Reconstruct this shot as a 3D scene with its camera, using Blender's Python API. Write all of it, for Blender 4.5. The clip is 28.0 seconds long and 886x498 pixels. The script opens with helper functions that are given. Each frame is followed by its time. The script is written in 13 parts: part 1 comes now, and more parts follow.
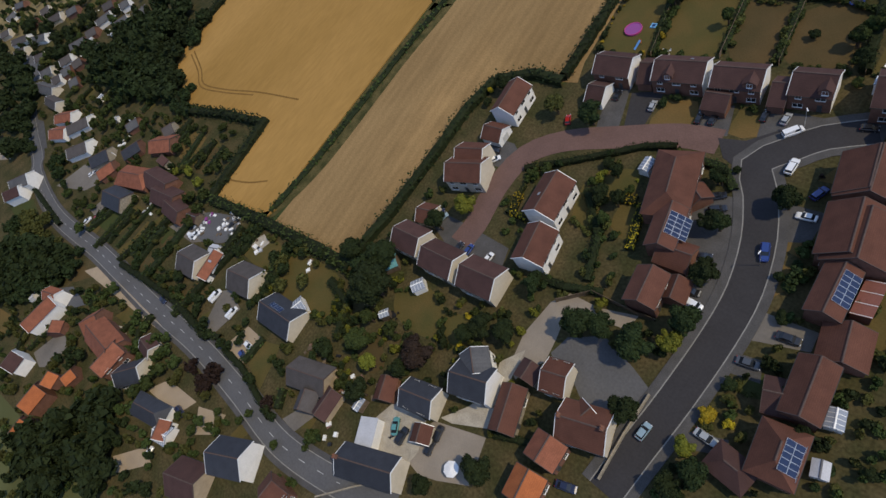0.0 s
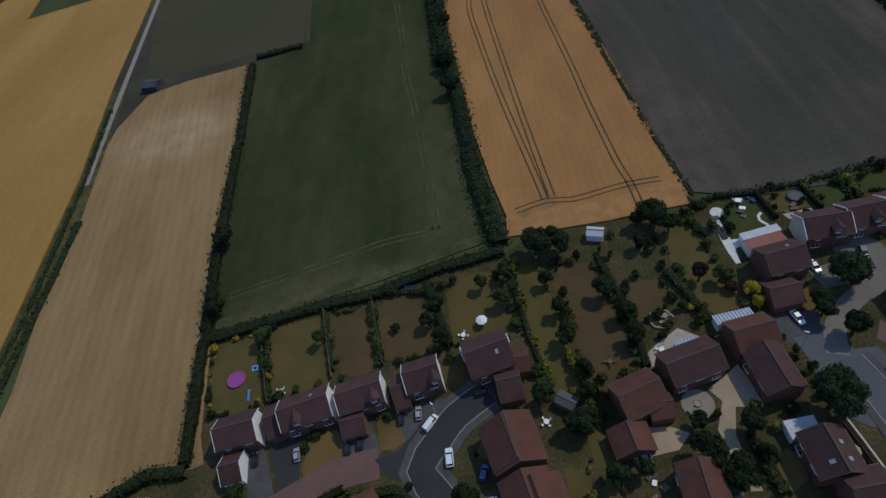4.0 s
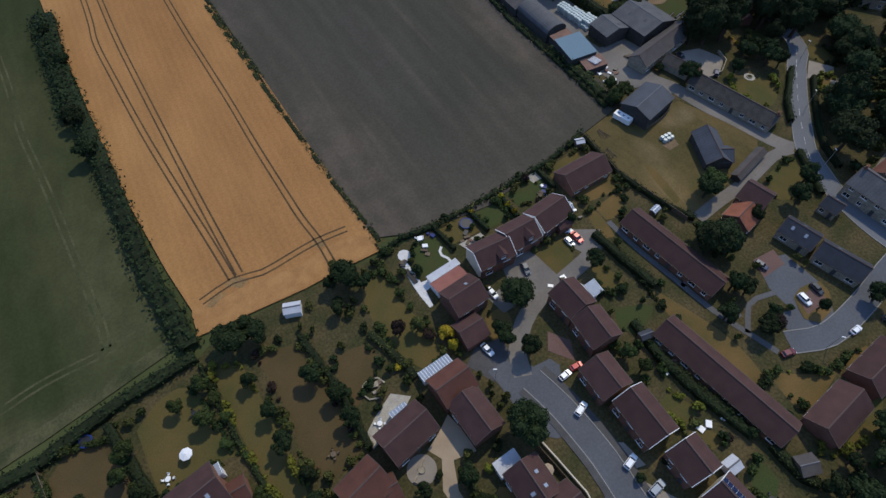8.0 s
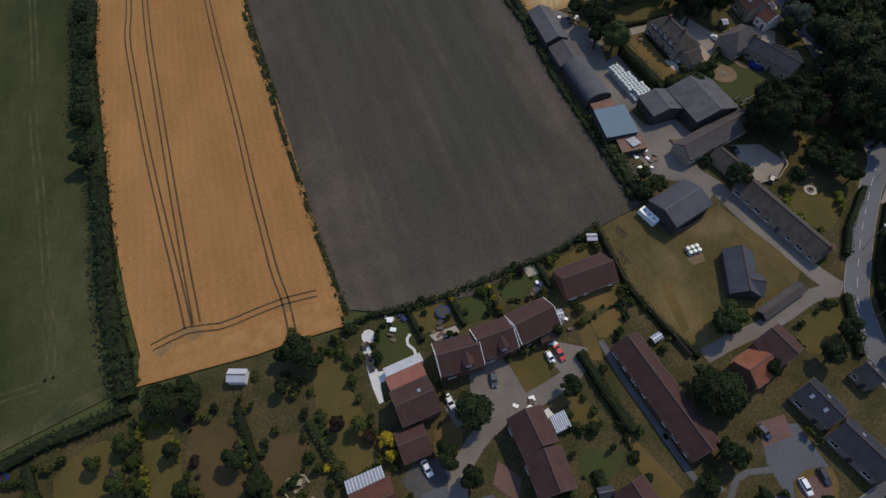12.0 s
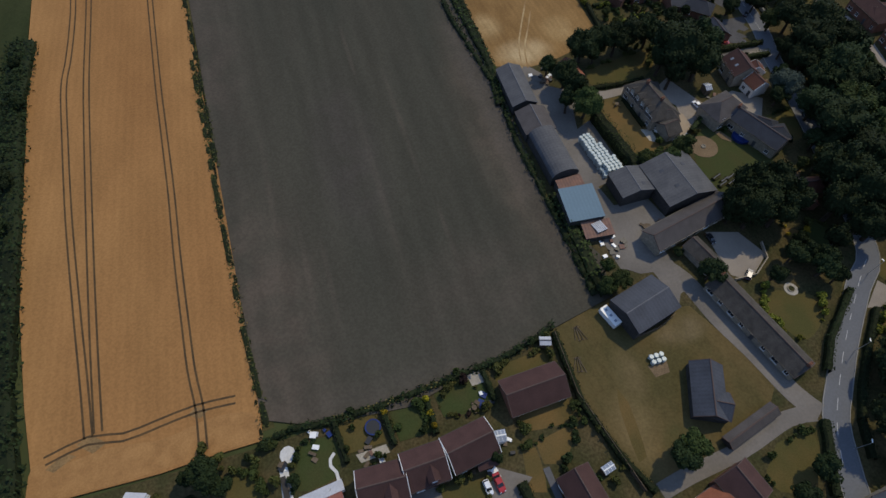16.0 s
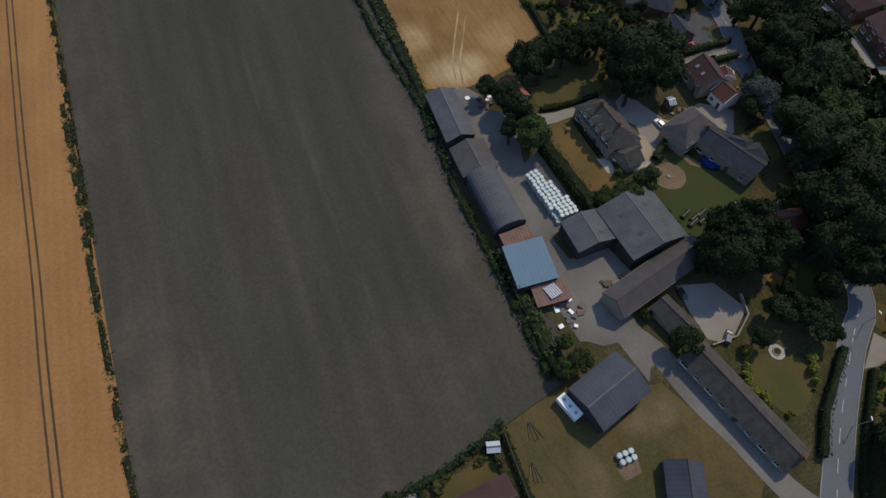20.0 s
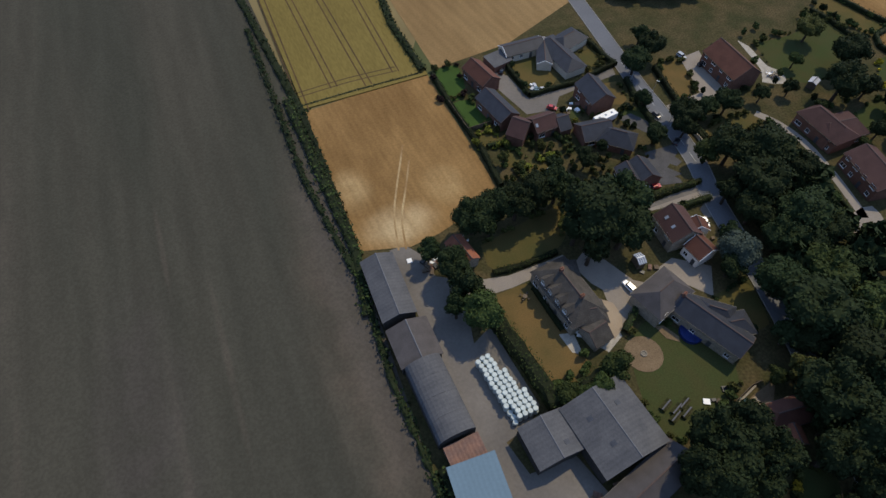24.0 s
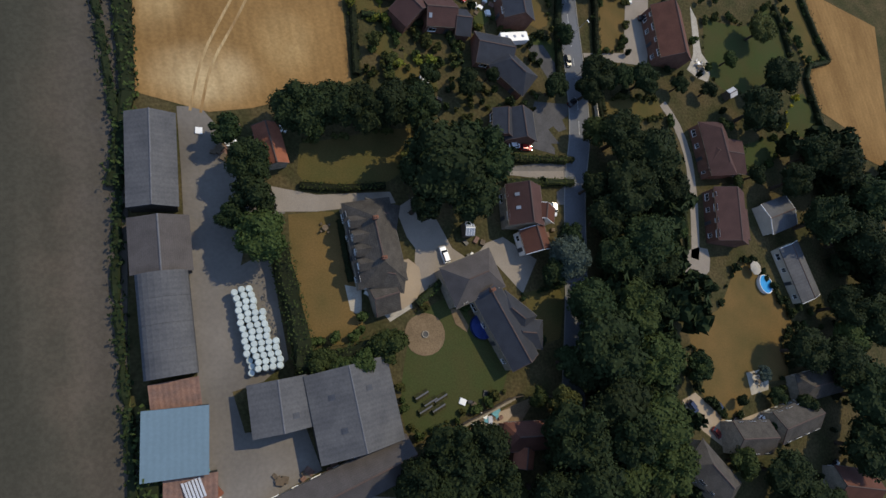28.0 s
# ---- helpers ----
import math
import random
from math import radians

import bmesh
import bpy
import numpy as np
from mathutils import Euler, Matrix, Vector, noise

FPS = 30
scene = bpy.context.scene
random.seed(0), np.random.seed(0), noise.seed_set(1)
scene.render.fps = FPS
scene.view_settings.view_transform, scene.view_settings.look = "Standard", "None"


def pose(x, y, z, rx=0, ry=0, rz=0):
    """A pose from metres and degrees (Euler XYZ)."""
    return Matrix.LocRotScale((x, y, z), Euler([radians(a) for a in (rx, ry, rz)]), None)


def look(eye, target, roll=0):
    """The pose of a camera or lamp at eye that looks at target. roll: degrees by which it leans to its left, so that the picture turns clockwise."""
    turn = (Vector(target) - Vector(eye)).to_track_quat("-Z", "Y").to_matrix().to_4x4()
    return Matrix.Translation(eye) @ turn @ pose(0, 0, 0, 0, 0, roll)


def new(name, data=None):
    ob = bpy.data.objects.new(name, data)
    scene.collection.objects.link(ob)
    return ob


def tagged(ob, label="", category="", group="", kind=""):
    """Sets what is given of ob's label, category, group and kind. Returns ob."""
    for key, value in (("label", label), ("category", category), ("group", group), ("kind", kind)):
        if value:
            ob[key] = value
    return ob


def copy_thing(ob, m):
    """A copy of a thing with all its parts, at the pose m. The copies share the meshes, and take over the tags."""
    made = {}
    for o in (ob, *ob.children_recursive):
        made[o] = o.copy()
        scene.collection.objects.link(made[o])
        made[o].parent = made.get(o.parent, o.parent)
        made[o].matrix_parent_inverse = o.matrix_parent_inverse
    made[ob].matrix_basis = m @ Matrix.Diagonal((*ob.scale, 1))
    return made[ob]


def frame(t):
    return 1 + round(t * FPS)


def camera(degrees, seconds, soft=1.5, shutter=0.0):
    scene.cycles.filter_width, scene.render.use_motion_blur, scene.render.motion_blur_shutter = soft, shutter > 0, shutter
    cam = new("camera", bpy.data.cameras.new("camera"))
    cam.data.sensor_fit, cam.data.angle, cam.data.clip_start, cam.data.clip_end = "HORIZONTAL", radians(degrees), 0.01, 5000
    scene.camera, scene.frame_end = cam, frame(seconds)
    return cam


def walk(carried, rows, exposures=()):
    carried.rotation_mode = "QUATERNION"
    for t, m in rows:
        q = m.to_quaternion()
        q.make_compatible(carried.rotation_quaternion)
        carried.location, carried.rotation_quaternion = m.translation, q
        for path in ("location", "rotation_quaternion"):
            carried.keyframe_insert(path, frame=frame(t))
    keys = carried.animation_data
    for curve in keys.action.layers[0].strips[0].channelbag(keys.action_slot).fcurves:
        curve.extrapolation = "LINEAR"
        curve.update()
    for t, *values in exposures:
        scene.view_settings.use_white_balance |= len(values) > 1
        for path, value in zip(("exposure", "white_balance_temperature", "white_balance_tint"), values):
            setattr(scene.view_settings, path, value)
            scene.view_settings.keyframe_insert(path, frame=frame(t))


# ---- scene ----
cam = camera(77.1, 28.0)
METRES, EYE, TILT, LEAN, TURN = 250.0, 109.7, -58.7365, 24.8034, 41.5
ROWS = [
    (0.0, 0.0, 0.0, 0.0, 0.0, 0.0, -0.0),
    (0.5, 0.0023, 0.0101, 0.0176, -13.92, 6.72, 7.03),
    (1.0, 0.0051, 0.0143, 0.0332, -21.03, 21.84, 9.0),
    (1.5, 0.0084, 0.0132, 0.0521, -29.19, 29.93, 15.56),
    (2.0, 0.0114, 0.011, 0.0671, -37.04, 14.95, 21.14),
    (2.5, 0.0154, 0.0144, 0.0768, -38.65, 5.01, 19.72),
    (4.5, 0.0548, 0.0238, 0.1261, -29.41, 24.42, 39.22),
    (5.0, 0.0637, 0.0077, 0.1392, -33.24, 35.82, 46.36),
    (5.5, 0.0738, -0.0089, 0.1477, -52.39, 16.36, 55.73),
    (6.0, 0.0855, -0.0188, 0.152, -70.37, -11.0, 58.14),
    (6.5, 0.1002, -0.0237, 0.1534, -71.93, -17.97, 54.19),
    (7.0, 0.1174, -0.0281, 0.1548, -68.62, -16.03, 51.64),
    (7.5, 0.1349, -0.0352, 0.1568, -66.01, -14.16, 49.95),
    (8.0, 0.1508, -0.0461, 0.1584, -63.81, -10.81, 48.56),
    (8.5, 0.1656, -0.0604, 0.1621, -61.9, 2.11, 47.26),
    (9.0, 0.1785, -0.0742, 0.1651, -60.13, 1.76, 45.85),
    (9.5, 0.1919, -0.0829, 0.1657, -58.16, -5.54, 44.06),
    (10.0, 0.2068, -0.0888, 0.1648, -56.7, -6.97, 42.59),
    (10.5, 0.224, -0.0944, 0.1647, -55.59, -6.75, 41.44),
    (11.0, 0.2412, -0.1017, 0.1663, -54.81, -6.28, 40.59),
    (11.5, 0.2566, -0.1109, 0.1691, -54.15, -5.9, 39.89),
    (12.0, 0.2706, -0.1194, 0.1723, -53.62, -5.56, 39.19),
    (12.5, 0.2847, -0.1269, 0.1746, -53.26, -5.4, 38.64),
    (14.5, 0.3405, -0.1475, 0.1911, -53.02, -5.58, 37.47),
    (15.0, 0.355, -0.1528, 0.196, -53.0, -5.65, 37.36),
    (15.5, 0.3696, -0.1581, 0.2007, -53.06, -5.73, 37.43),
    (16.0, 0.3842, -0.1634, 0.2059, -53.18, -5.32, 37.56),
    (16.5, 0.3985, -0.1662, 0.2107, -53.32, -7.62, 37.58),
    (17.0, 0.4142, -0.1684, 0.2151, -53.41, -8.2, 37.69),
    (17.5, 0.431, -0.1709, 0.2199, -53.4, -11.21, 37.75),
    (18.0, 0.4483, -0.1716, 0.2232, -53.38, -21.09, 37.83),
    (18.5, 0.4676, -0.1687, 0.2247, -53.95, -29.1, 38.55),
    (19.0, 0.4874, -0.1655, 0.2267, -54.82, -20.06, 39.35),
    (19.5, 0.5077, -0.1677, 0.2334, -56.59, -10.42, 41.07),
    (20.0, 0.5259, -0.1749, 0.2428, -56.76, -10.76, 41.25),
    (20.5, 0.5439, -0.1793, 0.25, -56.93, -18.12, 41.35),
    (21.0, 0.5624, -0.1831, 0.2561, -57.23, -9.41, 41.65),
    (21.5, 0.5799, -0.189, 0.2633, -57.57, -7.63, 41.94),
    (23.5, 0.6498, -0.2022, 0.2834, -58.62, -6.02, 42.76),
    (24.0, 0.6667, -0.2073, 0.29, -58.85, -6.01, 42.97),
    (24.5, 0.6835, -0.2123, 0.2958, -59.23, -9.65, 43.2),
    (25.0, 0.7003, -0.2169, 0.3008, -59.36, -10.05, 43.25),
    (25.5, 0.7172, -0.2214, 0.306, -59.33, -10.01, 43.25),
    (26.0, 0.7337, -0.2263, 0.3119, -59.38, -10.03, 43.28),
    (26.5, 0.7497, -0.2313, 0.3169, -59.22, -8.94, 43.22),
    (27.0, 0.7659, -0.2318, 0.3188, -58.97, -21.75, 42.83),
    (27.5, 0.7847, -0.229, 0.3161, -64.79, -34.47, 31.52),
    (28.0, 0.8054, -0.224, 0.3173, -66.29, -28.5, 18.81),
]
exp_rows = [(0.0, -0.36, 7950, 11), (0.5, -0.68, 7794, 11), (1.0, -0.86, 7538, 10), (1.5, -0.97, 7533, 10), (2.0, -0.96, 7277, 9), (2.5, -0.91, 7122, 9), (4.5, -0.87, 6650, 8), (5.0, -0.92, 6650, 8), (6.0, -0.38, 6700, 8), (7.0, -0.3, 6700, 9), (9.0, -0.28, 7330, 11), (12.0, -0.49, 7774, 12), (15.0, -0.53, 7631, 11), (17.0, -0.5, 7485, 10), (20.0, -0.47, 7442, 10), (24.0, -0.23, 7701, 11), (28.0, -0.15, 7810, 10)]
walk(cam, [(t, pose(0, 0, EYE, TILT, LEAN, TURN) @ pose(METRES * x, METRES * y, METRES * z, 90 + pitch, roll, yaw)) for t, x, y, z, yaw, pitch, roll in ROWS], exp_rows)

# ---- light ----
SUN_AZ, SUN_EL = 28.0, 52.0  # degrees from +x towards +y, and above the ground
world = bpy.data.worlds.new("world")
scene.world = world
world.use_nodes = True
wn = world.node_tree
sky = wn.nodes.new("ShaderNodeTexSky")
sky.sky_type, sky.sun_disc = "NISHITA", False
sky.sun_elevation, sky.sun_rotation = radians(SUN_EL), radians(90 - SUN_AZ)
sky.air_density, sky.dust_density, sky.ozone_density = 0.7, 0.0, 2.2
way = wn.nodes.new("ShaderNodeTexCoord")
lift = wn.nodes.new("ShaderNodeMapping")
lift.inputs["Location"].default_value, lift.inputs["Scale"].default_value = (0, 0, 0.52), (1, 1, 0.48)
wn.links.new(way.outputs["Generated"], lift.inputs[0])
wn.links.new(lift.outputs[0], sky.inputs[0])
wn.links.new(sky.outputs[0], wn.nodes["Background"].inputs[0])
wn.nodes["Background"].inputs[1].default_value = 0.42
sun_data = bpy.data.lights.new("sun", "SUN")
sun_data.energy, sun_data.angle, sun_data.color = 3.0, radians(0.6), (1.0, 0.94, 0.77)
sun = new("sun", sun_data)
a, e = radians(SUN_AZ), radians(SUN_EL)
sun.matrix_world = look((200 * math.cos(e) * math.cos(a), 200 * math.cos(e) * math.sin(a), 200 * math.sin(e)), (0, 0, 0))


# ---- materials ----
def mat(name, col, rough=0.85, var=0.25, scale=0.4, fine=6.0, bump=0.15, metal=0.0, spec=0.25, col2=None, obj_rand=0.0, stretch=None, rot=0.0, wave=None, detail=5.0):
    """A surface with two scales of variation: broad blotches (scale, per metre) and grain (fine)."""
    m = bpy.data.materials.new(name)
    m.use_nodes = True
    nt = m.node_tree
    N, L = nt.nodes, nt.links
    b = N["Principled BSDF"]
    b.inputs["Roughness"].default_value, b.inputs["Metallic"].default_value = rough, metal
    b.inputs["Specular IOR Level"].default_value = spec
    co = N.new("ShaderNodeTexCoord")
    mp = N.new("ShaderNodeMapping")
    L.new(co.outputs["Object"], mp.inputs[0])
    mp.inputs["Rotation"].default_value = (0, 0, radians(rot))
    if stretch:
        mp.inputs["Scale"].default_value = stretch
    n1, n2 = N.new("ShaderNodeTexNoise"), N.new("ShaderNodeTexNoise")
    for n, s, d in ((n1, scale, detail), (n2, fine, 3.0)):
        L.new(mp.outputs[0], n.inputs["Vector"])
        n.inputs["Scale"].default_value, n.inputs["Detail"].default_value = s, d
    mix = N.new("ShaderNodeMix")
    mix.data_type = "RGBA"
    c2 = col2 or tuple(c * (1 - var) for c in col)
    mix.inputs[6].default_value, mix.inputs[7].default_value = (*col, 1), (*c2, 1)
    ramp = N.new("ShaderNodeValToRGB")
    ramp.color_ramp.elements[0].position, ramp.color_ramp.elements[1].position = 0.36, 0.66
    L.new(n1.outputs[0], ramp.inputs[0])
    L.new(ramp.outputs[0], mix.inputs[0])
    hsv = N.new("ShaderNodeHueSaturation")
    mr = N.new("ShaderNodeMapRange")
    mr.inputs[1].default_value, mr.inputs[2].default_value = 0.3, 0.7
    mr.inputs[3].default_value, mr.inputs[4].default_value = 1 - var * 0.8, 1 + var * 0.8
    L.new(n2.outputs[0], mr.inputs[0])
    val = mr.outputs[0]
    if obj_rand:
        oi = N.new("ShaderNodeObjectInfo")
        r2 = N.new("ShaderNodeMapRange")
        r2.inputs[3].default_value, r2.inputs[4].default_value = 1 - obj_rand, 1 + obj_rand
        L.new(oi.outputs["Random"], r2.inputs[0])
        mul = N.new("ShaderNodeMath")
        mul.operation = "MULTIPLY"
        L.new(val, mul.inputs[0])
        L.new(r2.outputs[0], mul.inputs[1])
        val = mul.outputs[0]
    if wave:
        # rows of tiles, sheets or drill lines: (axis, lines per metre, strength)
        w = N.new("ShaderNodeTexWave")
        w.bands_direction = wave[0]
        w.inputs["Scale"].default_value = wave[1] * 0.314
        w.inputs["Distortion"].default_value = 0.6
        w.inputs["Detail"].default_value = 1.0
        L.new(mp.outputs[0], w.inputs["Vector"])
        r3 = N.new("ShaderNodeMapRange")
        r3.inputs[3].default_value, r3.inputs[4].default_value = 1 - wave[2], 1 + wave[2]
        L.new(w.outputs[1], r3.inputs[0])
        mul = N.new("ShaderNodeMath")
        mul.operation = "MULTIPLY"
        L.new(val, mul.inputs[0])
        L.new(r3.outputs[0], mul.inputs[1])
        val = mul.outputs[0]
    L.new(val, hsv.inputs["Value"])
    L.new(mix.outputs[2], hsv.inputs["Color"])
    L.new(hsv.outputs[0], b.inputs["Base Color"])
    if bump:
        bp = N.new("ShaderNodeBump")
        bp.inputs["Strength"].default_value, bp.inputs["Distance"].default_value = bump, 0.1
        L.new(n2.outputs[0], bp.inputs["Height"])
        L.new(bp.outputs[0], b.inputs["Normal"])
    return m


def field(name, col, col2, scale, stretch, rot, rows=None, spots=(), rough=0.95):
    """A crop: soft blotches drawn out along the rows, faint rows, and thin or trodden places (x, y, rx, ry, colour)."""
    m = bpy.data.materials.new(name)
    m.use_nodes = True
    N, L = m.node_tree.nodes, m.node_tree.links
    b = N["Principled BSDF"]
    b.inputs["Roughness"].default_value, b.inputs["Specular IOR Level"].default_value = rough, 0.05
    co = N.new("ShaderNodeTexCoord")
    mp = N.new("ShaderNodeMapping")
    mp.inputs["Scale"].default_value, mp.inputs["Rotation"].default_value = stretch, (0, 0, radians(rot))
    L.new(co.outputs["Object"], mp.inputs[0])

    def noise(s, d, src):
        n = N.new("ShaderNodeTexNoise")
        n.inputs["Scale"].default_value, n.inputs["Detail"].default_value = s, d
        L.new(src, n.inputs["Vector"])
        return n.outputs[0]

    def span(v, a, c, lo, hi):
        r = N.new("ShaderNodeMapRange")
        r.interpolation_type = "SMOOTHSTEP"
        for k, q in zip((1, 2, 3, 4), (a, c, lo, hi)):
            r.inputs[k].default_value = q
        L.new(v, r.inputs[0])
        return r.outputs[0]

    def times(p, q):
        k = N.new("ShaderNodeMath")
        k.operation = "MULTIPLY"
        L.new(p, k.inputs[0])
        L.new(q, k.inputs[1])
        return k.outputs[0]

    def blend(f, p, q):
        k = N.new("ShaderNodeMix")
        k.data_type = "RGBA"
        L.new(f, k.inputs[0])
        for slot, c in ((6, p), (7, q)):
            if isinstance(c, tuple):
                k.inputs[slot].default_value = (*c, 1)
            else:
                L.new(c, k.inputs[slot])
        return k.outputs[2]

    out = blend(span(noise(scale, 4.0, mp.outputs[0]), 0.36, 0.66, 0, 1), col, col2)
    patchy = span(noise(0.11, 6.0, co.outputs["Object"]), 0.3, 0.7, 0.35, 1)
    for x, y, rx, ry, c in spots:
        sp = N.new("ShaderNodeMapping")
        sp.inputs["Location"].default_value, sp.inputs["Scale"].default_value = (-x / rx, -y / ry, 0), (1 / rx, 1 / ry, 0)
        L.new(co.outputs["Object"], sp.inputs[0])
        gr = N.new("ShaderNodeTexGradient")
        gr.gradient_type = "SPHERICAL"
        L.new(sp.outputs[0], gr.inputs[0])
        out = blend(times(span(gr.outputs[1], 0, 0.75, 0, 1), patchy), out, c)
    grain = noise(1.6, 4.0, co.outputs["Object"])
    val = times(span(grain, 0.3, 0.7, 0.9, 1.1), span(noise(scale * 7, 3.0, mp.outputs[0]), 0.3, 0.7, 0.93, 1.07))
    if rows:
        w = N.new("ShaderNodeTexWave")
        w.bands_direction = rows[0]
        w.inputs["Scale"].default_value, w.inputs["Distortion"].default_value, w.inputs["Detail"].default_value = rows[1] * 0.314, 2.5, 2.0
        w.inputs["Detail Scale"].default_value = 0.4
        L.new(mp.outputs[0], w.inputs["Vector"])
        val = times(val, span(w.outputs[1], 0, 1, 1 - rows[2], 1 + rows[2]))
    hsv = N.new("ShaderNodeHueSaturation")
    L.new(out, hsv.inputs["Color"])
    L.new(val, hsv.inputs["Value"])
    L.new(hsv.outputs[0], b.inputs["Base Color"])
    bp = N.new("ShaderNodeBump")
    bp.inputs["Strength"].default_value, bp.inputs["Distance"].default_value = 0.3, 0.1
    L.new(grain, bp.inputs["Height"])
    L.new(bp.outputs[0], b.inputs["Normal"])
    return m


def plain(name, col, rough=0.5, metal=0.0, spec=0.5, coat=0.0):
    m = bpy.data.materials.new(name)
    m.use_nodes = True
    b = m.node_tree.nodes["Principled BSDF"]
    b.inputs["Base Color"].default_value = (*col, 1)
    b.inputs["Roughness"].default_value, b.inputs["Metallic"].default_value = rough, metal
    b.inputs["Specular IOR Level"].default_value = spec
    b.inputs["Coat Weight"].default_value = coat
    return m


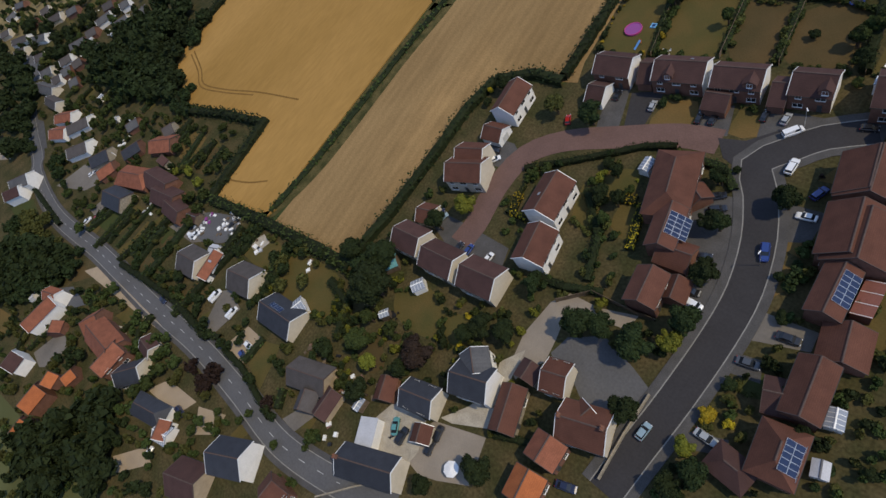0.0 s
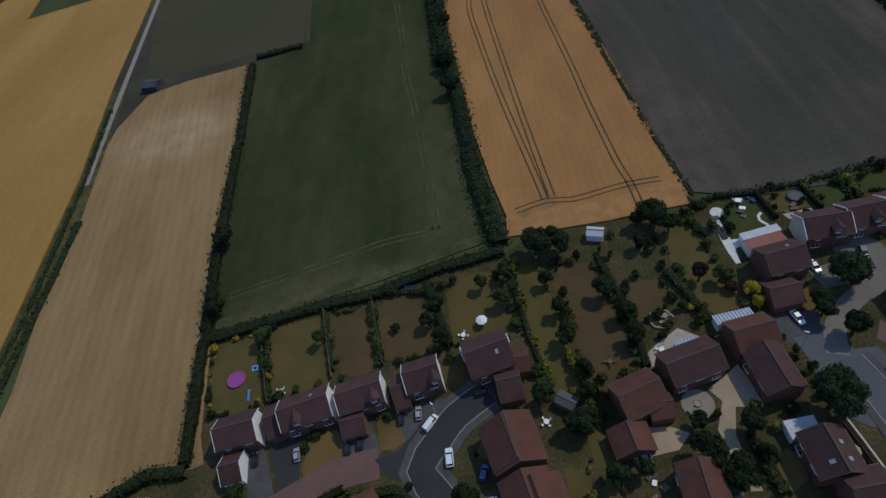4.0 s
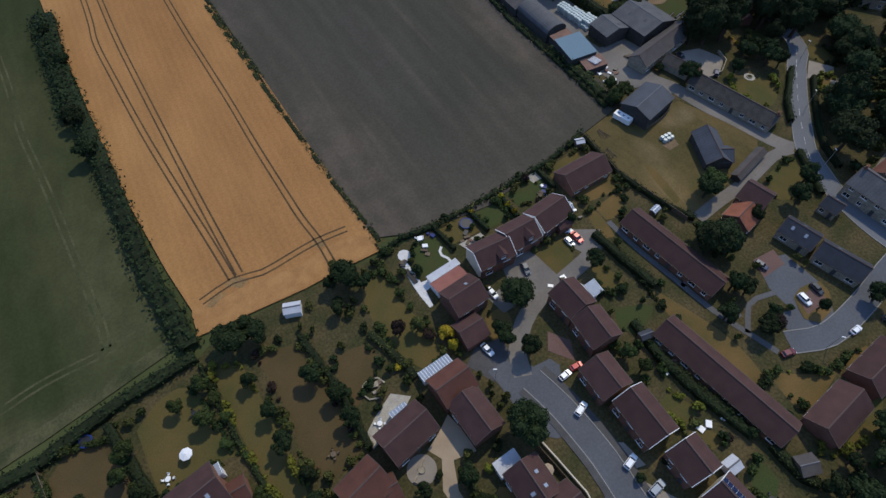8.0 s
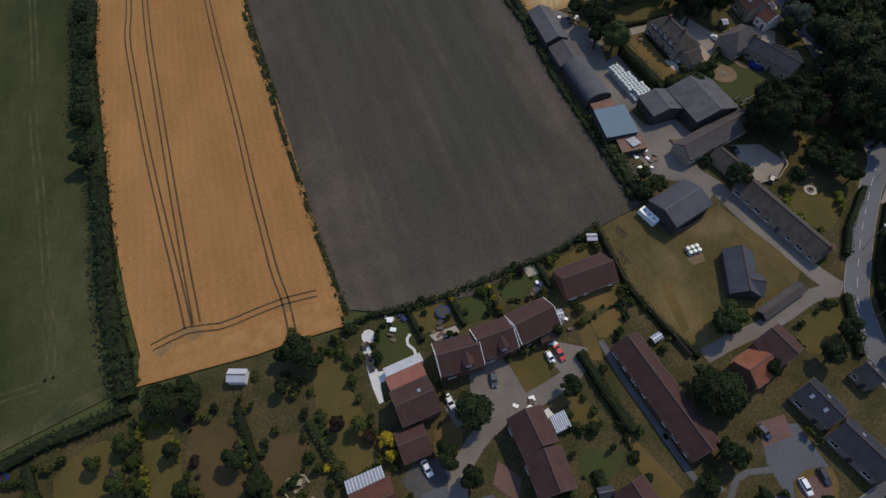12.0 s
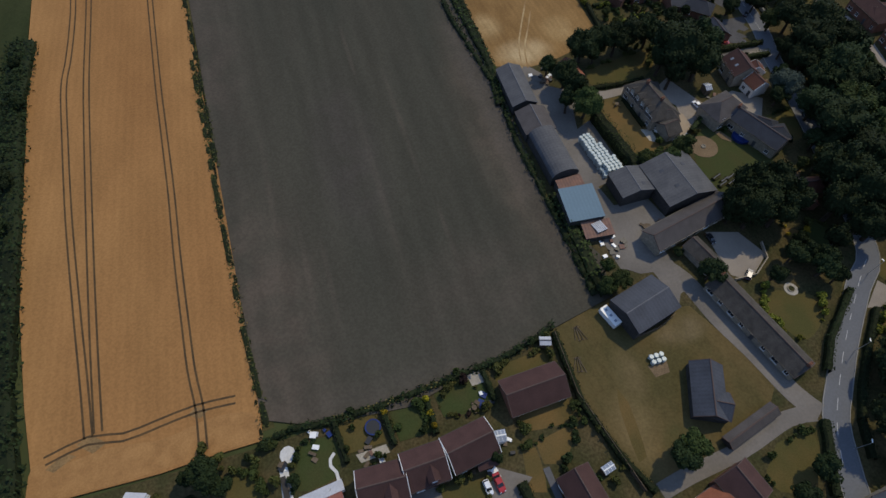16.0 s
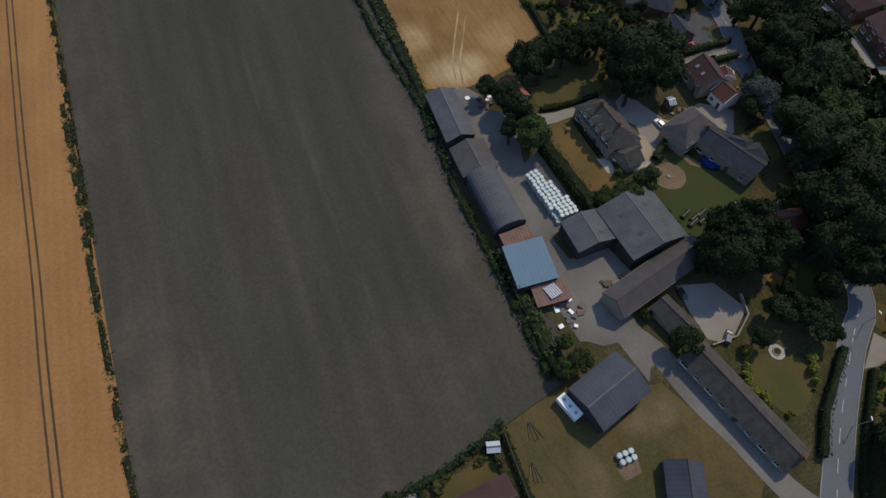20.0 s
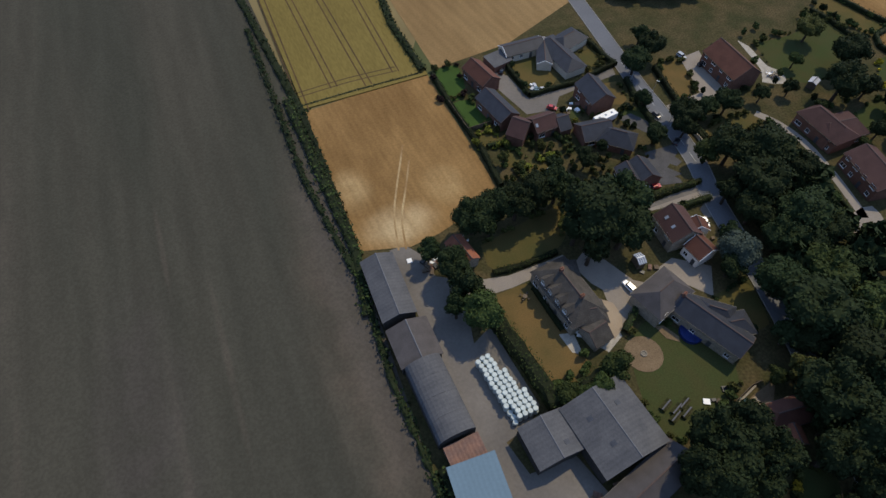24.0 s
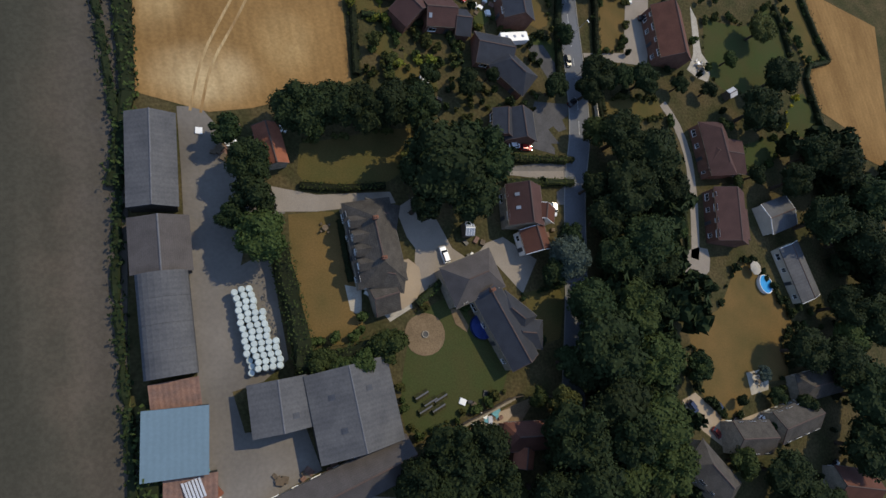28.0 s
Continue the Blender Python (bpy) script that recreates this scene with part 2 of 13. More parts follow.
M = {
    # roofs
    "brown": mat("roof_brown_tile", (0.076, 0.039, 0.035), 0.9, 0.22, 0.35, 7, 0.2, obj_rand=0.14, wave=("Y", 3.2, 0.06)),
    "redbrown": mat("roof_redbrown_tile", (0.120, 0.049, 0.034), 0.9, 0.22, 0.35, 7, 0.2, obj_rand=0.14, wave=("Y", 3.2, 0.06)),
    "terracotta": mat("roof_terracotta", (0.27, 0.095, 0.055), 0.85, 0.25, 0.5, 7, 0.4, obj_rand=0.1, wave=("Y", 3.2, 0.05)),
    "orange": mat("roof_orange_tile", (0.42, 0.125, 0.045), 0.8, 0.22, 0.5, 7, 0.4, obj_rand=0.1, wave=("Y", 3.2, 0.05)),
    "slate": mat("roof_slate", (0.038, 0.041, 0.050), 0.55, 0.22, 0.5, 8, 0.25, obj_rand=0.15, wave=("Y", 3.6, 0.04)),
    "greytile": mat("roof_grey_tile", (0.085, 0.075, 0.072), 0.85, 0.22, 0.4, 7, 0.35, obj_rand=0.12, wave=("Y", 3.2, 0.05)),
    "stone": mat("roof_stone_tile", (0.078, 0.069, 0.060), 0.9, 0.35, 0.5, 5, 0.5, obj_rand=0.1, wave=("Y", 3.0, 0.07)),
    "sheet": mat("roof_fibre_sheet", (0.100, 0.100, 0.103), 0.85, 0.16, 0.3, 3, 0.06, col2=(0.074, 0.075, 0.080), wave=("X", 1.1, 0.05)),
    "darksheet": mat("roof_dark_sheet", (0.062, 0.068, 0.082), 0.65, 0.15, 0.25, 3, 0.06, col2=(0.046, 0.050, 0.060), wave=("X", 1.1, 0.06)),
    "bluesheet": mat("roof_blue_sheet", (0.130, 0.200, 0.245), 0.8, 0.06, 0.2, 2, 0.04, wave=("X", 1.0, 0.03)),
    "rustsheet": mat("roof_rust_sheet", (0.165, 0.100, 0.080), 0.85, 0.2, 0.8, 4, 0.1, col2=(0.235, 0.128, 0.092), wave=("X", 1.2, 0.10)),
    "pinkroof": mat("roof_pink_tile", (0.27, 0.105, 0.080), 0.8, 0.15, 0.5, 6, 0.2),
    "flatroof": mat("roof_flat_pale", (0.48, 0.49, 0.52), 0.6, 0.12, 0.4, 4, 0.1),
    # walls
    "brick": mat("wall_brick", (0.20, 0.095, 0.065), 0.9, 0.25, 0.8, 9, 0.4, obj_rand=0.12),
    "buff": mat("wall_buff_brick", (0.40, 0.31, 0.21), 0.9, 0.18, 0.8, 9, 0.3, obj_rand=0.1),
    "white": mat("wall_white_render", (0.80, 0.78, 0.74), 0.85, 0.08, 0.6, 5, 0.15),
    "cream": mat("wall_cream_render", (0.60, 0.53, 0.42), 0.85, 0.10, 0.6, 5, 0.15),
    "rubble": mat("wall_limestone", (0.34, 0.29, 0.22), 0.95, 0.3, 1.2, 5, 0.6),
    "boardwall": mat("wall_dark_boards", (0.06, 0.055, 0.05), 0.9, 0.3, 1.0, 6, 0.3),
    # ground
    "asphalt": mat("asphalt_dark", (0.042, 0.040, 0.043), 0.9, 0.14, 0.15, 2, 0.08, spec=0.2),
    "oldasphalt": mat("asphalt_grey", (0.108, 0.108, 0.113), 0.9, 0.14, 0.12, 2, 0.08, spec=0.2),
    "bluasphalt": mat("asphalt_bluegrey", (0.100, 0.105, 0.117), 0.9, 0.14, 0.12, 2, 0.08, spec=0.2),
    "bluroad": mat("asphalt_pale_blue", (0.138, 0.144, 0.157), 0.9, 0.10, 0.12, 2, 0.08, spec=0.2),
    "path": mat("footway_asphalt", (0.085, 0.082, 0.082), 0.9, 0.25, 0.3, 5, 0.3),
    "paving": mat("brick_paving", (0.150, 0.088, 0.075), 0.9, 0.14, 0.2, 3, 0.1),
    "kerb": mat("kerb_stone", (0.26, 0.25, 0.235), 0.9, 0.2, 0.5, 4, 0.2),
    "gravel": mat("pale_gravel", (0.275, 0.235, 0.195), 0.95, 0.15, 0.2, 8, 0.5),
    "tan": mat("tan_gravel", (0.37, 0.285, 0.20), 0.95, 0.15, 0.2, 8, 0.5),
    "concrete": mat("yard_concrete", (0.182, 0.162, 0.142), 0.9, 0.10, 0.08, 1.5, 0.06, col2=(0.128, 0.114, 0.100), detail=8.0),
    "slabs": mat("patio_slabs", (0.40, 0.36, 0.30), 0.9, 0.2, 0.6, 4, 0.2),
    "pvcpave": mat("white_paving", (0.62, 0.61, 0.59), 0.85, 0.12, 0.6, 4, 0.1),
    "whitepaint": mat("road_paint", (0.55, 0.55, 0.55), 0.8, 0.25, 1.5, 6, 0.05),
    "lawn": mat("lawn_dry", (0.110, 0.080, 0.030), 0.95, 0.16, 0.12, 3, 0.3, col2=(0.074, 0.069, 0.025), spec=0.05, detail=7.0),
    "greenlawn": mat("lawn_green", (0.047, 0.062, 0.022), 0.95, 0.18, 0.15, 3, 0.3, col2=(0.058, 0.059, 0.023), spec=0.05),
    "deadlawn": mat("lawn_parched", (0.158, 0.099, 0.039), 0.95, 0.14, 0.1, 3, 0.3, col2=(0.098, 0.075, 0.029), spec=0.05, detail=7.0),
    "turf": mat("bright_turf", (0.045, 0.085, 0.022), 0.9, 0.15, 0.2, 4, 0.4, spec=0.05),
    "flatten2": mat("tramline_green", (0.10, 0.095, 0.03), 0.95, 0.2, 0.3, 2, 0.4, spec=0.05),
    "flatten": mat("flattened_crop", (0.20, 0.11, 0.035), 0.95, 0.2, 0.3, 2, 0.4, spec=0.05),
    "brownlawn": mat("lawn_dull_brown", (0.098, 0.066, 0.031), 0.95, 0.15, 0.1, 3, 0.3, col2=(0.072, 0.054, 0.025), spec=0.05, detail=7.0),
    "scrub": mat("garden_ground", (0.046, 0.046, 0.020), 0.95, 0.4, 0.14, 1.6, 0.8, col2=(0.086, 0.066, 0.033), spec=0.05),
    "bed": mat("planting_bed", (0.030, 0.034, 0.014), 0.95, 0.45, 0.5, 2.5, 1.0, col2=(0.07, 0.06, 0.03), spec=0.05),
    "soil": mat("bare_soil", (0.20, 0.14, 0.085), 0.95, 0.25, 0.3, 4, 0.4, spec=0.05),
    "wheat": field("ripe_wheat", (0.345, 0.178, 0.068), (0.285, 0.138, 0.052), 0.016, (1, 0.35, 1), 4, ("X", 0.45, 0.025)),
    "wornwheat": mat("worn_wheat", (0.365, 0.192, 0.076), 0.95, 0.14, 0.3, 2.5, 0.3, col2=(0.29, 0.148, 0.058), spec=0.05, detail=8.0),
    "greenrut": mat("worn_green_crop", (0.085, 0.080, 0.040), 0.95, 0.25, 0.15, 2, 0.3, col2=(0.045, 0.052, 0.024), spec=0.05, detail=8.0),
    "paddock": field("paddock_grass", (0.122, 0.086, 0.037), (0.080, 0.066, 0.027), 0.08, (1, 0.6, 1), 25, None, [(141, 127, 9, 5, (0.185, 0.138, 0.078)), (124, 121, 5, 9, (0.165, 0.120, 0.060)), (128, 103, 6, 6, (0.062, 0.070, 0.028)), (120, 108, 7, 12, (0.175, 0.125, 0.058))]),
    "gold": mat("golden_barley", (0.375, 0.214, 0.070), 0.95, 0.10, 0.02, 0.8, 0.4, col2=(0.285, 0.16, 0.046), spec=0.05, stretch=(1, 0.25, 1), rot=30),
    "stubble": field("cut_stubble", (0.285, 0.184, 0.086), (0.215, 0.134, 0.060), 0.03, (1, 0.25, 1), -30, ("X", 0.35, 0.04), [(-128, 215, 40, 25, (0.37, 0.255, 0.135)), (-118, 60, 18, 45, (0.32, 0.20, 0.09))]),
    "stubblepale": field("cut_stubble_pale", (0.262, 0.152, 0.061), (0.190, 0.106, 0.041), 0.07, (1, 0.3, 1), -12, ("X", 0.55, 0.035), [(141, 232, 13, 9, (0.47, 0.34, 0.185)), (133, 248, 7, 10, (0.40, 0.27, 0.13)), (157, 240, 8, 9, (0.38, 0.25, 0.115))]),
    "straw": mat("pale_loose_straw", (0.44, 0.32, 0.17), 0.95, 0.25, 0.3, 2.0, 0.6, col2=(0.26, 0.155, 0.07), spec=0.05, stretch=(1, 0.2, 1), rot=35, detail=8.0),
    "crop": field("dark_bean_crop", (0.064, 0.059, 0.045), (0.051, 0.050, 0.038), 0.03, (1, 0.12, 1), 5, ("X", 0.16, 0.025), [(95, 167, 1.1, 16, (0.078, 0.067, 0.052)), (62, 164, 1.0, 18, (0.078, 0.067, 0.052)), (51, 200, 1.3, 26, (0.078, 0.067, 0.052)), (93, 212, 1.2, 30, (0.078, 0.067, 0.052)), (84, 248, 1.0, 20, (0.078, 0.067, 0.052)), (42, 155, 2.0, 22, (0.078, 0.067, 0.052)), (57, 168, 1.2, 30, (0.078, 0.067, 0.052)), (81, 191, 1.5, 40, (0.078, 0.067, 0.052)), (124, 200, 18, 80, (0.108, 0.085, 0.064)), (100, 150, 30, 24, (0.074, 0.064, 0.050)), (41, 150, 26, 70, (0.098, 0.078, 0.060)), (34, 260, 24, 90, (0.080, 0.067, 0.053)), (24, 420, 30, 120, (0.074, 0.064, 0.052)), (84, 125, 70, 15, (0.088, 0.074, 0.060)), (75, 205, 14, 45, (0.068, 0.060, 0.050)), (126, 215, 12, 90, (0.078, 0.069, 0.059))]),
    "greencrop": field("green_crop", (0.033, 0.041, 0.016), (0.054, 0.056, 0.024), 0.04, (1, 0.4, 1), 3, ("X", 0.12, 0.025), [(-22, 150, 16, 60, (0.066, 0.068, 0.032)), (-50, 122, 50, 10, (0.085, 0.080, 0.040))]),
    "yellowcrop": mat("yellowing_barley", (0.190, 0.142, 0.044), 0.95, 0.14, 0.06, 1.6, 0.4, spec=0.05, stretch=(1, 0.25, 1), rot=-22),
    "pasture": mat("pasture", (0.060, 0.070, 0.034), 0.95, 0.2, 0.015, 0.8, 0.4, col2=(0.055, 0.068, 0.027), spec=0.05),
    "fallow": mat("fallow_ground", (0.070, 0.062, 0.036), 0.95, 0.2, 0.02, 0.8, 0.4, col2=(0.055, 0.055, 0.03), spec=0.05),
    "track": mat("wheel_track", (0.070, 0.048, 0.028), 0.95, 0.2, 0.2, 2, 0.2, col2=(0.11, 0.068, 0.034), spec=0.05),
    "headland": mat("headland_trodden", (0.28, 0.165, 0.072), 0.95, 0.3, 0.2, 2, 0.4, col2=(0.18, 0.12, 0.06), spec=0.05),
    "verge": mat("rough_verge", (0.105, 0.085, 0.036), 0.95, 0.4, 0.25, 2, 0.8, col2=(0.045, 0.046, 0.018), spec=0.05),
    # foliage and wood
    "bark": mat("bark", (0.075, 0.055, 0.04), 0.95, 0.3, 2, 8, 0.6),
    "timber": mat("weathered_timber", (0.15, 0.11, 0.075), 0.9, 0.3, 1.5, 8, 0.3, obj_rand=0.2),
    # man-made
    "pvc": plain("white_pvc", (0.82, 0.82, 0.80), 0.4),
    "glass": plain("window_glass", (0.020, 0.024, 0.030), 0.08, 0.0, 0.6),
    "cons": plain("conservatory_glazing", (0.26, 0.29, 0.34), 0.12, 0.0, 0.6),
    "solar": plain("solar_cells", (0.010, 0.020, 0.060), 0.15, 0.0, 0.6),
    "alu": plain("aluminium", (0.55, 0.57, 0.6), 0.35, 0.8),
    "lead": mat("lead_flashing", (0.13, 0.13, 0.14), 0.6, 0.2, 1, 5, 0.1),
    "gutter": plain("black_gutter", (0.03, 0.03, 0.03), 0.5),
    "pot": plain("clay_pot", (0.28, 0.10, 0.05), 0.8),
    "ridge": mat("ridge_tile", (0.105, 0.072, 0.062), 0.9, 0.2, 2, 7, 0.2),
    "wrap": mat("bale_wrap", (0.44, 0.50, 0.485), 0.4, 0.12, 1.0, 4, 0.2, obj_rand=0.08, spec=0.5),
    "rubber": plain("tyre_rubber", (0.015, 0.015, 0.016), 0.85),
    "rim": plain("alloy_rim", (0.45, 0.46, 0.48), 0.3, 0.8),
    "lamp": plain("headlamp", (0.7, 0.72, 0.75), 0.1, 0.2),
    "tail": plain("tail_lamp", (0.35, 0.01, 0.01), 0.2),
    "canvas": mat("white_canvas", (0.80, 0.80, 0.80), 0.8, 0.08, 1, 5, 0.1),
    "poolblue": mat("pool_water", (0.02, 0.30, 0.62), 0.08, 0.12, 0.8, 2, 0.1, spec=0.6),
    "tarp": mat("dark_blue_tarpaulin", (0.012, 0.035, 0.16), 0.5, 0.3, 1, 4, 0.3),
    "teal": mat("teal_cover", (0.12, 0.34, 0.38), 0.5, 0.2, 1, 4, 0.2),
    "pink": plain("pink_vinyl", (0.48, 0.06, 0.22), 0.35),
    "purple": plain("purple_vinyl", (0.26, 0.06, 0.24), 0.35),
    "red": plain("red_plastic", (0.45, 0.03, 0.02), 0.4),
    "black": plain("black_plastic", (0.015, 0.015, 0.017), 0.5),
}


def leaf(name, col, var=0.24):
    m = bpy.data.materials.new(name)
    m.use_nodes = True
    nt = m.node_tree
    N, L = nt.nodes, nt.links
    b = N["Principled BSDF"]
    b.inputs["Roughness"].default_value, b.inputs["Specular IOR Level"].default_value = 0.8, 0.1
    g = N.new("ShaderNodeNewGeometry")
    oi = N.new("ShaderNodeObjectInfo")
    hsv = N.new("ShaderNodeHueSaturation")
    r1, r2 = N.new("ShaderNodeMapRange"), N.new("ShaderNodeMapRange")
    r1.inputs[3].default_value, r1.inputs[4].default_value = 1 - var, 1 + var
    r2.inputs[3].default_value, r2.inputs[4].default_value = 0.78, 1.22
    L.new(g.outputs["Random Per Island"], r1.inputs[0])
    L.new(oi.outputs["Random"], r2.inputs[0])
    mu = N.new("ShaderNodeMath")
    mu.operation = "MULTIPLY"
    L.new(r1.outputs[0], mu.inputs[0])
    L.new(r2.outputs[0], mu.inputs[1])
    L.new(mu.outputs[0], hsv.inputs["Value"])
    rh = N.new("ShaderNodeMapRange")
    rh.inputs[3].default_value, rh.inputs[4].default_value = 0.485, 0.515
    L.new(oi.outputs["Random"], rh.inputs[0])
    L.new(rh.outputs[0], hsv.inputs["Hue"])
    hsv.inputs["Color"].default_value = (*col, 1)
    L.new(hsv.outputs[0], b.inputs["Base Color"])
    return m


LEAF = {
    "dark": leaf("leaves_dark_green", (0.021, 0.032, 0.012)),
    "mid": leaf("leaves_green", (0.040, 0.056, 0.017)),
    "olive": leaf("leaves_olive", (0.062, 0.066, 0.020)),
    "lime": leaf("leaves_lime", (0.125, 0.130, 0.022)),
    "gold": leaf("leaves_golden", (0.33, 0.25, 0.025)),
    "copper": leaf("leaves_copper", (0.026, 0.016, 0.013)),
    # hedge heart: twigs and leaves, with the inner shade put into the colour
    "heart": leaf("shaded_twigs_and_inner_leaves", (0.016, 0.021, 0.009)),
    "blue": leaf("leaves_blue_green", (0.060, 0.080, 0.062)),
    "dry": leaf("dry_grass", (0.17, 0.13, 0.05)),
}


# ---- building blocks ----
def mesh_ob(name, bm, material, parent=None, at=None):
    me = bpy.data.meshes.new(name)
    bm.to_mesh(me)
    bm.free()
    for m in material if isinstance(material, (list, tuple)) else (material,):
        me.materials.append(m)
    ob = new(name, me)
    if parent:
        ob.parent = parent
    if at is not None:
        ob.matrix_basis = at
    return ob


def part(name, bm, material, parent, label="", at=None):
    ob = mesh_ob(name, bm, material, parent, at)
    return tagged(ob, label) if label else ob


def share(name, me, parent, at, label=""):
    ob = new(name, me)
    ob.parent, ob.matrix_basis = parent, at
    return tagged(ob, label) if label else ob


def box(bm, x0, x1, y0, y1, z0, z1, mi=0):
    v = [bm.verts.new((x, y, z)) for z in (z0, z1) for x, y in ((x0, y0), (x1, y0), (x1, y1), (x0, y1))]
    for f in ((3, 2, 1, 0), (4, 5, 6, 7), (0, 1, 5, 4), (1, 2, 6, 5), (2, 3, 7, 6), (3, 0, 4, 7)):
        bm.faces.new([v[i] for i in f]).material_index = mi
    return v


def slab(bm, corners, thick):
    """A plate whose upper face has these corners."""
    c = [Vector(p) for p in corners]
    n = (c[1] - c[0]).cross(c[2] - c[0]).normalized()
    if n.z < 0:
        c, n = c[::-1], -n
    hi, lo = [bm.verts.new(p) for p in c], [bm.verts.new(p - n * thick) for p in c]
    bm.faces.new(hi)
    bm.faces.new(lo[::-1])
    for i in range(len(c)):
        j = (i + 1) % len(c)
        bm.faces.new((lo[i], lo[j], hi[j], hi[i]))


def cyl(bm, x, y, z0, z1, r0, r1=None, seg=10, mi=0):
    r1 = r0 if r1 is None else r1
    a = [(math.cos(2 * math.pi * i / seg), math.sin(2 * math.pi * i / seg)) for i in range(seg)]
    lo = [bm.verts.new((x + r0 * c, y + r0 * s, z0)) for c, s in a]
    hi = [bm.verts.new((x + r1 * c, y + r1 * s, z1)) for c, s in a]
    bm.faces.new(hi).material_index = mi
    bm.faces.new(lo[::-1]).material_index = mi
    for i in range(seg):
        bm.faces.new((lo[i], lo[(i + 1) % seg], hi[(i + 1) % seg], hi[i])).material_index = mi


def curve_pts(pts, step=3.0):
    """A smooth line through the points (Catmull-Rom)."""
    p = [Vector((*q, 0)) for q in pts]
    if len(p) < 3:
        return [q.xy for q in p]
    p = [2 * p[0] - p[1], *p, 2 * p[-1] - p[-2]]
    out = []
    for i in range(1, len(p) - 2):
        n = max(1, int((p[i + 1] - p[i]).length / step))
        for k in range(n):
            t = k / n
            out.append((0.5 * (2 * p[i] + (p[i + 1] - p[i - 1]) * t + (2 * p[i - 1] - 5 * p[i] + 4 * p[i + 1] - p[i + 2]) * t * t + (3 * p[i] - p[i - 1] - 3 * p[i + 1] + p[i + 2]) * t ** 3)).xy)
    return out + [p[-2].xy]


def normals_of(pts):
    out = []
    for i in range(len(pts)):
        d = (pts[min(i + 1, len(pts) - 1)] - pts[max(i - 1, 0)]).normalized()
        out.append(Vector((-d.y, d.x)))
    return out


CLEAR = []


def ribbon(name, pts, width, z, material, label="", category="", kind="structure", thick=0.0, smooth=True, shift=0.0, parent=None):
    p = curve_pts(pts) if smooth else [Vector(q) for q in pts]
    if name in ("road", "pavement", "garden_path"):
        CLEAR.append((None, p, width / 2 + abs(shift)))
    nn = normals_of(p)
    bm = bmesh.new()
    rows = []
    for q, n in zip(p, nn):
        c = q + n * shift
        ends = [(c + n * width / 2), (c - n * width / 2)]
        row = [bm.verts.new((*k, z)) for k in ends]
        if thick:
            row = [bm.verts.new((*ends[0], z - thick)), *row, bm.verts.new((*ends[1], z - thick))]
        rows.append(row)
    for r, s in zip(rows, rows[1:]):
        for i in range(len(r) - 1):
            bm.faces.new((r[i], r[i + 1], s[i + 1], s[i]))
    bmesh.ops.recalc_face_normals(bm, faces=bm.faces)
    if bm.faces[0].normal.z < 0 and not thick:
        bmesh.ops.reverse_faces(bm, faces=bm.faces)
    return tagged(mesh_ob(name, bm, material, parent), label, category, kind=kind)


def patch(name, pts, z, material, label="", category="", smooth=False, kind="structure", thick=0.0):
    """A flat piece of ground with this outline; with thick, a raised bed."""
    p = [Vector(q) for q in pts]
    if smooth:
        p = curve_pts([*pts, pts[0]], 2.5)[:-1]
    if name in ("driveway", "paved_yard", "lawn", "garden_lawn", "road"):
        CLEAR.append((name, p, 0.0))
    bm = bmesh.new()
    v = [bm.verts.new((*q, z)) for q in p]
    e = [bm.edges.new((v[i], v[(i + 1) % len(v)])) for i in range(len(v))]
    bmesh.ops.triangle_fill(bm, edges=e, use_beauty=True)
    for f in bm.faces:
        f.normal_update()
        if f.normal.z < 0:
            f.normal_flip()
    if thick:
        lo = [bm.verts.new((*q, z - thick)) for q in p]
        for i in range(len(v)):
            j = (i + 1) % len(v)
            bm.faces.new((lo[i], lo[j], v[j], v[i]))
    return tagged(mesh_ob(name, bm, material), label, category, kind=kind)


def turned(x, y, deg, z=0.0):
    return pose(x, y, z, 0, 0, deg)


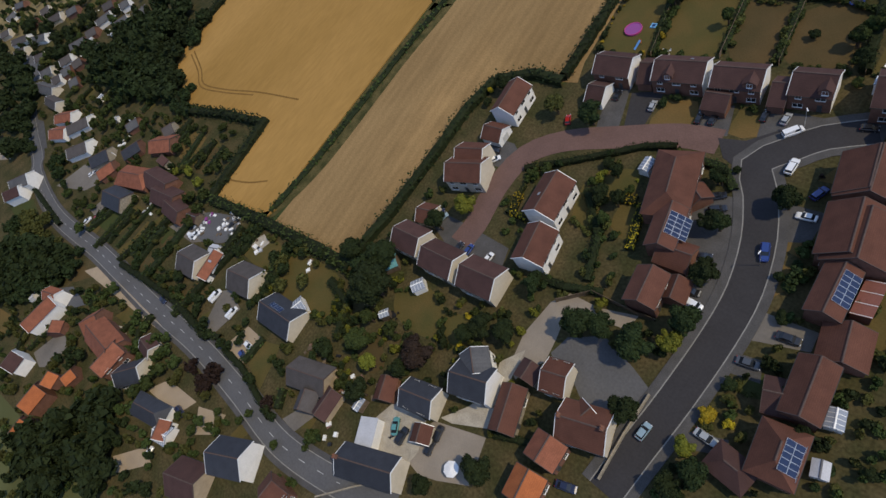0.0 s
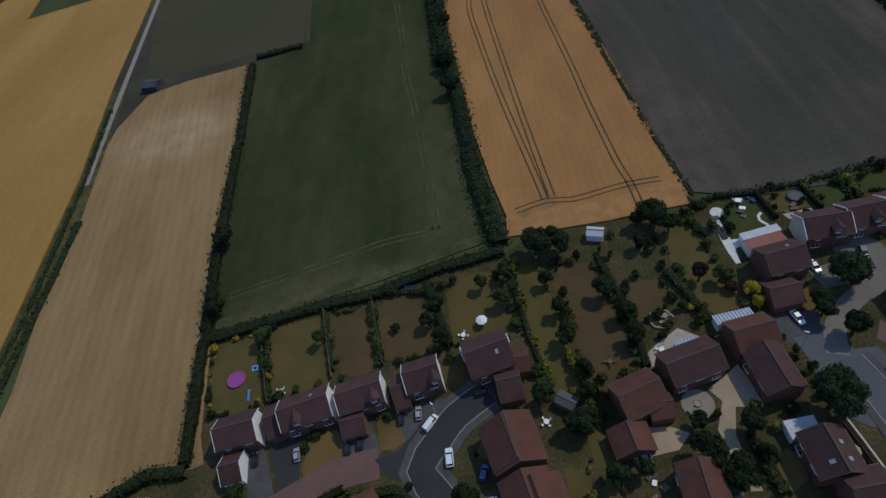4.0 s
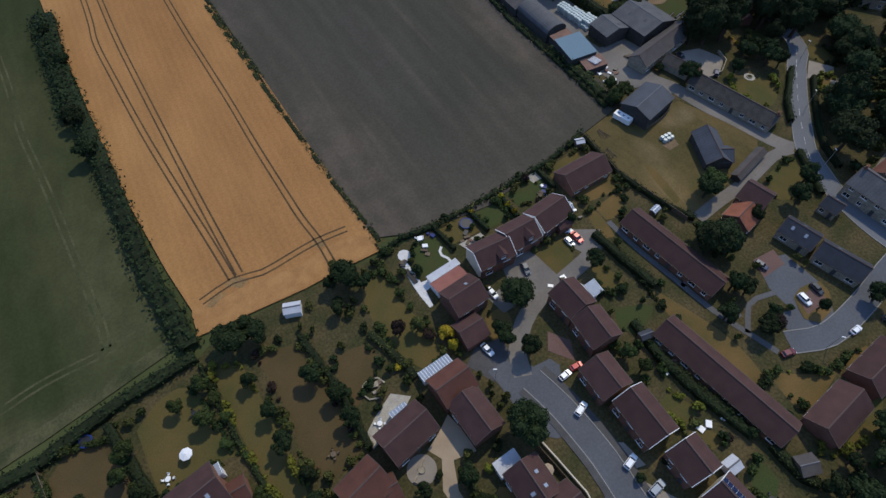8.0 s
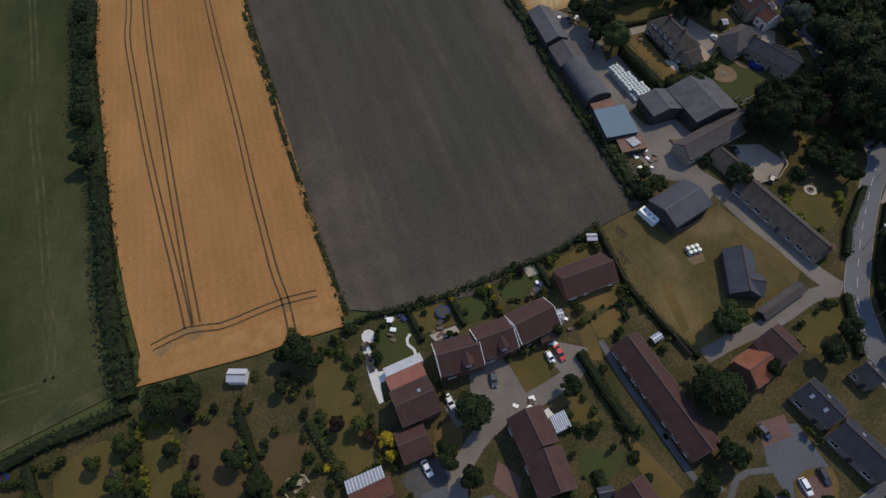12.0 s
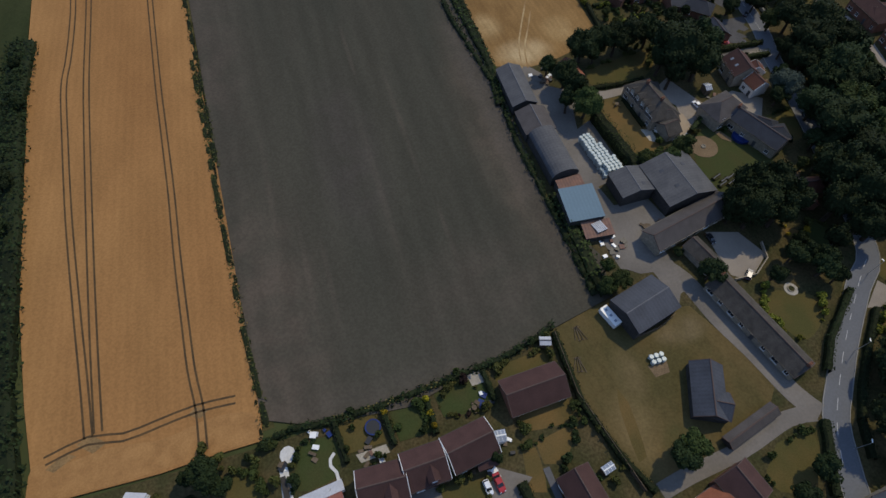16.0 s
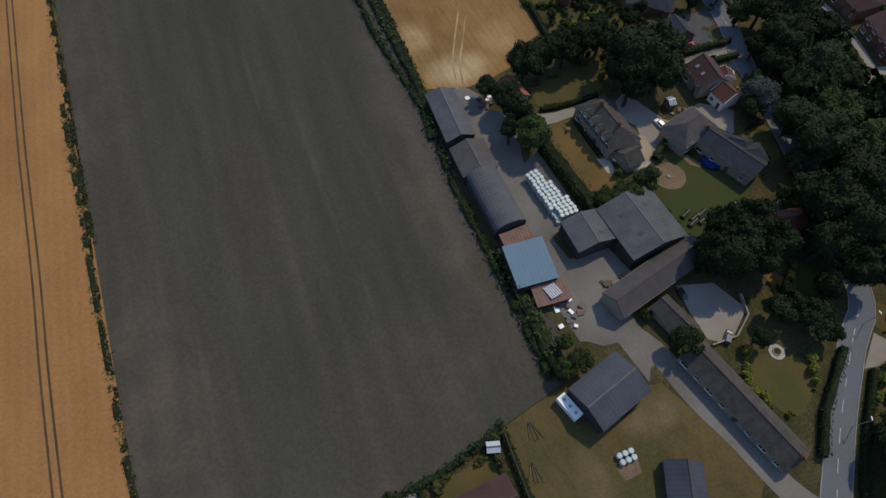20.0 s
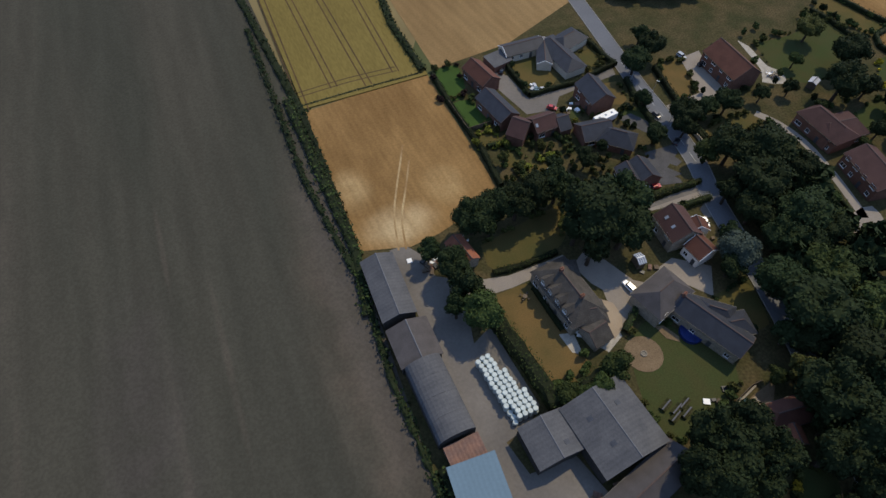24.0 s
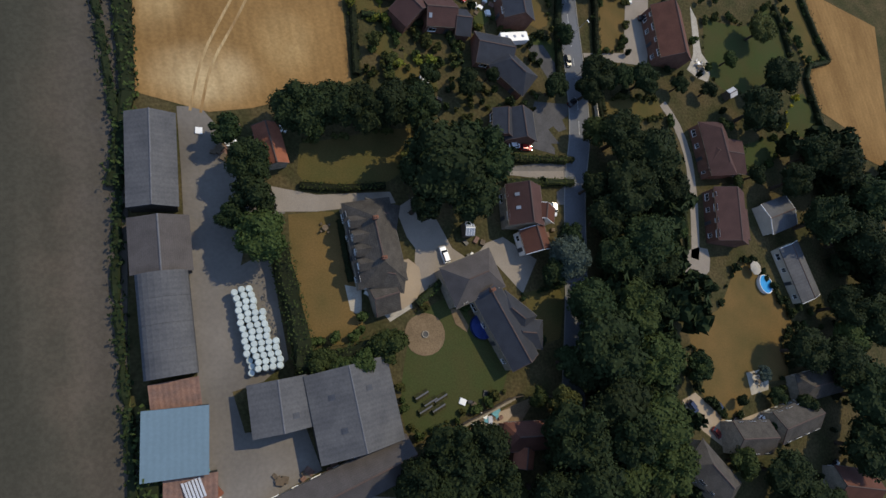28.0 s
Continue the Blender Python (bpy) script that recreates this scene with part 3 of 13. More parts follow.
# ---- windows and doors, shared by all houses ----
def window_meshes(w, h):
    """A casement in one piece: frame with a middle bar and a sill in front, and its two-light pane."""
    bm = bmesh.new()
    xs, zs = (-w / 2, -w / 2 + 0.07, -0.03, 0.03, w / 2 - 0.07, w / 2), (0, 0.07, h - 0.07, h)
    fr = [[bm.verts.new((x, -0.05, z)) for z in zs] for x in xs]
    bk = [[bm.verts.new((x, 0.04, z)) for z in zs] for x in xs]
    for i in range(5):
        for j in range(3):
            if i in (1, 3) and j == 1:
                for a, b in (((i, j), (i + 1, j)), ((i + 1, j), (i + 1, j + 1)), ((i + 1, j + 1), (i, j + 1)), ((i, j + 1), (i, j))):
                    bm.faces.new((fr[a[0]][a[1]], fr[b[0]][b[1]], bk[b[0]][b[1]], bk[a[0]][a[1]]))
            else:
                bm.faces.new((fr[i][j], fr[i + 1][j], fr[i + 1][j + 1], fr[i][j + 1]))
    lip = [bm.verts.new((x, -0.13, z)) for x, z in ((-w / 2 - 0.06, 0.0), (w / 2 + 0.06, 0.0), (w / 2 + 0.06, -0.06), (-w / 2 - 0.06, -0.06))]
    bm.faces.new((lip[3], lip[2], lip[1], lip[0]))
    bm.faces.new((lip[0], lip[1], fr[5][0], fr[4][0], fr[3][0], fr[2][0], fr[1][0], fr[0][0]))
    bm.faces.new((fr[0][0], fr[0][3], bk[0][3], bk[0][0]))
    bm.faces.new((fr[5][3], fr[5][0], bk[5][0], bk[5][3]))
    f = bpy.data.meshes.new("window_frame")
    bm.to_mesh(f)
    bm.free()
    f.materials.append(M["pvc"])
    bm = bmesh.new()
    box(bm, -w / 2 + 0.06, w / 2 - 0.06, -0.02, 0.02, 0.06, h - 0.06)
    g = bpy.data.meshes.new("pane")
    bm.to_mesh(g)
    bm.free()
    g.materials.append(M["glass"])
    return f, g


WIN = {"wide": window_meshes(1.9, 1.2), "mid": window_meshes(1.2, 1.2), "small": window_meshes(0.7, 0.9)}
bm = bmesh.new()
box(bm, -0.47, 0.47, -0.04, 0.04, 0, 2.05)
box(bm, -0.3, 0.3, -0.06, -0.04, 1.2, 1.8)
bmesh.ops.bevel(bm, geom=bm.edges[:], offset=0.01, segments=1)
DOOR = bpy.data.meshes.new("door")
bm.to_mesh(DOOR)
bm.free()
DOOR.materials.append(plain("painted_door", (0.05, 0.055, 0.06), 0.4))
bm = bmesh.new()
box(bm, -1.15, 1.15, -0.04, 0.03, 0, 2.1)
for i in range(4):
    box(bm, -1.08, 1.08, -0.07, -0.04, 0.06 + i * 0.51, 0.50 + i * 0.51)
GARAGE_DOOR = bpy.data.meshes.new("garage_door")
bm.to_mesh(GARAGE_DOOR)
bm.free()
GARAGE_DOOR.materials.append(plain("garage_door_paint", (0.5, 0.5, 0.48), 0.45))


def put_window(house, kind, x, y, z, deg):
    f, g = WIN[kind]
    w = share("window", f, house, pose(x, y, z, 0, 0, deg))
    share("pane", g, w, pose(0, 0, 0))


def openings(house, L, W, he, door, end_windows, sides, ends):
    floors = 2 if he > 4 else 1
    n = max(2, int(L / 3.4))
    for side, deg in ((-1, 0), (1, 180)):
        if side not in sides:
            continue
        for fl in range(floors):
            for i in range(n):
                x = -L / 2 + L * (i + 0.5) / n
                if fl == 0 and i == n // 2 and side == door:
                    share("door", DOOR, house, pose(x, side * (W / 2 + 0.03), 0.02, 0, 0, deg))
                    continue
                kind = "wide" if (i + fl) % 2 == 0 and L / n > 2.6 else "mid"
                put_window(house, kind, x, side * (W / 2 + 0.03), 0.9 + fl * 2.55, deg)
    if end_windows:
        for side, deg in ((-1, -90), (1, 90)):
            if side not in ends:
                continue
            put_window(house, "small", side * (L / 2 + 0.03), W * 0.2, 1.1, deg)
            if floors == 2:
                put_window(house, "small", side * (L / 2 + 0.03), -W * 0.15, 3.7, deg)


HOUSES = []


def house(x, y, deg, L, W, he, rise, roof="brown", wall="brick", label="", category="house", name="house", hip=0.0, chimney=0, door=-1, windows=True, end_windows=True, verge=True, garage=0, ridge="ridge", group="", endwall=None, eave=0.35, sides=(-1, 1), ends=(-1, 1)):
    """A house with its ridge along local x. rise: ridge above eaves. hip: metres by which each ridge end is hipped in."""
    h = new(name)
    h.matrix_basis = turned(x, y, deg)
    tagged(h, label, category, group)
    bm = bmesh.new()
    prof = [(-W / 2, 0), (W / 2, 0), (W / 2, he), (0, he + rise), (-W / 2, he)] if not hip else [(-W / 2, 0), (W / 2, 0), (W / 2, he), (-W / 2, he)]
    ends = [[bm.verts.new((s * L / 2, yy, zz)) for yy, zz in prof] for s in (-1, 1)]
    bm.faces.new(ends[0][::-1]).material_index = 1
    bm.faces.new(ends[1]).material_index = 1
    for i in range(len(prof)):
        j = (i + 1) % len(prof)
        bm.faces.new((ends[0][i], ends[0][j], ends[1][j], ends[1][i]))
    bmesh.ops.recalc_face_normals(bm, faces=bm.faces)
    part("masonry", bm, [M[wall], M[endwall or wall]], h)
    o, v, t = eave, 0.18, 0.16
    drop = rise / (W / 2) * o
    for s in (-1, 1):
        bm = bmesh.new()
        e0, e1, r0, r1 = -L / 2 - v, L / 2 + v, -L / 2 - v + hip, L / 2 + v - hip
        if hip:
            e0, e1, r0, r1 = -L / 2 - o, L / 2 + o, -L / 2 + hip, L / 2 - hip
        slab(bm, [(e0, s * (W / 2 + o), he - drop + t), (e1, s * (W / 2 + o), he - drop + t), (r1, 0, he + rise + t), (r0, 0, he + rise + t)], t)
        part("roof_slope", bm, M[roof], h)
        bm = bmesh.new()
        box(bm, e0, e1, min(s * (W / 2 + o), s * (W / 2 + o + 0.1)), max(s * (W / 2 + o), s * (W / 2 + o + 0.1)), he - drop - 0.02, he - drop + 0.09)
        if windows:
            part("gutter", bm, M["gutter"], h)
        else:
            bm.free()
        if hip:
            bm = bmesh.new()
            slab(bm, [(s * (L / 2 + o), -W / 2 - o, he - drop + t), (s * (L / 2 + o), W / 2 + o, he - drop + t), (s * (L / 2 - hip), 0, he + rise + t)], t)
            part("roof_hip", bm, M[roof], h)
        elif verge:
            bm = bmesh.new()
            for q in (-1, 1):
                a, b = Vector((s * (L / 2 + v + 0.02), q * (W / 2 + o), he - drop + t + 0.03)), Vector((s * (L / 2 + v + 0.02), 0, he + rise + t + 0.03))
                vs = [bm.verts.new(p + Vector((dx, 0, dz))) for p in (a, b) for dx, dz in ((-0.06, 0), (0.06, 0), (0.06, -0.24), (-0.06, -0.24))]
                for f in ((0, 1, 2, 3), (7, 6, 5, 4), (0, 4, 5, 1), (1, 5, 6, 2), (2, 6, 7, 3), (3, 7, 4, 0)):
                    bm.faces.new([vs[k] for k in f])
            bmesh.ops.recalc_face_normals(bm, faces=bm.faces)
            part("bargeboard", bm, M["pvc" if (endwall or wall) in ("white", "cream") else "ridge"], h)
    bm = bmesh.new()
    rl = L / 2 - hip if hip else L / 2 + v
    n = 6
    rows = []
    for xx in (-rl, rl):
        rows.append([bm.verts.new((xx, 0.17 * math.cos(math.pi * k / n), he + rise + t - 0.05 + 0.15 * math.sin(math.pi * k / n))) for k in range(n + 1)])
    for k in range(n):
        bm.faces.new((rows[0][k], rows[0][k + 1], rows[1][k + 1], rows[1][k]))
    bm.faces.new(rows[0][::-1])
    bm.faces.new(rows[1])
    bmesh.ops.recalc_face_normals(bm, faces=bm.faces)
    part("ridge_tiles", bm, M[ridge], h)
    for k in range(abs(chimney)):
        cx = (L / 2 - 0.5 - (hip or 0)) * (1 if chimney > 0 else -1) * (1 if k == 0 else -1)
        bm = bmesh.new()
        box(bm, cx - 0.3, cx + 0.3, -0.45, 0.45, he + rise * 0.7, he + rise + 1.0)
        box(bm, cx - 0.36, cx + 0.36, -0.51, 0.51, he + rise + 1.0, he + rise + 1.12)
        c = part("chimney", bm, M["brick"], h)
        for q in (-0.22, 0.22):
            bm = bmesh.new()
            cyl(bm, cx, q, he + rise + 1.12, he + rise + 1.5, 0.12, 0.1, 8)
            part("chimney_pot", bm, M["pot"], c)
    if windows:
        openings(h, L, W, he, door if door in sides else -door, end_windows and not hip, sides, ends)
    if garage:
        share("garage_door", GARAGE_DOOR, h, pose(garage * (L / 2 + 0.04), 0, 0.02, 0, 0, 90 * garage))
    h["dims"] = [L, W, he, rise]
    HOUSES.append((x, y, radians(deg), L / 2 + 0.8, W / 2 + 0.8))
    return h


def on_slope(h, side, u, d, lift=0.02):
    """A pose on a roof slope: u metres along the ridge from the middle, d metres down from the ridge."""
    L, W, he, rise = h["dims"]
    a = math.atan2(rise, W / 2)
    return pose(u, side * d * math.cos(a), he + rise + 0.16 + lift - d * math.sin(a), -math.degrees(a) * side, 0, 0)


def solar(h, side, u0, d0, nu, nd, pw=1.0, pd=1.6, gap=0.04):
    for i in range(nu):
        for j in range(nd):
            bm = bmesh.new()
            box(bm, -pw / 2, pw / 2, -pd / 2, pd / 2, 0.02, 0.07)
            box(bm, -pw / 2 + 0.035, pw / 2 - 0.035, -pd / 2 + 0.035, pd / 2 - 0.035, 0.071, 0.075, 1)
            part("solar_panel", bm, [M["alu"], M["solar"]], h, "dark blue solar panel in an aluminium frame", on_slope(h, side, u0 + i * (pw + gap), d0 + j * (pd + gap), 0.06))


def skylight(h, side, u, d, w=0.8, l=1.1):
    bm = bmesh.new()
    box(bm, -w / 2, w / 2, -l / 2, l / 2, 0, 0.08)
    box(bm, -w / 2 + 0.07, w / 2 - 0.07, -l / 2 + 0.07, l / 2 - 0.07, 0.081, 0.09, 1)
    part("roof_window", bm, [M["lead"], M["cons"]], h, "glazed roof window", on_slope(h, side, u, d, 0.02))


def roof_sheet_light(h, side, u, d, w=1.0, l=1.2):
    """A dull plastic sheet let into a barn roof."""
    bm = bmesh.new()
    box(bm, -w / 2, w / 2, -l / 2, l / 2, 0.0, 0.05)
    part("roof_light", bm, M["darksheet"], h, "dull grey plastic roof light", on_slope(h, side, u, d, 0.02))


def dormer(h, side, u, w=2.2, roof="brown", wall="brick", d0=0.8):
    """A small gabled dormer on a slope."""
    L, W, he, rise = h["dims"]
    y1, z0 = side * (W / 2 - 0.2), he + 0.1
    zr = min(he + rise - 0.2, z0 + 1.5 + w * 0.35)
    bm = bmesh.new()
    pr = [(u - w / 2, z0), (u + w / 2, z0), (u + w / 2, z0 + 1.3), (u, zr), (u - w / 2, z0 + 1.3)]
    f, b = [bm.verts.new((p, y1, q)) for p, q in pr], [bm.verts.new((p, side * 0.3, q)) for p, q in pr]
    bm.faces.new(f)
    bm.faces.new(b[::-1])
    for i in range(5):
        bm.faces.new((f[i], f[(i + 1) % 5], b[(i + 1) % 5], b[i]))
    bmesh.ops.recalc_face_normals(bm, faces=bm.faces)
    d = part("dormer", bm, M[wall], h)
    for s in (-1, 1):
        bm = bmesh.new()
        ze = z0 + 1.3 - (zr - z0 - 1.3) / (w / 2) * 0.2
        slab(bm, [(u + s * (w / 2 + 0.2), y1 + side * 0.2, ze + 0.1), (u, y1 + side * 0.2, zr + 0.1), (u, side * 0.3, zr + 0.1), (u + s * (w / 2 + 0.2), side * 0.3, ze + 0.1)], 0.1)
        part("dormer_roof", bm, M[roof], d)
    fr, g = WIN["mid"]
    w_ = share("window", fr, d, pose(u, y1 + side * 0.03, z0 + 0.15, 0, 0, 0 if side < 0 else 180))


def lean_to(x, y, deg, L, W, h0, h1, roof="cons", wall="pvc", label="", category="conservatory", name="conservatory", ribs=0):
    """A low building with a single slope, high at local +y."""
    o = new(name)
    o.matrix_basis = turned(x, y, deg)
    tagged(o, label, category)
    bm = bmesh.new()
    pr = [(-W / 2, 0), (W / 2, 0), (W / 2, h1), (-W / 2, h0)]
    ends = [[bm.verts.new((s * L / 2, yy, zz)) for yy, zz in pr] for s in (-1, 1)]
    bm.faces.new(ends[0][::-1])
    bm.faces.new(ends[1])
    for i in range(4):
        bm.faces.new((ends[0][i], ends[0][(i + 1) % 4], ends[1][(i + 1) % 4], ends[1][i]))
    bmesh.ops.recalc_face_normals(bm, faces=bm.faces)
    part("masonry", bm, M[wall], o)
    bm = bmesh.new()
    k = 0.2 * (h1 - h0) / W
    slab(bm, [(-L / 2 - 0.15, -W / 2 - 0.2, h0 - k + 0.1), (L / 2 + 0.15, -W / 2 - 0.2, h0 - k + 0.1), (L / 2 + 0.15, W / 2 + 0.02, h1 + 0.1), (-L / 2 - 0.15, W / 2 + 0.02, h1 + 0.1)], 0.08)
    r = part("roof", bm, M[roof], o)
    for i in range(ribs):
        u = -L / 2 + L * i / (ribs - 1)
        bm = bmesh.new()
        slab(bm, [(u - 0.05, -W / 2 - 0.2, h0 - k + 0.16), (u + 0.05, -W / 2 - 0.2, h0 - k + 0.16), (u + 0.05, W / 2, h1 + 0.16), (u - 0.05, W / 2, h1 + 0.16)], 0.06)
        part("glazing_bar", bm, M["pvc"], r)
    return o


def arched_barn(x, y, deg, L, W, he, rise, roof, wall, label):
    o = new("barn")
    o.matrix_basis = turned(x, y, deg)
    tagged(o, label, "barn")
    n = 12
    arc = [(-W / 2 * math.cos(math.pi * k / n), he + rise * math.sin(math.pi * k / n)) for k in range(n + 1)]
    bm = bmesh.new()
    for s in (-1, 1):
        vs = [bm.verts.new((s * (L / 2 - 0.1), p, q)) for p, q in [(-W / 2, 0), *arc, (W / 2, 0)]]
        bm.faces.new(vs)
    for s in (-1, 1):
        box(bm, -L / 2 + 0.1, L / 2 - 0.1, s * W / 2 - 0.08, s * W / 2 + 0.08, 0, he)
    part("masonry", bm, M[wall], o)
    bays = 4
    for k in range(bays):
        x0, x1 = -L / 2 + L * k / bays, -L / 2 + L * (k + 1) / bays - 0.03
        bm = bmesh.new()
        rows = [[bm.verts.new((xx, p * k, he + (q - he) + dz)) for p, q in arc] for xx, k, dz in ((x0, 1.0, 0.02), (x0, 1.03, 0.12), (x1, 1.03, 0.12), (x1, 1.0, 0.02))]
        for i in range(4):
            for q in range(n):
                bm.faces.new((rows[i][q], rows[i][q + 1], rows[(i + 1) % 4][q + 1], rows[(i + 1) % 4][q]))
        bmesh.ops.recalc_face_normals(bm, faces=bm.faces)
        part("roof_bay", bm, M[roof], o)
    return o


# ---- foliage ----
def leaf_cards(rng, centres, normals, size):
    """Verts and faces of leaf-spray quads round the centres, facing roughly along the normals."""
    n = len(centres)
    nn = normals + rng.normal(0, 0.55, (n, 3))
    nn /= np.linalg.norm(nn, axis=1)[:, None]
    t = np.cross(nn, rng.normal(0, 1, (n, 3)))
    t /= np.linalg.norm(t, axis=1)[:, None]
    b = np.cross(nn, t)
    s = size * rng.uniform(0.6, 1.4, (n, 1))
    q = rng.uniform(0.55, 1.0, (n, 1))
    v = np.stack([centres - t * s - b * s * q * 0.4, centres + b * s * q * -0.9, centres + t * s + b * s * q * 0.2, centres + b * s * q], 1)
    return v.reshape(-1, 3), np.arange(n * 4).reshape(-1, 4)


def from_np(name, v, f, mats):
    me = bpy.data.meshes.new(name)
    me.from_pydata(v.tolist(), [], f.tolist() if hasattr(f, "tolist") else f)
    for m in mats:
        me.materials.append(m)
    return me


def crown_mesh(seed, n, lobes, flat, size, sub=2):
    """A crown of radius 1 and height 2*flat about the origin, made of lobes of leaf sprays."""
    rng = np.random.default_rng(seed)
    cs, rs = [], []
    for k in range(lobes):
        d = rng.normal(0, 1, 3)
        d[2] = abs(d[2]) * 0.9 - 0.25
        d /= np.linalg.norm(d)
        rr = rng.uniform(0.2, 0.46)
        cs.append(d * (1 - rr) * rng.uniform(0.72, 1.2))
        rs.append(rr)
    cs.append(np.zeros(3)), rs.append(0.58)
    cs, rs = np.array(cs), np.array(rs)
    w = rs ** 2 / (rs ** 2).sum()
    which = rng.choice(len(cs), n * 2, p=w)
    d = rng.normal(0, 1, (n * 2, 3))
    d /= np.linalg.norm(d, axis=1)[:, None]
    p = cs[which] + d * rs[which][:, None] * rng.uniform(0.82, 1.05, (n * 2, 1))
    inside = (np.linalg.norm(p[:, None] - cs[None], axis=2) < rs[None] * 0.8).any(1)
    p, d = p[~inside][:n], d[~inside][:n]
    v, f = leaf_cards(rng, p, d, size)
    # dark heart of the crown, an uneven ball of twigs and leaves inside the sprays
    bm = bmesh.new()
    bmesh.ops.create_icosphere(bm, subdivisions=sub, radius=1)
    hv = np.array([q.co[:] for q in bm.verts])
    hf = [[q.index for q in fc.verts] for fc in bm.faces]
    bm.free()
    rad = np.full(len(hv), 0.3)
    for c, r in zip(cs, rs):
        proj = hv @ c
        off = np.linalg.norm(c[None] - hv * proj[:, None], axis=1)
        ok = off < r * 0.8
        rad = np.where(ok, np.maximum(rad, proj + np.sqrt(np.maximum((r * 0.8) ** 2 - off ** 2, 0))), rad)
    hv = hv * rad[:, None]
    allv = np.vstack([v, hv])
    allv[:, 2] *= flat
    faces = [list(map(int, q)) for q in f] + [[i + len(v) for i in q] for q in hf]
    return allv, faces


CROWN_SHAPES = [crown_mesh(*q) for q in ((1, 1450, 18, 0.85, 0.075, 3), (2, 1450, 15, 0.8, 0.075, 3), (3, 1450, 22, 0.95, 0.075, 3), (4, 2900, 34, 0.8, 0.056, 3), (5, 2900, 40, 0.75, 0.056, 3), (6, 500, 9, 0.9, 0.16, 2), (7, 500, 8, 0.75, 0.16, 2), (8, 150, 8, 0.9, 0.28, 1), (9, 150, 7, 0.75, 0.28, 1), (10, 260, 10, 0.9, 0.21, 1), (11, 260, 9, 0.75, 0.21, 1), (12, 90, 6, 0.9, 0.34, 1), (13, 90, 6, 0.75, 0.34, 1))]
CROWNS = {}


def crown(kind, shape):
    if (kind, shape) not in CROWNS:
        v, f = CROWN_SHAPES[shape]
        CROWNS[kind, shape] = from_np("crown", v, f, [LEAF[kind]])
    return CROWNS[kind, shape]


def trunk_mesh(seed):
    rng = np.random.default_rng(seed)
    bm = bmesh.new()

    def limb(a, b, r0, r1, seg=6):
        a, b = Vector(a), Vector(b)
        m = (b - a).to_track_quat("Z", "Y").to_matrix()
        rings = []
        for t, r in ((0, r0), (0.5, (r0 + r1) / 2), (1, r1)):
            c = a.lerp(b, t) + (Vector(rng.normal(0, 0.012, 3)) if t == 0.5 else Vector())
            rings.append([bm.verts.new(c + m @ Vector((r * math.cos(2 * math.pi * k / seg), r * math.sin(2 * math.pi * k / seg), 0))) for k in range(seg)])
        for p, q in zip(rings, rings[1:]):
            for k in range(seg):
                bm.faces.new((p[k], p[(k + 1) % seg], q[(k + 1) % seg], q[k]))
    limb((0, 0, 0), (0.01, 0.0, 0.5), 0.05, 0.032, 8)
    limb((0.01, 0, 0.5), (0.0, 0.02, 0.9), 0.032, 0.01)
    for k in range(6):
        a = k * 1.05 + rng.uniform(-0.3, 0.3)
        z = rng.uniform(0.32, 0.6)
        limb((0, 0, z), (0.3 * math.cos(a), 0.3 * math.sin(a), z + rng.uniform(0.15, 0.3)), 0.022, 0.006, 5)
    me = bpy.data.meshes.new("trunk")
    bm.to_mesh(me)
    bm.free()
    me.materials.append(M["bark"])
    return me


TRUNKS = [trunk_mesh(11), trunk_mesh(12)]
TREE_WORDS = {"dark": "dark green broadleaf tree", "mid": "green broadleaf tree", "olive": "olive-green broadleaf tree", "lime": "bright lime-green tree", "gold": "golden-yellow conifer", "copper": "dark copper-leaved tree", "blue": "blue-grey cedar", "dry": "dry tuft"}
count = [0]


def tree(x, y, r, kind="mid", h=0.0, where="in a garden"):
    """A tree of crown radius r metres and height h; small ones are shrubs with a short stem."""
    count[0] += 1
    k = count[0]
    h = h or (1.55 * r + 2.6 if r > 1.6 else 1.7 * r)
    small = r < 1.7
    shape = (5 + k % 2) if r < 1.3 else ((k % 3) if r < 4.2 else 3 + k % 2)
    rng = random.Random(k)
    flat = (0.85, 0.8, 0.95, 0.8, 0.75, 0.9, 0.75)[shape]
    sz = (h * (0.5 if small else 0.40)) / flat
    t = new("shrub" if small else "tree")
    t.matrix_basis = turned(x, y, rng.uniform(0, 360))
    tagged(t, ("rounded " + TREE_WORDS[kind].replace("tree", "shrub").replace("conifer", "shrub") if small else TREE_WORDS[kind]) + " " + where, "shrub" if small else "tree")
    share("trunk", TRUNKS[k % 2], t, Matrix.Diagonal((h * (0.5 if small else 1) * 0.9, h * (0.5 if small else 1) * 0.9, h * 0.85, 1)))
    share("crown", crown(kind, shape), t, Matrix.Translation((0, 0, h - sz * flat * 0.97)) @ Matrix.Diagonal((r * rng.uniform(0.94, 1.06), r * rng.uniform(0.94, 1.06), sz, 1)))
    return t


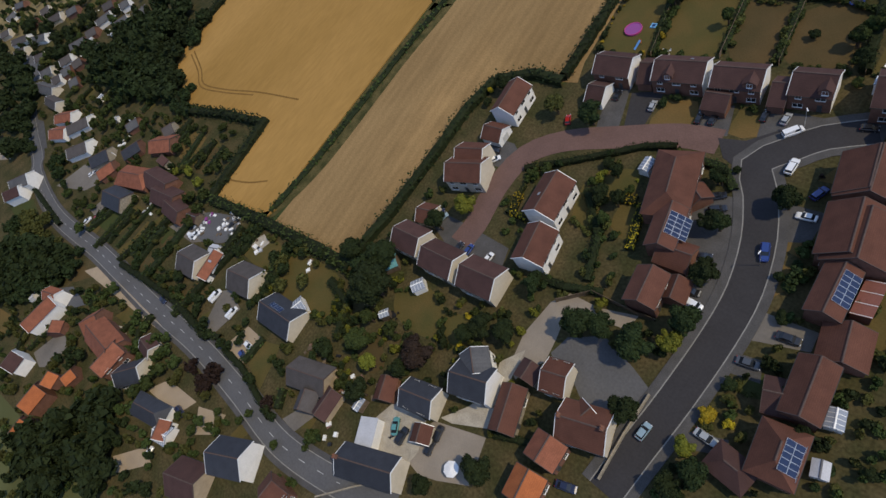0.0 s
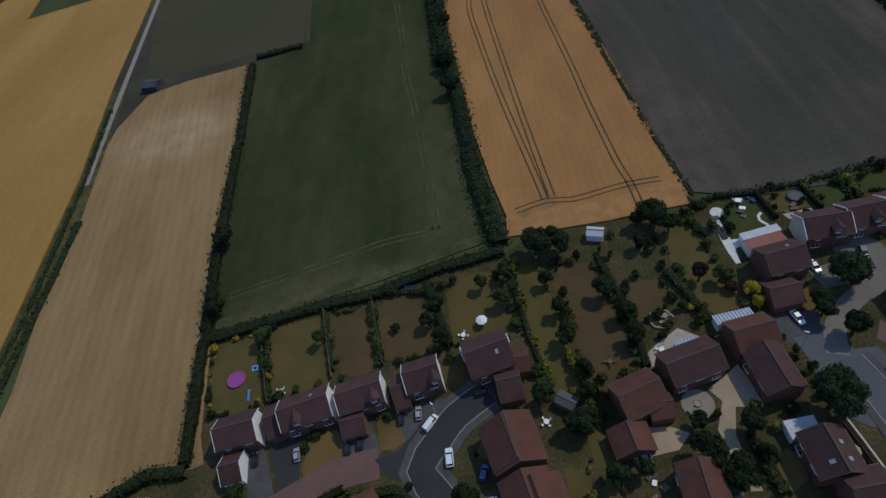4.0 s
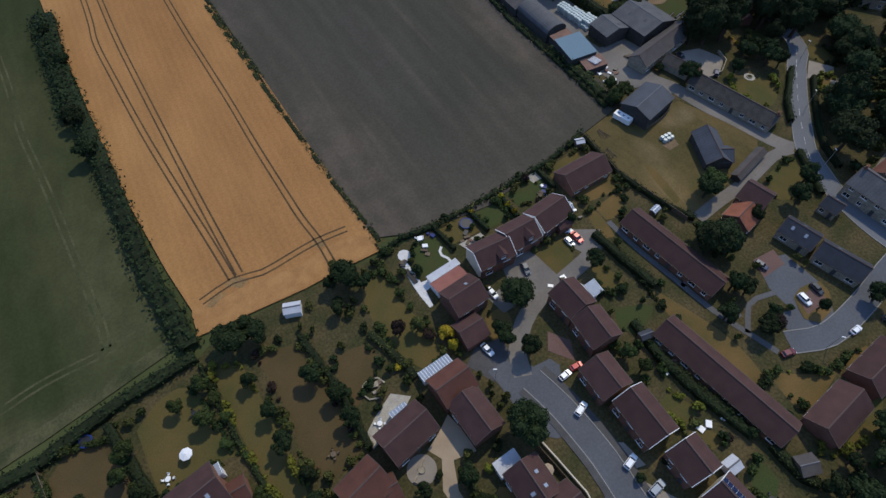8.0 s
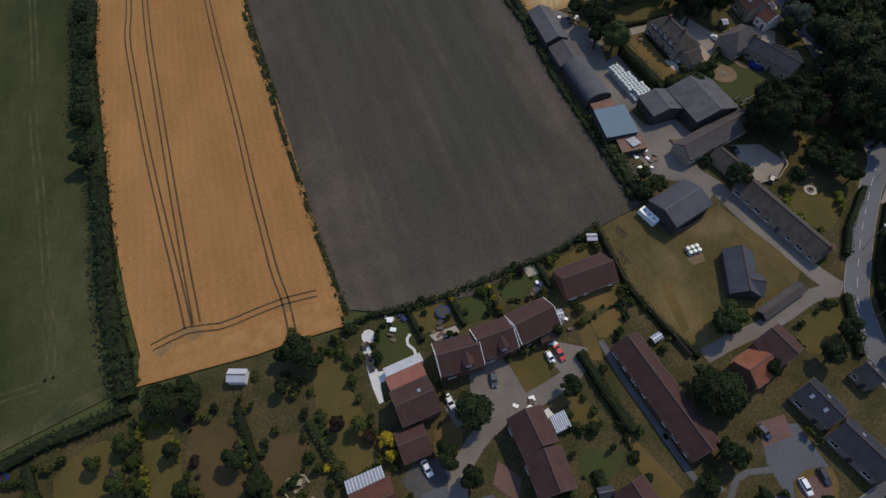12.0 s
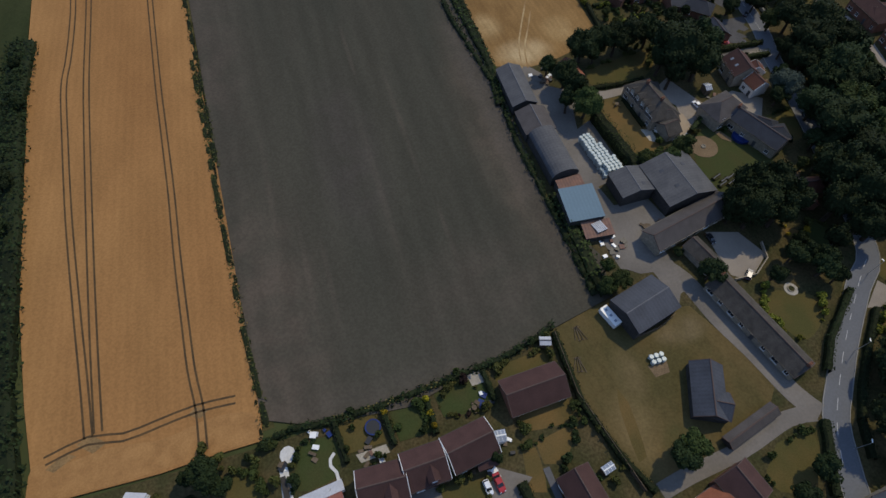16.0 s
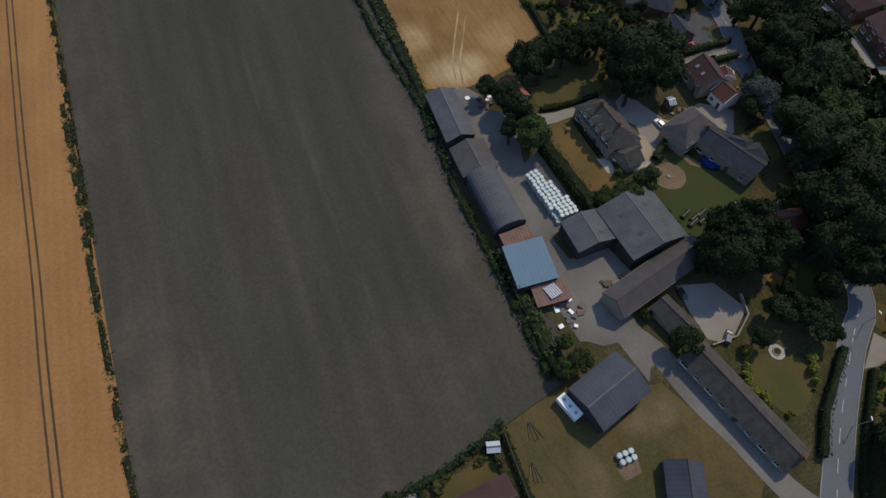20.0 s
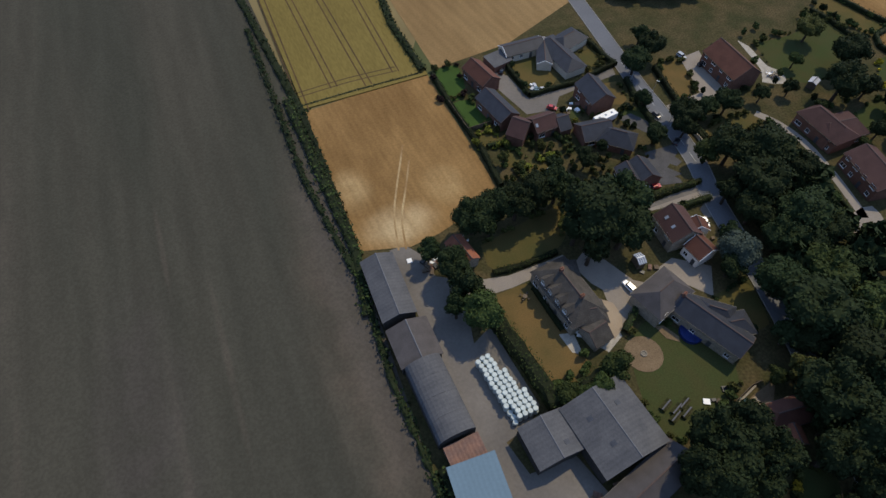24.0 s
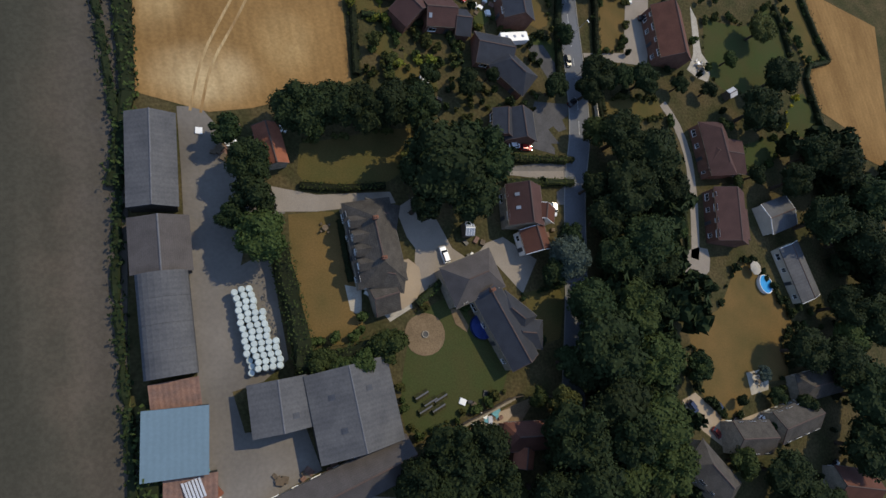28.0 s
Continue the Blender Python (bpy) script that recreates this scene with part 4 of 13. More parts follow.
def hedge(pts, width, height, kind="mid", label="clipped green hedge along a garden edge", dens=26, smooth=False, rough=0.12, category="hedge", name="hedge", gaps=0.0, size=0.2):
    """A hedge along a line: a twiggy heart with leaf sprays all over it, thicker and thinner on the way."""
    count[0] += 1
    rng = np.random.default_rng(count[0])
    p = curve_pts(pts, 4.0) if smooth else [Vector(q) for q in pts]
    cs, ns, hv, hf = [], [], [], []
    for a, b in zip(p, p[1:]):
        d = b - a
        l = d.length
        d = d / l
        nrm = Vector((-d.y, d.x))
        m = max(1, int(l / 1.6))
        for k in range(m + 1):
            q = a + d * (l * k / m)
            w, hh = width / 2 * rng.uniform(0.72, 0.95), height * rng.uniform(0.8, 0.94)
            if rng.uniform() < gaps:
                w, hh = w * 0.4, hh * 0.4
            i = len(hv)
            for s, z in ((-1, 0), (-1, hh * 0.8), (-0.55, hh), (0.55, hh), (1, hh * 0.8), (1, 0)):
                c = q + nrm * s * w
                hv.append((c.x, c.y, z))
            if k:
                for j in range(5):
                    hf.append([i - 6 + j, i - 5 + j, i + 1 + j, i + j])
        n = int(l * dens * (0.5 + 0.25 * (width + height)) / 2)
        u = rng.uniform(0, l, n)
        face = rng.uniform(0, width + 2 * height * 0.6, n)
        bulge = 1 + rough * np.sin(u * 1.7 + rng.uniform(0, 6)) + rng.normal(0, rough * 0.7, n)
        for uu, ff, bb in zip(u, face, bulge):
            if ff < width:
                o, z, nv = ff - width / 2, height * bb, (0, 0, 1)
            elif ff < width + height * 0.6:
                o, z, nv = -width / 2 * bb, rng.uniform(0.1, 1) * height, (-nrm.x, -nrm.y, 0.3)
            else:
                o, z, nv = width / 2 * bb, rng.uniform(0.1, 1) * height, (nrm.x, nrm.y, 0.3)
            c = a + d * uu + nrm * o
            cs.append((c.x, c.y, z))
            ns.append(nv)
    v, f = leaf_cards(rng, np.array(cs), np.array(ns, float), size)
    v[:, 2] = np.maximum(v[:, 2], 0.02)
    off = len(v)
    # sprays in the leaf colour, heart in the green darkened for inner shade
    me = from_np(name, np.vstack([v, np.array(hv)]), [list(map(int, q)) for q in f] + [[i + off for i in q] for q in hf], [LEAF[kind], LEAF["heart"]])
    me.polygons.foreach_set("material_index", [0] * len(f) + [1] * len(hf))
    return tagged(new(name, me), label, category)


def fence(pts, height=1.7, label="weathered timber panel fence between gardens", material="timber"):
    f = new("fence")
    tagged(f, label, "fence")
    for a, b in zip(pts, pts[1:]):
        a, b = Vector(a), Vector(b)
        d = b - a
        n = max(1, round(d.length / 2.4))
        ang = math.degrees(math.atan2(d.y, d.x))
        s = d.length / n
        for k in range(n):
            c = a + d * ((k + 0.5) / n)
            bm = bmesh.new()
            box(bm, -s / 2 + 0.05, s / 2 - 0.05, -0.025, 0.025, 0.08, height)
            box(bm, -s / 2 + 0.03, s / 2 - 0.03, -0.05, 0.05, height, height + 0.06)
            part("panel", bm, M[material], f, at=turned(c.x, c.y, ang))
            c = a + d * (k / n)
            bm = bmesh.new()
            box(bm, -0.06, 0.06, -0.06, 0.06, 0, height + 0.12)
            part("post", bm, M[material], f, at=turned(c.x, c.y, ang))
    return f


def wall(pts, height, thick=0.3, material="rubble", label="low limestone garden wall", smooth=False):
    return ribbon("garden_wall", pts, thick, height, M[material], label, "wall", kind="thing", thick=height, smooth=smooth)


# ---- cars ----
PAINT = {"white": (0.80, 0.81, 0.82), "black": (0.012, 0.012, 0.015), "silver": (0.34, 0.36, 0.38), "blue": (0.015, 0.045, 0.20), "red": (0.42, 0.018, 0.015), "grey": (0.06, 0.065, 0.075), "paleblue": (0.25, 0.36, 0.42), "darkred": (0.14, 0.015, 0.015), "navy": (0.012, 0.016, 0.045), "teal": (0.08, 0.28, 0.28)}
CARS = {}
CAR_SHAPES = {
    # x, half width, sill, bonnet line; then cabin: x, half width at the roof, roof height
    "hatch": ([(-2.0, 0.70, 0.45, 0.80), (-1.9, 0.82, 0.25, 0.95), (-0.9, 0.88, 0.2, 0.98), (0.7, 0.88, 0.2, 0.94), (1.6, 0.84, 0.22, 0.84), (1.95, 0.72, 0.3, 0.66)], (-1.8, -1.35, 0.25, 0.95), 1.46),
    "saloon": ([(-2.3, 0.74, 0.45, 0.82), (-2.2, 0.84, 0.25, 0.96), (-1.2, 0.90, 0.2, 0.98), (0.8, 0.90, 0.2, 0.94), (1.9, 0.86, 0.22, 0.84), (2.25, 0.74, 0.3, 0.66)], (-1.75, -1.0, 0.3, 1.1), 1.44),
    "suv": ([(-2.25, 0.80, 0.5, 1.0), (-2.15, 0.90, 0.3, 1.08), (-1.0, 0.94, 0.26, 1.08), (0.8, 0.94, 0.26, 1.04), (1.85, 0.90, 0.28, 0.98), (2.2, 0.78, 0.36, 0.78)], (-2.1, -1.8, 0.35, 1.05), 1.68),
    "van": ([(-2.6, 0.92, 0.4, 1.1), (-2.55, 0.96, 0.28, 1.2), (-1.0, 0.98, 0.26, 1.2), (1.0, 0.98, 0.26, 1.15), (2.1, 0.94, 0.28, 1.05), (2.5, 0.80, 0.36, 0.8)], (-2.55, -2.45, 1.1, 1.7), 1.98),
}


def car_proto(shape, colour):
    body, (c0, c1, c2, c3), top = CAR_SHAPES[shape]
    p = bpy.data.materials.get("paint_" + colour) or plain("paint_" + colour, PAINT[colour], 0.3, 0.1, 0.5, 0.8)
    c = new("van" if shape == "van" else "car")
    bm = bmesh.new()
    rings = []
    for x, w, z0, z1 in body:
        rings.append([bm.verts.new(q) for q in ((x, -w * 0.9, z0), (x, -w, z0 + 0.15), (x, -w, z1 - 0.12), (x, -w * 0.86, z1), (x, w * 0.86, z1), (x, w, z1 - 0.12), (x, w, z0 + 0.15), (x, w * 0.9, z0))])
    for r, s in zip(rings, rings[1:]):
        for k in range(8):
            bm.faces.new((r[k], r[(k + 1) % 8], s[(k + 1) % 8], s[k]))
    bm.faces.new(rings[0])
    bm.faces.new(rings[-1][::-1])
    bmesh.ops.recalc_face_normals(bm, faces=bm.faces)
    part("body", bm, p, c)
    w0, w1 = body[2][1] * 0.84, body[2][1] * 0.68
    zb = body[2][3] - 0.05
    bm = bmesh.new()
    lo = [bm.verts.new(q) for q in ((c0, -w0, zb), (c3, -w0, zb), (c3, w0, zb), (c0, w0, zb))]
    hi = [bm.verts.new(q) for q in ((c1, -w1, top - 0.03), (c2, -w1, top - 0.03), (c2, w1, top - 0.03), (c1, w1, top - 0.03))]
    bm.faces.new(hi)
    for k in range(4):
        bm.faces.new((lo[k], lo[(k + 1) % 4], hi[(k + 1) % 4], hi[k]))
    bmesh.ops.recalc_face_normals(bm, faces=bm.faces)
    part("glazing", bm, M["glass"], c, "dark tinted car windows")
    bm = bmesh.new()
    box(bm, c1 - 0.05, c2 + 0.03, -w1 - 0.02, w1 + 0.02, top - 0.03, top + 0.02)
    bmesh.ops.bevel(bm, geom=bm.edges[:], offset=0.02, segments=1)
    if shape == "van":
        box(bm, c1, 0.1, -w1 - 0.14, -w1 - 0.02, 1.15, top - 0.1)
        box(bm, c1, 0.1, w1 + 0.02, w1 + 0.14, 1.15, top - 0.1)
    part("roof", bm, p, c)
    for x in (body[0][0] + 0.75, body[-1][0] - 0.8):
        for s in (-1, 1):
            bm = bmesh.new()
            cyl(bm, 0, 0, -0.1, 0.1, 0.32, seg=14)
            cyl(bm, 0, 0, 0.1, 0.115, 0.2, 0.17, seg=10, mi=1)
            part("wheel", bm, [M["rubber"], M["rim"]], c, at=pose(x, s * (body[2][1] - 0.08), 0.32, -90 * s, 0, 0))
    for s in (-1, 1):
        bm = bmesh.new()
        box(bm, body[-1][0] - 0.18, body[-1][0] - 0.02, s * 0.6 - 0.16, s * 0.6 + 0.16, 0.58, 0.74)
        part("headlight", bm, M["lamp"], c)
        bm = bmesh.new()
        box(bm, body[0][0] - 0.02, body[0][0] + 0.08, s * 0.62 - 0.1, s * 0.62 + 0.1, 0.7, 0.9)
        part("tail_light", bm, M["tail"], c)
        bm = bmesh.new()
        box(bm, c3 - 0.35, c3 - 0.2, s * (w0 + 0.14) - 0.09, s * (w0 + 0.14) + 0.09, zb + 0.08, zb + 0.22)
        part("mirror", bm, p, c)
    return c


def car(x, y, deg, colour, shape="hatch", where="parked on a drive"):
    m = turned(x, y, deg, 0.06) @ Matrix.Scale(0.9, 4)
    words = {"paleblue": "pale blue", "darkred": "dark red"}.get(colour, colour)
    kind = {"hatch": "hatchback car", "saloon": "saloon car", "suv": "tall estate car", "van": "panel van"}[shape]
    if (colour, shape) in CARS:
        c = copy_thing(CARS[colour, shape], m)
    else:
        c = CARS[colour, shape] = car_proto(shape, colour)
        c.matrix_basis = m
    return tagged(c, f"{words} {kind} {where}", "van" if shape == "van" else "car")


# ---- garden things ----
def shed(x, y, deg, L=2.6, W=2.0, h=2.0, roof="sheet", wall="timber", label="small timber garden shed with a pitched roof"):
    o = house(x, y, deg, L, W, h, W * 0.22, roof, wall, label, "shed", "shed", windows=False, verge=False, eave=0.12, ridge="pvc" if roof == "cons" else "lead")
    if roof == "cons":
        n = max(3, int(L / 0.8))
        for side in (-1, 1):
            for k in range(n + 1):
                bm = bmesh.new()
                box(bm, -0.035, 0.035, -W * 0.27, W * 0.27, 0, 0.05)
                part("glazing_bar", bm, M["pvc"], o, at=on_slope(o, side, -L / 2 + L * k / n, W * 0.27, 0.0))
    return o


def parasol(x, y, r=1.4, h=2.4, label="open white garden parasol on a lawn", material="canvas"):
    o = new("parasol")
    o.matrix_basis = turned(x, y, 10)
    tagged(o, label, "parasol")
    bm = bmesh.new()
    cyl(bm, 0, 0, 0.0, h, 0.03, seg=8)
    part("pole", bm, M["alu"], o)
    bm = bmesh.new()
    cyl(bm, 0, 0, 0, 0.12, 0.28, 0.22, 12)
    part("base", bm, M["black"], o)
    bm = bmesh.new()
    n = 8
    rim = [bm.verts.new((r * math.cos(2 * math.pi * k / n), r * math.sin(2 * math.pi * k / n), h - 0.45)) for k in range(n)]
    low = [bm.verts.new((v.co.x, v.co.y, h - 0.6)) for v in rim]
    tip = bm.verts.new((0, 0, h + 0.02))
    for k in range(n):
        bm.faces.new((rim[k], rim[(k + 1) % n], tip))
        bm.faces.new((low[k], low[(k + 1) % n], rim[(k + 1) % n], rim[k]))
    part("canopy", bm, M[material], o)


def table_set(x, y, deg=0, n=4, material="black", label="garden table with chairs round it", r=0.6):
    o = new("garden_table")
    o.matrix_basis = turned(x, y, deg)
    tagged(o, label, "table")
    bm = bmesh.new()
    cyl(bm, 0, 0, 0.7, 0.75, r, seg=16)
    part("tabletop", bm, M[material], o)
    bm = bmesh.new()
    cyl(bm, 0, 0, 0, 0.7, 0.05, seg=8)
    cyl(bm, 0, 0, 0, 0.04, 0.3, seg=10)
    part("pedestal", bm, M[material], o)
    for k in range(n):
        a = 360 * k / n
        c = new("garden_chair")
        q = Vector((x, y)) + Vector((math.cos(radians(a + deg)), math.sin(radians(a + deg)))) * (r + 0.45)
        c.matrix_basis = turned(q.x, q.y, a + deg)
        tagged(c, f"{material} garden chair beside a garden table".replace("pvc", "white").replace("canvas", "white"), "chair", "garden chairs")
        bm = bmesh.new()
        box(bm, -0.22, 0.22, -0.22, 0.22, 0.42, 0.46)
        part("seat", bm, M[material], c)
        bm = bmesh.new()
        box(bm, 0.2, 0.24, -0.22, 0.22, 0.46, 0.9)
        part("backrest", bm, M[material], c)
        for i in (-0.2, 0.2):
            for j in (-0.2, 0.2):
                bm = bmesh.new()
                box(bm, i - 0.02, i + 0.02, j - 0.02, j + 0.02, 0, 0.42)
                part("leg", bm, M[material], c)


def round_pool(x, y, r, water, rim, label, h=0.9, sx=1.0):
    o = new("pool")
    o.matrix_basis = turned(x, y, 20)
    tagged(o, label, "pool")
    n = 28
    bm = bmesh.new()
    ring = lambda rr, z: [bm.verts.new((sx * rr * math.cos(2 * math.pi * k / n), rr * math.sin(2 * math.pi * k / n), z)) for k in range(n)]
    rows = [ring(r, 0), ring(r + 0.06, h * 0.5), ring(r, h), ring(r - 0.14, h), ring(r - 0.18, h - 0.2)]
    for a, b in zip(rows, rows[1:]):
        for k in range(n):
            bm.faces.new((a[k], a[(k + 1) % n], b[(k + 1) % n], b[k]))
    part("rim", bm, M[rim], o)
    bm = bmesh.new()
    cyl(bm, 0, 0, 0.01, h - 0.14, r - 0.17, seg=n)
    for v in bm.verts:
        v.co.x *= sx
    part("water", bm, M[water], o)


def trampoline(x, y, r=1.8):
    o = new("trampoline")
    o.matrix_basis = turned(x, y, 0)
    tagged(o, "round trampoline with a dark mat and blue rim", "trampoline")
    bm = bmesh.new()
    cyl(bm, 0, 0, 0.78, 0.82, r - 0.25, seg=24)
    part("mat", bm, M["black"], o)
    bm = bmesh.new()
    n = 24
    a = [[bm.verts.new((q * math.cos(2 * math.pi * k / n), q * math.sin(2 * math.pi * k / n), z)) for k in range(n)] for q, z in ((r, 0.72), (r, 0.86), (r - 0.3, 0.86), (r - 0.3, 0.72))]
    for i in range(4):
        for k in range(n):
            bm.faces.new((a[i][k], a[i][(k + 1) % n], a[(i + 1) % 4][(k + 1) % n], a[(i + 1) % 4][k]))
    part("rim_pad", bm, M["tarp"], o)
    for k in range(4):
        bm = bmesh.new()
        cyl(bm, (r - 0.1) * math.cos(k * 1.571 + 0.4), (r - 0.1) * math.sin(k * 1.571 + 0.4), 0, 0.75, 0.03, seg=6)
        part("leg", bm, M["alu"], o)


def lamp_post(x, y, deg=0, h=6.0):
    o = new("street_lamp")
    o.matrix_basis = turned(x, y, deg)
    tagged(o, "grey steel street lamp at the roadside", "street lamp")
    bm = bmesh.new()
    cyl(bm, 0, 0, 0, h, 0.08, 0.05, 8)
    part("pole", bm, M["alu"], o)
    bm = bmesh.new()
    box(bm, 0, 0.8, -0.1, 0.1, h - 0.06, h + 0.06)
    part("lantern", bm, M["pvc"], o)


def bale_mesh():
    bm = bmesh.new()
    n = 14
    prof = [(0.0, -0.6), (0.5, -0.6), (0.6, -0.5), (0.62, 0.0), (0.6, 0.5), (0.5, 0.6), (0.0, 0.6)]
    rows = [[bm.verts.new((r * math.cos(2 * math.pi * k / n), r * math.sin(2 * math.pi * k / n), z + 0.6)) for k in range(n)] for r, z in prof[1:-1]]
    for a, b in zip(rows, rows[1:]):
        for k in range(n):
            bm.faces.new((a[k], a[(k + 1) % n], b[(k + 1) % n], b[k]))
    bm.faces.new(rows[0][::-1])
    bm.faces.new(rows[-1])
    me = bpy.data.meshes.new("bale")
    bm.to_mesh(me)
    bm.free()
    me.materials.append(M["wrap"])
    return me


BALE = bale_mesh()


def bale(x, y, z=0.0, group="stacked bales"):
    o = new("silage_bale", BALE)
    o.matrix_basis = turned(x, y, (x * 37 + y * 91) % 360, z)
    tagged(o, "round silage bale wrapped in pale green film", "bale", group)


def clutter(x, y, n, spread, seed, materials=("timber", "pvc", "black", "rustsheet"), label="box lying outside in a yard", name="crate"):
    """A few odd boxes and drums lying about a yard."""
    r = random.Random(seed)
    for k in range(n):
        m = r.choice(materials)
        bm = bmesh.new()
        a, b, c = r.uniform(0.3, 0.9), r.uniform(0.3, 0.7), r.uniform(0.25, 0.7)
        box(bm, -a, a, -b, b, 0, c)
        bmesh.ops.bevel(bm, geom=bm.edges[:], offset=0.05, segments=1)
        o = mesh_ob(name, bm, M[m])
        o.matrix_basis = turned(x + r.uniform(-spread, spread), y + r.uniform(-spread, spread), r.uniform(0, 180), 0.0)
        tagged(o, {"timber": "brown wooden ", "pvc": "white plastic ", "black": "black plastic ", "rustsheet": "rusty metal "}.get(m, "") + label, "crate")


def dash_points(pts, on, off):
    """Short stretches of a line: on metres drawn, off metres left out."""
    p = curve_pts(pts, 1.0)
    out, run, cur = [], 0.0, [p[0]]
    for a, b in zip(p, p[1:]):
        run += (b - a).length
        phase = run % (on + off)
        if phase < on:
            cur.append(b)
        elif len(cur) > 1:
            out.append([tuple(q) for q in cur])
            cur = []
        if phase >= on:
            cur = []
    return out


def far_land():
    """Far countryside: a patchwork of fields, each with its own crop."""
    m = bpy.data.materials.new("far_fields")
    m.use_nodes = True
    nt = m.node_tree
    N, L = nt.nodes, nt.links
    b = N["Principled BSDF"]
    b.inputs["Roughness"].default_value, b.inputs["Specular IOR Level"].default_value = 0.95, 0.05
    co = N.new("ShaderNodeTexCoord")
    mp = N.new("ShaderNodeMapping")
    mp.inputs["Scale"].default_value = (0.0045, 0.0065, 1)
    mp.inputs["Rotation"].default_value = (0, 0, 0.4)
    L.new(co.outputs["Object"], mp.inputs[0])
    vo = N.new("ShaderNodeTexVoronoi")
    vo.distance = "MANHATTAN"
    vo.inputs["Scale"].default_value = 1.0
    L.new(mp.outputs[0], vo.inputs["Vector"])
    sep = N.new("ShaderNodeSeparateColor")
    L.new(vo.outputs["Color"], sep.inputs[0])
    ramp = N.new("ShaderNodeValToRGB")
    ramp.color_ramp.interpolation = "CONSTANT"
    el = ramp.color_ramp.elements
    el[0].color = (0.060, 0.070, 0.028, 1)
    el[1].position, el[1].color = 0.3, (0.085, 0.092, 0.040, 1)
    for pos, c in ((0.52, (0.055, 0.052, 0.036)), (0.66, (0.045, 0.060, 0.024)), (0.80, (0.20, 0.155, 0.075)), (0.9, (0.10, 0.10, 0.05))):
        q = el.new(pos)
        q.color = (*c, 1)
    L.new(sep.outputs[0], ramp.inputs[0])
    no = N.new("ShaderNodeTexNoise")
    no.inputs["Scale"].default_value, no.inputs["Detail"].default_value = 0.03, 6
    L.new(co.outputs["Object"], no.inputs["Vector"])
    r = N.new("ShaderNodeMapRange")
    r.inputs[1].default_value, r.inputs[2].default_value, r.inputs[3].default_value, r.inputs[4].default_value = 0.3, 0.7, 0.75, 1.2
    L.new(no.outputs[0], r.inputs[0])
    hsv = N.new("ShaderNodeHueSaturation")
    L.new(ramp.outputs[0], hsv.inputs["Color"])
    L.new(r.outputs[0], hsv.inputs["Value"])
    L.new(hsv.outputs[0], b.inputs["Base Color"])
    return m


FAR = far_land()


def woods(name, spots, kind, label, fine=False):
    """Far trees too many to count, as one mesh: spots of (x, y, radius, height)."""
    count[0] += 1
    rng = np.random.default_rng(count[0])
    vs, fs, off = [], [], 0
    for x, y, r, h in spots:
        v, f = CROWN_SHAPES[(9 if fine else 11 if r < 0.8 else 7) + int(rng.integers(2))]
        a = rng.uniform(0, 6.28)
        c, s = math.cos(a), math.sin(a)
        q = v @ np.array([[c, s, 0], [-s, c, 0], [0, 0, 1]]) * np.array([r, r, h * 0.55])
        q = q + np.array([x, y, h * 0.5])
        q[:, 2] = np.maximum(q[:, 2], 0)
        vs.append(q)
        fs += [[i + off for i in w] for w in f]
        off += len(q)
    me = from_np(name, np.vstack(vs), fs, [LEAF[kind]])
    return tagged(new(name, me), label, "trees", kind="stuff")


def row_spots(pts, gap, r, h, jitter=1.5, seed=1):
    rng = random.Random(seed)
    out = []
    for a, b in zip(pts, pts[1:]):
        a, b = Vector(a), Vector(b)
        n = max(1, int((b - a).length / gap))
        for k in range(n):
            q = a.lerp(b, (k + rng.random() * 0.6) / n)
            out.append((q.x + rng.uniform(-jitter, jitter), q.y + rng.uniform(-jitter, jitter), r * rng.uniform(0.6, 1.3), h * rng.uniform(0.6, 1.25)))
    return out


def area_spots(pts, n, r, h, seed=1):
    """n spots inside an outline."""
    rng = random.Random(seed)
    xs, ys = [p[0] for p in pts], [p[1] for p in pts]
    out = []
    while len(out) < n:
        x, y = rng.uniform(min(xs), max(xs)), rng.uniform(min(ys), max(ys))
        inside = False
        for (x0, y0), (x1, y1) in zip(pts, [*pts[1:], pts[0]]):
            if (y0 > y) != (y1 > y) and x < (x1 - x0) * (y - y0) / (y1 - y0) + x0:
                inside = not inside
        if inside:
            out.append((x, y, r * rng.uniform(0.6, 1.3), h * rng.uniform(0.6, 1.25)))
    return out


def trailer(x, y, deg, L, W, H, label="white livestock trailer parked behind a barn"):
    o = new("trailer" if L < 7 else "motorhome")
    o.matrix_basis = turned(x, y, deg)
    tagged(o, label, "trailer" if L < 7 else "motorhome")
    bm = bmesh.new()
    box(bm, -L / 2, L / 2, -W / 2, W / 2, 0.5, H)
    bmesh.ops.bevel(bm, geom=bm.edges[:], offset=0.15, segments=2)
    part("body", bm, M["pvc"], o)
    for s in (-1, 1):
        for u in (-0.35, 0.35):
            bm = bmesh.new()
            cyl(bm, 0, 0, -0.1, 0.1, 0.35, seg=12)
            part("wheel", bm, M["rubber"], o, at=pose(u * L * 0.8, s * (W / 2 - 0.12), 0.35, 90, 0, 0))
    for u in (-0.3, 0.0, 0.3):
        bm = bmesh.new()
        box(bm, u * L - 0.3, u * L + 0.3, -0.3, 0.3, H, H + 0.08)
        part("roof_vent", bm, M["cons"], o)


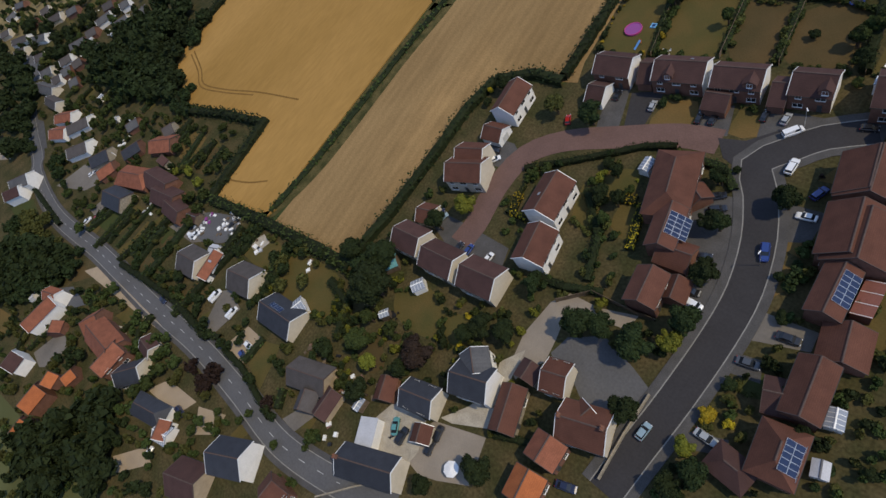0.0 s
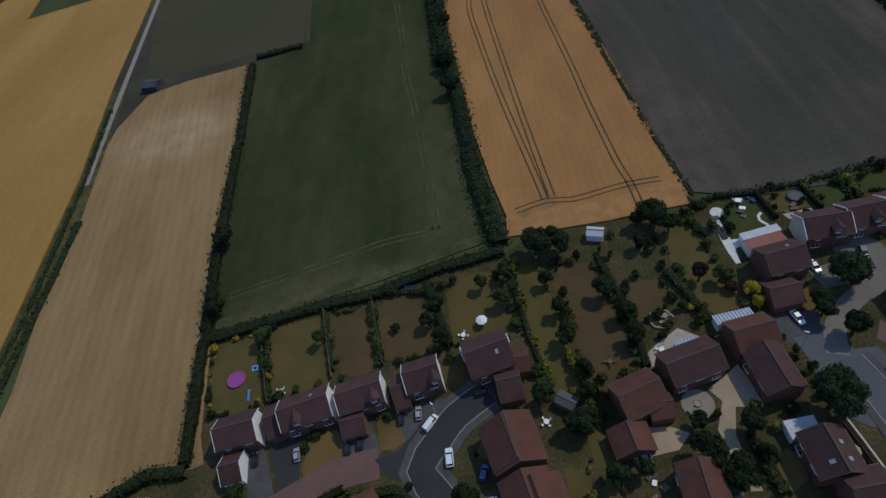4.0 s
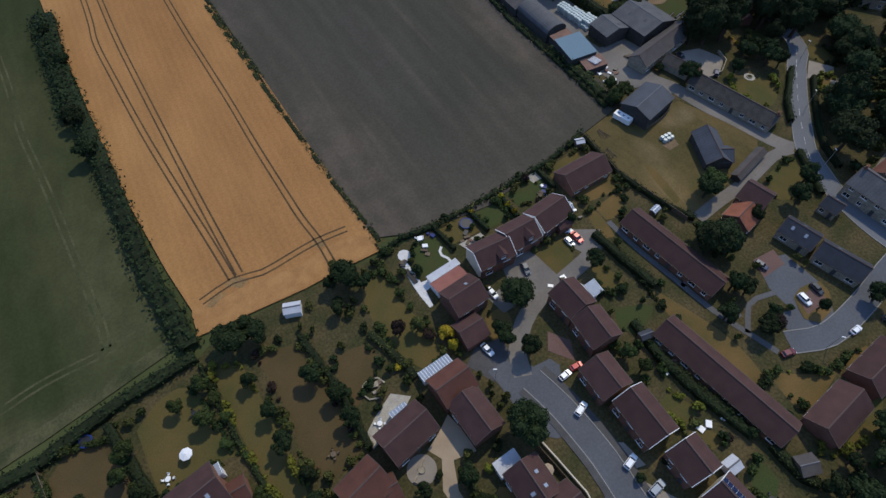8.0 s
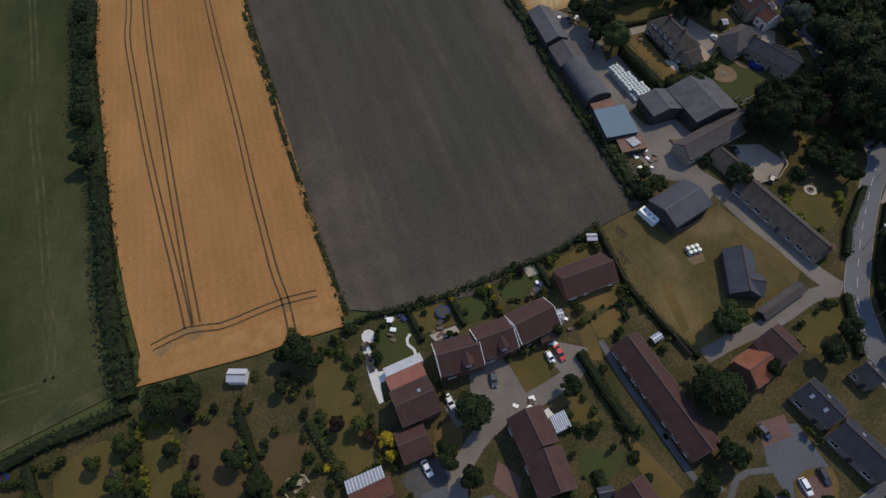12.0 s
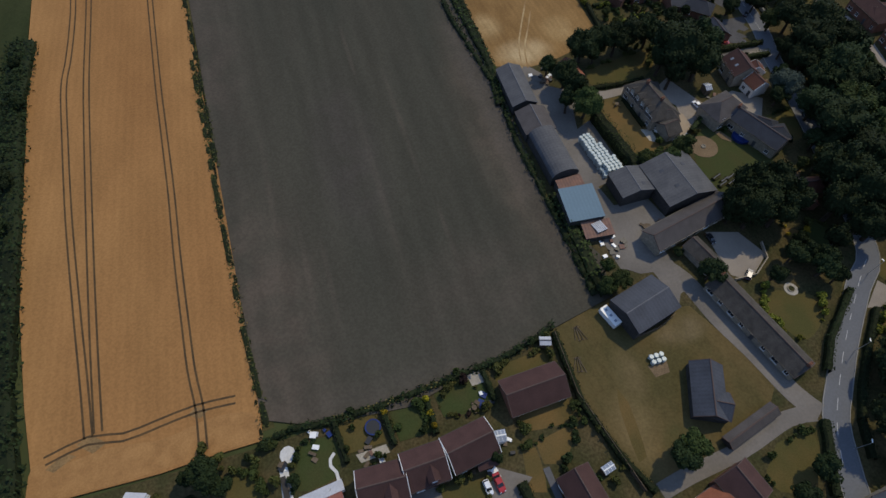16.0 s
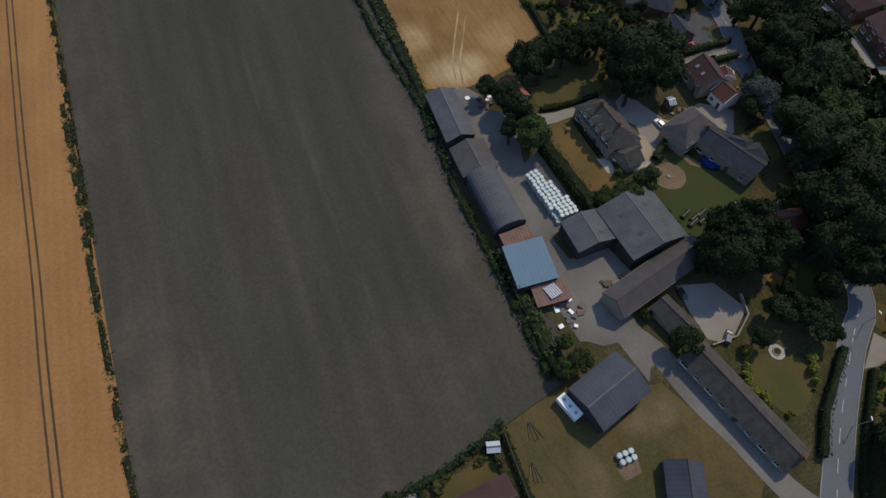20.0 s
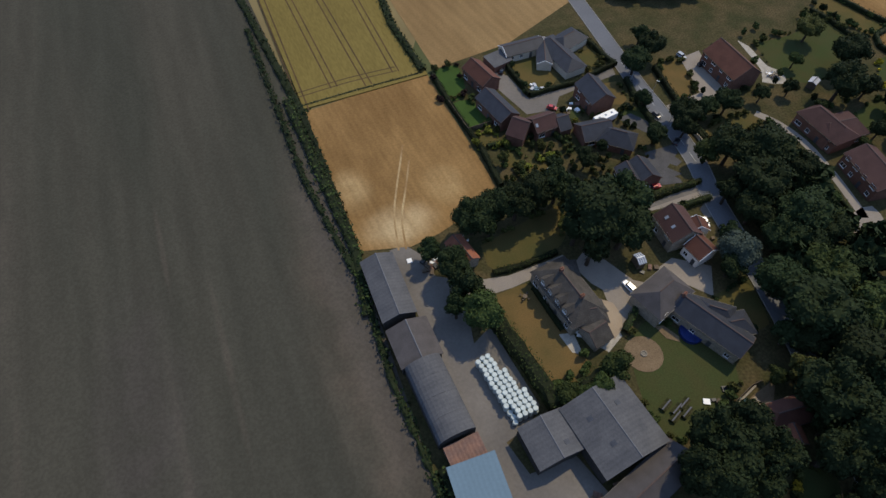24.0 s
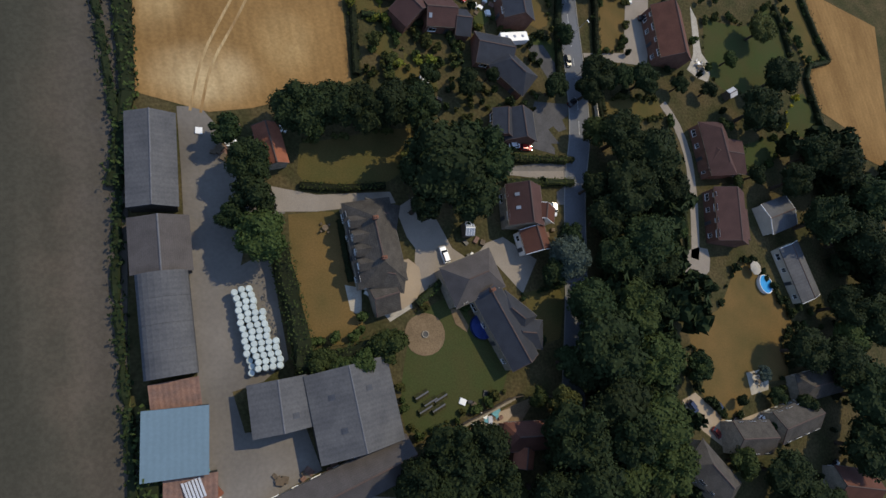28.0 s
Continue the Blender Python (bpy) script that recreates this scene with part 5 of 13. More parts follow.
def slide(x, y, deg):
    o = new("slide")
    o.matrix_basis = turned(x, y, deg)
    tagged(o, "blue plastic children's slide with an orange ladder", "slide")
    bm = bmesh.new()
    slab(bm, [(-1.6, -0.3, 0.15), (0.8, -0.3, 1.3), (0.8, 0.3, 1.3), (-1.6, 0.3, 0.15)], 0.06)
    part("chute", bm, plain("blue_plastic", (0.10, 0.30, 0.62), 0.4), o)
    bm = bmesh.new()
    for q in (-0.3, 0.3):
        box(bm, 0.8, 0.88, q - 0.04, q + 0.04, 0, 1.6)
    for z in (0.3, 0.6, 0.9, 1.2):
        box(bm, 0.8, 0.88, -0.26, 0.26, z, z + 0.06)
    part("ladder", bm, plain("orange_plastic", (0.6, 0.16, 0.05), 0.4), o)


def paddling(x, y):
    o = new("sandpit")
    o.matrix_basis = turned(x, y, 5)
    tagged(o, "small square pale blue play tray on a lawn", "toy")
    bm = bmesh.new()
    for a in ((-0.75, 0.75, -0.75, -0.5), (-0.75, 0.75, 0.5, 0.75), (-0.75, -0.5, -0.5, 0.5), (0.5, 0.75, -0.5, 0.5)):
        box(bm, *a, 0.02, 0.3)
    part("rim", bm, plain("sky_plastic", (0.16, 0.45, 0.72), 0.4), o)
    bm = bmesh.new()
    box(bm, -0.5, 0.5, -0.5, 0.5, 0.02, 0.1)
    part("tray", bm, M["tarp"], o)


def jump(x0, y0, x1, y1):
    """Old timber jump poles lying in a paddock."""
    o = new("jump")
    d = math.degrees(math.atan2(y1 - y0, x1 - x0))
    o.matrix_basis = turned((x0 + x1) / 2, (y0 + y1) / 2, d)
    tagged(o, "timber show-jump with rails lying in a paddock", "jump")
    for k in range(4):
        bm = bmesh.new()
        box(bm, -1.8, 1.8, -0.06, 0.06, 0.05, 0.17)
        part("rail", bm, M["timber"], o, at=pose(0.2 * k - 0.3, -0.9 + 0.6 * k, 0.1, 0, 0, 12 * k - 18))
    for q in (-1.7, 1.7):
        bm = bmesh.new()
        box(bm, q - 0.06, q + 0.06, -1.0, 1.0, 0, 0.12)
        box(bm, q - 0.06, q + 0.06, -0.06, 0.06, 0.12, 1.2)
        part("stand", bm, M["timber"], o)


def border(pts, kind, seed, dens=0.5):
    """Shrubs and perennials in clumps just outside the edges of a lawn, too many to count."""
    rng = random.Random(seed)
    p = [Vector(q) for q in pts]
    mid = sum(p, Vector((0, 0))) / len(p)
    spots = []
    for a, b in zip(p, [*p[1:], p[0]]):
        if rng.random() < 0.3:
            continue
        t, l = rng.random() * 0.2, (b - a).length
        while t < 1:
            q = a.lerp(b, t)
            q = q - (mid - q).normalized() * rng.uniform(-0.15, 0.9)
            r = rng.choice((0.35, 0.5, 0.6, 0.8, 1.1, 1.4))
            t += (r * rng.uniform(0.7, 1.3) if rng.random() < 0.75 else rng.uniform(2, 5)) * 0.6 / (dens * l)
            if free_spot(q.x, q.y, False):
                spots.append((q.x, q.y, r, r * rng.uniform(1.1, 1.9)))
    if spots:
        woods("shrub_border", spots, kind, "mixed shrubs and perennials along a lawn edge")


LAWNS = []


def lawn(kind, pts):
    words = {"lawn": "dry olive-brown mown lawn", "brownlawn": "dull brown parched lawn", "greenlawn": "green mown lawn in a garden", "deadlawn": "straw-coloured parched lawn in a garden", "turf": "bright green lawn beside the stubble"}
    LAWNS.append(pts)
    patch("lawn", pts, 0.0264 + 0.0002 * len(LAWNS), M[kind], words[kind], "lawn", smooth=True)


def street(pts, width, z, kind, label, foot=0.0):
    """A road with its kerbs and, where foot is given, a footway of that width on both sides."""
    ribbon("road", pts, width, z, M[kind], label, "road")
    for s in (-1, 1):
        ribbon("kerb", pts, 0.22, z + 0.095, M["kerb"], "pale concrete kerb along the road", "kerb", thick=0.12, shift=s * (width / 2 + 0.1))
        if foot:
            ribbon("pavement", pts, foot, z + 0.085, M["path"], "asphalt footway beside the road", "pavement", thick=0.1, shift=s * (width / 2 + 0.2 + foot / 2))


def ruts(pts, z, kind, label, gap=0.95, width=0.5):
    """The two wheel marks of a tramline."""
    for s in (-1, 1):
        ribbon("wheel_track", pts, width, z, M[kind], label, "track", shift=s * gap)


def spread(spots, seed):
    """Breaks each broad clump into several crowns."""
    rng = random.Random(seed)
    out = []
    for x, y, r, h in spots:
        n = 1 if r < 2.6 else 3 if r < 4.5 else 6
        for k in range(n):
            a, d = rng.uniform(0, 6.28), (r * 0.62 * rng.random() ** 0.5 if n > 1 else 0)
            q = r if n == 1 else r * rng.uniform(0.32, 0.55)
            out.append((x + d * math.cos(a), y + d * math.sin(a), q, max(3.0, min(h, q * 2.2))))
    return out


def inside(x, y, pts):
    hit = False
    for a, b in zip(pts, [*pts[1:], pts[0]]):
        if (a[1] > y) != (b[1] > y) and x < (b[0] - a[0]) * (y - a[1]) / (b[1] - a[1]) + a[0]:
            hit = not hit
    return hit


def free_spot(x, y, lawns=True):
    """Whether a shrub may stand here: off houses, roads, yards and lawns."""
    for hx, hy, d, l, w in HOUSES:
        u, v = x - hx, y - hy
        if u * u + v * v < l * l + w * w and abs(u * math.cos(d) + v * math.sin(d)) < l and abs(-u * math.sin(d) + v * math.cos(d)) < w:
            return False
    for name, p, half in CLEAR:
        if name is None:
            if any((q.x - x) ** 2 + (q.y - y) ** 2 < (half + 1.6) ** 2 for q in p):
                return False
        elif (lawns or "lawn" not in name) and inside(x, y, p):
            return False
    return True


def thicket(pts, n, r, kinds, seed, label="shrubs and small trees filling the gardens"):
    """Shrubs too many to count, over the ground that is left between houses, yards and lawns."""
    spots = [q for q in area_spots(pts, n, r, r * 2.2, seed) if free_spot(q[0], q[1])]
    for i, k in enumerate(kinds):
        if spots[i::len(kinds)]:
            woods("shrubbery", spots[i::len(kinds)], k, label)


# ---- the place ----

# ground and fields
bm = bmesh.new()
rings = []
for r in (0, 300, 700, 1500, 3000, 4800):
    rings.append([bm.verts.new((60 + r * math.cos(k * math.pi / 24), 150 + r * math.sin(k * math.pi / 24), -r * r / 1.274e7)) for k in range(48)] if r else [bm.verts.new((60, 150, 0))])
for k in range(48):
    bm.faces.new((rings[0][0], rings[1][k], rings[1][(k + 1) % 48]))
for a, b in zip(rings[1:], rings[2:]):
    for k in range(48):
        bm.faces.new((a[k], b[k], b[(k + 1) % 48], a[(k + 1) % 48]))
tagged(mesh_ob("ground", bm, FAR), "dry summer countryside of pasture and ploughland", "ground", kind="structure")
patch('field', [(-8.6, 129.7), (-1.4, 129.4), (19.5, 128.8), (28.7, 129.3), (40.7, 129.4), (40.9, 133.8), (37.8, 209.6), (20.7, 511.8), (7.2, 518.8), (-30.0, 511.4), (-20.3, 337.8), (-18.6, 282.3), (-15.5, 235.2), (-13.6, 187.0), (-9.3, 151.9), (-5.9, 131.6)], 0.5, M['wheat'], 'field of ripe orange wheat', 'field', thick=0.5)
patch('field', [(40.7, 134.1), (52.5, 129.2), (73.1, 127.4), (129.3, 139.7), (131.4, 151.9), (124.4, 168.1), (127.8, 227.5), (128.9, 281.9), (124.7, 461.0), (98.1, 472.0), (54.0, 451.6), (26.4, 508.9), (37.8, 209.6)], 0.35, M['crop'], 'field of low dark bean crop', 'field', thick=0.35)
patch('field', [(-101.4, 257.6), (-80.7, 261.6), (-82.1, 333.7), (-90.9, 473.6), (-95.1, 541.7), (-31.4, 513.4), (-20.3, 337.8), (-19.1, 282.8), (-19.9, 238.8), (-16.6, 182.8), (-12.4, 147.1), (-7.0, 128.9), (-13.9, 130.0), (-42.1, 122.9), (-91.5, 114.2)], 0.3, M['greencrop'], 'field of short dark green crop', 'field', thick=0.3)
patch('field', [(-162.1, 191.9), (-160.1, 229.7), (-152.4, 252.1), (-134.6, 255.9), (-105.7, 257.9), (-100.3, 191.9), (-90.6, 115.3), (-87.0, 86.0), (-84.6, 79.1), (-89.7, 77.9), (-97.5, 76.4), (-104.6, 75.1), (-107.4, 73.9), (-110.7, 53.0), (-109.4, 30.2), (-111.5, 11.8), (-108.8, 4.2), (-146.8, 1.5), (-148.3, 107.2)], 0.06, M['stubble'], 'field of cut pale stubble', 'field')
patch('field', [(-358.7, 224.5), (-350.6, 254.4), (-355.1, 337.9), (-309.4, 434.4), (-286.3, 446.9), (-275.0, 378.8), (-187.2, 387.1), (-175.1, 267.0), (-165.2, 199.2), (-151.3, 1.0), (-149.9, 4.7), (-156.4, -0.3), (-182.0, -5.1), (-189.5, 28.6), (-244.1, 19.2), (-284.1, 33.1), (-287.3, 71.8), (-340.0, 120.0), (-363.6, 156.6), (-361.4, 190.0)], 0.5, M['gold'], 'field of golden barley', 'field', thick=0.5)
patch('field', [(126.2, 282.5), (170.4, 285.7), (169.3, 232.1), (163.0, 229.6), (148.8, 225.5), (141.0, 224.6), (127.9, 228.6)], 0.08, M['stubblepale'], 'field of pale cut stubble', 'field')
patch('field', [(133.1, 502.5), (168.1, 513.2), (170.3, 284.0), (130.0, 283.8)], 0.4, M['yellowcrop'], 'field of yellowing barley', 'field', thick=0.4)
patch('field', [(176.4, 501.0), (229.6, 508.5), (246.0, 391.2), (229.8, 347.0), (235.3, 302.5), (201.4, 288.5), (173.4, 285.9)], 0.06, M['stubble'], 'field of cut stubble beyond the farm', 'field')
ribbon('wheel_track', [(137.7, 224.8), (140.3, 234.8), (143.9, 242.9), (149.1, 253.0), (151.8, 258.4)], 0.5, 0.09, M['straw'], 'pale wheel track through stubble', 'track')
ribbon('wheel_track', [(139.5, 224.4), (142.1, 234.0), (147.0, 243.5), (151.3, 252.1)], 0.5, 0.09, M['straw'], 'pale wheel track through stubble', 'track')
ribbon('wheel_track', [(-275.5, 41.9), (-256.6, 35.3), (-245.8, 30.1), (-228.1, 32.2), (-206.0, 37.5), (-181.4, 41.6)], 0.7, 0.51, M['flatten'], 'dark flattened line through the barley', 'track')
ribbon('wheel_track', [(-184.6, 2.6), (-171.7, 6.4), (-163.4, 10.7)], 0.7, 0.51, M['flatten'], 'dark flattened line through the barley', 'track')
ribbon('wheel_track', [(-275.3, 39.8), (-258.0, 33.9), (-246.0, 28.3), (-228.3, 30.6), (-207.8, 35.5)], 0.7, 0.51, M['flatten'], 'dark flattened line through the barley', 'track')
ribbon('wheel_track', [(153.2, 325.7), (145.7, 304.4), (142.8, 289.7)], 0.7, 0.09, M['flatten2'], 'greenish tramline through yellowing barley', 'track')
ribbon('wheel_track', [(157.9, 323.7), (151.1, 302.0), (148.8, 289.7)], 0.7, 0.09, M['flatten2'], 'greenish tramline through yellowing barley', 'track')
patch('field', [(326.6, 267.2), (325.9, 244.8), (316.4, 241.4), (315.4, 228.9), (328.7, 221.4), (328.2, 213.8), (342.2, 207.8), (330.0, 150.0), (360.0, 260.0), (300.0, 280.0)], 0.1, M['stubblepale'], 'field of cut stubble behind the gardens', 'field')
patch('field', [(-103.9, 265.9), (-129.0, 264.3), (-158.6, 264.3), (-182.5, 384.5), (-186.7, 437.9), (-164.8, 456.9), (-131.1, 444.3), (-94.5, 532.2), (-82.1, 333.7), (-80.9, 263.6)], 0.05, M['fallow'], 'rough fallow paddocks', 'field')
patch('field', [(-30.4, 732.2), (60.3, 718.2), (58.3, 538.2), (13.9, 530.2), (-25.5, 528.2)], 0.08, M['fallow'], 'dull brown field beyond the wheat', 'field')
patch('field', [(36.4, 754.4), (117.8, 820.8), (149.9, 544.9), (114.5, 541.1), (64.3, 540.5)], 0.1, M['greencrop'], 'green field in the distance', 'field')
patch('field', [(89.4, 1282.0), (218.2, 1361.4), (296.0, 617.9), (237.9, 523.6), (175.1, 536.2), (149.9, 544.9), (117.8, 820.8)], 0.06, M['crop'], 'dark field in the distance', 'field')
patch('field', [(-192.7, 902.1), (-32.6, 898.0), (85.7, 1151.8), (117.8, 820.8), (63.2, 735.7), (-29.7, 750.2), (-112.2, 814.8)], 0.06, M['pasture'], 'pasture in the distance', 'field')
patch('field', [(-136.1, 1406.9), (-50.1, 1489.7), (-57.4, 1325.1), (-111.8, 1287.3)], 0.12, M['stubble'], 'small stubble field in the distance', 'field')
patch('field', [(-270.3, 920.4), (-222.3, 1042.6), (-189.1, 877.0), (-253.3, 861.5)], 0.09, M['yellowcrop'], 'pale field in the distance', 'field')
patch('field', [(-291.1, 563.9), (-278.7, 583.9), (-232.4, 585.1), (-259.4, 557.8), (-276.0, 537.3)], 0.09, M['stubble'], 'pale field beyond the wood', 'field')
patch('field', [(-400.8, 424.3), (-369.0, 530.5), (-320.9, 452.9), (-373.5, 405.2)], 0.12, M['stubble'], 'small stubble field by the wood', 'field')
patch('field', [(-573.6, 645.6), (-552.7, 860.3), (-407.1, 842.5), (-390.6, 699.4), (-435.2, 557.2), (-477.9, 555.2)], 0.12, M['yellowcrop'], 'pale field in the distance', 'field')
patch('field', [(-277.5, 553.1), (-235.3, 589.8), (-210.0, 535.3), (-246.2, 523.0)], 0.12, M['stubble'], 'pale field beyond the barns', 'field')
for pts in ([(4.6, 140.8), (3.2, 154.1), (1.0, 173.0), (-2.2, 203.0), (-4.6, 233.5), (-6.1, 257.0), (-5.3, 271.0), (-4.9, 290.0), (-5.5, 312.2), (-9.9, 412.5), (-14.0, 490.0)],
            [(6.6, 141.4), (5.2, 162.5), (3.9, 185.3), (2.6, 211.5), (1.3, 240.0), (0.6, 262.0), (0.1, 306.5), (-2.4, 377.8), (-6.5, 478.0)],
            [(28.3, 131.0), (28.1, 140.5), (26.9, 150.0), (26.2, 163.0), (25.3, 182.8), (24.7, 205.0), (23.4, 233.0), (22.4, 257.0), (20.1, 339.4), (17.3, 445.0)],
            [(-4.2, 138.3), (4.4, 140.2), (11.8, 138.8), (19.0, 139.6), (27.4, 140.6), (36.0, 140.2)]):
    ruts(pts, 0.52, 'track', 'wheel track through the standing wheat', 0.85, 0.5)
patch('headland_patch', [(2.1, 139.9), (4.9, 141.5), (8.4, 138.6), (5.6, 137.1)], 0.512, M['headland'], 'trodden corner of the wheat field', 'track', smooth=True)
patch('headland_patch', [(25.3, 139.6), (27.5, 141.1), (30.1, 139.6), (28.2, 138.1)], 0.512, M['headland'], 'trodden corner of the wheat field', 'track', smooth=True)
patch('headland_patch', [(-3.9, 136.5), (-0.1, 138.8), (2.2, 137.6), (-2.2, 135.4)], 0.512, M['headland'], 'trodden corner of the wheat field', 'track', smooth=True)
patch('headland_patch', [(-7.5, 130.2), (10.0, 129.4), (27.0, 129.8), (39.6, 130.4), (39.3, 136.0), (31.0, 137.6), (20.0, 136.0), (9.0, 137.4), (-0.5, 136.6), (-6.5, 138.0)], 0.506, M['wornwheat'], 'uneven thinner wheat along the field end', 'field', smooth=True)
ruts([(-27.2, 137.6), (-27.0, 144.5), (-27.9, 155.4), (-29.4, 173.4), (-32.0, 200.0), (-34.9, 225.0), (-36.1, 257.2), (-42.0, 330.0)], 0.31, 'greenrut', 'wheel mark in the green crop', 0.9, 0.6)
ruts([(-88.0, 127.0), (-70.0, 130.5), (-53.3, 133.8), (-41.8, 136.4), (-28.8, 137.0), (-14.4, 138.2)], 0.31, 'greenrut', 'wheel mark in the green crop', 0.9, 0.6)
ruts([(130.3, 282.5), (134.6, 495.0)], 0.42, 'track', 'wheel marks through the yellowing barley', 1.0, 0.45)
ruts([(141.3, 289.6), (138.5, 495.0)], 0.42, 'track', 'wheel marks through the yellowing barley', 1.0, 0.45)
ruts([(151.5, 286.4), (148.1, 495.0)], 0.42, 'track', 'wheel marks through the yellowing barley', 1.0, 0.45)
ruts([(161.5, 289.1), (166.2, 495.0)], 0.42, 'track', 'wheel marks through the yellowing barley', 1.0, 0.45)
ruts([(129.8, 290.5), (146.3, 291.2), (162.0, 290.5)], 0.424, 'track', 'wheel marks along the end of the barley', 1.0, 0.4)
ribbon('crop_stripe', [(-88.9, 444.3), (-83.7, 334.5), (-79.0, 265.5)], 2.0, 0.305, M['fallow'], 'paler stripe in the green crop', 'field')
ribbon('crop_stripe', [(-90.0, 117.6), (-60.0, 122.0), (-42.0, 124.8), (-14.0, 131.0)], 3.4, 0.306, M['greenrut'], 'rough grass strip at the end of the green crop', 'field')
ribbon('verge', [(41.9, 131.5), (39.4, 157.7), (37.0, 196.9), (33.6, 258.7), (37.8, 209.6), (20.7, 511.8)], 3.2, 0.1, M['verge'], 'rough dry grass strip between two fields', 'verge')
ribbon('verge', [(-154.5, -1.7), (-149.6, 24.3), (-152.1, 68.6), (-152.6, 97.9), (-158.0, 96.0), (-157.1, 149.1), (-162.2, 196.8), (-171.4, 263.2)], 9, 0.08, M['verge'], 'grassy baulk between the barley and the stubble', 'verge')
ribbon('farm_track', [(-160.7, 194.4), (-167.3, 249.0), (-182.0, 380.0)], 2.5, 0.12, M['gravel'], 'pale farm track beside the fields', 'track')
hedge([(42.0, 132.1), (39.4, 157.7), (37.0, 196.9), (33.6, 258.7), (37.8, 209.6), (31.7, 317.1), (23.6, 491.8)], 1.6, 0.8, 'olive', label='ragged dry grass and weeds between fields', dens=9, gaps=0.4, rough=0.4, size=0.3, category='hedgerow')
hedge([(40.5, 130.1), (39.9, 156.1), (37.8, 194.8), (34.8, 255.7)], 0.9, 0.7, 'dry', label='tall dry grass at the field edge', dens=10, gaps=0.5, rough=0.5, size=0.25, category='grass')
hedge([(-9.7, 127.1), (-13.7, 155.1), (-15.4, 195.0), (-18.0, 233.3), (-21.2, 281.7), (-20.3, 221.1), (-17.8, 281.6)], 5, 3.2, 'dark', label='tall field hedge between crops', dens=14, rough=0.3, size=0.42, category='hedgerow')
tree(-17.7, 200.7, 3.8, 'dark', where='in the field hedge')
tree(-18.2, 218.1, 3.4, 'dark', where='in the field hedge')
tree(-17.1, 249.5, 2.4, 'dark', where='in the field hedge')
tree(-19.5, 268.2, 2.1, 'dark', where='in the field hedge')
hedge([(-154.7, 173.5), (-152.6, 97.9), (-152.1, 68.6), (-150.5, 25.1), (-151.6, 3.2)], 2.8, 0.9, 'mid', label='low hedge and scrub on the baulk', dens=8, rough=0.4, size=0.45)
hedge([(-158.0, 96.0), (-156.8, 132.7), (-162.2, 196.8), (-168.8, 245.6)], 2, 0.7, 'mid', label='low hedge on the baulk', dens=8, rough=0.3, size=0.4, gaps=0.2)
hedge([(-92.1, 115.8), (-95.3, 143.5), (-98.4, 194.4), (-98.7, 201.2), (-103.1, 254.5)], 3.5, 2.4, 'dark', label='field hedge beside the stubble', dens=10, rough=0.3, size=0.4)
tree(-91.8, 147.6, 3.5, 'dark', where='in the field hedge')
tree(-89.3, 122.2, 2.9, 'dark', where='in the field hedge')
hedge([(-101.9, 261.0), (-80.7, 261.6)], 3, 1.8, 'dark', label='dark field hedge between crops', dens=8, size=0.4)
hedge([(124.8, 141.1), (124.9, 163.1), (124.1, 193.2), (126.0, 218.3), (122.5, 255.1), (123.1, 329.2)], 1.7, 1.5, 'dark', label='ragged hedge between crop and farmyard', gaps=0.25, dens=16, rough=0.35, size=0.34)
hedge([(126.2, 288.7), (127.6, 227.9), (124.5, 210.1)], 2.6, 1.7, 'mid', label='ragged hedge beside the stubble field', dens=14, rough=0.35, size=0.34)
hedge([(125.4, 285.3), (147.5, 285.8), (169.3, 285.6)], 1.2, 0.5, 'dry', label='rough grass line between crops', dens=10, size=0.25, category='grass')
hedge([(169.5, 286.1), (169.0, 312.4), (174.0, 348.3), (166.6, 509.5)], 2.6, 1.6, 'dark', label='dark field hedge between crops', dens=10, size=0.4)
hedge([(127.8, 227.5), (128.9, 281.9), (124.1, 358.8), (124.7, 461.0)], 2.6, 1.5, 'dark', label='dark field hedge between crops', dens=8, size=0.4)
hedge([(-90.9, 112.8), (-74.1, 115.1), (-58.8, 117.4), (-44.7, 117.9), (-28.0, 122.6), (-9.3, 124.9)], 3.4, 2.2, 'dark', label='hedge between gardens and the green crop', dens=14, size=0.32)
hedge([(40.3, 128.3), (46.6, 130.1), (56.2, 129.0), (67.5, 129.3), (82.2, 130.8), (96.1, 132.0), (106.7, 134.5), (111.9, 136.6)], 1.5, 1.4, 'dark', label='hedge between gardens and the bean field', dens=30, size=0.3, rough=0.45, gaps=0.25)
hedge([(56.3, 129.6), (67.6, 129.7), (76.8, 130.4), (87.4, 130.5)], 1.2, 0.7, 'dry', label='dry grass at the field edge', dens=14, size=0.22, category='grass')
hedge([(-107.4, 4.9), (-109.1, 12.0), (-108.4, 21.4), (-108.7, 29.4), (-109.3, 45.9), (-110.3, 60.8), (-108.5, 72.4), (-97.6, 77.8), (-87.7, 77.6)], 3.2, 2.6, 'dark', label='tall hedge between gardens and the stubble', dens=14, size=0.34, rough=0.3)
hedge([(-89.0, 79.5), (-90.1, 92.8), (-92.1, 111.7), (-90.5, 115.9)], 3.0, 2.4, 'dark', label='tall hedge between gardens and the stubble', dens=14, size=0.34)
hedge([(-181.3, -5.6), (-156.6, -1.5), (-129.3, 1.8), (-107.3, 4.1)], 4, 2.6, 'mid', label='thick hedge behind the gardens', dens=14, size=0.36, rough=0.3)
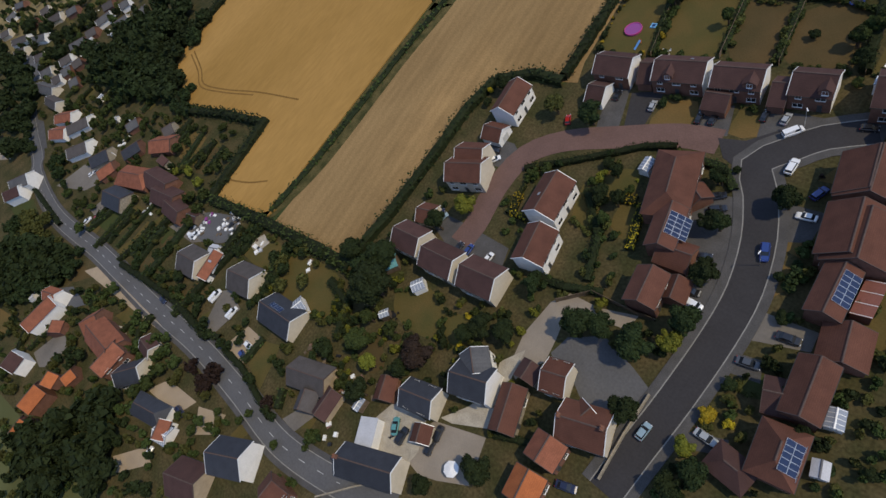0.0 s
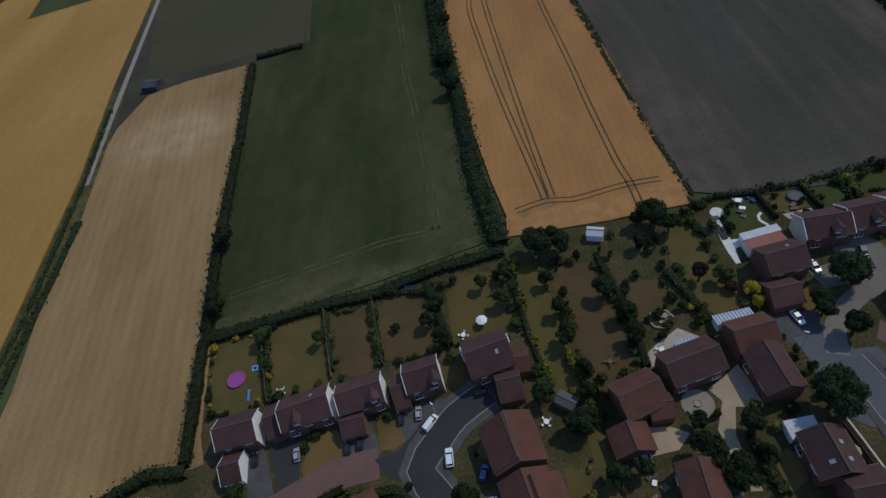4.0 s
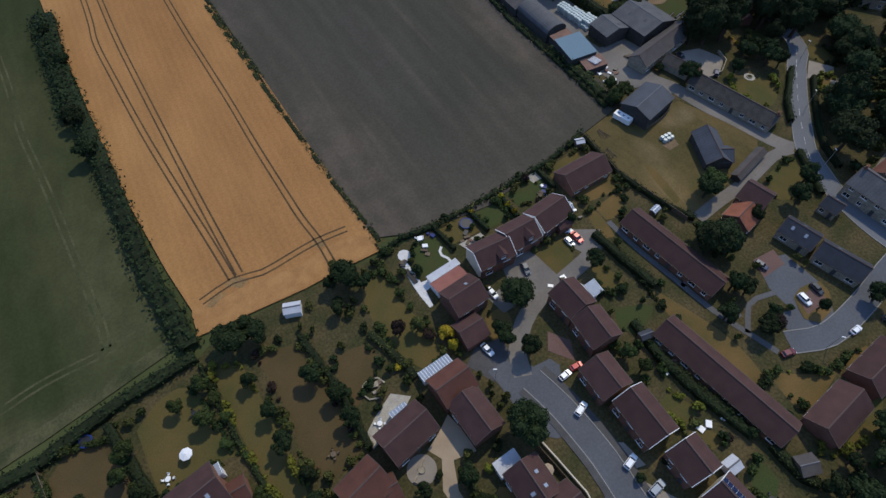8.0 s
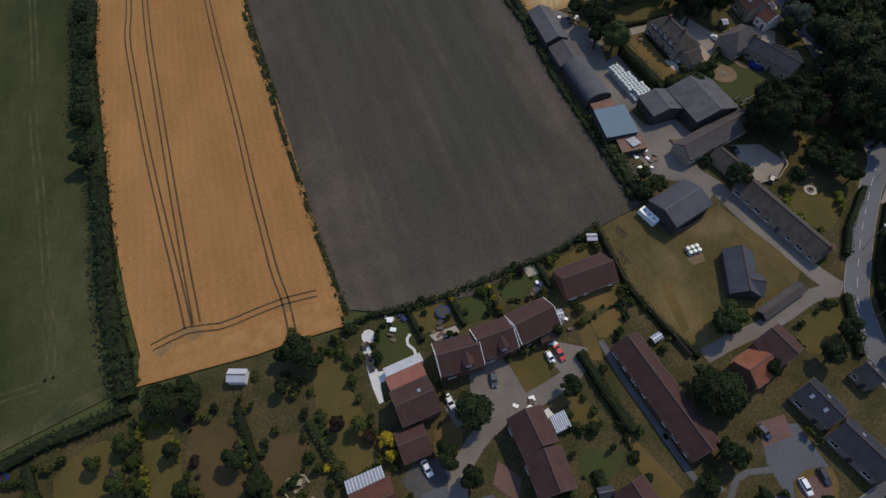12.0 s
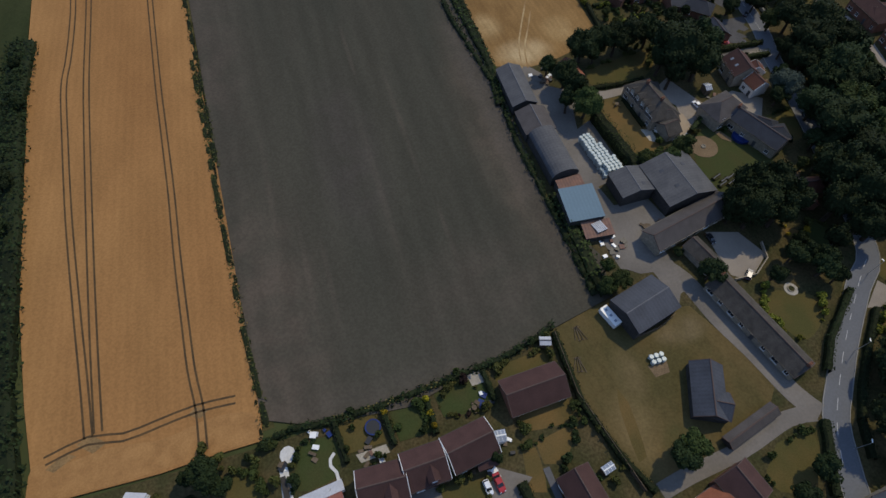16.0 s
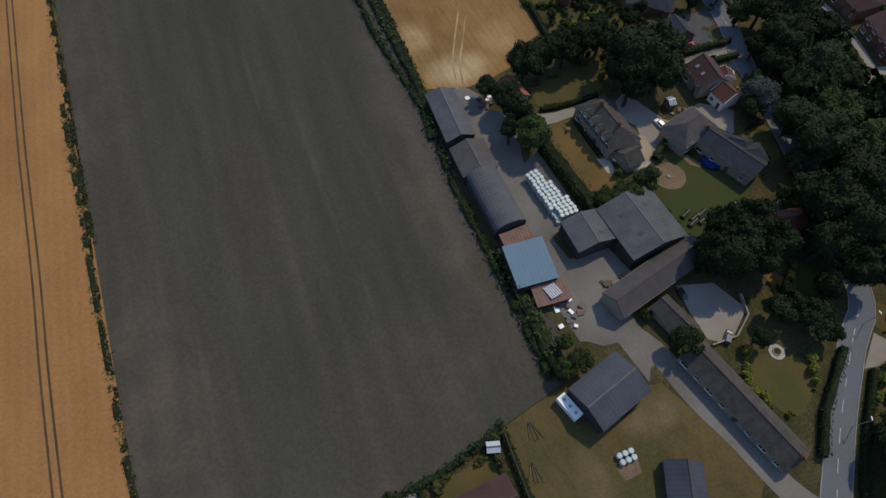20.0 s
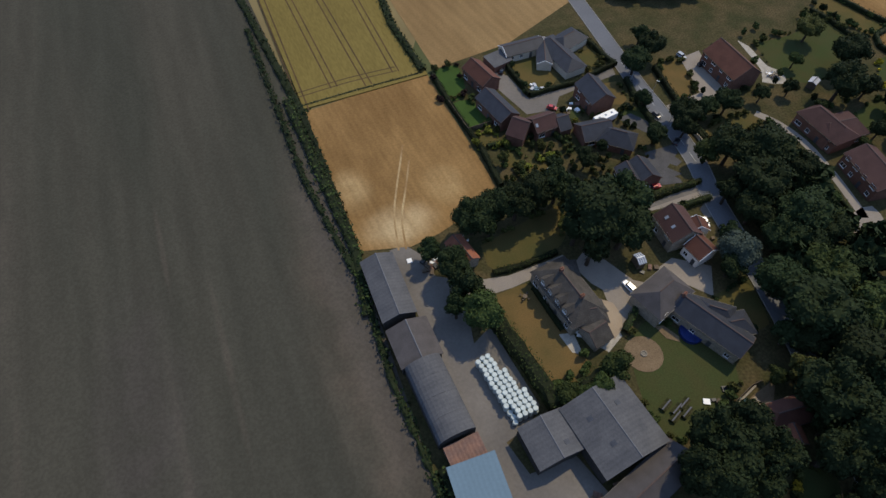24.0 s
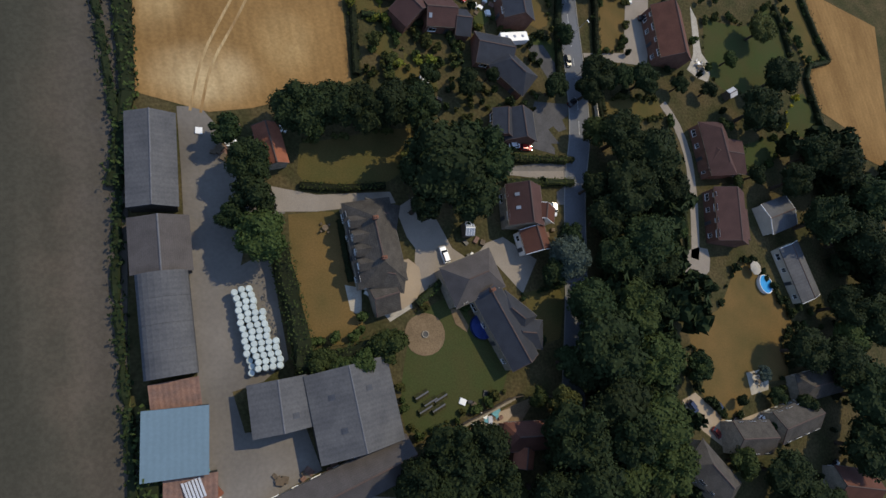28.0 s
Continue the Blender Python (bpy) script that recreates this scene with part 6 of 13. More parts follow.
hedge([(-187.7, 27.3), (-214.2, 23.0), (-242.7, 14.8), (-274.6, 24.9), (-290.8, 36.9), (-289.4, 50.3), (-288.7, 72.7)], 3.5, 3, 'dark', label='tall hedge round the barley', dens=12, size=0.5, rough=0.3)
hedge([(-181.9, -4.6), (-184.8, 12.6), (-188.0, 29.1)], 4, 3, 'dark', label='tall hedge round the barley', dens=12, size=0.4, rough=0.3)

# village ground
patch('valley_ground', [(-338.4, 236.4), (-355.1, 337.9), (-309.4, 434.4), (-299.4, 475.6), (-532.6, 696.5), (-706.3, 423.3), (-800.0, 100.0), (-430.0, 60.0), (-288.9, 31.8), (-287.3, 71.8)], 0.016, M['bed'], 'dark wooded valley ground with houses', 'ground')
patch('village_ground', [(-91.2, 113.4), (-9.3, 124.5), (-1.9, 128.5), (40.3, 128.3), (67.5, 129.3), (111.7, 136.2), (124.2, 139.7), (124.9, 163.1), (126.8, 220.6), (127.9, 227.8), (169.1, 232.2), (171.3, 284.7), (196.4, 291.2), (235.0, 303.9), (330.0, 420.0), (420.0, 150.0), (300.0, -60.0), (0.0, -90.0), (-140.0, -90.0), (-330.0, -130.0), (-520.0, -60.0), (-430.0, 90.0), (-288.9, 31.8), (-244.3, 17.5), (-189.5, 28.6), (-181.3, -5.6), (-154.5, -1.7), (-107.3, 4.1), (-110.1, 25.7), (-110.7, 53.0), (-106.7, 73.0), (-87.7, 77.6)], 0.02, M['scrub'], 'garden ground of dry grass and soil between the houses', 'ground')

# roads
street([(-23.7, -1.9), (-23.2, 6.6), (-22.3, 19.0), (-21.9, 33.5), (-22.6, 44.3), (-25.5, 55.4), (-29.9, 64.7), (-33.8, 71.0), (-29.8, 76.8), (-25.5, 81.6), (-17.9, 86.1)], 6.0, 0.085, 'asphalt', 'dark asphalt estate road', 1.7)
ribbon('road', [(-43.0, 73.8), (-52.1, 72.4), (-63.9, 67.5), (-76.5, 61.5), (-83.8, 53.9), (-85.0, 42.8), (-83.0, 30.7), (-83.3, 25.0)], 6.8, 0.095, M['paving'], 'red brick-paved shared lane', 'road')
patch('road', [(-44.0, 74.6), (-40.5, 70.2), (-30.8, 66.4), (-27.6, 67.8), (-28.7, 73.4), (-25.5, 79.2), (-32.3, 82.1), (-38.5, 75.8)], 0.1, M['asphalt'], 'dark asphalt turning head', 'road')
street([(-466.5, -10.9), (-426.3, -24.2), (-389.8, -30.7), (-353.4, -38.8), (-327.0, -44.1), (-313.2, -49.4), (-267.6, -52.7), (-215.4, -47.3), (-168.3, -44.0), (-137.7, -40.7), (-113.0, -40.0), (-88.8, -40.1), (-66.4, -34.9), (-55.1, -30.4)], 5.6, 0.085, 'oldasphalt', 'worn grey village main road', 1.3)
street([(54.7, 81.0), (56.7, 72.4), (57.9, 59.9), (57.6, 51.2), (57.7, 44.8), (59.2, 36.9), (59.7, 31.6)], 5.6, 0.085, 'bluasphalt', 'blue-grey asphalt estate road', 1.5)
patch('road', [(47.1, 87.6), (51.6, 87.9), (54.7, 86.1), (56.7, 83.3), (61.1, 83.0), (62.1, 80.6), (60.3, 77.1), (56.8, 76.1), (54.5, 73.3), (54.8, 66.7), (48.6, 70.4), (47.9, 78.5), (47.7, 83.3)], 0.088, M['bluasphalt'], 'blue-grey asphalt turning head', 'road', smooth=True)
ribbon('road', [(55.8, 49.9), (48.9, 48.3), (39.9, 47.4), (36.2, 47.0), (29.5, 49.6)], 6.0, 0.09, M['bluasphalt'], 'blue-grey asphalt estate road', 'road')
patch('road', [(54.8, 58.7), (57.7, 57.1), (59.2, 41.4), (54.7, 43.7), (50.4, 44.6), (46.0, 44.4), (43.6, 47.7), (46.8, 48.9), (50.6, 50.4), (53.0, 53.2)], 0.1, M['bluasphalt'], 'blue-grey asphalt junction', 'road')
ribbon('road', [(53.4, 82.6), (55.4, 88.0), (61.3, 93.7), (68.2, 97.0), (76.6, 98.4), (87.3, 100.8), (90.7, 103.2)], 4.2, 0.095, M['concrete'], 'pale concrete access lane', 'road')
street([(159.5, -70.0), (158.2, 20.0), (157.4, 50.0), (156.6, 62.0), (156.2, 72.0), (157.6, 82.0), (160.4, 90.0), (163.8, 97.6), (168.8, 103.2), (178.1, 112.9), (190.7, 124.4), (199.6, 131.8), (206.0, 150.0), (214.0, 178.0), (220.0, 205.0), (224.8, 219.7), (227.2, 234.6), (229.0, 254.1), (231.3, 270.0), (233.8, 287.4), (236.6, 306.7), (240.7, 329.7)], 5.6, 0.085, 'bluroad', 'pale blue-grey village road')
street([(156.8, 60.4), (148.0, 59.0), (135.0, 56.2), (120.8, 54.8), (111.2, 58.1)], 5.4, 0.09, 'bluasphalt', 'blue-grey asphalt close')
ribbon('road', [(161.2, 99.6), (158.3, 105.0), (154.9, 117.0), (151.6, 126.8), (149.0, 138.6), (143.8, 146.8)], 5.0, 0.0875, M['concrete'], 'concrete farm drive', 'road')
ribbon('road', [(160.0, 100.0), (153.3, 100.7), (140.3, 97.9), (126.1, 96.4), (118.9, 95.2)], 3.6, 0.08, M['concrete'], 'concrete lane to the houses', 'road')
ribbon('verge', [(154.8, 88.8), (165.6, 102.8), (175.6, 113.6), (190.6, 127.7)], 2.2, 0.06, M['verge'], 'pale dry verge beside the road', 'verge')
# centre lines
for q in dash_points([(158.9, 88.8), (162.9, 96.0), (168.8, 103.2), (178.1, 112.9), (190.7, 124.4), (199.6, 131.8)], 4, 2):
    ribbon('road_marking', q, 0.12, 0.105, M['whitepaint'], 'white painted centre line dash', 'road marking', smooth=False)
for q in dash_points([(224.8, 219.7), (227.2, 234.6), (229.0, 254.1), (231.3, 270.0)], 4, 2):
    ribbon('road_marking', q, 0.12, 0.105, M['whitepaint'], 'white painted centre line dash', 'road marking', smooth=False)
for q in dash_points([(-316.3, -50.7), (-267.6, -52.7), (-215.4, -47.3), (-168.3, -44.0), (-137.7, -40.7), (-113.0, -40.0), (-88.8, -40.1), (-66.4, -34.9)], 3, 3):
    ribbon('road_marking', q, 0.14, 0.105, M['whitepaint'], 'white painted centre line dash', 'road marking', smooth=False)
for q in dash_points([(-22.2, -1.3), (-22.7, 7.6)], 4, 20):
    ribbon('road_marking', q, 0.14, 0.11, M['whitepaint'], 'white painted centre line dash', 'road marking', smooth=False)
for q in dash_points([(161.4, 60.6), (134.4, 55.5), (120.8, 54.8)], 1, 60):
    ribbon('road_marking', q, 0.12, 0.11, M['whitepaint'], 'white painted centre line dash', 'road marking', smooth=False)

# drives, yards and patios
patch('driveway', [(-43.6, 60.9), (-37.5, 61.2), (-33.8, 62.1), (-34.1, 69.6), (-38.8, 71.7), (-31.3, 61.7), (-28.2, 51.5), (-25.4, 41.9), (-25.8, 33.5), (-30.0, 33.7), (-32.3, 45.1), (-36.0, 47.5)], 0.0503, M['path'], 'asphalt drives in front of houses', 'paving', smooth=False)
patch('driveway', [(-54.6, 14.5), (-53.7, 23.5), (-51.1, 27.3), (-44.1, 27.5), (-43.3, 24.3), (-49.1, 22.3), (-47.8, 17.2), (-46.9, 11.9), (-48.3, 9.6), (-50.0, 5.3), (-52.9, 6.6)], 0.0506, M['gravel'], 'pale gravel drive beside a house', 'paving', smooth=False)
patch('paved_yard', [(-47.0, 14.1), (-45.9, 18.7), (-39.7, 22.9), (-31.7, 20.4), (-26.9, 18.4), (-27.2, 13.1), (-32.5, 9.9), (-36.0, 9.3), (-40.8, 12.4), (-44.2, 12.2)], 0.0509, M['oldasphalt'], 'grey gravel turning yard', 'paving', smooth=False)
patch('driveway', [(-44.1, 27.5), (-36.3, 30.0), (-36.6, 26.3), (-41.4, 25.5)], 0.0512, M['gravel'], 'pale gravel parking', 'paving', smooth=False)
patch('driveway', [(-63.8, -21.6), (-59.6, -12.0), (-47.9, -7.8), (-45.0, -17.1), (-51.6, -20.9), (-55.4, -22.4)], 0.0515, M['gravel'], 'pale gravel parking yard', 'paving', smooth=False)
patch('paved_yard', [(-72.3, -20.2), (-70.7, -14.5), (-61.3, -13.2), (-58.5, -19.1), (-59.2, -28.2), (-69.9, -27.6)], 0.0518, M['slabs'], 'pale paved yard', 'paving', smooth=False)
patch('paved_yard', [(-58.9, -10.7), (-55.1, -5.1), (-53.1, 0.6), (-55.3, 6.5), (-52.0, 11.6), (-50.3, 1.1), (-48.0, -5.8), (-56.0, -10.1)], 0.0521, M['slabs'], 'pale stone terrace', 'paving', smooth=False)
patch('driveway', [(-97.3, 55.7), (-89.1, 55.8), (-82.1, 51.7), (-85.4, 48.4), (-93.5, 47.1)], 0.0524, M['path'], 'grey asphalt drive beside a house', 'paving', smooth=False)
patch('driveway', [(-97.1, 29.7), (-84.5, 30.0), (-70.8, 29.6), (-69.3, 25.3), (-77.1, 21.2), (-85.1, 22.3), (-96.2, 26.2)], 0.0527, M['path'], 'asphalt parking', 'paving', smooth=False)
patch('driveway', [(-69.0, 80.3), (-61.6, 83.3), (-60.7, 71.3), (-65.0, 70.2)], 0.053, M['asphalt'], 'dark asphalt drive', 'paving', smooth=False)
patch('driveway', [(-75.9, 82.2), (-70.2, 81.8), (-66.0, 69.4), (-71.3, 67.5)], 0.0533, M['path'], 'grey asphalt drive beside a house', 'paving', smooth=False)
patch('driveway', [(-52.1, 81.7), (-45.0, 83.9), (-42.5, 75.7), (-49.4, 73.7)], 0.0536, M['path'], 'grey asphalt drive beside a house', 'paving', smooth=False)
patch('driveway', [(-39.1, 85.2), (-26.2, 86.2), (-26.9, 81.5), (-36.5, 75.5)], 0.0539, M['path'], 'grey asphalt drive beside a house', 'paving', smooth=False)
patch('driveway', [(-23.7, 88.1), (-16.8, 88.6), (-16.2, 82.4), (-24.9, 77.2), (-26.6, 80.0)], 0.0542, M['path'], 'grey asphalt drive beside a house', 'paving', smooth=False)
patch('driveway', [(-24.4, 64.7), (-17.7, 65.2), (-17.5, 58.3), (-22.6, 56.0)], 0.0545, M['path'], 'grey asphalt drive beside a house', 'paving', smooth=False)
patch('driveway', [(-18.7, 35.3), (-18.5, 41.8), (-8.8, 42.6), (-8.4, 38.7), (-16.2, 36.2)], 0.0548, M['concrete'], 'concrete drive', 'paving', smooth=False)
patch('driveway', [(-17.9, 32.6), (-13.8, 33.4), (-12.3, 29.5), (-17.3, 28.6)], 0.0551, M['path'], 'grey asphalt drive beside a house', 'paving', smooth=False)
patch('driveway', [(-19.3, 15.0), (-11.8, 18.1), (-10.5, 15.6), (-18.6, 11.9)], 0.0554, M['path'], 'grey asphalt drive beside a house', 'paving', smooth=False)
patch('paved_yard', [(34.3, 83.8), (35.8, 77.4), (35.6, 74.1), (30.5, 74.9), (28.4, 69.3), (29.1, 59.0), (27.0, 59.2), (25.6, 70.8), (28.5, 76.4), (26.8, 79.4), (30.7, 81.4)], 0.0557, M['tan'], 'tan gravel courtyard', 'paving', smooth=False)
patch('driveway', [(11.7, 73.4), (17.2, 72.8), (20.4, 71.0), (17.4, 68.1), (9.5, 67.3)], 0.056, M['tan'], 'tan gravel drive', 'paving', smooth=False)
patch('paved_yard', [(20.3, 91.3), (25.6, 94.3), (29.3, 91.4), (23.1, 87.4), (17.1, 85.4), (15.8, 88.1)], 0.0563, M['slabs'], 'pale stone patio', 'paving', smooth=False)
patch('driveway', [(66.0, 111.7), (74.5, 109.8), (76.0, 100.1), (71.2, 99.2), (58.5, 98.1), (57.3, 103.5), (64.2, 104.8)], 0.0566, M['concrete'], 'pale concrete parking', 'paving', smooth=False)
patch('driveway', [(87.3, 109.9), (94.2, 105.7), (86.6, 100.1), (83.8, 106.2)], 0.0569, M['concrete'], 'pale concrete parking', 'paving', smooth=False)
patch('driveway', [(47.7, 94.1), (54.2, 93.0), (54.3, 86.8), (47.1, 84.7), (43.7, 91.3)], 0.0572, M['path'], 'grey asphalt drive beside a house', 'paving', smooth=False)
patch('driveway', [(64.7, 88.8), (68.0, 84.1), (65.7, 79.7), (61.9, 84.8)], 0.0575, M['paving'], 'brick paved drive', 'paving', smooth=False)
patch('driveway', [(58.8, 71.7), (61.9, 67.4), (59.9, 64.5), (56.8, 67.8)], 0.0578, M['path'], 'grey asphalt drive beside a house', 'paving', smooth=False)
patch('driveway', [(60.4, 61.4), (63.4, 59.9), (64.4, 54.0), (61.4, 54.7)], 0.0581, M['gravel'], 'pale gravel drive beside a house', 'paving', smooth=False)
patch('driveway', [(61.9, 51.8), (65.8, 45.5), (62.9, 44.6), (60.0, 48.4)], 0.0584, M['gravel'], 'pale gravel drive beside a house', 'paving', smooth=False)
patch('driveway', [(65.8, 40.0), (67.5, 33.4), (63.3, 32.3), (61.5, 38.8)], 0.0587, M['gravel'], 'pale gravel drive beside a house', 'paving', smooth=False)
patch('driveway', [(65.6, 30.5), (71.9, 21.4), (72.3, 14.0), (60.9, 22.9), (61.5, 29.4)], 0.059, M['concrete'], 'pale concrete parking', 'paving', smooth=False)
patch('driveway', [(56.1, 35.1), (57.4, 25.6), (50.4, 31.1)], 0.0593, M['gravel'], 'pale gravel drive beside a house', 'paving', smooth=False)
patch('driveway', [(25.7, 59.5), (25.2, 53.6), (27.3, 49.1), (19.2, 55.4)], 0.0596, M['concrete'], 'parking yard', 'paving', smooth=False)
patch('driveway', [(122.1, 77.9), (129.9, 75.4), (130.7, 63.3), (125.0, 56.0), (113.5, 56.3), (113.7, 65.1), (118.6, 63.5), (118.6, 70.6)], 0.0599, M['bluasphalt'], 'blue-grey asphalt parking', 'paving', smooth=False)
patch('driveway', [(121.5, 78.4), (128.4, 78.0), (127.4, 73.5), (119.8, 73.3)], 0.0602, M['paving'], 'brick paved parking', 'paving', smooth=False)
patch('paved_yard', [(166.0, 80.5), (184.0, 85.6), (199.0, 85.0), (190.0, 81.4), (168.0, 76.0)], 0.0605, M['concrete'], 'pale concrete yard between cottages', 'paving')
patch('paved_yard', [(134.5, 161.1), (142.2, 165.3), (151.1, 164.6), (152.4, 155.7), (145.5, 155.1), (145.2, 146.4), (147.5, 137.4), (144.3, 132.9), (142.3, 143.9), (134.8, 146.2), (134.1, 153.2)], 0.0611, M['concrete'], 'pale concrete farmyard', 'paving', smooth=False)
patch('paved_yard', [(135.5, 225.7), (139.6, 225.6), (142.7, 221.0), (143.1, 214.2), (149.9, 210.1), (152.9, 204.0), (146.1, 202.5), (143.2, 191.6), (142.3, 176.5), (140.6, 172.9), (142.5, 163.3), (148.7, 164.1), (152.2, 164.7), (154.3, 156.4), (145.3, 153.8), (136.5, 155.9), (136.0, 160.7), (135.3, 171.5), (135.5, 182.5), (135.0, 194.5), (135.2, 204.8), (135.4, 213.3)], 0.0614, M['concrete'], 'pale concrete farmyard', 'paving', smooth=False)
patch('paved_yard', [(135.6, 161.7), (146.5, 158.4), (144.6, 150.7), (148.5, 147.6), (149.5, 140.1), (150.9, 136.1), (147.0, 135.7), (144.9, 135.0), (144.0, 137.5), (143.7, 142.9), (139.1, 143.5), (134.8, 146.8), (134.4, 153.8)], 0.0617, M['concrete'], 'pale concrete farmyard', 'paving', smooth=False)
patch('driveway', [(161.9, 150.2), (170.4, 147.6), (173.7, 139.5), (165.2, 133.7), (161.3, 136.5), (161.2, 143.3)], 0.062, M['gravel'], 'pale gravel parking', 'paving', smooth=False)
patch('paved_yard', [(150.8, 209.5), (159.2, 207.4), (174.3, 207.4), (175.2, 204.9), (158.8, 204.0), (151.4, 204.4)], 0.0623, M['gravel'], 'pale gravel path', 'paving', smooth=False)
patch('driveway', [(175.0, 203.7), (181.2, 207.1), (186.2, 194.4), (189.7, 191.6), (175.8, 184.7), (178.0, 195.0), (176.5, 197.5)], 0.0626, M['gravel'], 'pale gravel drive beside a house', 'paving', smooth=False)
patch('paved_yard', [(173.4, 193.1), (177.5, 192.1), (178.1, 187.9), (176.6, 185.7), (173.1, 190.8)], 0.0629, M['soil'], 'parched stone terrace', 'paving', smooth=False)
patch('paved_yard', [(166.7, 186.9), (175.1, 188.2), (175.5, 183.0), (170.5, 180.8)], 0.0632, M['slabs'], 'stone terrace', 'paving', smooth=False)
patch('paved_yard', [(198.7, 195.9), (206.2, 190.1), (201.1, 183.0), (196.1, 189.8), (191.1, 192.1), (194.3, 194.9)], 0.0635, M['gravel'], 'pale gravel yard', 'paving', smooth=False)
patch('driveway', [(201.8, 211.6), (220.3, 211.1), (221.1, 207.5), (203.0, 210.2)], 0.0638, M['gravel'], 'pale gravel drive beside a house', 'paving', smooth=False)
patch('driveway', [(214.4, 243.4), (219.4, 243.7), (224.1, 234.8), (223.4, 231.7), (219.0, 234.6)], 0.0641, M['path'], 'grey asphalt drive beside a house', 'paving', smooth=False)
patch('driveway', [(213.7, 228.4), (223.3, 227.9), (222.6, 224.9), (216.1, 221.2), (218.5, 217.6), (209.0, 217.6)], 0.0644, M['path'], 'grey asphalt drive beside a house', 'paving', smooth=False)
patch('driveway', [(238.0, 153.3), (242.8, 154.4), (251.0, 145.5), (269.4, 146.8), (272.4, 143.5), (269.6, 141.9), (256.9, 140.3), (249.0, 139.4), (242.0, 146.0)], 0.0656, M['tan'], 'tan gravel drive', 'paving', smooth=False)
patch('paved_yard', [(260.5, 156.1), (268.7, 156.2), (266.7, 150.9), (260.5, 150.6)], 0.0659, M['slabs'], 'pale patio', 'paving', smooth=False)
patch('paved_yard', [(273.2, 151.2), (287.3, 153.2), (284.0, 150.8), (274.4, 148.8)], 0.0662, M['gravel'], 'pale gravel path', 'paving', smooth=False)
patch('paved_yard', [(183.5, 157.7), (193.0, 160.3), (200.1, 161.3), (195.0, 156.5), (188.2, 155.6)], 0.0665, M['soil'], 'sandy terrace', 'paving', smooth=False)
patch('paved_yard', [(162.5, 189.0), (165.7, 188.1), (165.0, 182.6), (163.0, 184.0)], 0.0668, M['slabs'], 'stone patio', 'paving', smooth=False)
patch('paved_yard', [(190.4, 277.8), (193.5, 273.7), (194.6, 261.3), (210.6, 262.7), (226.4, 264.0), (225.3, 260.6), (210.7, 259.5), (203.5, 258.7), (199.5, 254.1), (190.6, 255.5), (187.4, 271.0)], 0.0671, M['concrete'], 'concrete courtyard', 'paving', smooth=False)
patch('driveway', [(220.0, 213.4), (221.5, 210.7), (220.2, 204.3), (217.4, 202.3), (214.4, 202.5), (215.0, 205.6), (218.0, 207.2), (217.9, 210.7), (201.7, 211.1), (202.3, 212.0)], 0.068, M['concrete'], 'pale concrete drive', 'paving', smooth=False)
patch('paved_yard', [(220.3, 225.0), (221.3, 221.3), (218.9, 220.6), (217.2, 222.7), (214.1, 220.2), (216.8, 216.4), (216.6, 214.9), (210.6, 216.5), (212.0, 221.1), (215.9, 224.1)], 0.0683, M['path'], 'asphalt forecourt', 'paving', smooth=False)
ribbon('garden_path', [(97.7, 106.6), (98.3, 97.5), (100.5, 83.9), (102.3, 73.1), (105.0, 64.6), (107.3, 57.6)], 1.5, 0.12, M['oldasphalt'], 'grey asphalt path across grass', 'path')
ribbon('garden_path', [(105.0, 64.6), (110.6, 69.7), (113.7, 70.1), (118.7, 69.0)], 1.3, 0.12, M['oldasphalt'], 'grey asphalt path across grass', 'path')
ribbon('garden_path', [(100.6, 81.9), (104.7, 82.4)], 1.2, 0.12, M['oldasphalt'], 'grey asphalt path across grass', 'path')
ribbon('garden_path', [(102.8, 68.8), (107.2, 69.1)], 1.2, 0.12, M['oldasphalt'], 'grey asphalt path across grass', 'path')
patch('driveway', [(121.7, 65.7), (125.0, 66.7), (130.8, 65.5), (130.4, 62.5), (126.2, 58.5), (121.4, 57.8), (119.2, 60.4)], 0.16, M['deadlawn'], 'grass island beside parking bays', 'grass', smooth=True)
patch('driveway', [(122.1, 64.9), (129.1, 65.3), (127.9, 60.9), (120.9, 60.8)], 0.17, M['paving'], 'red brick parking bays', 'paving')

# lawns
lawn('lawn', [(-88.2, 112.0), (-77.1, 111.8), (-72.4, 99.6), (-71.6, 92.5), (-85.5, 90.5), (-87.8, 100.2)])
lawn('lawn', [(-73.5, 113.1), (-58.8, 114.3), (-55.4, 94.7), (-70.1, 92.6)])
lawn('brownlawn', [(-57.3, 114.4), (-46.3, 114.3), (-43.6, 97.4), (-53.0, 96.7)])
lawn('brownlawn', [(-44.0, 113.4), (-39.6, 117.4), (-32.0, 116.0), (-29.4, 105.0), (-28.8, 98.6), (-37.4, 97.6), (-43.0, 100.5)])
lawn('lawn', [(-25.7, 114.8), (-19.0, 119.4), (-12.6, 118.4), (-10.4, 109.0), (-8.6, 98.8), (-11.8, 99.6), (-22.3, 98.9), (-24.6, 99.0)])
lawn('lawn', [(-7.6, 119.6), (-1.2, 117.6), (0.6, 102.1), (1.4, 83.4), (-3.2, 82.7), (-6.0, 98.4)])
lawn('brownlawn', [(2.6, 118.0), (12.3, 115.0), (14.4, 100.4), (14.8, 86.2), (6.5, 84.8), (3.4, 90.9), (4.2, 102.3)])
lawn('lawn', [(32.2, 123.6), (36.0, 124.4), (39.4, 120.8), (38.6, 113.0), (41.0, 102.8), (39.4, 95.6), (35.2, 95.0), (31.3, 103.7), (30.2, 115.6)])
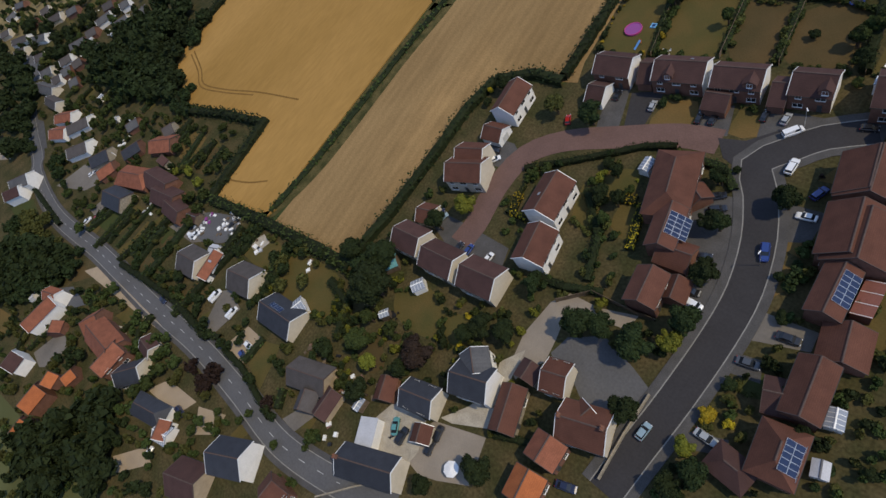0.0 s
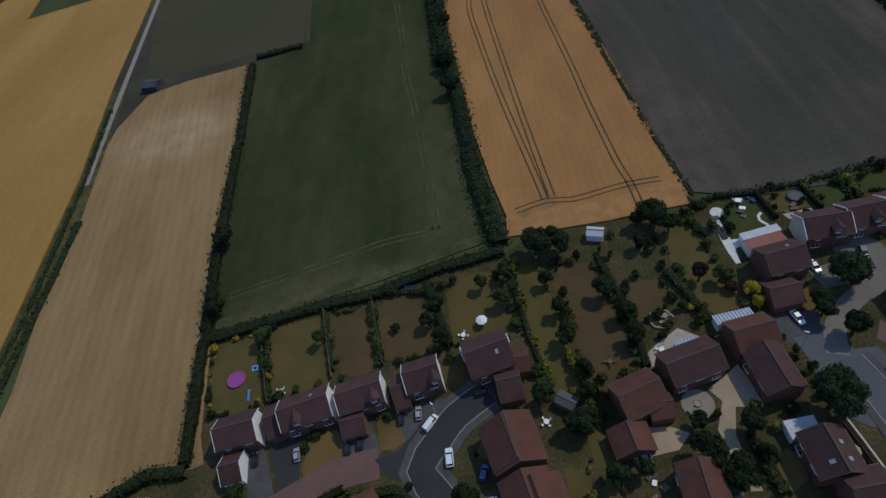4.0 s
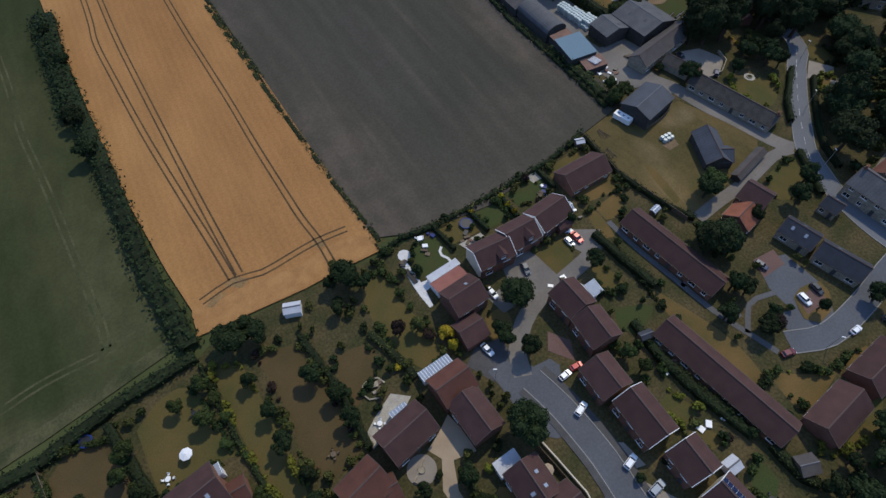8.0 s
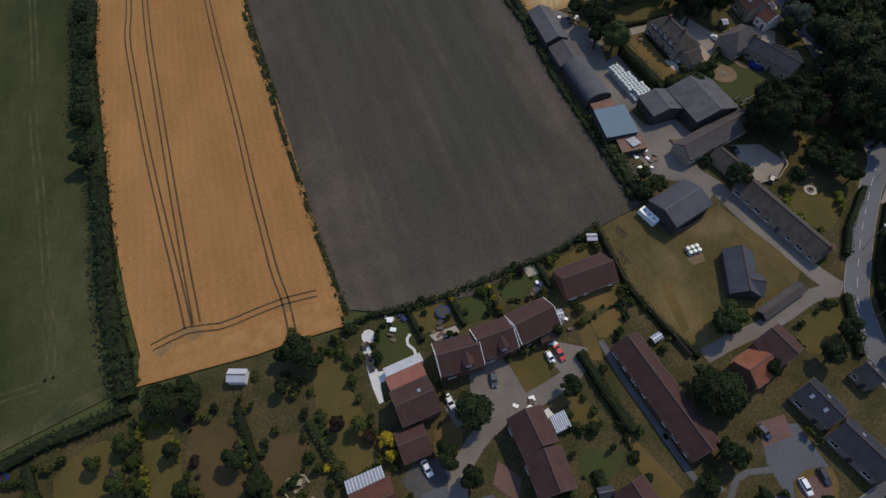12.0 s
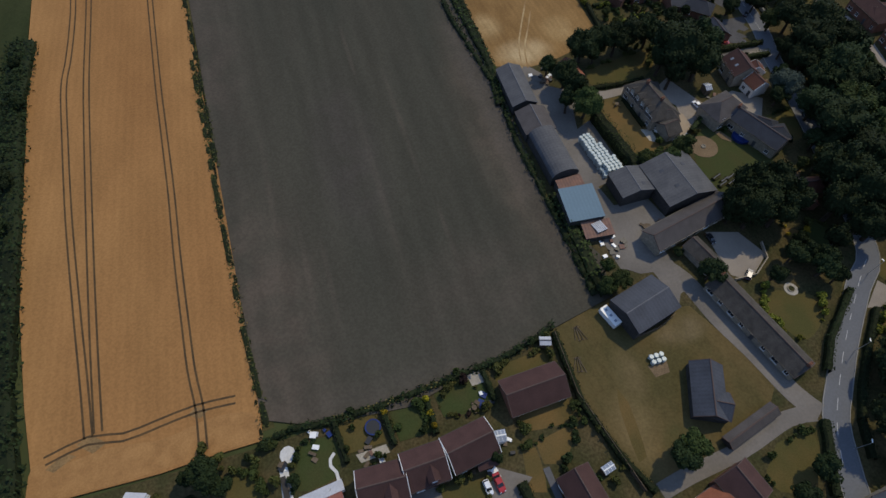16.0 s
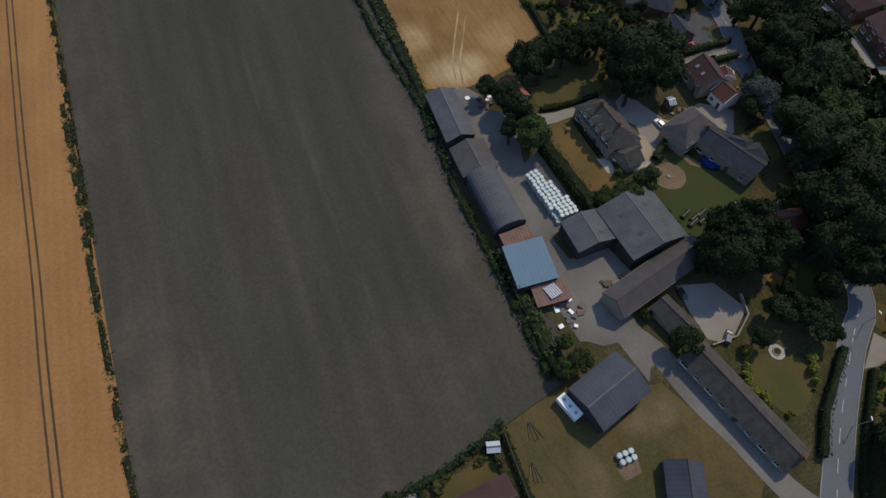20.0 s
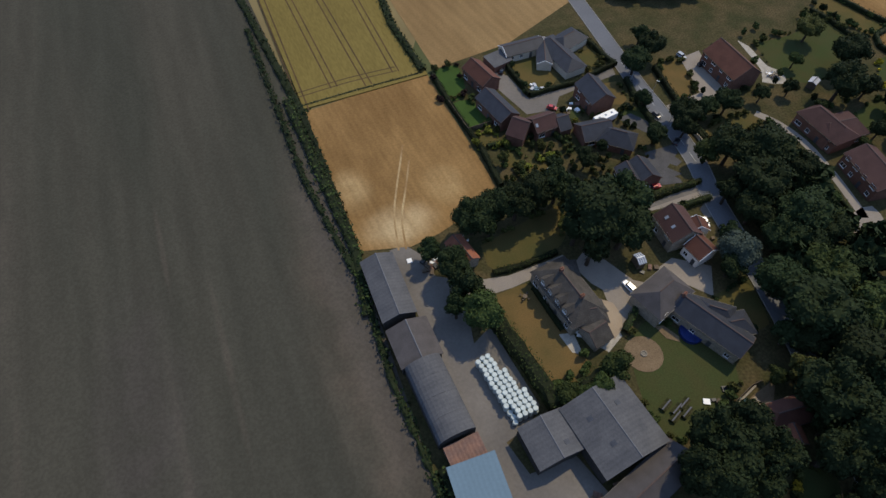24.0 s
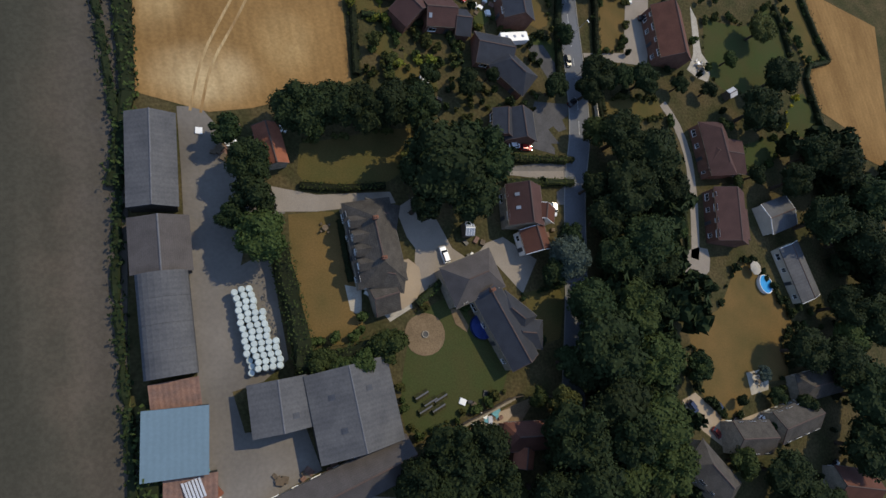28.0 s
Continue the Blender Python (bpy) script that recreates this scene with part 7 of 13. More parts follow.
lawn('brownlawn', [(18.8, 108.4), (25.7, 107.9), (26.9, 102.4), (23.6, 99.6), (17.4, 95.3), (16.8, 102.2)])
lawn('lawn', [(-131.1, -9.8), (-128.0, -1.9), (-109.5, -0.1), (-103.6, -10.1), (-110.2, -14.0), (-126.7, -15.7)])
lawn('lawn', [(-148.8, -12.6), (-145.5, -4.2), (-135.6, -3.6), (-135.1, -12.0)])
lawn('lawn', [(-90.0, 5.2), (-82.5, 11.2), (-73.5, 7.9), (-73.5, 1.3), (-85.6, 0.7)])
lawn('lawn', [(-73.5, 7.9), (-68.4, 10.9), (-63.1, 4.5), (-70.0, 1.8)])
lawn('lawn', [(-61.5, 57.7), (-54.9, 60.8), (-52.8, 53.4), (-59.1, 50.5)])
lawn('lawn', [(-64.7, 52.4), (-58.5, 50.5), (-56.2, 41.7), (-62.0, 43.4)])
lawn('lawn', [(-53.8, 51.0), (-48.0, 51.5), (-46.4, 43.6), (-52.7, 45.3)])
lawn('deadlawn', [(-59.5, 81.1), (-53.0, 82.5), (-51.0, 75.0), (-59.8, 72.8)])
lawn('deadlawn', [(-43.5, 83.2), (-39.4, 83.6), (-36.9, 77.6), (-42.7, 76.4)])
lawn('deadlawn', [(-22.2, 71.6), (-19.7, 77.6), (-19.0, 71.9)])
lawn('deadlawn', [(-21.9, 59.8), (-17.6, 59.5), (-17.7, 54.6), (-20.7, 55.0)])
lawn('deadlawn', [(-19.7, 52.1), (-16.8, 52.4), (-16.8, 47.3), (-18.6, 43.9)])
lawn('lawn', [(-4.8, 67.6), (-0.5, 66.7), (-0.9, 60.3), (-4.9, 57.5)])
lawn('lawn', [(-4.2, 55.8), (1.6, 55.7), (0.8, 43.4), (-3.5, 41.0)])
lawn('lawn', [(0.5, 77.8), (3.7, 79.5), (5.1, 60.8), (2.1, 59.3)])
lawn('deadlawn', [(54.0, 99.5), (59.6, 99.4), (57.4, 92.5), (52.0, 92.7)])
lawn('deadlawn', [(35.9, 65.8), (39.8, 62.8), (34.0, 58.2), (31.0, 62.0)])
lawn('lawn', [(75.1, 109.3), (85.2, 107.6), (79.7, 99.5), (73.7, 102.0)])
lawn('lawn', [(87.1, 98.5), (88.9, 89.7), (83.9, 89.0), (83.2, 96.7)])
lawn('greenlawn', [(82.5, 85.6), (90.7, 81.3), (82.0, 77.2), (79.9, 81.0)])
lawn('lawn', [(78.9, 63.3), (81.8, 57.2), (76.3, 56.0), (75.5, 62.2)])
lawn('lawn', [(79.0, 55.7), (82.4, 49.4), (78.1, 49.2), (76.2, 54.2)])
lawn('greenlawn', [(85.1, 43.7), (85.7, 38.1), (80.4, 35.7), (80.8, 41.9)])
lawn('deadlawn', [(92.6, 89.1), (100.1, 67.0), (99.8, 54.7), (96.1, 53.6), (92.5, 75.3)])
lawn('deadlawn', [(101.1, 55.6), (112.1, 48.9), (119.7, 49.2), (102.0, 45.0)])
lawn('deadlawn', [(117.1, 62.4), (125.0, 56.0), (116.4, 58.4)])
lawn('deadlawn', [(118.2, 48.2), (126.0, 48.5), (126.7, 45.8), (117.5, 44.6)])
lawn('deadlawn', [(138.0, 43.3), (143.9, 40.9), (132.7, 34.6), (126.1, 37.8)])
lawn('lawn', [(101.2, 39.9), (110.9, 41.8), (118.9, 39.4), (110.7, 34.3), (99.5, 35.8), (97.5, 37.4)])
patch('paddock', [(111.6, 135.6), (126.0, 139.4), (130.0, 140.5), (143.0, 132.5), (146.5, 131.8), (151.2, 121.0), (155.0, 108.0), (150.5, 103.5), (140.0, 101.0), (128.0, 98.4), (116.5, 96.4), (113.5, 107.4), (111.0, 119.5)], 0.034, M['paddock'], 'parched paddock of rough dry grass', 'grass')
lawn('lawn', [(95.6, 130.7), (107.6, 131.3), (108.0, 127.0), (93.9, 125.9)])
lawn('deadlawn', [(95.5, 118.9), (108.1, 118.9), (108.3, 114.4), (96.6, 114.9)])
lawn('deadlawn', [(97.5, 112.1), (105.8, 113.3), (107.6, 112.8), (101.6, 106.2), (97.6, 107.4)])
lawn('deadlawn', [(94.2, 111.9), (97.1, 111.1), (96.1, 102.0), (92.8, 103.0)])
lawn('greenlawn', [(83.0, 129.2), (88.3, 128.9), (90.3, 123.0), (83.6, 122.5), (79.3, 125.1)])
lawn('lawn', [(68.3, 127.2), (74.8, 127.7), (75.9, 122.4), (69.8, 123.0)])
lawn('greenlawn', [(48.3, 125.9), (55.0, 126.3), (55.3, 118.0), (45.8, 117.3)])
lawn('lawn', [(167.3, 130.7), (178.7, 124.8), (176.4, 119.3), (169.2, 115.6), (165.7, 119.6), (163.7, 126.2)])
lawn('greenlawn', [(191.0, 145.1), (197.1, 141.4), (190.5, 134.5), (184.5, 138.0)])
lawn('lawn', [(147.9, 96.8), (159.4, 97.0), (155.7, 89.7), (146.7, 86.5), (141.3, 90.7)])
lawn('deadlawn', [(182.8, 145.7), (187.5, 142.5), (182.7, 140.4)])
lawn('deadlawn', [(153.4, 203.7), (162.1, 203.8), (164.0, 200.8), (164.6, 179.4), (154.9, 179.7), (152.8, 188.4)])
lawn('lawn', [(157.1, 218.1), (182.7, 221.1), (174.7, 209.8), (157.3, 209.8)])
lawn('greenlawn', [(175.3, 181.3), (184.3, 183.7), (190.5, 174.6), (194.6, 168.1), (192.4, 163.8), (172.9, 158.7), (170.7, 166.6)])
lawn('lawn', [(201.1, 183.0), (210.7, 183.2), (208.2, 172.1), (203.7, 171.5)])
lawn('lawn', [(178.4, 235.6), (188.0, 237.4), (188.5, 231.9), (178.9, 230.3)])
lawn('turf', [(173.4, 285.2), (180.7, 284.8), (177.4, 271.4), (168.9, 270.5)])
lawn('turf', [(171.1, 268.5), (177.5, 268.3), (178.5, 256.5), (171.1, 256.4)])
lawn('lawn', [(197.4, 280.7), (206.3, 279.4), (208.2, 269.2), (205.0, 264.6), (194.9, 263.7)])
lawn('greenlawn', [(204.0, 252.1), (205.6, 249.4), (202.2, 246.8), (200.8, 249.1)])
lawn('lawn', [(220.7, 274.6), (225.4, 275.5), (225.2, 266.8), (214.3, 265.4)])
lawn('deadlawn', [(218.9, 258.5), (223.5, 257.9), (221.9, 249.3), (216.8, 249.0)])
lawn('greenlawn', [(215.7, 245.8), (222.9, 245.1), (220.6, 237.5), (214.9, 238.8)])
lawn('lawn', [(171.7, 253.1), (177.6, 252.8), (178.1, 246.9), (171.6, 247.5)])
lawn('lawn', [(182.1, 239.6), (187.7, 235.6), (188.9, 230.2), (182.3, 232.1)])
lawn('lawn', [(178.6, 244.4), (180.9, 242.3), (177.5, 237.3), (175.2, 239.4)])
lawn('lawn', [(-94.3, -35.9), (-88.0, -28.1), (-85.1, -32.6)])
lawn('brownlawn', [(-91.2, -9.7), (-85.5, -6.2), (-79.0, -10.4), (-83.3, -14.9)])
lawn('greenlawn', [(-14.3, 30.6), (-10.3, 32.0), (-9.9, 27.5), (-15.1, 26.4)])
lawn('deadlawn', [(-31.5, 51.3), (-30.6, 56.1), (-25.0, 56.0), (-26.5, 48.2)])

# houses round the brick-paved lane
house(-95.7, 65.5, -83.0, 10.2, 7.0, 5.0, 2.4, roof='redbrown', wall='white', chimney=0, label='two-storey white-rendered house with a red-brown tiled roof', sides=(1,))
house(-94.9, 55.9, 5.1, 6.0, 5.5, 2.4, 1.9, roof='redbrown', wall='white', windows=False, garage=1, label='small detached garage with white gable ends', category='garage', name='garage')
house(-94.3, 46.2, 18.5, 8.0, 7.0, 5.0, 2.4, roof='redbrown', wall='cream', label='two-storey cream-rendered house with a red-brown tiled roof', ends=(1,))
house(-92.6, 41.7, 20.1, 10.4, 7.5, 5.0, 2.6, roof='redbrown', wall='cream', label='two-storey cream-rendered house with a red-brown tiled roof', ends=(1,))
house(-96.1, 27.0, 12.8, 4.9, 5.5, 2.4, 1.9, roof='redbrown', wall='cream', windows=False, garage=1, label='detached garage with a cream gable', category='garage', name='garage')
house(-93.6, 18.7, 4.7, 8.9, 7.5, 4.6, 2.6, roof='brown', wall='cream', label='two-storey cream-rendered house with a brown tiled roof', ends=(1,))
house(-81.7, 18.2, 4.5, 10.1, 7.5, 4.6, 2.6, roof='brown', wall='cream', label='two-storey cream-rendered house with a brown tiled roof', ends=(1,))
house(-69.3, 19.4, 6.4, 9.8, 8.0, 4.6, 2.7, roof='brown', wall='cream', label='two-storey cream-rendered house with a brown tiled roof', ends=(1,))
h = house(-67.3, 43.9, -83.4, 10.8, 8.0, 5.0, 2.7, roof='redbrown', wall='white', label='two-storey white-rendered house with a red-brown tiled roof', sides=(1,))
skylight(h, -1, 1.0, 1.8)
house(-62.7, 31.9, -78.4, 9.1, 7.4, 5.0, 2.5, roof='redbrown', wall='white', label='two-storey white-rendered house with a red-brown tiled roof', sides=(1,))
house(-75.0, 84.0, 7.5, 9.4, 7.2, 4.7, 2.5, roof='brown', wall='brick', endwall='white', label='two-storey red-brick house with a brown tiled roof', ends=(1,))
house(-75.6, 76.3, 6.6, 4.6, 6.5, 2.5, 2.2, roof='brown', wall='white', windows=False, label='brown-roofed garage wing with a white gable', category='garage', name='garage')
h = house(-59.0, 86.7, 11.0, 11.6, 7.6, 4.7, 2.6, roof='brown', wall='brick', endwall='white', label='two-storey red-brick house with a brown tiled roof', ends=(1,))
dormer(h, -1, -2.0)
skylight(h, 1, 2.0, 2.0)
house(-67.1, 85.7, 13.1, 3.3, 8.0, 2.8, 2.7, roof='brown', wall='brick', windows=False, label='low garage with a brown tiled roof', category='garage', name='garage')
h = house(-46.2, 88.2, 10.0, 10.4, 7.2, 4.7, 2.5, roof='brown', wall='brick', endwall='white', label='two-storey red-brick house with a brown tiled roof', ends=(1,))
dormer(h, -1, 3.0, 2.8)
house(-48.1, 82.5, 6.4, 5.1, 6.0, 2.5, 2.0, roof='brown', wall='brick', windows=False, label='brown-roofed garage in front of a house', category='garage', name='garage')
h = house(-31.9, 90.5, 9.3, 8.0, 7.2, 4.7, 2.5, roof='brown', wall='brick', endwall='white', label='two-storey red-brick house with a brown tiled roof', ends=(1,))
dormer(h, -1, 2.6, 2.4)
house(-37.4, 88.2, 10.7, 3.1, 8.0, 2.6, 2.7, roof='brown', wall='brick', windows=False, label='low garage with a brown tiled roof', category='garage', name='garage')
h = house(-16.7, 92.9, 12.3, 9.8, 9.2, 5.0, 3.1, roof='brown', wall='brick', label='two-storey red-brick house with a brown tiled roof')
skylight(h, -1, 2.0, 2.0)
house(-13.0, 85.8, 4.7, 5.0, 7.5, 2.8, 2.6, roof='brown', wall='brick', windows=False, label='brown-roofed garage wing beside a house', category='garage', name='garage')
house(-10.6, 90.8, 1.1, 5.0, 5.0, 3.0, 1.7, roof='redbrown', wall='brick', windows=False, label='small red-tiled side extension', category='extension', name='extension')
lean_to(-17.3, 96.4, 188.0, 11.3, 2.8, 2.2, 3.0, 'cons', 'pvc', 'glazed garden room along the back of a house', ribs=8)
house(-13.8, 72.3, -78.7, 10.1, 9.9, 5.0, 3.4, roof='redbrown', wall='brick', chimney=0, label='two-storey red-brick house with a red-brown tiled roof', sides=(1,))
house(-11.8, 60.4, -77.8, 10.8, 9.5, 5.0, 3.2, roof='redbrown', wall='brick', label='two-storey red-brick house with a red-brown tiled roof', sides=(1,))
h = house(-9.9, 48.7, -85.3, 9.8, 5.2, 5.0, 1.8, roof='redbrown', wall='brick', label='two-storey red-brick house with a red-brown tiled roof', sides=(1,))
solar(h, 1, -3.2, 1.2, 6, 2)
lean_to(-5.1, 50.8, -86.4, 6.8, 3.0, 2.4, 3.4, 'pinkroof', 'brick', 'pink-roofed rear extension with roof lights', 'extension', 'extension', ribs=4)
house(-4.6, 41.3, -77.3, 7.1, 7.0, 2.8, 2.4, roof='redbrown', wall='brick', windows=False, label='large garage with a red-brown roof', category='garage', name='garage')
house(-5.6, 31.3, -82.0, 10.3, 5.6, 5.0, 1.9, roof='redbrown', wall='brick', label='two-storey red-brick house with a red-brown tiled roof')
house(-8.3, 28.5, 19.4, 5.4, 6.0, 2.8, 2.0, roof='brown', wall='brick', windows=False, label='low front wing with a brown roof', category='extension', name='extension')
h = house(-4.8, 19.7, -80.8, 8.9, 6.6, 4.4, 2.2, roof='redbrown', wall='brick', hip=2.8, label='two-storey red-brick house with a red-brown tiled roof', sides=(1,))
solar(h, 1, -2.0, 1.4, 5, 2)
house(-9.3, 14.0, -7.0, 6.7, 5.0, 2.5, 1.7, roof='brown', wall='brick', hip=2.1, windows=False, label='hipped double garage with a brown roof', category='garage', name='garage')
house(-14.2, 72.5, -77.2, 9.2, 10.0, 5.0, 3.4, roof='redbrown', wall='brick', label='two-storey red-brick house with a red-brown tiled roof')
house(-10.2, 59.4, -78.7, 10.2, 10.0, 5.0, 3.4, roof='redbrown', wall='brick', label='two-storey red-brick house with a red-brown tiled roof')
house(-44.7, 58.0, -72.5, 16.1, 8.9, 4.7, 3.0, roof='redbrown', wall='brick', hip=3.7, label='two-storey red-brick house with a red-brown tiled roof', sides=(1,))
house(-39.8, 58.3, -33.3, 4.1, 5.0, 2.5, 1.7, roof='redbrown', wall='brick', windows=False, label='garage wing with a red-brown roof', category='garage', name='garage')
h = house(-40.3, 48.0, -76.6, 9.8, 5.5, 5.0, 1.9, roof='redbrown', wall='brick', label='two-storey red-brick house with a red-brown tiled roof', sides=(1,))
solar(h, 1, -2.4, 1.2, 5, 3)
house(-36.3, 44.2, 4.5, 6.6, 6.0, 2.8, 2.0, roof='redbrown', wall='brick', windows=False, label='low side wing with a red-brown roof', category='extension', name='extension')
house(-36.7, 34.6, -81.0, 7.7, 6.0, 5.0, 2.0, roof='redbrown', wall='brick', label='two-storey red-brick house with a red-brown tiled roof', sides=(1,))
house(-32.6, 37.5, -78.5, 4.8, 5.0, 2.5, 1.7, roof='redbrown', wall='brick', windows=False, label='garage with a red-brown roof', category='garage', name='garage')

# old houses by the gravel yard and main road
house(-41.5, 10.1, 16.4, 4.9, 6.5, 4.2, 2.2, roof='redbrown', wall='cream', label='two-storey cream-rendered house with a red-brown tiled roof', ends=(1,))
house(-47.5, 8.0, -87.3, 3.8, 4.5, 2.6, 1.5, roof='brown', wall='rubble', windows=False, label='small stone outbuilding with a brown roof', category='outbuilding', name='outbuilding')
house(-46.4, -0.5, -70.9, 9.4, 5.0, 3.0, 1.7, roof='redbrown', wall='rubble', label='single-storey limestone house with a red-brown tiled roof', sides=(1,))
house(-31.8, 5.5, 18.5, 9.1, 7.5, 4.6, 2.6, roof='redbrown', wall='cream', chimney=2, label='two-storey cream-rendered house with a red-brown tiled roof', ends=(1,))
house(-32.5, 7.2, 75.5, 3.1, 5.5, 4.4, 1.9, roof='redbrown', wall='cream', windows=False, label='two-storey cream-rendered house with a red-brown tiled roof')
house(-35.3, -2.3, -86.7, 5.1, 6.0, 4.0, 2.0, roof='terracotta', wall='brick', label='single-storey red-brick house with a terracotta roof', sides=(1,), ends=(-1,))
house(-34.7, -9.8, -81.4, 5.8, 6.0, 4.0, 2.0, roof='orange', wall='brick', label='single-storey red-brick house with an orange pantile roof', sides=(1,), ends=(-1,))
house(-55.4, -0.4, 17.8, 8.6, 7.0, 5.2, 2.4, roof='slate', wall='white', label='two-storey white-rendered house with a dark slate roof', ends=(1,))
house(-57.1, 2.9, -42.2, 5.5, 6.0, 5.2, 2.0, roof='sheet', wall='white', label='two-storey white-rendered building under a grey sheet roof', sides=(1,), ends=(1,))
house(-63.7, -10.0, 15.6, 8.2, 6.2, 4.2, 2.1, roof='slate', wall='cream', label='two-storey cream-rendered house with a dark slate roof', ends=(1,))
house(-59.1, -15.6, -65.6, 3.7, 4.2, 2.4, 1.4, roof='redbrown', wall='cream', windows=False, label='garage with a red-brown roof', category='garage', name='garage')
house(-73.3, -13.6, -66.1, 5.2, 4.5, 2.4, 1.5, roof='redbrown', wall='brick', windows=False, label='narrow outbuilding with a red-brown roof', category='outbuilding', name='outbuilding')
lean_to(-69.9, -23.6, -61.5, 7.0, 4.5, 2.8, 3.0, 'flatroof', 'white', 'flat-roofed white outbuilding in a yard', 'outbuilding', 'outbuilding')
house(-63.8, -27.7, 24.0, 14.4, 6.5, 4.6, 2.2, roof='slate', wall='cream', chimney=-1, label='two-storey cream-rendered house with a dark slate roof', sides=(1,), ends=(1,))

# houses along the main road
house(-93.4, -23.5, 19.1, 12.4, 7.0, 2.4, 2.4, roof='greytile', wall='buff', label='single-storey buff-brick house with a grey tiled roof', ends=(1,))
house(-89.6, -28.3, -66.4, 4.6, 5.5, 2.4, 1.9, roof='greytile', wall='buff', label='single-storey buff-brick house with a grey tiled roof', sides=(1,))
house(-84.3, -25.3, -85.7, 6.7, 4.5, 2.3, 1.5, roof='brown', wall='buff', windows=False, label='single-storey buff-brick house with a brown tiled roof')
h = house(-115.0, -17.8, 5.9, 14.1, 8.5, 2.5, 2.9, roof='slate', wall='cream', label='single-storey cream-rendered house with a dark slate roof', sides=(1,), ends=(1,))
solar(h, 1, -3.0, 1.5, 5, 1)
house(-136.8, -17.3, 11.5, 10.6, 9.0, 2.5, 3.1, roof='greytile', wall='cream', label='single-storey cream-rendered house with a grey tiled roof', ends=(1,))
house(-163.6, -24.6, 9.4, 10.4, 9.2, 2.5, 2.7, roof='greytile', wall='cream', label='single-storey cream-rendered house with a grey tiled roof', ends=(1,))
h = house(-154.8, -21.7, -78, 9.5, 4.6, 2.6, 1.7, roof='terracotta', wall='white', label='single-storey white-rendered house with a terracotta roof', sides=(1,))
skylight(h, -1, -1.5, 1)
skylight(h, -1, 0.5, 1)
skylight(h, 1, -1, 1)
house(-210.4, -74.5, -97.2, 13.1, 7.0, 5.0, 2.4, roof='terracotta', wall='white', windows=False, label='two-storey white-rendered house with a terracotta roof')
house(-214.2, -68.1, -160.3, 9.2, 5.0, 4.4, 1.7, roof='terracotta', wall='white', windows=False, label='two-storey white-rendered house with a terracotta roof')
house(-181.4, -60.7, 56.1, 6.5, 8.0, 4.0, 2.7, roof='terracotta', wall='brick', windows=False, label='single-storey red-brick house with a terracotta roof')
house(-169.4, -60.7, 4.6, 17.1, 9.0, 4.4, 3.1, roof='terracotta', wall='brick', windows=False, label='two-storey red-brick house with a terracotta roof')
house(-161.1, -62.1, -93.3, 9.7, 7.5, 4.4, 2.6, roof='terracotta', wall='brick', label='two-storey red-brick house with a terracotta roof', sides=(1,), ends=(-1,))
house(-199.7, -73.8, -48.9, 4.2, 6.0, 2.8, 2.0, roof='terracotta', wall='brick', windows=False, label='single-storey red-brick house with a terracotta roof')
house(-178.7, -89.1, -87.7, 7.6, 7.5, 4.4, 2.6, roof='orange', wall='brick', windows=False, label='two-storey red-brick house with an orange pantile roof')
house(-178.3, -81.9, -72.2, 4.2, 6.0, 4.4, 2.0, roof='orange', wall='brick', windows=False, label='two-storey red-brick house with an orange pantile roof')
house(-173.9, -76.7, -103.9, 4.3, 5.0, 2.6, 1.7, roof='orange', wall='brick', windows=False, label='single-storey red-brick house with an orange pantile roof')
house(-172.0, -96.9, -83.0, 6.5, 7.0, 4.6, 2.4, roof='orange', wall='brick', windows=False, label='two-storey red-brick house with an orange pantile roof')
house(-202.9, -90.6, -81.1, 5.7, 8.0, 4.6, 2.7, roof='brown', wall='white', windows=False, label='two-storey white-rendered house with a brown tiled roof')
house(-149.9, -60.0, 45.5, 9.7, 7.0, 2.8, 2.4, roof='slate', wall='cream', label='single-storey cream-rendered house with a dark slate roof', sides=(-1,), ends=(1,))
house(-132.6, -61.0, 17.6, 15.4, 6.0, 2.6, 2.0, roof='slate', wall='white', hip=2.5, label='single-storey white-rendered house with a dark slate roof', sides=(1,), ends=(1,))
house(-123.3, -61.2, -61.1, 5.0, 5.0, 2.8, 1.7, roof='terracotta', wall='white', label='single-storey white-rendered house with a terracotta roof', sides=(1,))
house(-151.8, -51.3, 0.2, 6.7, 5.0, 2.6, 1.7, roof='brown', wall='cream', label='single-storey cream-rendered house with a brown tiled roof', sides=(1,), ends=(1,))
house(-95.9, -49.7, 28.9, 11.0, 8.5, 4.6, 2.9, roof='slate', wall='white', label='two-storey white-rendered house with a dark slate roof', sides=(1,), ends=(1,))
house(-103.8, -62.0, 24.2, 10.9, 9.0, 2.8, 3.1, roof='brown', wall='buff', label='single-storey buff-brick house with a brown tiled roof', sides=(1,), ends=(1,))
house(-80.0, -46.4, -91.0, 4.1, 7.0, 4.2, 2.4, roof='redbrown', wall='brick', label='two-storey red-brick house with a red-brown tiled roof', sides=(1,), ends=(-1,))
house(-231.1, -18.0, 16.5, 21.9, 9.2, 2.7, 2.7, roof='terracotta', wall='brick', hip=3.4, windows=False, label='low red-brick house with a terracotta roof')
house(-213.4, -12.7, 5.0, 18.3, 8.7, 2.7, 2.6, roof='brown', wall='brick', windows=False, label='low red-brick house with a brown tiled roof')
house(-202.3, -15.1, 9.4, 15.6, 8.2, 2.7, 2.4, roof='brown', wall='brick', windows=False, label='low red-brick house with a brown tiled roof')
house(-192.0, -16.4, 1.1, 11.7, 7.2, 2.7, 2.0, roof='brown', wall='brick', windows=False, label='single-storey red-brick house with a brown tiled roof')
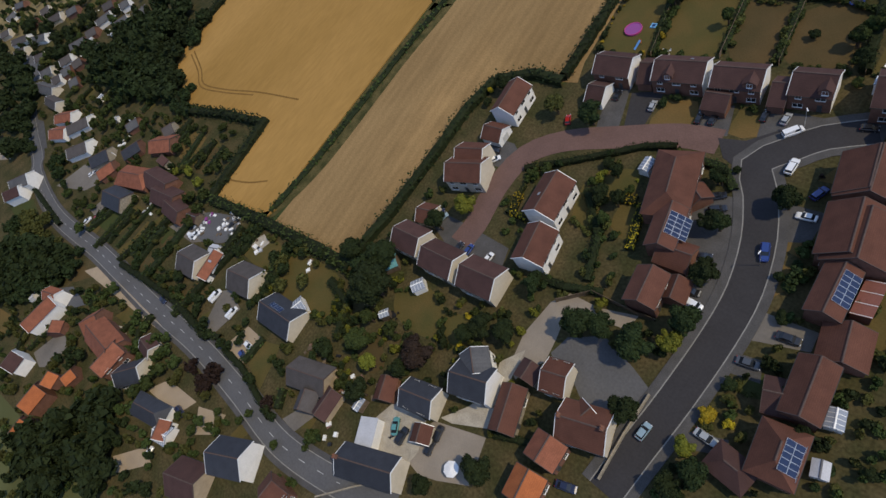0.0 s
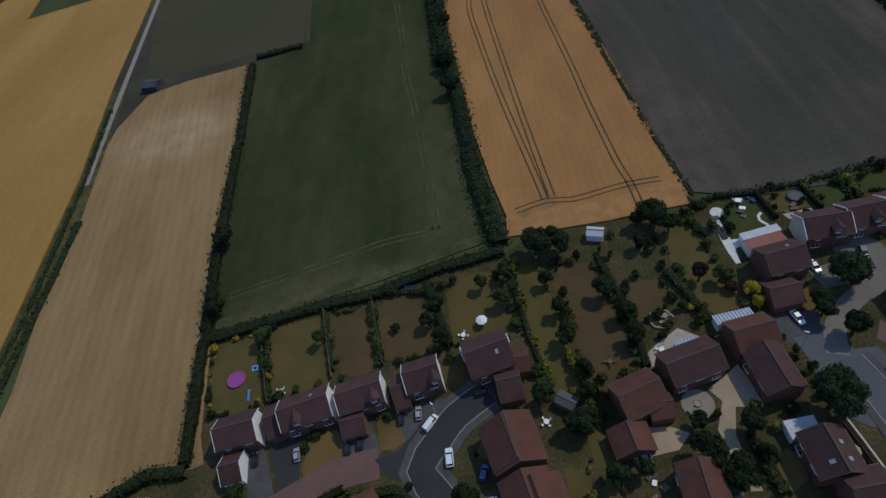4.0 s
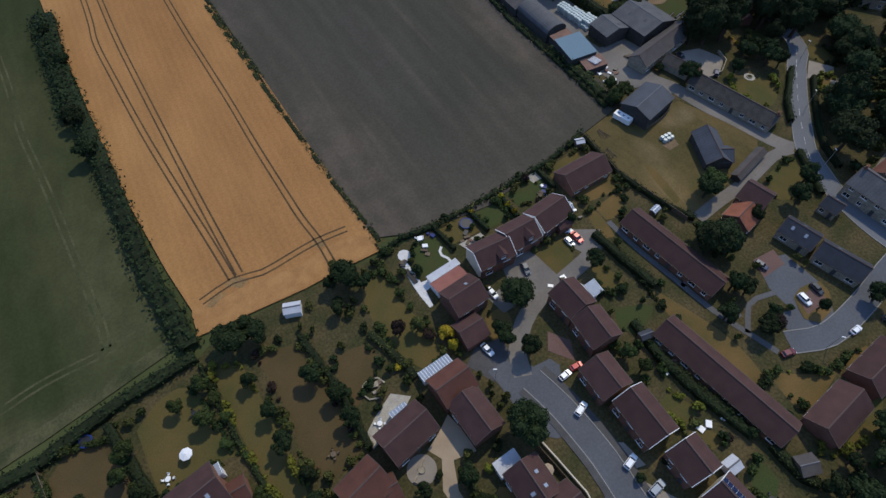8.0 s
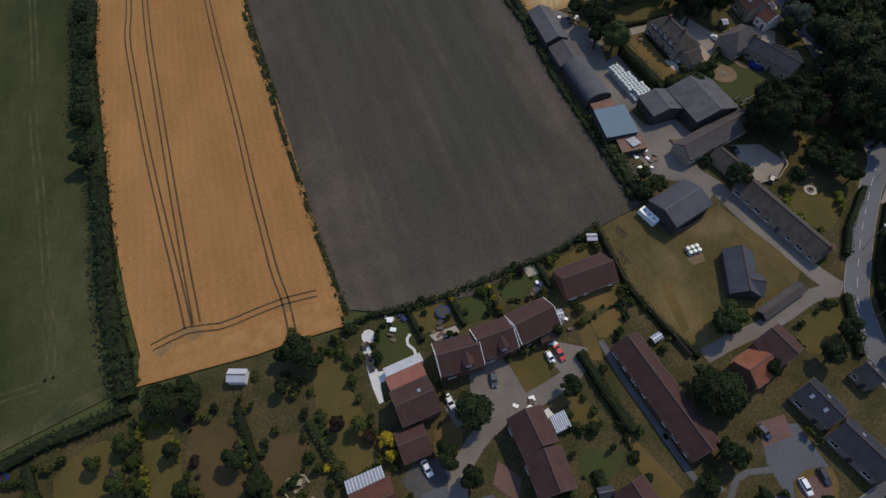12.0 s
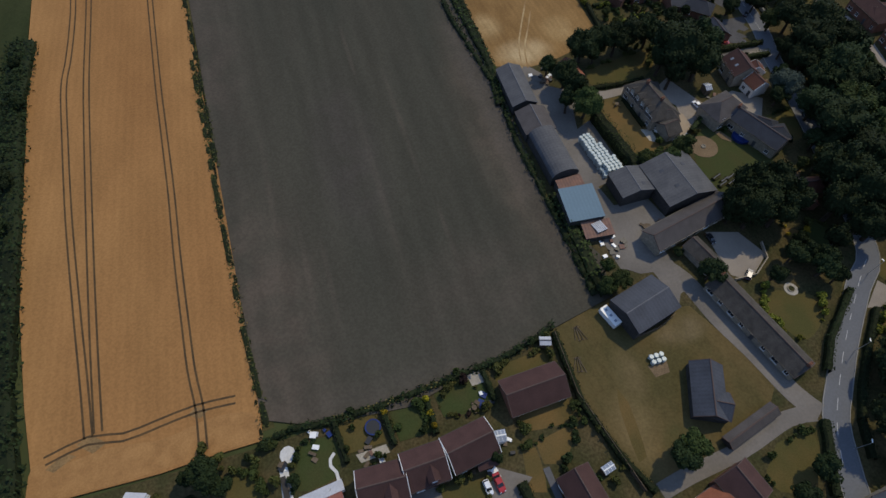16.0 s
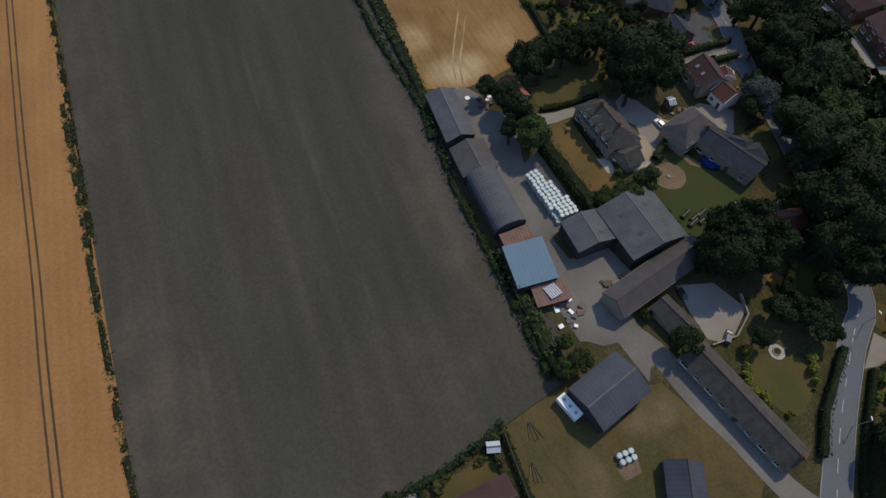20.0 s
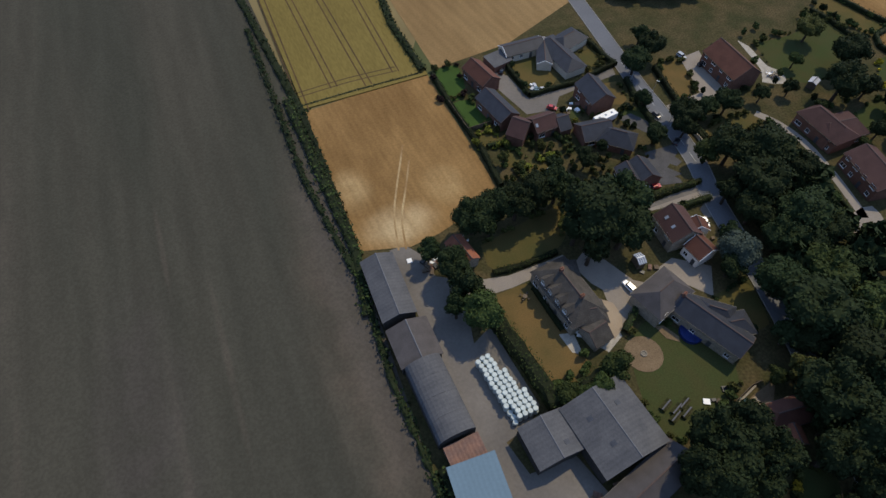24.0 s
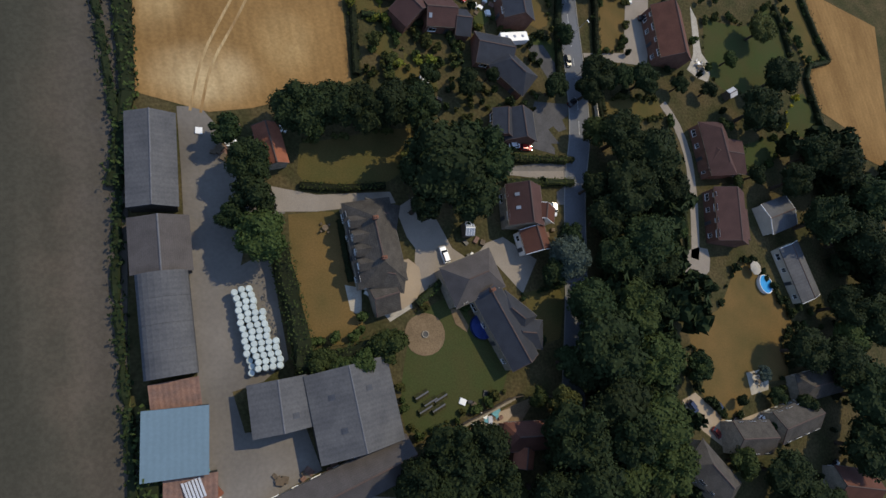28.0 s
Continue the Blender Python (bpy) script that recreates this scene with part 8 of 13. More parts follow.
house(-253.6, -23.6, 63.7, 7.8, 7.2, 2.7, 2.0, roof='terracotta', wall='brick', windows=False, label='single-storey red-brick house with a terracotta roof')
house(-230.3, -28.6, 10.2, 15.4, 9.2, 2.6, 2.7, roof='slate', wall='rubble', windows=False, label='single-storey limestone house with a dark slate roof')
house(-329.6, -19.8, 25.7, 14.8, 7.2, 2.7, 2.0, roof='terracotta', wall='white', windows=False, label='single-storey white-rendered house with a terracotta roof')
house(-320.7, -27.2, 22.5, 14.3, 7.7, 2.7, 2.2, roof='terracotta', wall='white', windows=False, label='single-storey white-rendered house with a terracotta roof')
house(-308.9, -17.9, 44.9, 14.2, 7.7, 2.7, 2.2, roof='greytile', wall='white', windows=False, label='single-storey white-rendered house with a grey tiled roof')
house(-289.4, -25.7, 40.6, 13.2, 8.2, 2.7, 2.4, roof='greytile', wall='white', windows=False, label='single-storey white-rendered house with a grey tiled roof')
house(-265.9, -21.5, 49.6, 10.1, 8.2, 2.7, 2.4, roof='slate', wall='rubble', windows=False, label='single-storey limestone house with a dark slate roof')
house(-231.6, -0.7, 25.5, 13.1, 8.2, 2.7, 2.4, roof='terracotta', wall='brick', windows=False, label='single-storey red-brick house with a terracotta roof')
house(-248.8, -10.4, 59.8, 8.4, 7.2, 2.7, 2.0, roof='slate', wall='brick', windows=False, label='single-storey red-brick house with a dark slate roof')
house(-265.4, -1.9, 59.0, 5.9, 6.2, 2.4, 1.7, roof='sheet', wall='brick', windows=False, label='single-storey red-brick building under a grey sheet roof')
house(-307.2, -54.4, 44.5, 12.1, 8.0, 5.0, 2.7, roof='sheet', wall='white', windows=False, label='two-storey white-rendered building under a grey sheet roof')
house(-305.8, -60.4, 44.7, 10.5, 7.0, 4.5, 2.4, roof='brown', wall='white', windows=False, label='two-storey white-rendered house with a brown tiled roof')
house(-235.9, 5.5, 59.9, 4.5, 7.2, 2.7, 2.0, roof='greytile', wall='rubble', windows=False, label='single-storey limestone house with a grey tiled roof')
house(-222.9, -6.0, -90.4, 2.9, 6.2, 2.7, 1.7, roof='brown', wall='rubble', windows=False, label='single-storey limestone house with a brown tiled roof')
house(-399.0, -8.6, 44.8, 8.8, 6.5, 2.7, 2.2, roof='sheet', wall='cream', windows=False, label='single-storey cream-rendered building under a grey sheet roof')
house(-380.5, -15.9, 9.7, 26.7, 6.5, 2.7, 2.2, roof='sheet', wall='cream', windows=False, label='single-storey cream-rendered building under a grey sheet roof')
house(-356.5, -18.8, 5.1, 17.6, 6.5, 2.7, 2.2, roof='greytile', wall='cream', windows=False, label='single-storey cream-rendered house with a grey tiled roof')
house(-486.7, -3.8, 29.2, 18.7, 6.5, 2.7, 2.2, roof='greytile', wall='white', windows=False, label='single-storey white-rendered house with a grey tiled roof')
house(-466.5, -9.7, 34.0, 11.6, 6.5, 2.7, 2.2, roof='greytile', wall='cream', windows=False, label='single-storey cream-rendered house with a grey tiled roof')
house(-457.6, 5.1, 23.5, 16.3, 6.5, 2.7, 2.2, roof='sheet', wall='white', windows=False, label='single-storey white-rendered building under a grey sheet roof')
house(-393.9, 15.3, 46.4, 11.4, 6.5, 2.7, 2.2, roof='sheet', wall='brick', windows=False, label='single-storey red-brick building under a grey sheet roof')
house(-366.6, 17.1, 67.5, 8.3, 6.5, 2.7, 2.2, roof='sheet', wall='brick', windows=False, label='single-storey red-brick building under a grey sheet roof')
house(-388.8, 3.6, 54.4, 8.1, 6.5, 2.7, 2.2, roof='greytile', wall='white', windows=False, label='single-storey white-rendered house with a grey tiled roof')
house(-375.2, -1.1, 51.3, 7.1, 6.5, 2.7, 2.2, roof='sheet', wall='brick', windows=False, label='single-storey red-brick building under a grey sheet roof')
house(-371.3, 6.0, 59.3, 5.9, 6.5, 2.7, 2.2, roof='greytile', wall='brick', windows=False, label='single-storey red-brick house with a grey tiled roof')
house(-391.2, 36.0, 61.9, 10.5, 6.5, 2.7, 2.2, roof='sheet', wall='white', windows=False, label='single-storey white-rendered building under a grey sheet roof')
house(-365.7, 39.4, 57.5, 8.4, 6.5, 2.7, 2.2, roof='sheet', wall='cream', windows=False, label='single-storey cream-rendered building under a grey sheet roof')
house(-353.3, 48.9, 77.0, 8.3, 6.5, 2.7, 2.2, roof='sheet', wall='brick', windows=False, label='single-storey red-brick building under a grey sheet roof')
house(-548.6, 5.1, 89.7, 8.3, 6.5, 2.7, 2.2, roof='sheet', wall='white', windows=False, label='single-storey white-rendered building under a grey sheet roof')
house(-556.0, 16.8, 28.5, 11.4, 6.5, 2.7, 2.2, roof='sheet', wall='brick', windows=False, label='single-storey red-brick building under a grey sheet roof')
house(-464.4, 21.6, 45.0, 11.1, 6.5, 2.7, 2.2, roof='greytile', wall='cream', windows=False, label='single-storey cream-rendered house with a grey tiled roof')
house(-427.6, -3.8, 35.2, 10.4, 6.5, 2.7, 2.2, roof='greytile', wall='cream', windows=False, label='single-storey cream-rendered house with a grey tiled roof')
house(-390.4, 25.2, 49.9, 7.3, 6.5, 2.7, 2.2, roof='greytile', wall='brick', windows=False, label='single-storey red-brick house with a grey tiled roof')
house(-494.2, 22.7, 55.6, 7.6, 6.5, 2.7, 2.2, roof='greytile', wall='cream', windows=False, label='single-storey cream-rendered house with a grey tiled roof')
house(-448.4, 31.5, 47.6, 8.4, 6.5, 2.7, 2.2, roof='sheet', wall='brick', windows=False, label='single-storey red-brick building under a grey sheet roof')
house(-416.9, 30.8, 57.6, 6.5, 6.5, 2.7, 2.2, roof='greytile', wall='cream', windows=False, label='single-storey cream-rendered house with a grey tiled roof')
house(-377.0, -8.0, 47.0, 6.4, 6.5, 2.7, 2.2, roof='greytile', wall='white', windows=False, label='single-storey white-rendered house with a grey tiled roof')
house(-354.2, -3.3, 53.7, 5.8, 6.5, 2.7, 2.2, roof='sheet', wall='brick', windows=False, label='single-storey red-brick building under a grey sheet roof')
house(-402.7, 45.0, 48.8, 7.5, 6.5, 2.7, 2.2, roof='greytile', wall='brick', windows=False, label='single-storey red-brick house with a grey tiled roof')
house(-382.4, 49.6, 58.3, 6.1, 6.5, 2.7, 2.2, roof='sheet', wall='white', windows=False, label='single-storey white-rendered building under a grey sheet roof')
house(-526.3, -6.8, 41.3, 9.2, 6.5, 2.7, 2.2, roof='greytile', wall='cream', windows=False, label='single-storey cream-rendered house with a grey tiled roof')
house(-495.5, 10.9, 41.7, 8.5, 6.5, 2.7, 2.2, roof='greytile', wall='brick', windows=False, label='single-storey red-brick house with a grey tiled roof')

# yards and gardens beyond the main road
patch('paved_yard', [(-287.7, -45.4), (-280.8, -29.7), (-258.4, -23.2), (-253.9, -27.0), (-262.7, -37.1)], 0.095, M['concrete'], 'grey tarmac yard beside the main road', 'paving')
patch('paved_yard', [(-246.6, -40.4), (-244.0, -33.1), (-229.4, -26.5), (-230.7, -34.1), (-234.5, -40.6)], 0.096, M['concrete'], 'grey drive beside the main road', 'paving')
patch('paved_yard', [(-191.7, -22.6), (-182.2, -10.4), (-169.8, -11.0), (-165.8, -15.6), (-174.3, -21.1)], 0.097, M['concrete'], 'cluttered gravel yard beside the main road', 'paving')
patch('paved_yard', [(-128.0, -35.0), (-125.4, -26.6), (-117.6, -26.2), (-117.4, -34.6)], 0.098, M['tan'], 'tan gravel drive beside the main road', 'paving')
patch('paved_yard', [(-142.1, -59.8), (-137.4, -53.1), (-122.3, -50.5), (-125.4, -57.0)], 0.099, M['tan'], 'gravel drive beside the main road', 'paving')
patch('paved_yard', [(-145.1, -25.2), (-141.5, -22.4), (-132.9, -25.0), (-135.0, -34.9), (-139.3, -39.6)], 0.1, M['concrete'], 'concrete drive beside the main road', 'paving')
patch('paved_yard', [(-204.9, -86.6), (-200.7, -75.3), (-191.7, -71.7), (-189.8, -82.8), (-195.8, -86.8)], 0.101, M['concrete'], 'concrete yard beside the main road', 'paving')
patch('paved_yard', [(-179.6, -58.6), (-171.0, -54.7), (-165.2, -58.4), (-171.3, -60.0)], 0.102, M['slabs'], 'paved yard beside the main road', 'paving')
patch('paved_yard', [(-135.1, -77.8), (-126.4, -68.0), (-120.8, -69.6), (-129.6, -79.2)], 0.103, M['tan'], 'gravel yard beside the main road', 'paving')
patch('paved_yard', [(-120.5, -50.7), (-110.3, -46.3), (-109.1, -51.6), (-114.8, -55.8)], 0.104, M['tan'], 'gravel drive beside the main road', 'paving')
patch('paved_yard', [(-94.1, -36.0), (-90.6, -29.1), (-86.4, -29.4), (-88.7, -36.0)], 0.105, M['concrete'], 'asphalt drive beside the main road', 'paving')
patch('paved_yard', [(-222.8, -67.6), (-215.0, -62.6), (-199.8, -62.2), (-206.6, -68.2)], 0.106, M['bluasphalt'], 'grey flat yard beside the main road', 'paving')
patch('paved_yard', [(-380.9, -56.5), (-366.6, -52.6), (-353.6, -55.5), (-364.8, -60.8)], 0.107, M['gravel'], 'gravel court beside the main road', 'paving')
patch('paved_yard', [(-170.1, -7.9), (-160.6, -5.8), (-157.6, -11.4), (-164.4, -13.6)], 0.108, M['slabs'], 'patio with clutter beside the main road', 'paving')
patch('paved_yard', [(-479.7, -14.3), (-459.0, -4.9), (-408.1, -14.1), (-420.0, -22.2)], 0.109, M['oldasphalt'], 'asphalt forecourt beside the main road', 'paving')
patch('paved_yard', [(-149.9, -9.1), (-146.8, -3.7), (-142.0, -4.7), (-143.7, -9.6)], 0.11, M['slabs'], 'small patio beside the main road', 'paving')
patch('paved_yard', [(-371.4, -33.0), (-356.9, -30.0), (-327.5, -37.6), (-332.6, -40.7)], 0.111, M['path'], 'forecourt beside the main road', 'paving')
patch('paved_yard', [(-216.5, -56.0), (-209.8, -49.7), (-157.8, -45.6), (-152.7, -45.8), (-159.1, -47.5)], 0.112, M['tan'], 'gravel verge beside the main road', 'paving')
patch('garden_lawn', [(-225.3, -45.5), (-219.6, -24.9), (-212.4, -24.4), (-216.8, -44.2)], 0.06, M['lawn'], 'strip of dry lawn in a back garden', 'lawn')
patch('garden_lawn', [(-208.7, -43.3), (-200.8, -20.6), (-194.2, -21.2), (-201.0, -43.0)], 0.061, M['lawn'], 'strip of dry lawn in a back garden', 'lawn')
patch('garden_lawn', [(-450.1, -2.6), (-444.3, 10.9), (-431.0, 9.1), (-438.2, -2.5)], 0.062, M['lawn'], 'strip of dry lawn in a back garden', 'lawn')
patch('garden_lawn', [(-457.8, 24.2), (-455.8, 27.7), (-430.1, 25.0), (-433.6, 21.3)], 0.063, M['lawn'], 'strip of dry lawn in a back garden', 'lawn')
patch('garden_lawn', [(-439.0, 32.2), (-445.2, 45.3), (-428.1, 48.4), (-429.5, 36.1)], 0.064, M['lawn'], 'strip of dry lawn in a back garden', 'lawn')
patch('garden_lawn', [(-224.5, -0.3), (-224.8, 11.1), (-218.0, 10.0), (-218.2, -1.3)], 0.065, M['deadlawn'], 'strip of dry lawn in a back garden', 'lawn')
patch('garden_lawn', [(-209.4, -0.6), (-208.2, 13.0), (-201.7, 12.1), (-203.3, -0.4)], 0.066, M['lawn'], 'strip of dry lawn in a back garden', 'lawn')
patch('garden_lawn', [(-340.9, -14.5), (-340.8, 0.7), (-331.8, 0.3), (-330.8, -14.3)], 0.067, M['lawn'], 'strip of dry lawn in a back garden', 'lawn')
patch('garden_lawn', [(-303.6, -0.7), (-301.0, 6.8), (-294.3, 6.0), (-297.9, -1.0)], 0.068, M['greenlawn'], 'strip of dry lawn in a back garden', 'lawn')
patch('garden_lawn', [(-279.0, 8.8), (-277.4, 15.6), (-267.2, 14.0), (-268.3, 7.5)], 0.069, M['lawn'], 'strip of dry lawn in a back garden', 'lawn')
patch('garden_lawn', [(-341.7, 46.8), (-337.1, 52.0), (-323.0, 49.2), (-333.0, 45.3)], 0.07, M['deadlawn'], 'strip of dry lawn in a back garden', 'lawn')
patch('garden_lawn', [(-145.2, -34.8), (-140.3, -27.6), (-135.9, -26.8), (-135.0, -36.1)], 0.071, M['lawn'], 'strip of dry lawn in a back garden', 'lawn')
patch('garden_lawn', [(-115.7, -33.5), (-116.0, -26.1), (-110.3, -23.9), (-106.4, -35.6)], 0.072, M['lawn'], 'strip of dry lawn in a back garden', 'lawn')
patch('garden_lawn', [(-104.0, -43.6), (-99.7, -43.1), (-101.0, -48.3), (-104.5, -49.2)], 0.073, M['lawn'], 'strip of dry lawn in a back garden', 'lawn')
patch('garden_lawn', [(-180.4, -55.7), (-176.9, -47.8), (-168.6, -46.0), (-172.1, -54.2)], 0.074, M['lawn'], 'strip of dry lawn in a back garden', 'lawn')
patch('garden_lawn', [(-413.9, -47.7), (-406.2, -42.9), (-386.8, -46.1), (-396.1, -52.4)], 0.075, M['greenlawn'], 'strip of dry lawn in a back garden', 'lawn')
patch('garden_lawn', [(-224.6, -62.6), (-219.3, -54.8), (-209.0, -54.6), (-216.6, -61.4)], 0.076, M['brownlawn'], 'strip of dry lawn in a back garden', 'lawn')
patch('garden_lawn', [(-248.1, -91.8), (-235.4, -88.5), (-228.7, -92.5), (-230.7, -96.4)], 0.077, M['deadlawn'], 'strip of dry lawn in a back garden', 'lawn')
patch('garden_lawn', [(-309.2, -68.1), (-296.9, -57.0), (-270.4, -60.3), (-279.6, -69.6)], 0.078, M['greenlawn'], 'strip of dry lawn in a back garden', 'lawn')
patch('garden_lawn', [(-244.3, -44.7), (-230.2, -40.8), (-229.0, -44.5), (-239.3, -46.7)], 0.079, M['lawn'], 'strip of dry lawn in a back garden', 'lawn')
patch('garden_lawn', [(-192.2, -22.4), (-179.2, -21.0), (-182.6, -27.8), (-189.1, -28.6)], 0.08, M['greenlawn'], 'strip of dry lawn in a back garden', 'lawn')
patch('garden_lawn', [(-160.4, -34.8), (-157.4, -28.6), (-150.1, -27.2), (-150.9, -33.8)], 0.081, M['brownlawn'], 'strip of dry lawn in a back garden', 'lawn')
hedge([(-220.0, -45.3), (-213.2, -25.9)], 1.8, 1.8, 'mid', label='garden hedge beyond the main road', dens=12, size=0.36, rough=0.3)
hedge([(-234.1, -45.6), (-226.4, -23.1)], 2.0, 2.2, 'mid', label='garden hedge beyond the main road', dens=12, size=0.36, rough=0.3)
hedge([(-201.6, -43.3), (-193.3, -20.3)], 2.2, 2, 'mid', label='garden hedge beyond the main road', dens=12, size=0.36, rough=0.3)
hedge([(-210.2, -2.7), (-205.6, 12.3)], 2, 2, 'mid', label='garden hedge beyond the main road', dens=12, size=0.36, rough=0.3)
hedge([(-227.6, -0.9), (-226.1, 11.8)], 2, 2, 'mid', label='garden hedge beyond the main road', dens=12, size=0.36, rough=0.3)
hedge([(-337.2, -17.2), (-336.9, -0.5)], 2, 2, 'mid', label='garden hedge beyond the main road', dens=12, size=0.36, rough=0.3)
hedge([(-195.7, -38.4), (-191.0, -23.1)], 2.4, 2.4, 'mid', label='garden hedge beyond the main road', dens=12, size=0.36, rough=0.3)
hedge([(-155.5, -16.2), (-156.2, -6.0)], 2.6, 2.6, 'mid', label='garden hedge beyond the main road', dens=12, size=0.36, rough=0.3)
hedge([(-130.2, -13.5), (-131.8, -2.7)], 3, 2.6, 'mid', label='garden hedge beyond the main road', dens=12, size=0.36, rough=0.3)
hedge([(-155.0, -40.6), (-153.5, -30.9)], 2.4, 2, 'mid', label='garden hedge beyond the main road', dens=12, size=0.36, rough=0.3)
hedge([(-117.2, -33.6), (-116.7, -25.6)], 2, 1.8, 'mid', label='garden hedge beyond the main road', dens=12, size=0.36, rough=0.3)
hedge([(-163.0, -45.4), (-163.0, -52.1), (-157.5, -57.4)], 2.4, 2, 'mid', label='garden hedge beyond the main road', dens=12, size=0.36, rough=0.3)
hedge([(-193.9, -53.8), (-194.8, -60.6)], 2.4, 2.2, 'mid', label='garden hedge beyond the main road', dens=12, size=0.36, rough=0.3)
hedge([(-130.5, -34.1), (-139.0, -37.4)], 2, 2, 'mid', label='garden hedge beyond the main road', dens=12, size=0.36, rough=0.3)
hedge([(-222.7, -80.9), (-209.9, -93.5)], 2, 2, 'mid', label='garden hedge beyond the main road', dens=12, size=0.36, rough=0.3)
hedge([(-354.3, -12.8), (-350.0, 2.9)], 2, 2, 'mid', label='garden hedge beyond the main road', dens=12, size=0.36, rough=0.3)
hedge([(-271.6, 5.0), (-270.4, 15.7)], 2, 2.4, 'mid', label='garden hedge beyond the main road', dens=12, size=0.36, rough=0.3)
hedge([(-207.7, -87.1), (-204.7, -75.3)], 1.6, 1.8, 'mid', label='garden hedge beyond the main road', dens=12, size=0.36, rough=0.3)
hedge([(-171.0, -59.3), (-169.4, -51.5)], 1.8, 1.8, 'mid', label='garden hedge beyond the main road', dens=12, size=0.36, rough=0.3)
hedge([(-99.4, -30.8), (-96.8, -35.1)], 2, 2, 'mid', label='garden hedge beyond the main road', dens=12, size=0.36, rough=0.3)

# trees along the main road
car(-240.8, -43.7, 83, 'white', 'saloon', 'parked beside the main road')
car(-237.0, -39.8, 128, 'red', 'hatch', 'parked beside the main road')
car(-145.0, -27.2, 90, 'white', 'van', 'parked beside the main road')
car(-134.0, -27.1, 90, 'white', 'van', 'parked beside the main road')
car(-119.1, -32.9, -6, 'blue', 'hatch', 'parked beside the main road')
car(-119.7, -30.0, 2, 'white', 'hatch', 'parked beside the main road')
car(-164.5, -40.2, 0, 'navy', 'hatch', 'parked beside the main road')
car(-124.4, -55.3, 1, 'navy', 'suv', 'parked beside the main road')
car(-141.8, -81.3, 121, 'white', 'hatch', 'parked beside the main road')
car(-175.7, -19.3, 5, 'white', 'van', 'parked beside the main road')
car(-267.7, -30.1, 84, 'white', 'hatch', 'parked beside the main road')
car(-265.8, -27.3, 84, 'silver', 'hatch', 'parked beside the main road')
car(-123.8, -68.1, 106, 'white', 'hatch', 'parked beside the main road')
car(-406.9, -29.3, -1, 'silver', 'hatch', 'parked beside the main road')
car(-380.1, -9.6, 63, 'white', 'hatch', 'parked beside the main road')
car(-409.6, -13.7, 87, 'silver', 'hatch', 'parked beside the main road')
shed(-158.9, -17.2, 20, 4, 3.2, 2.1, 'flatroof', 'white', 'glazed white greenhouse in a garden')
shed(-264.7, -18.9, 12, 4, 3, 2.1, 'flatroof', 'white', 'white garden room behind a house')
shed(-215.3, -10.3, 20, 3, 2.5, 2.1, 'flatroof', 'white', 'white outbuilding behind a house')
shed(-112.8, -14.2, 72, 6, 5, 2.1, 'cons', 'white', 'white-framed conservatory beside a bungalow')
shed(-122.7, -61.7, 18, 6, 5, 2.1, 'cons', 'white', 'glazed conservatory behind a house')
shed(-211.0, -69.7, 12, 2.4, 2, 2.1, 'flatroof', 'white', 'white garden store beside a house')
shed(-230.6, -77.1, 55, 3, 2.5, 2.1, 'flatroof', 'white', 'white garden store beside a house')
shed(-285.0, -4.8, 25, 3, 2.4, 2.1, 'cons', 'white', 'glass greenhouse among gardens')
shed(-270.1, -0.3, 56, 3, 2.4, 2.1, 'cons', 'white', 'glass greenhouse among gardens')
shed(-316.2, -1.4, 88, 3, 2.4, 2.1, 'cons', 'white', 'glass greenhouse among gardens')
shed(-299.5, 15.8, 60, 3, 2.4, 2.1, 'flatroof', 'white', 'pale shed among the trees')
shed(-208.9, -15.4, 15, 3, 2.4, 2.1, 'flatroof', 'white', 'white outbuilding behind a house')
shed(-387.6, 21.2, 70, 3, 2.4, 2.1, 'flatroof', 'white', 'pale shed among the gardens')
shed(-366.5, 30.6, 20, 3, 2.4, 2.1, 'flatroof', 'white', 'pale shed among the gardens')
clutter(-176.9, -13.7, 9, 4, 360, ('pvc', 'pvc', 'black', 'flatroof', 'timber'), 'box lying outside among houses')
clutter(-162.3, -10.2, 9, 4, 405, ('pvc', 'pvc', 'black', 'flatroof', 'timber'), 'box lying outside among houses')
clutter(-219.9, -10.1, 8, 5, 290, ('pvc', 'pvc', 'black', 'flatroof', 'timber'), 'box lying outside among houses')
clutter(-210.7, -23.1, 7, 4, 265, ('pvc', 'pvc', 'black', 'flatroof', 'timber'), 'box lying outside among houses')
clutter(-144.9, -7.3, 6, 2.5, 460, ('pvc', 'pvc', 'black', 'flatroof', 'timber'), 'box lying outside among houses')
patch('paved_yard', [(-178.8, -17.8), (-180.3, -11.0), (-169.9, -6.6), (-162.2, -4.9), (-157.4, -8.3), (-160.4, -14.0), (-170.2, -18.5)], 0.112, M['oldasphalt'], 'cluttered asphalt yard behind a bungalow', 'paving', smooth=True)
car(-174.9, -18.4, 60, 'white', 'van', 'parked in a cluttered yard')
shed(-180.8, -14.2, 12, 5.5, 4, 2.2, 'brown', 'timber', 'timber garage with a dull brown roof')
clutter(-174.8, -10.9, 7, 2.2, 371, ('pvc', 'flatroof', 'purple', 'pvc'), 'white box standing outside in a yard')
clutter(-163.7, -9.0, 12, 4.5, 372, ('pvc', 'flatroof', 'timber', 'black'), 'box standing outside in a yard')
hedge([(-180.8, -39.6), (-182.6, -14.6)], 3.2, 1.9, 'dark', label='garden hedge beyond the main road', dens=12, size=0.36, rough=0.3)
hedge([(-190.4, -39.3), (-192.6, -24.6)], 2.0, 1.9, 'dark', label='garden hedge beyond the main road', dens=12, size=0.36, rough=0.3)
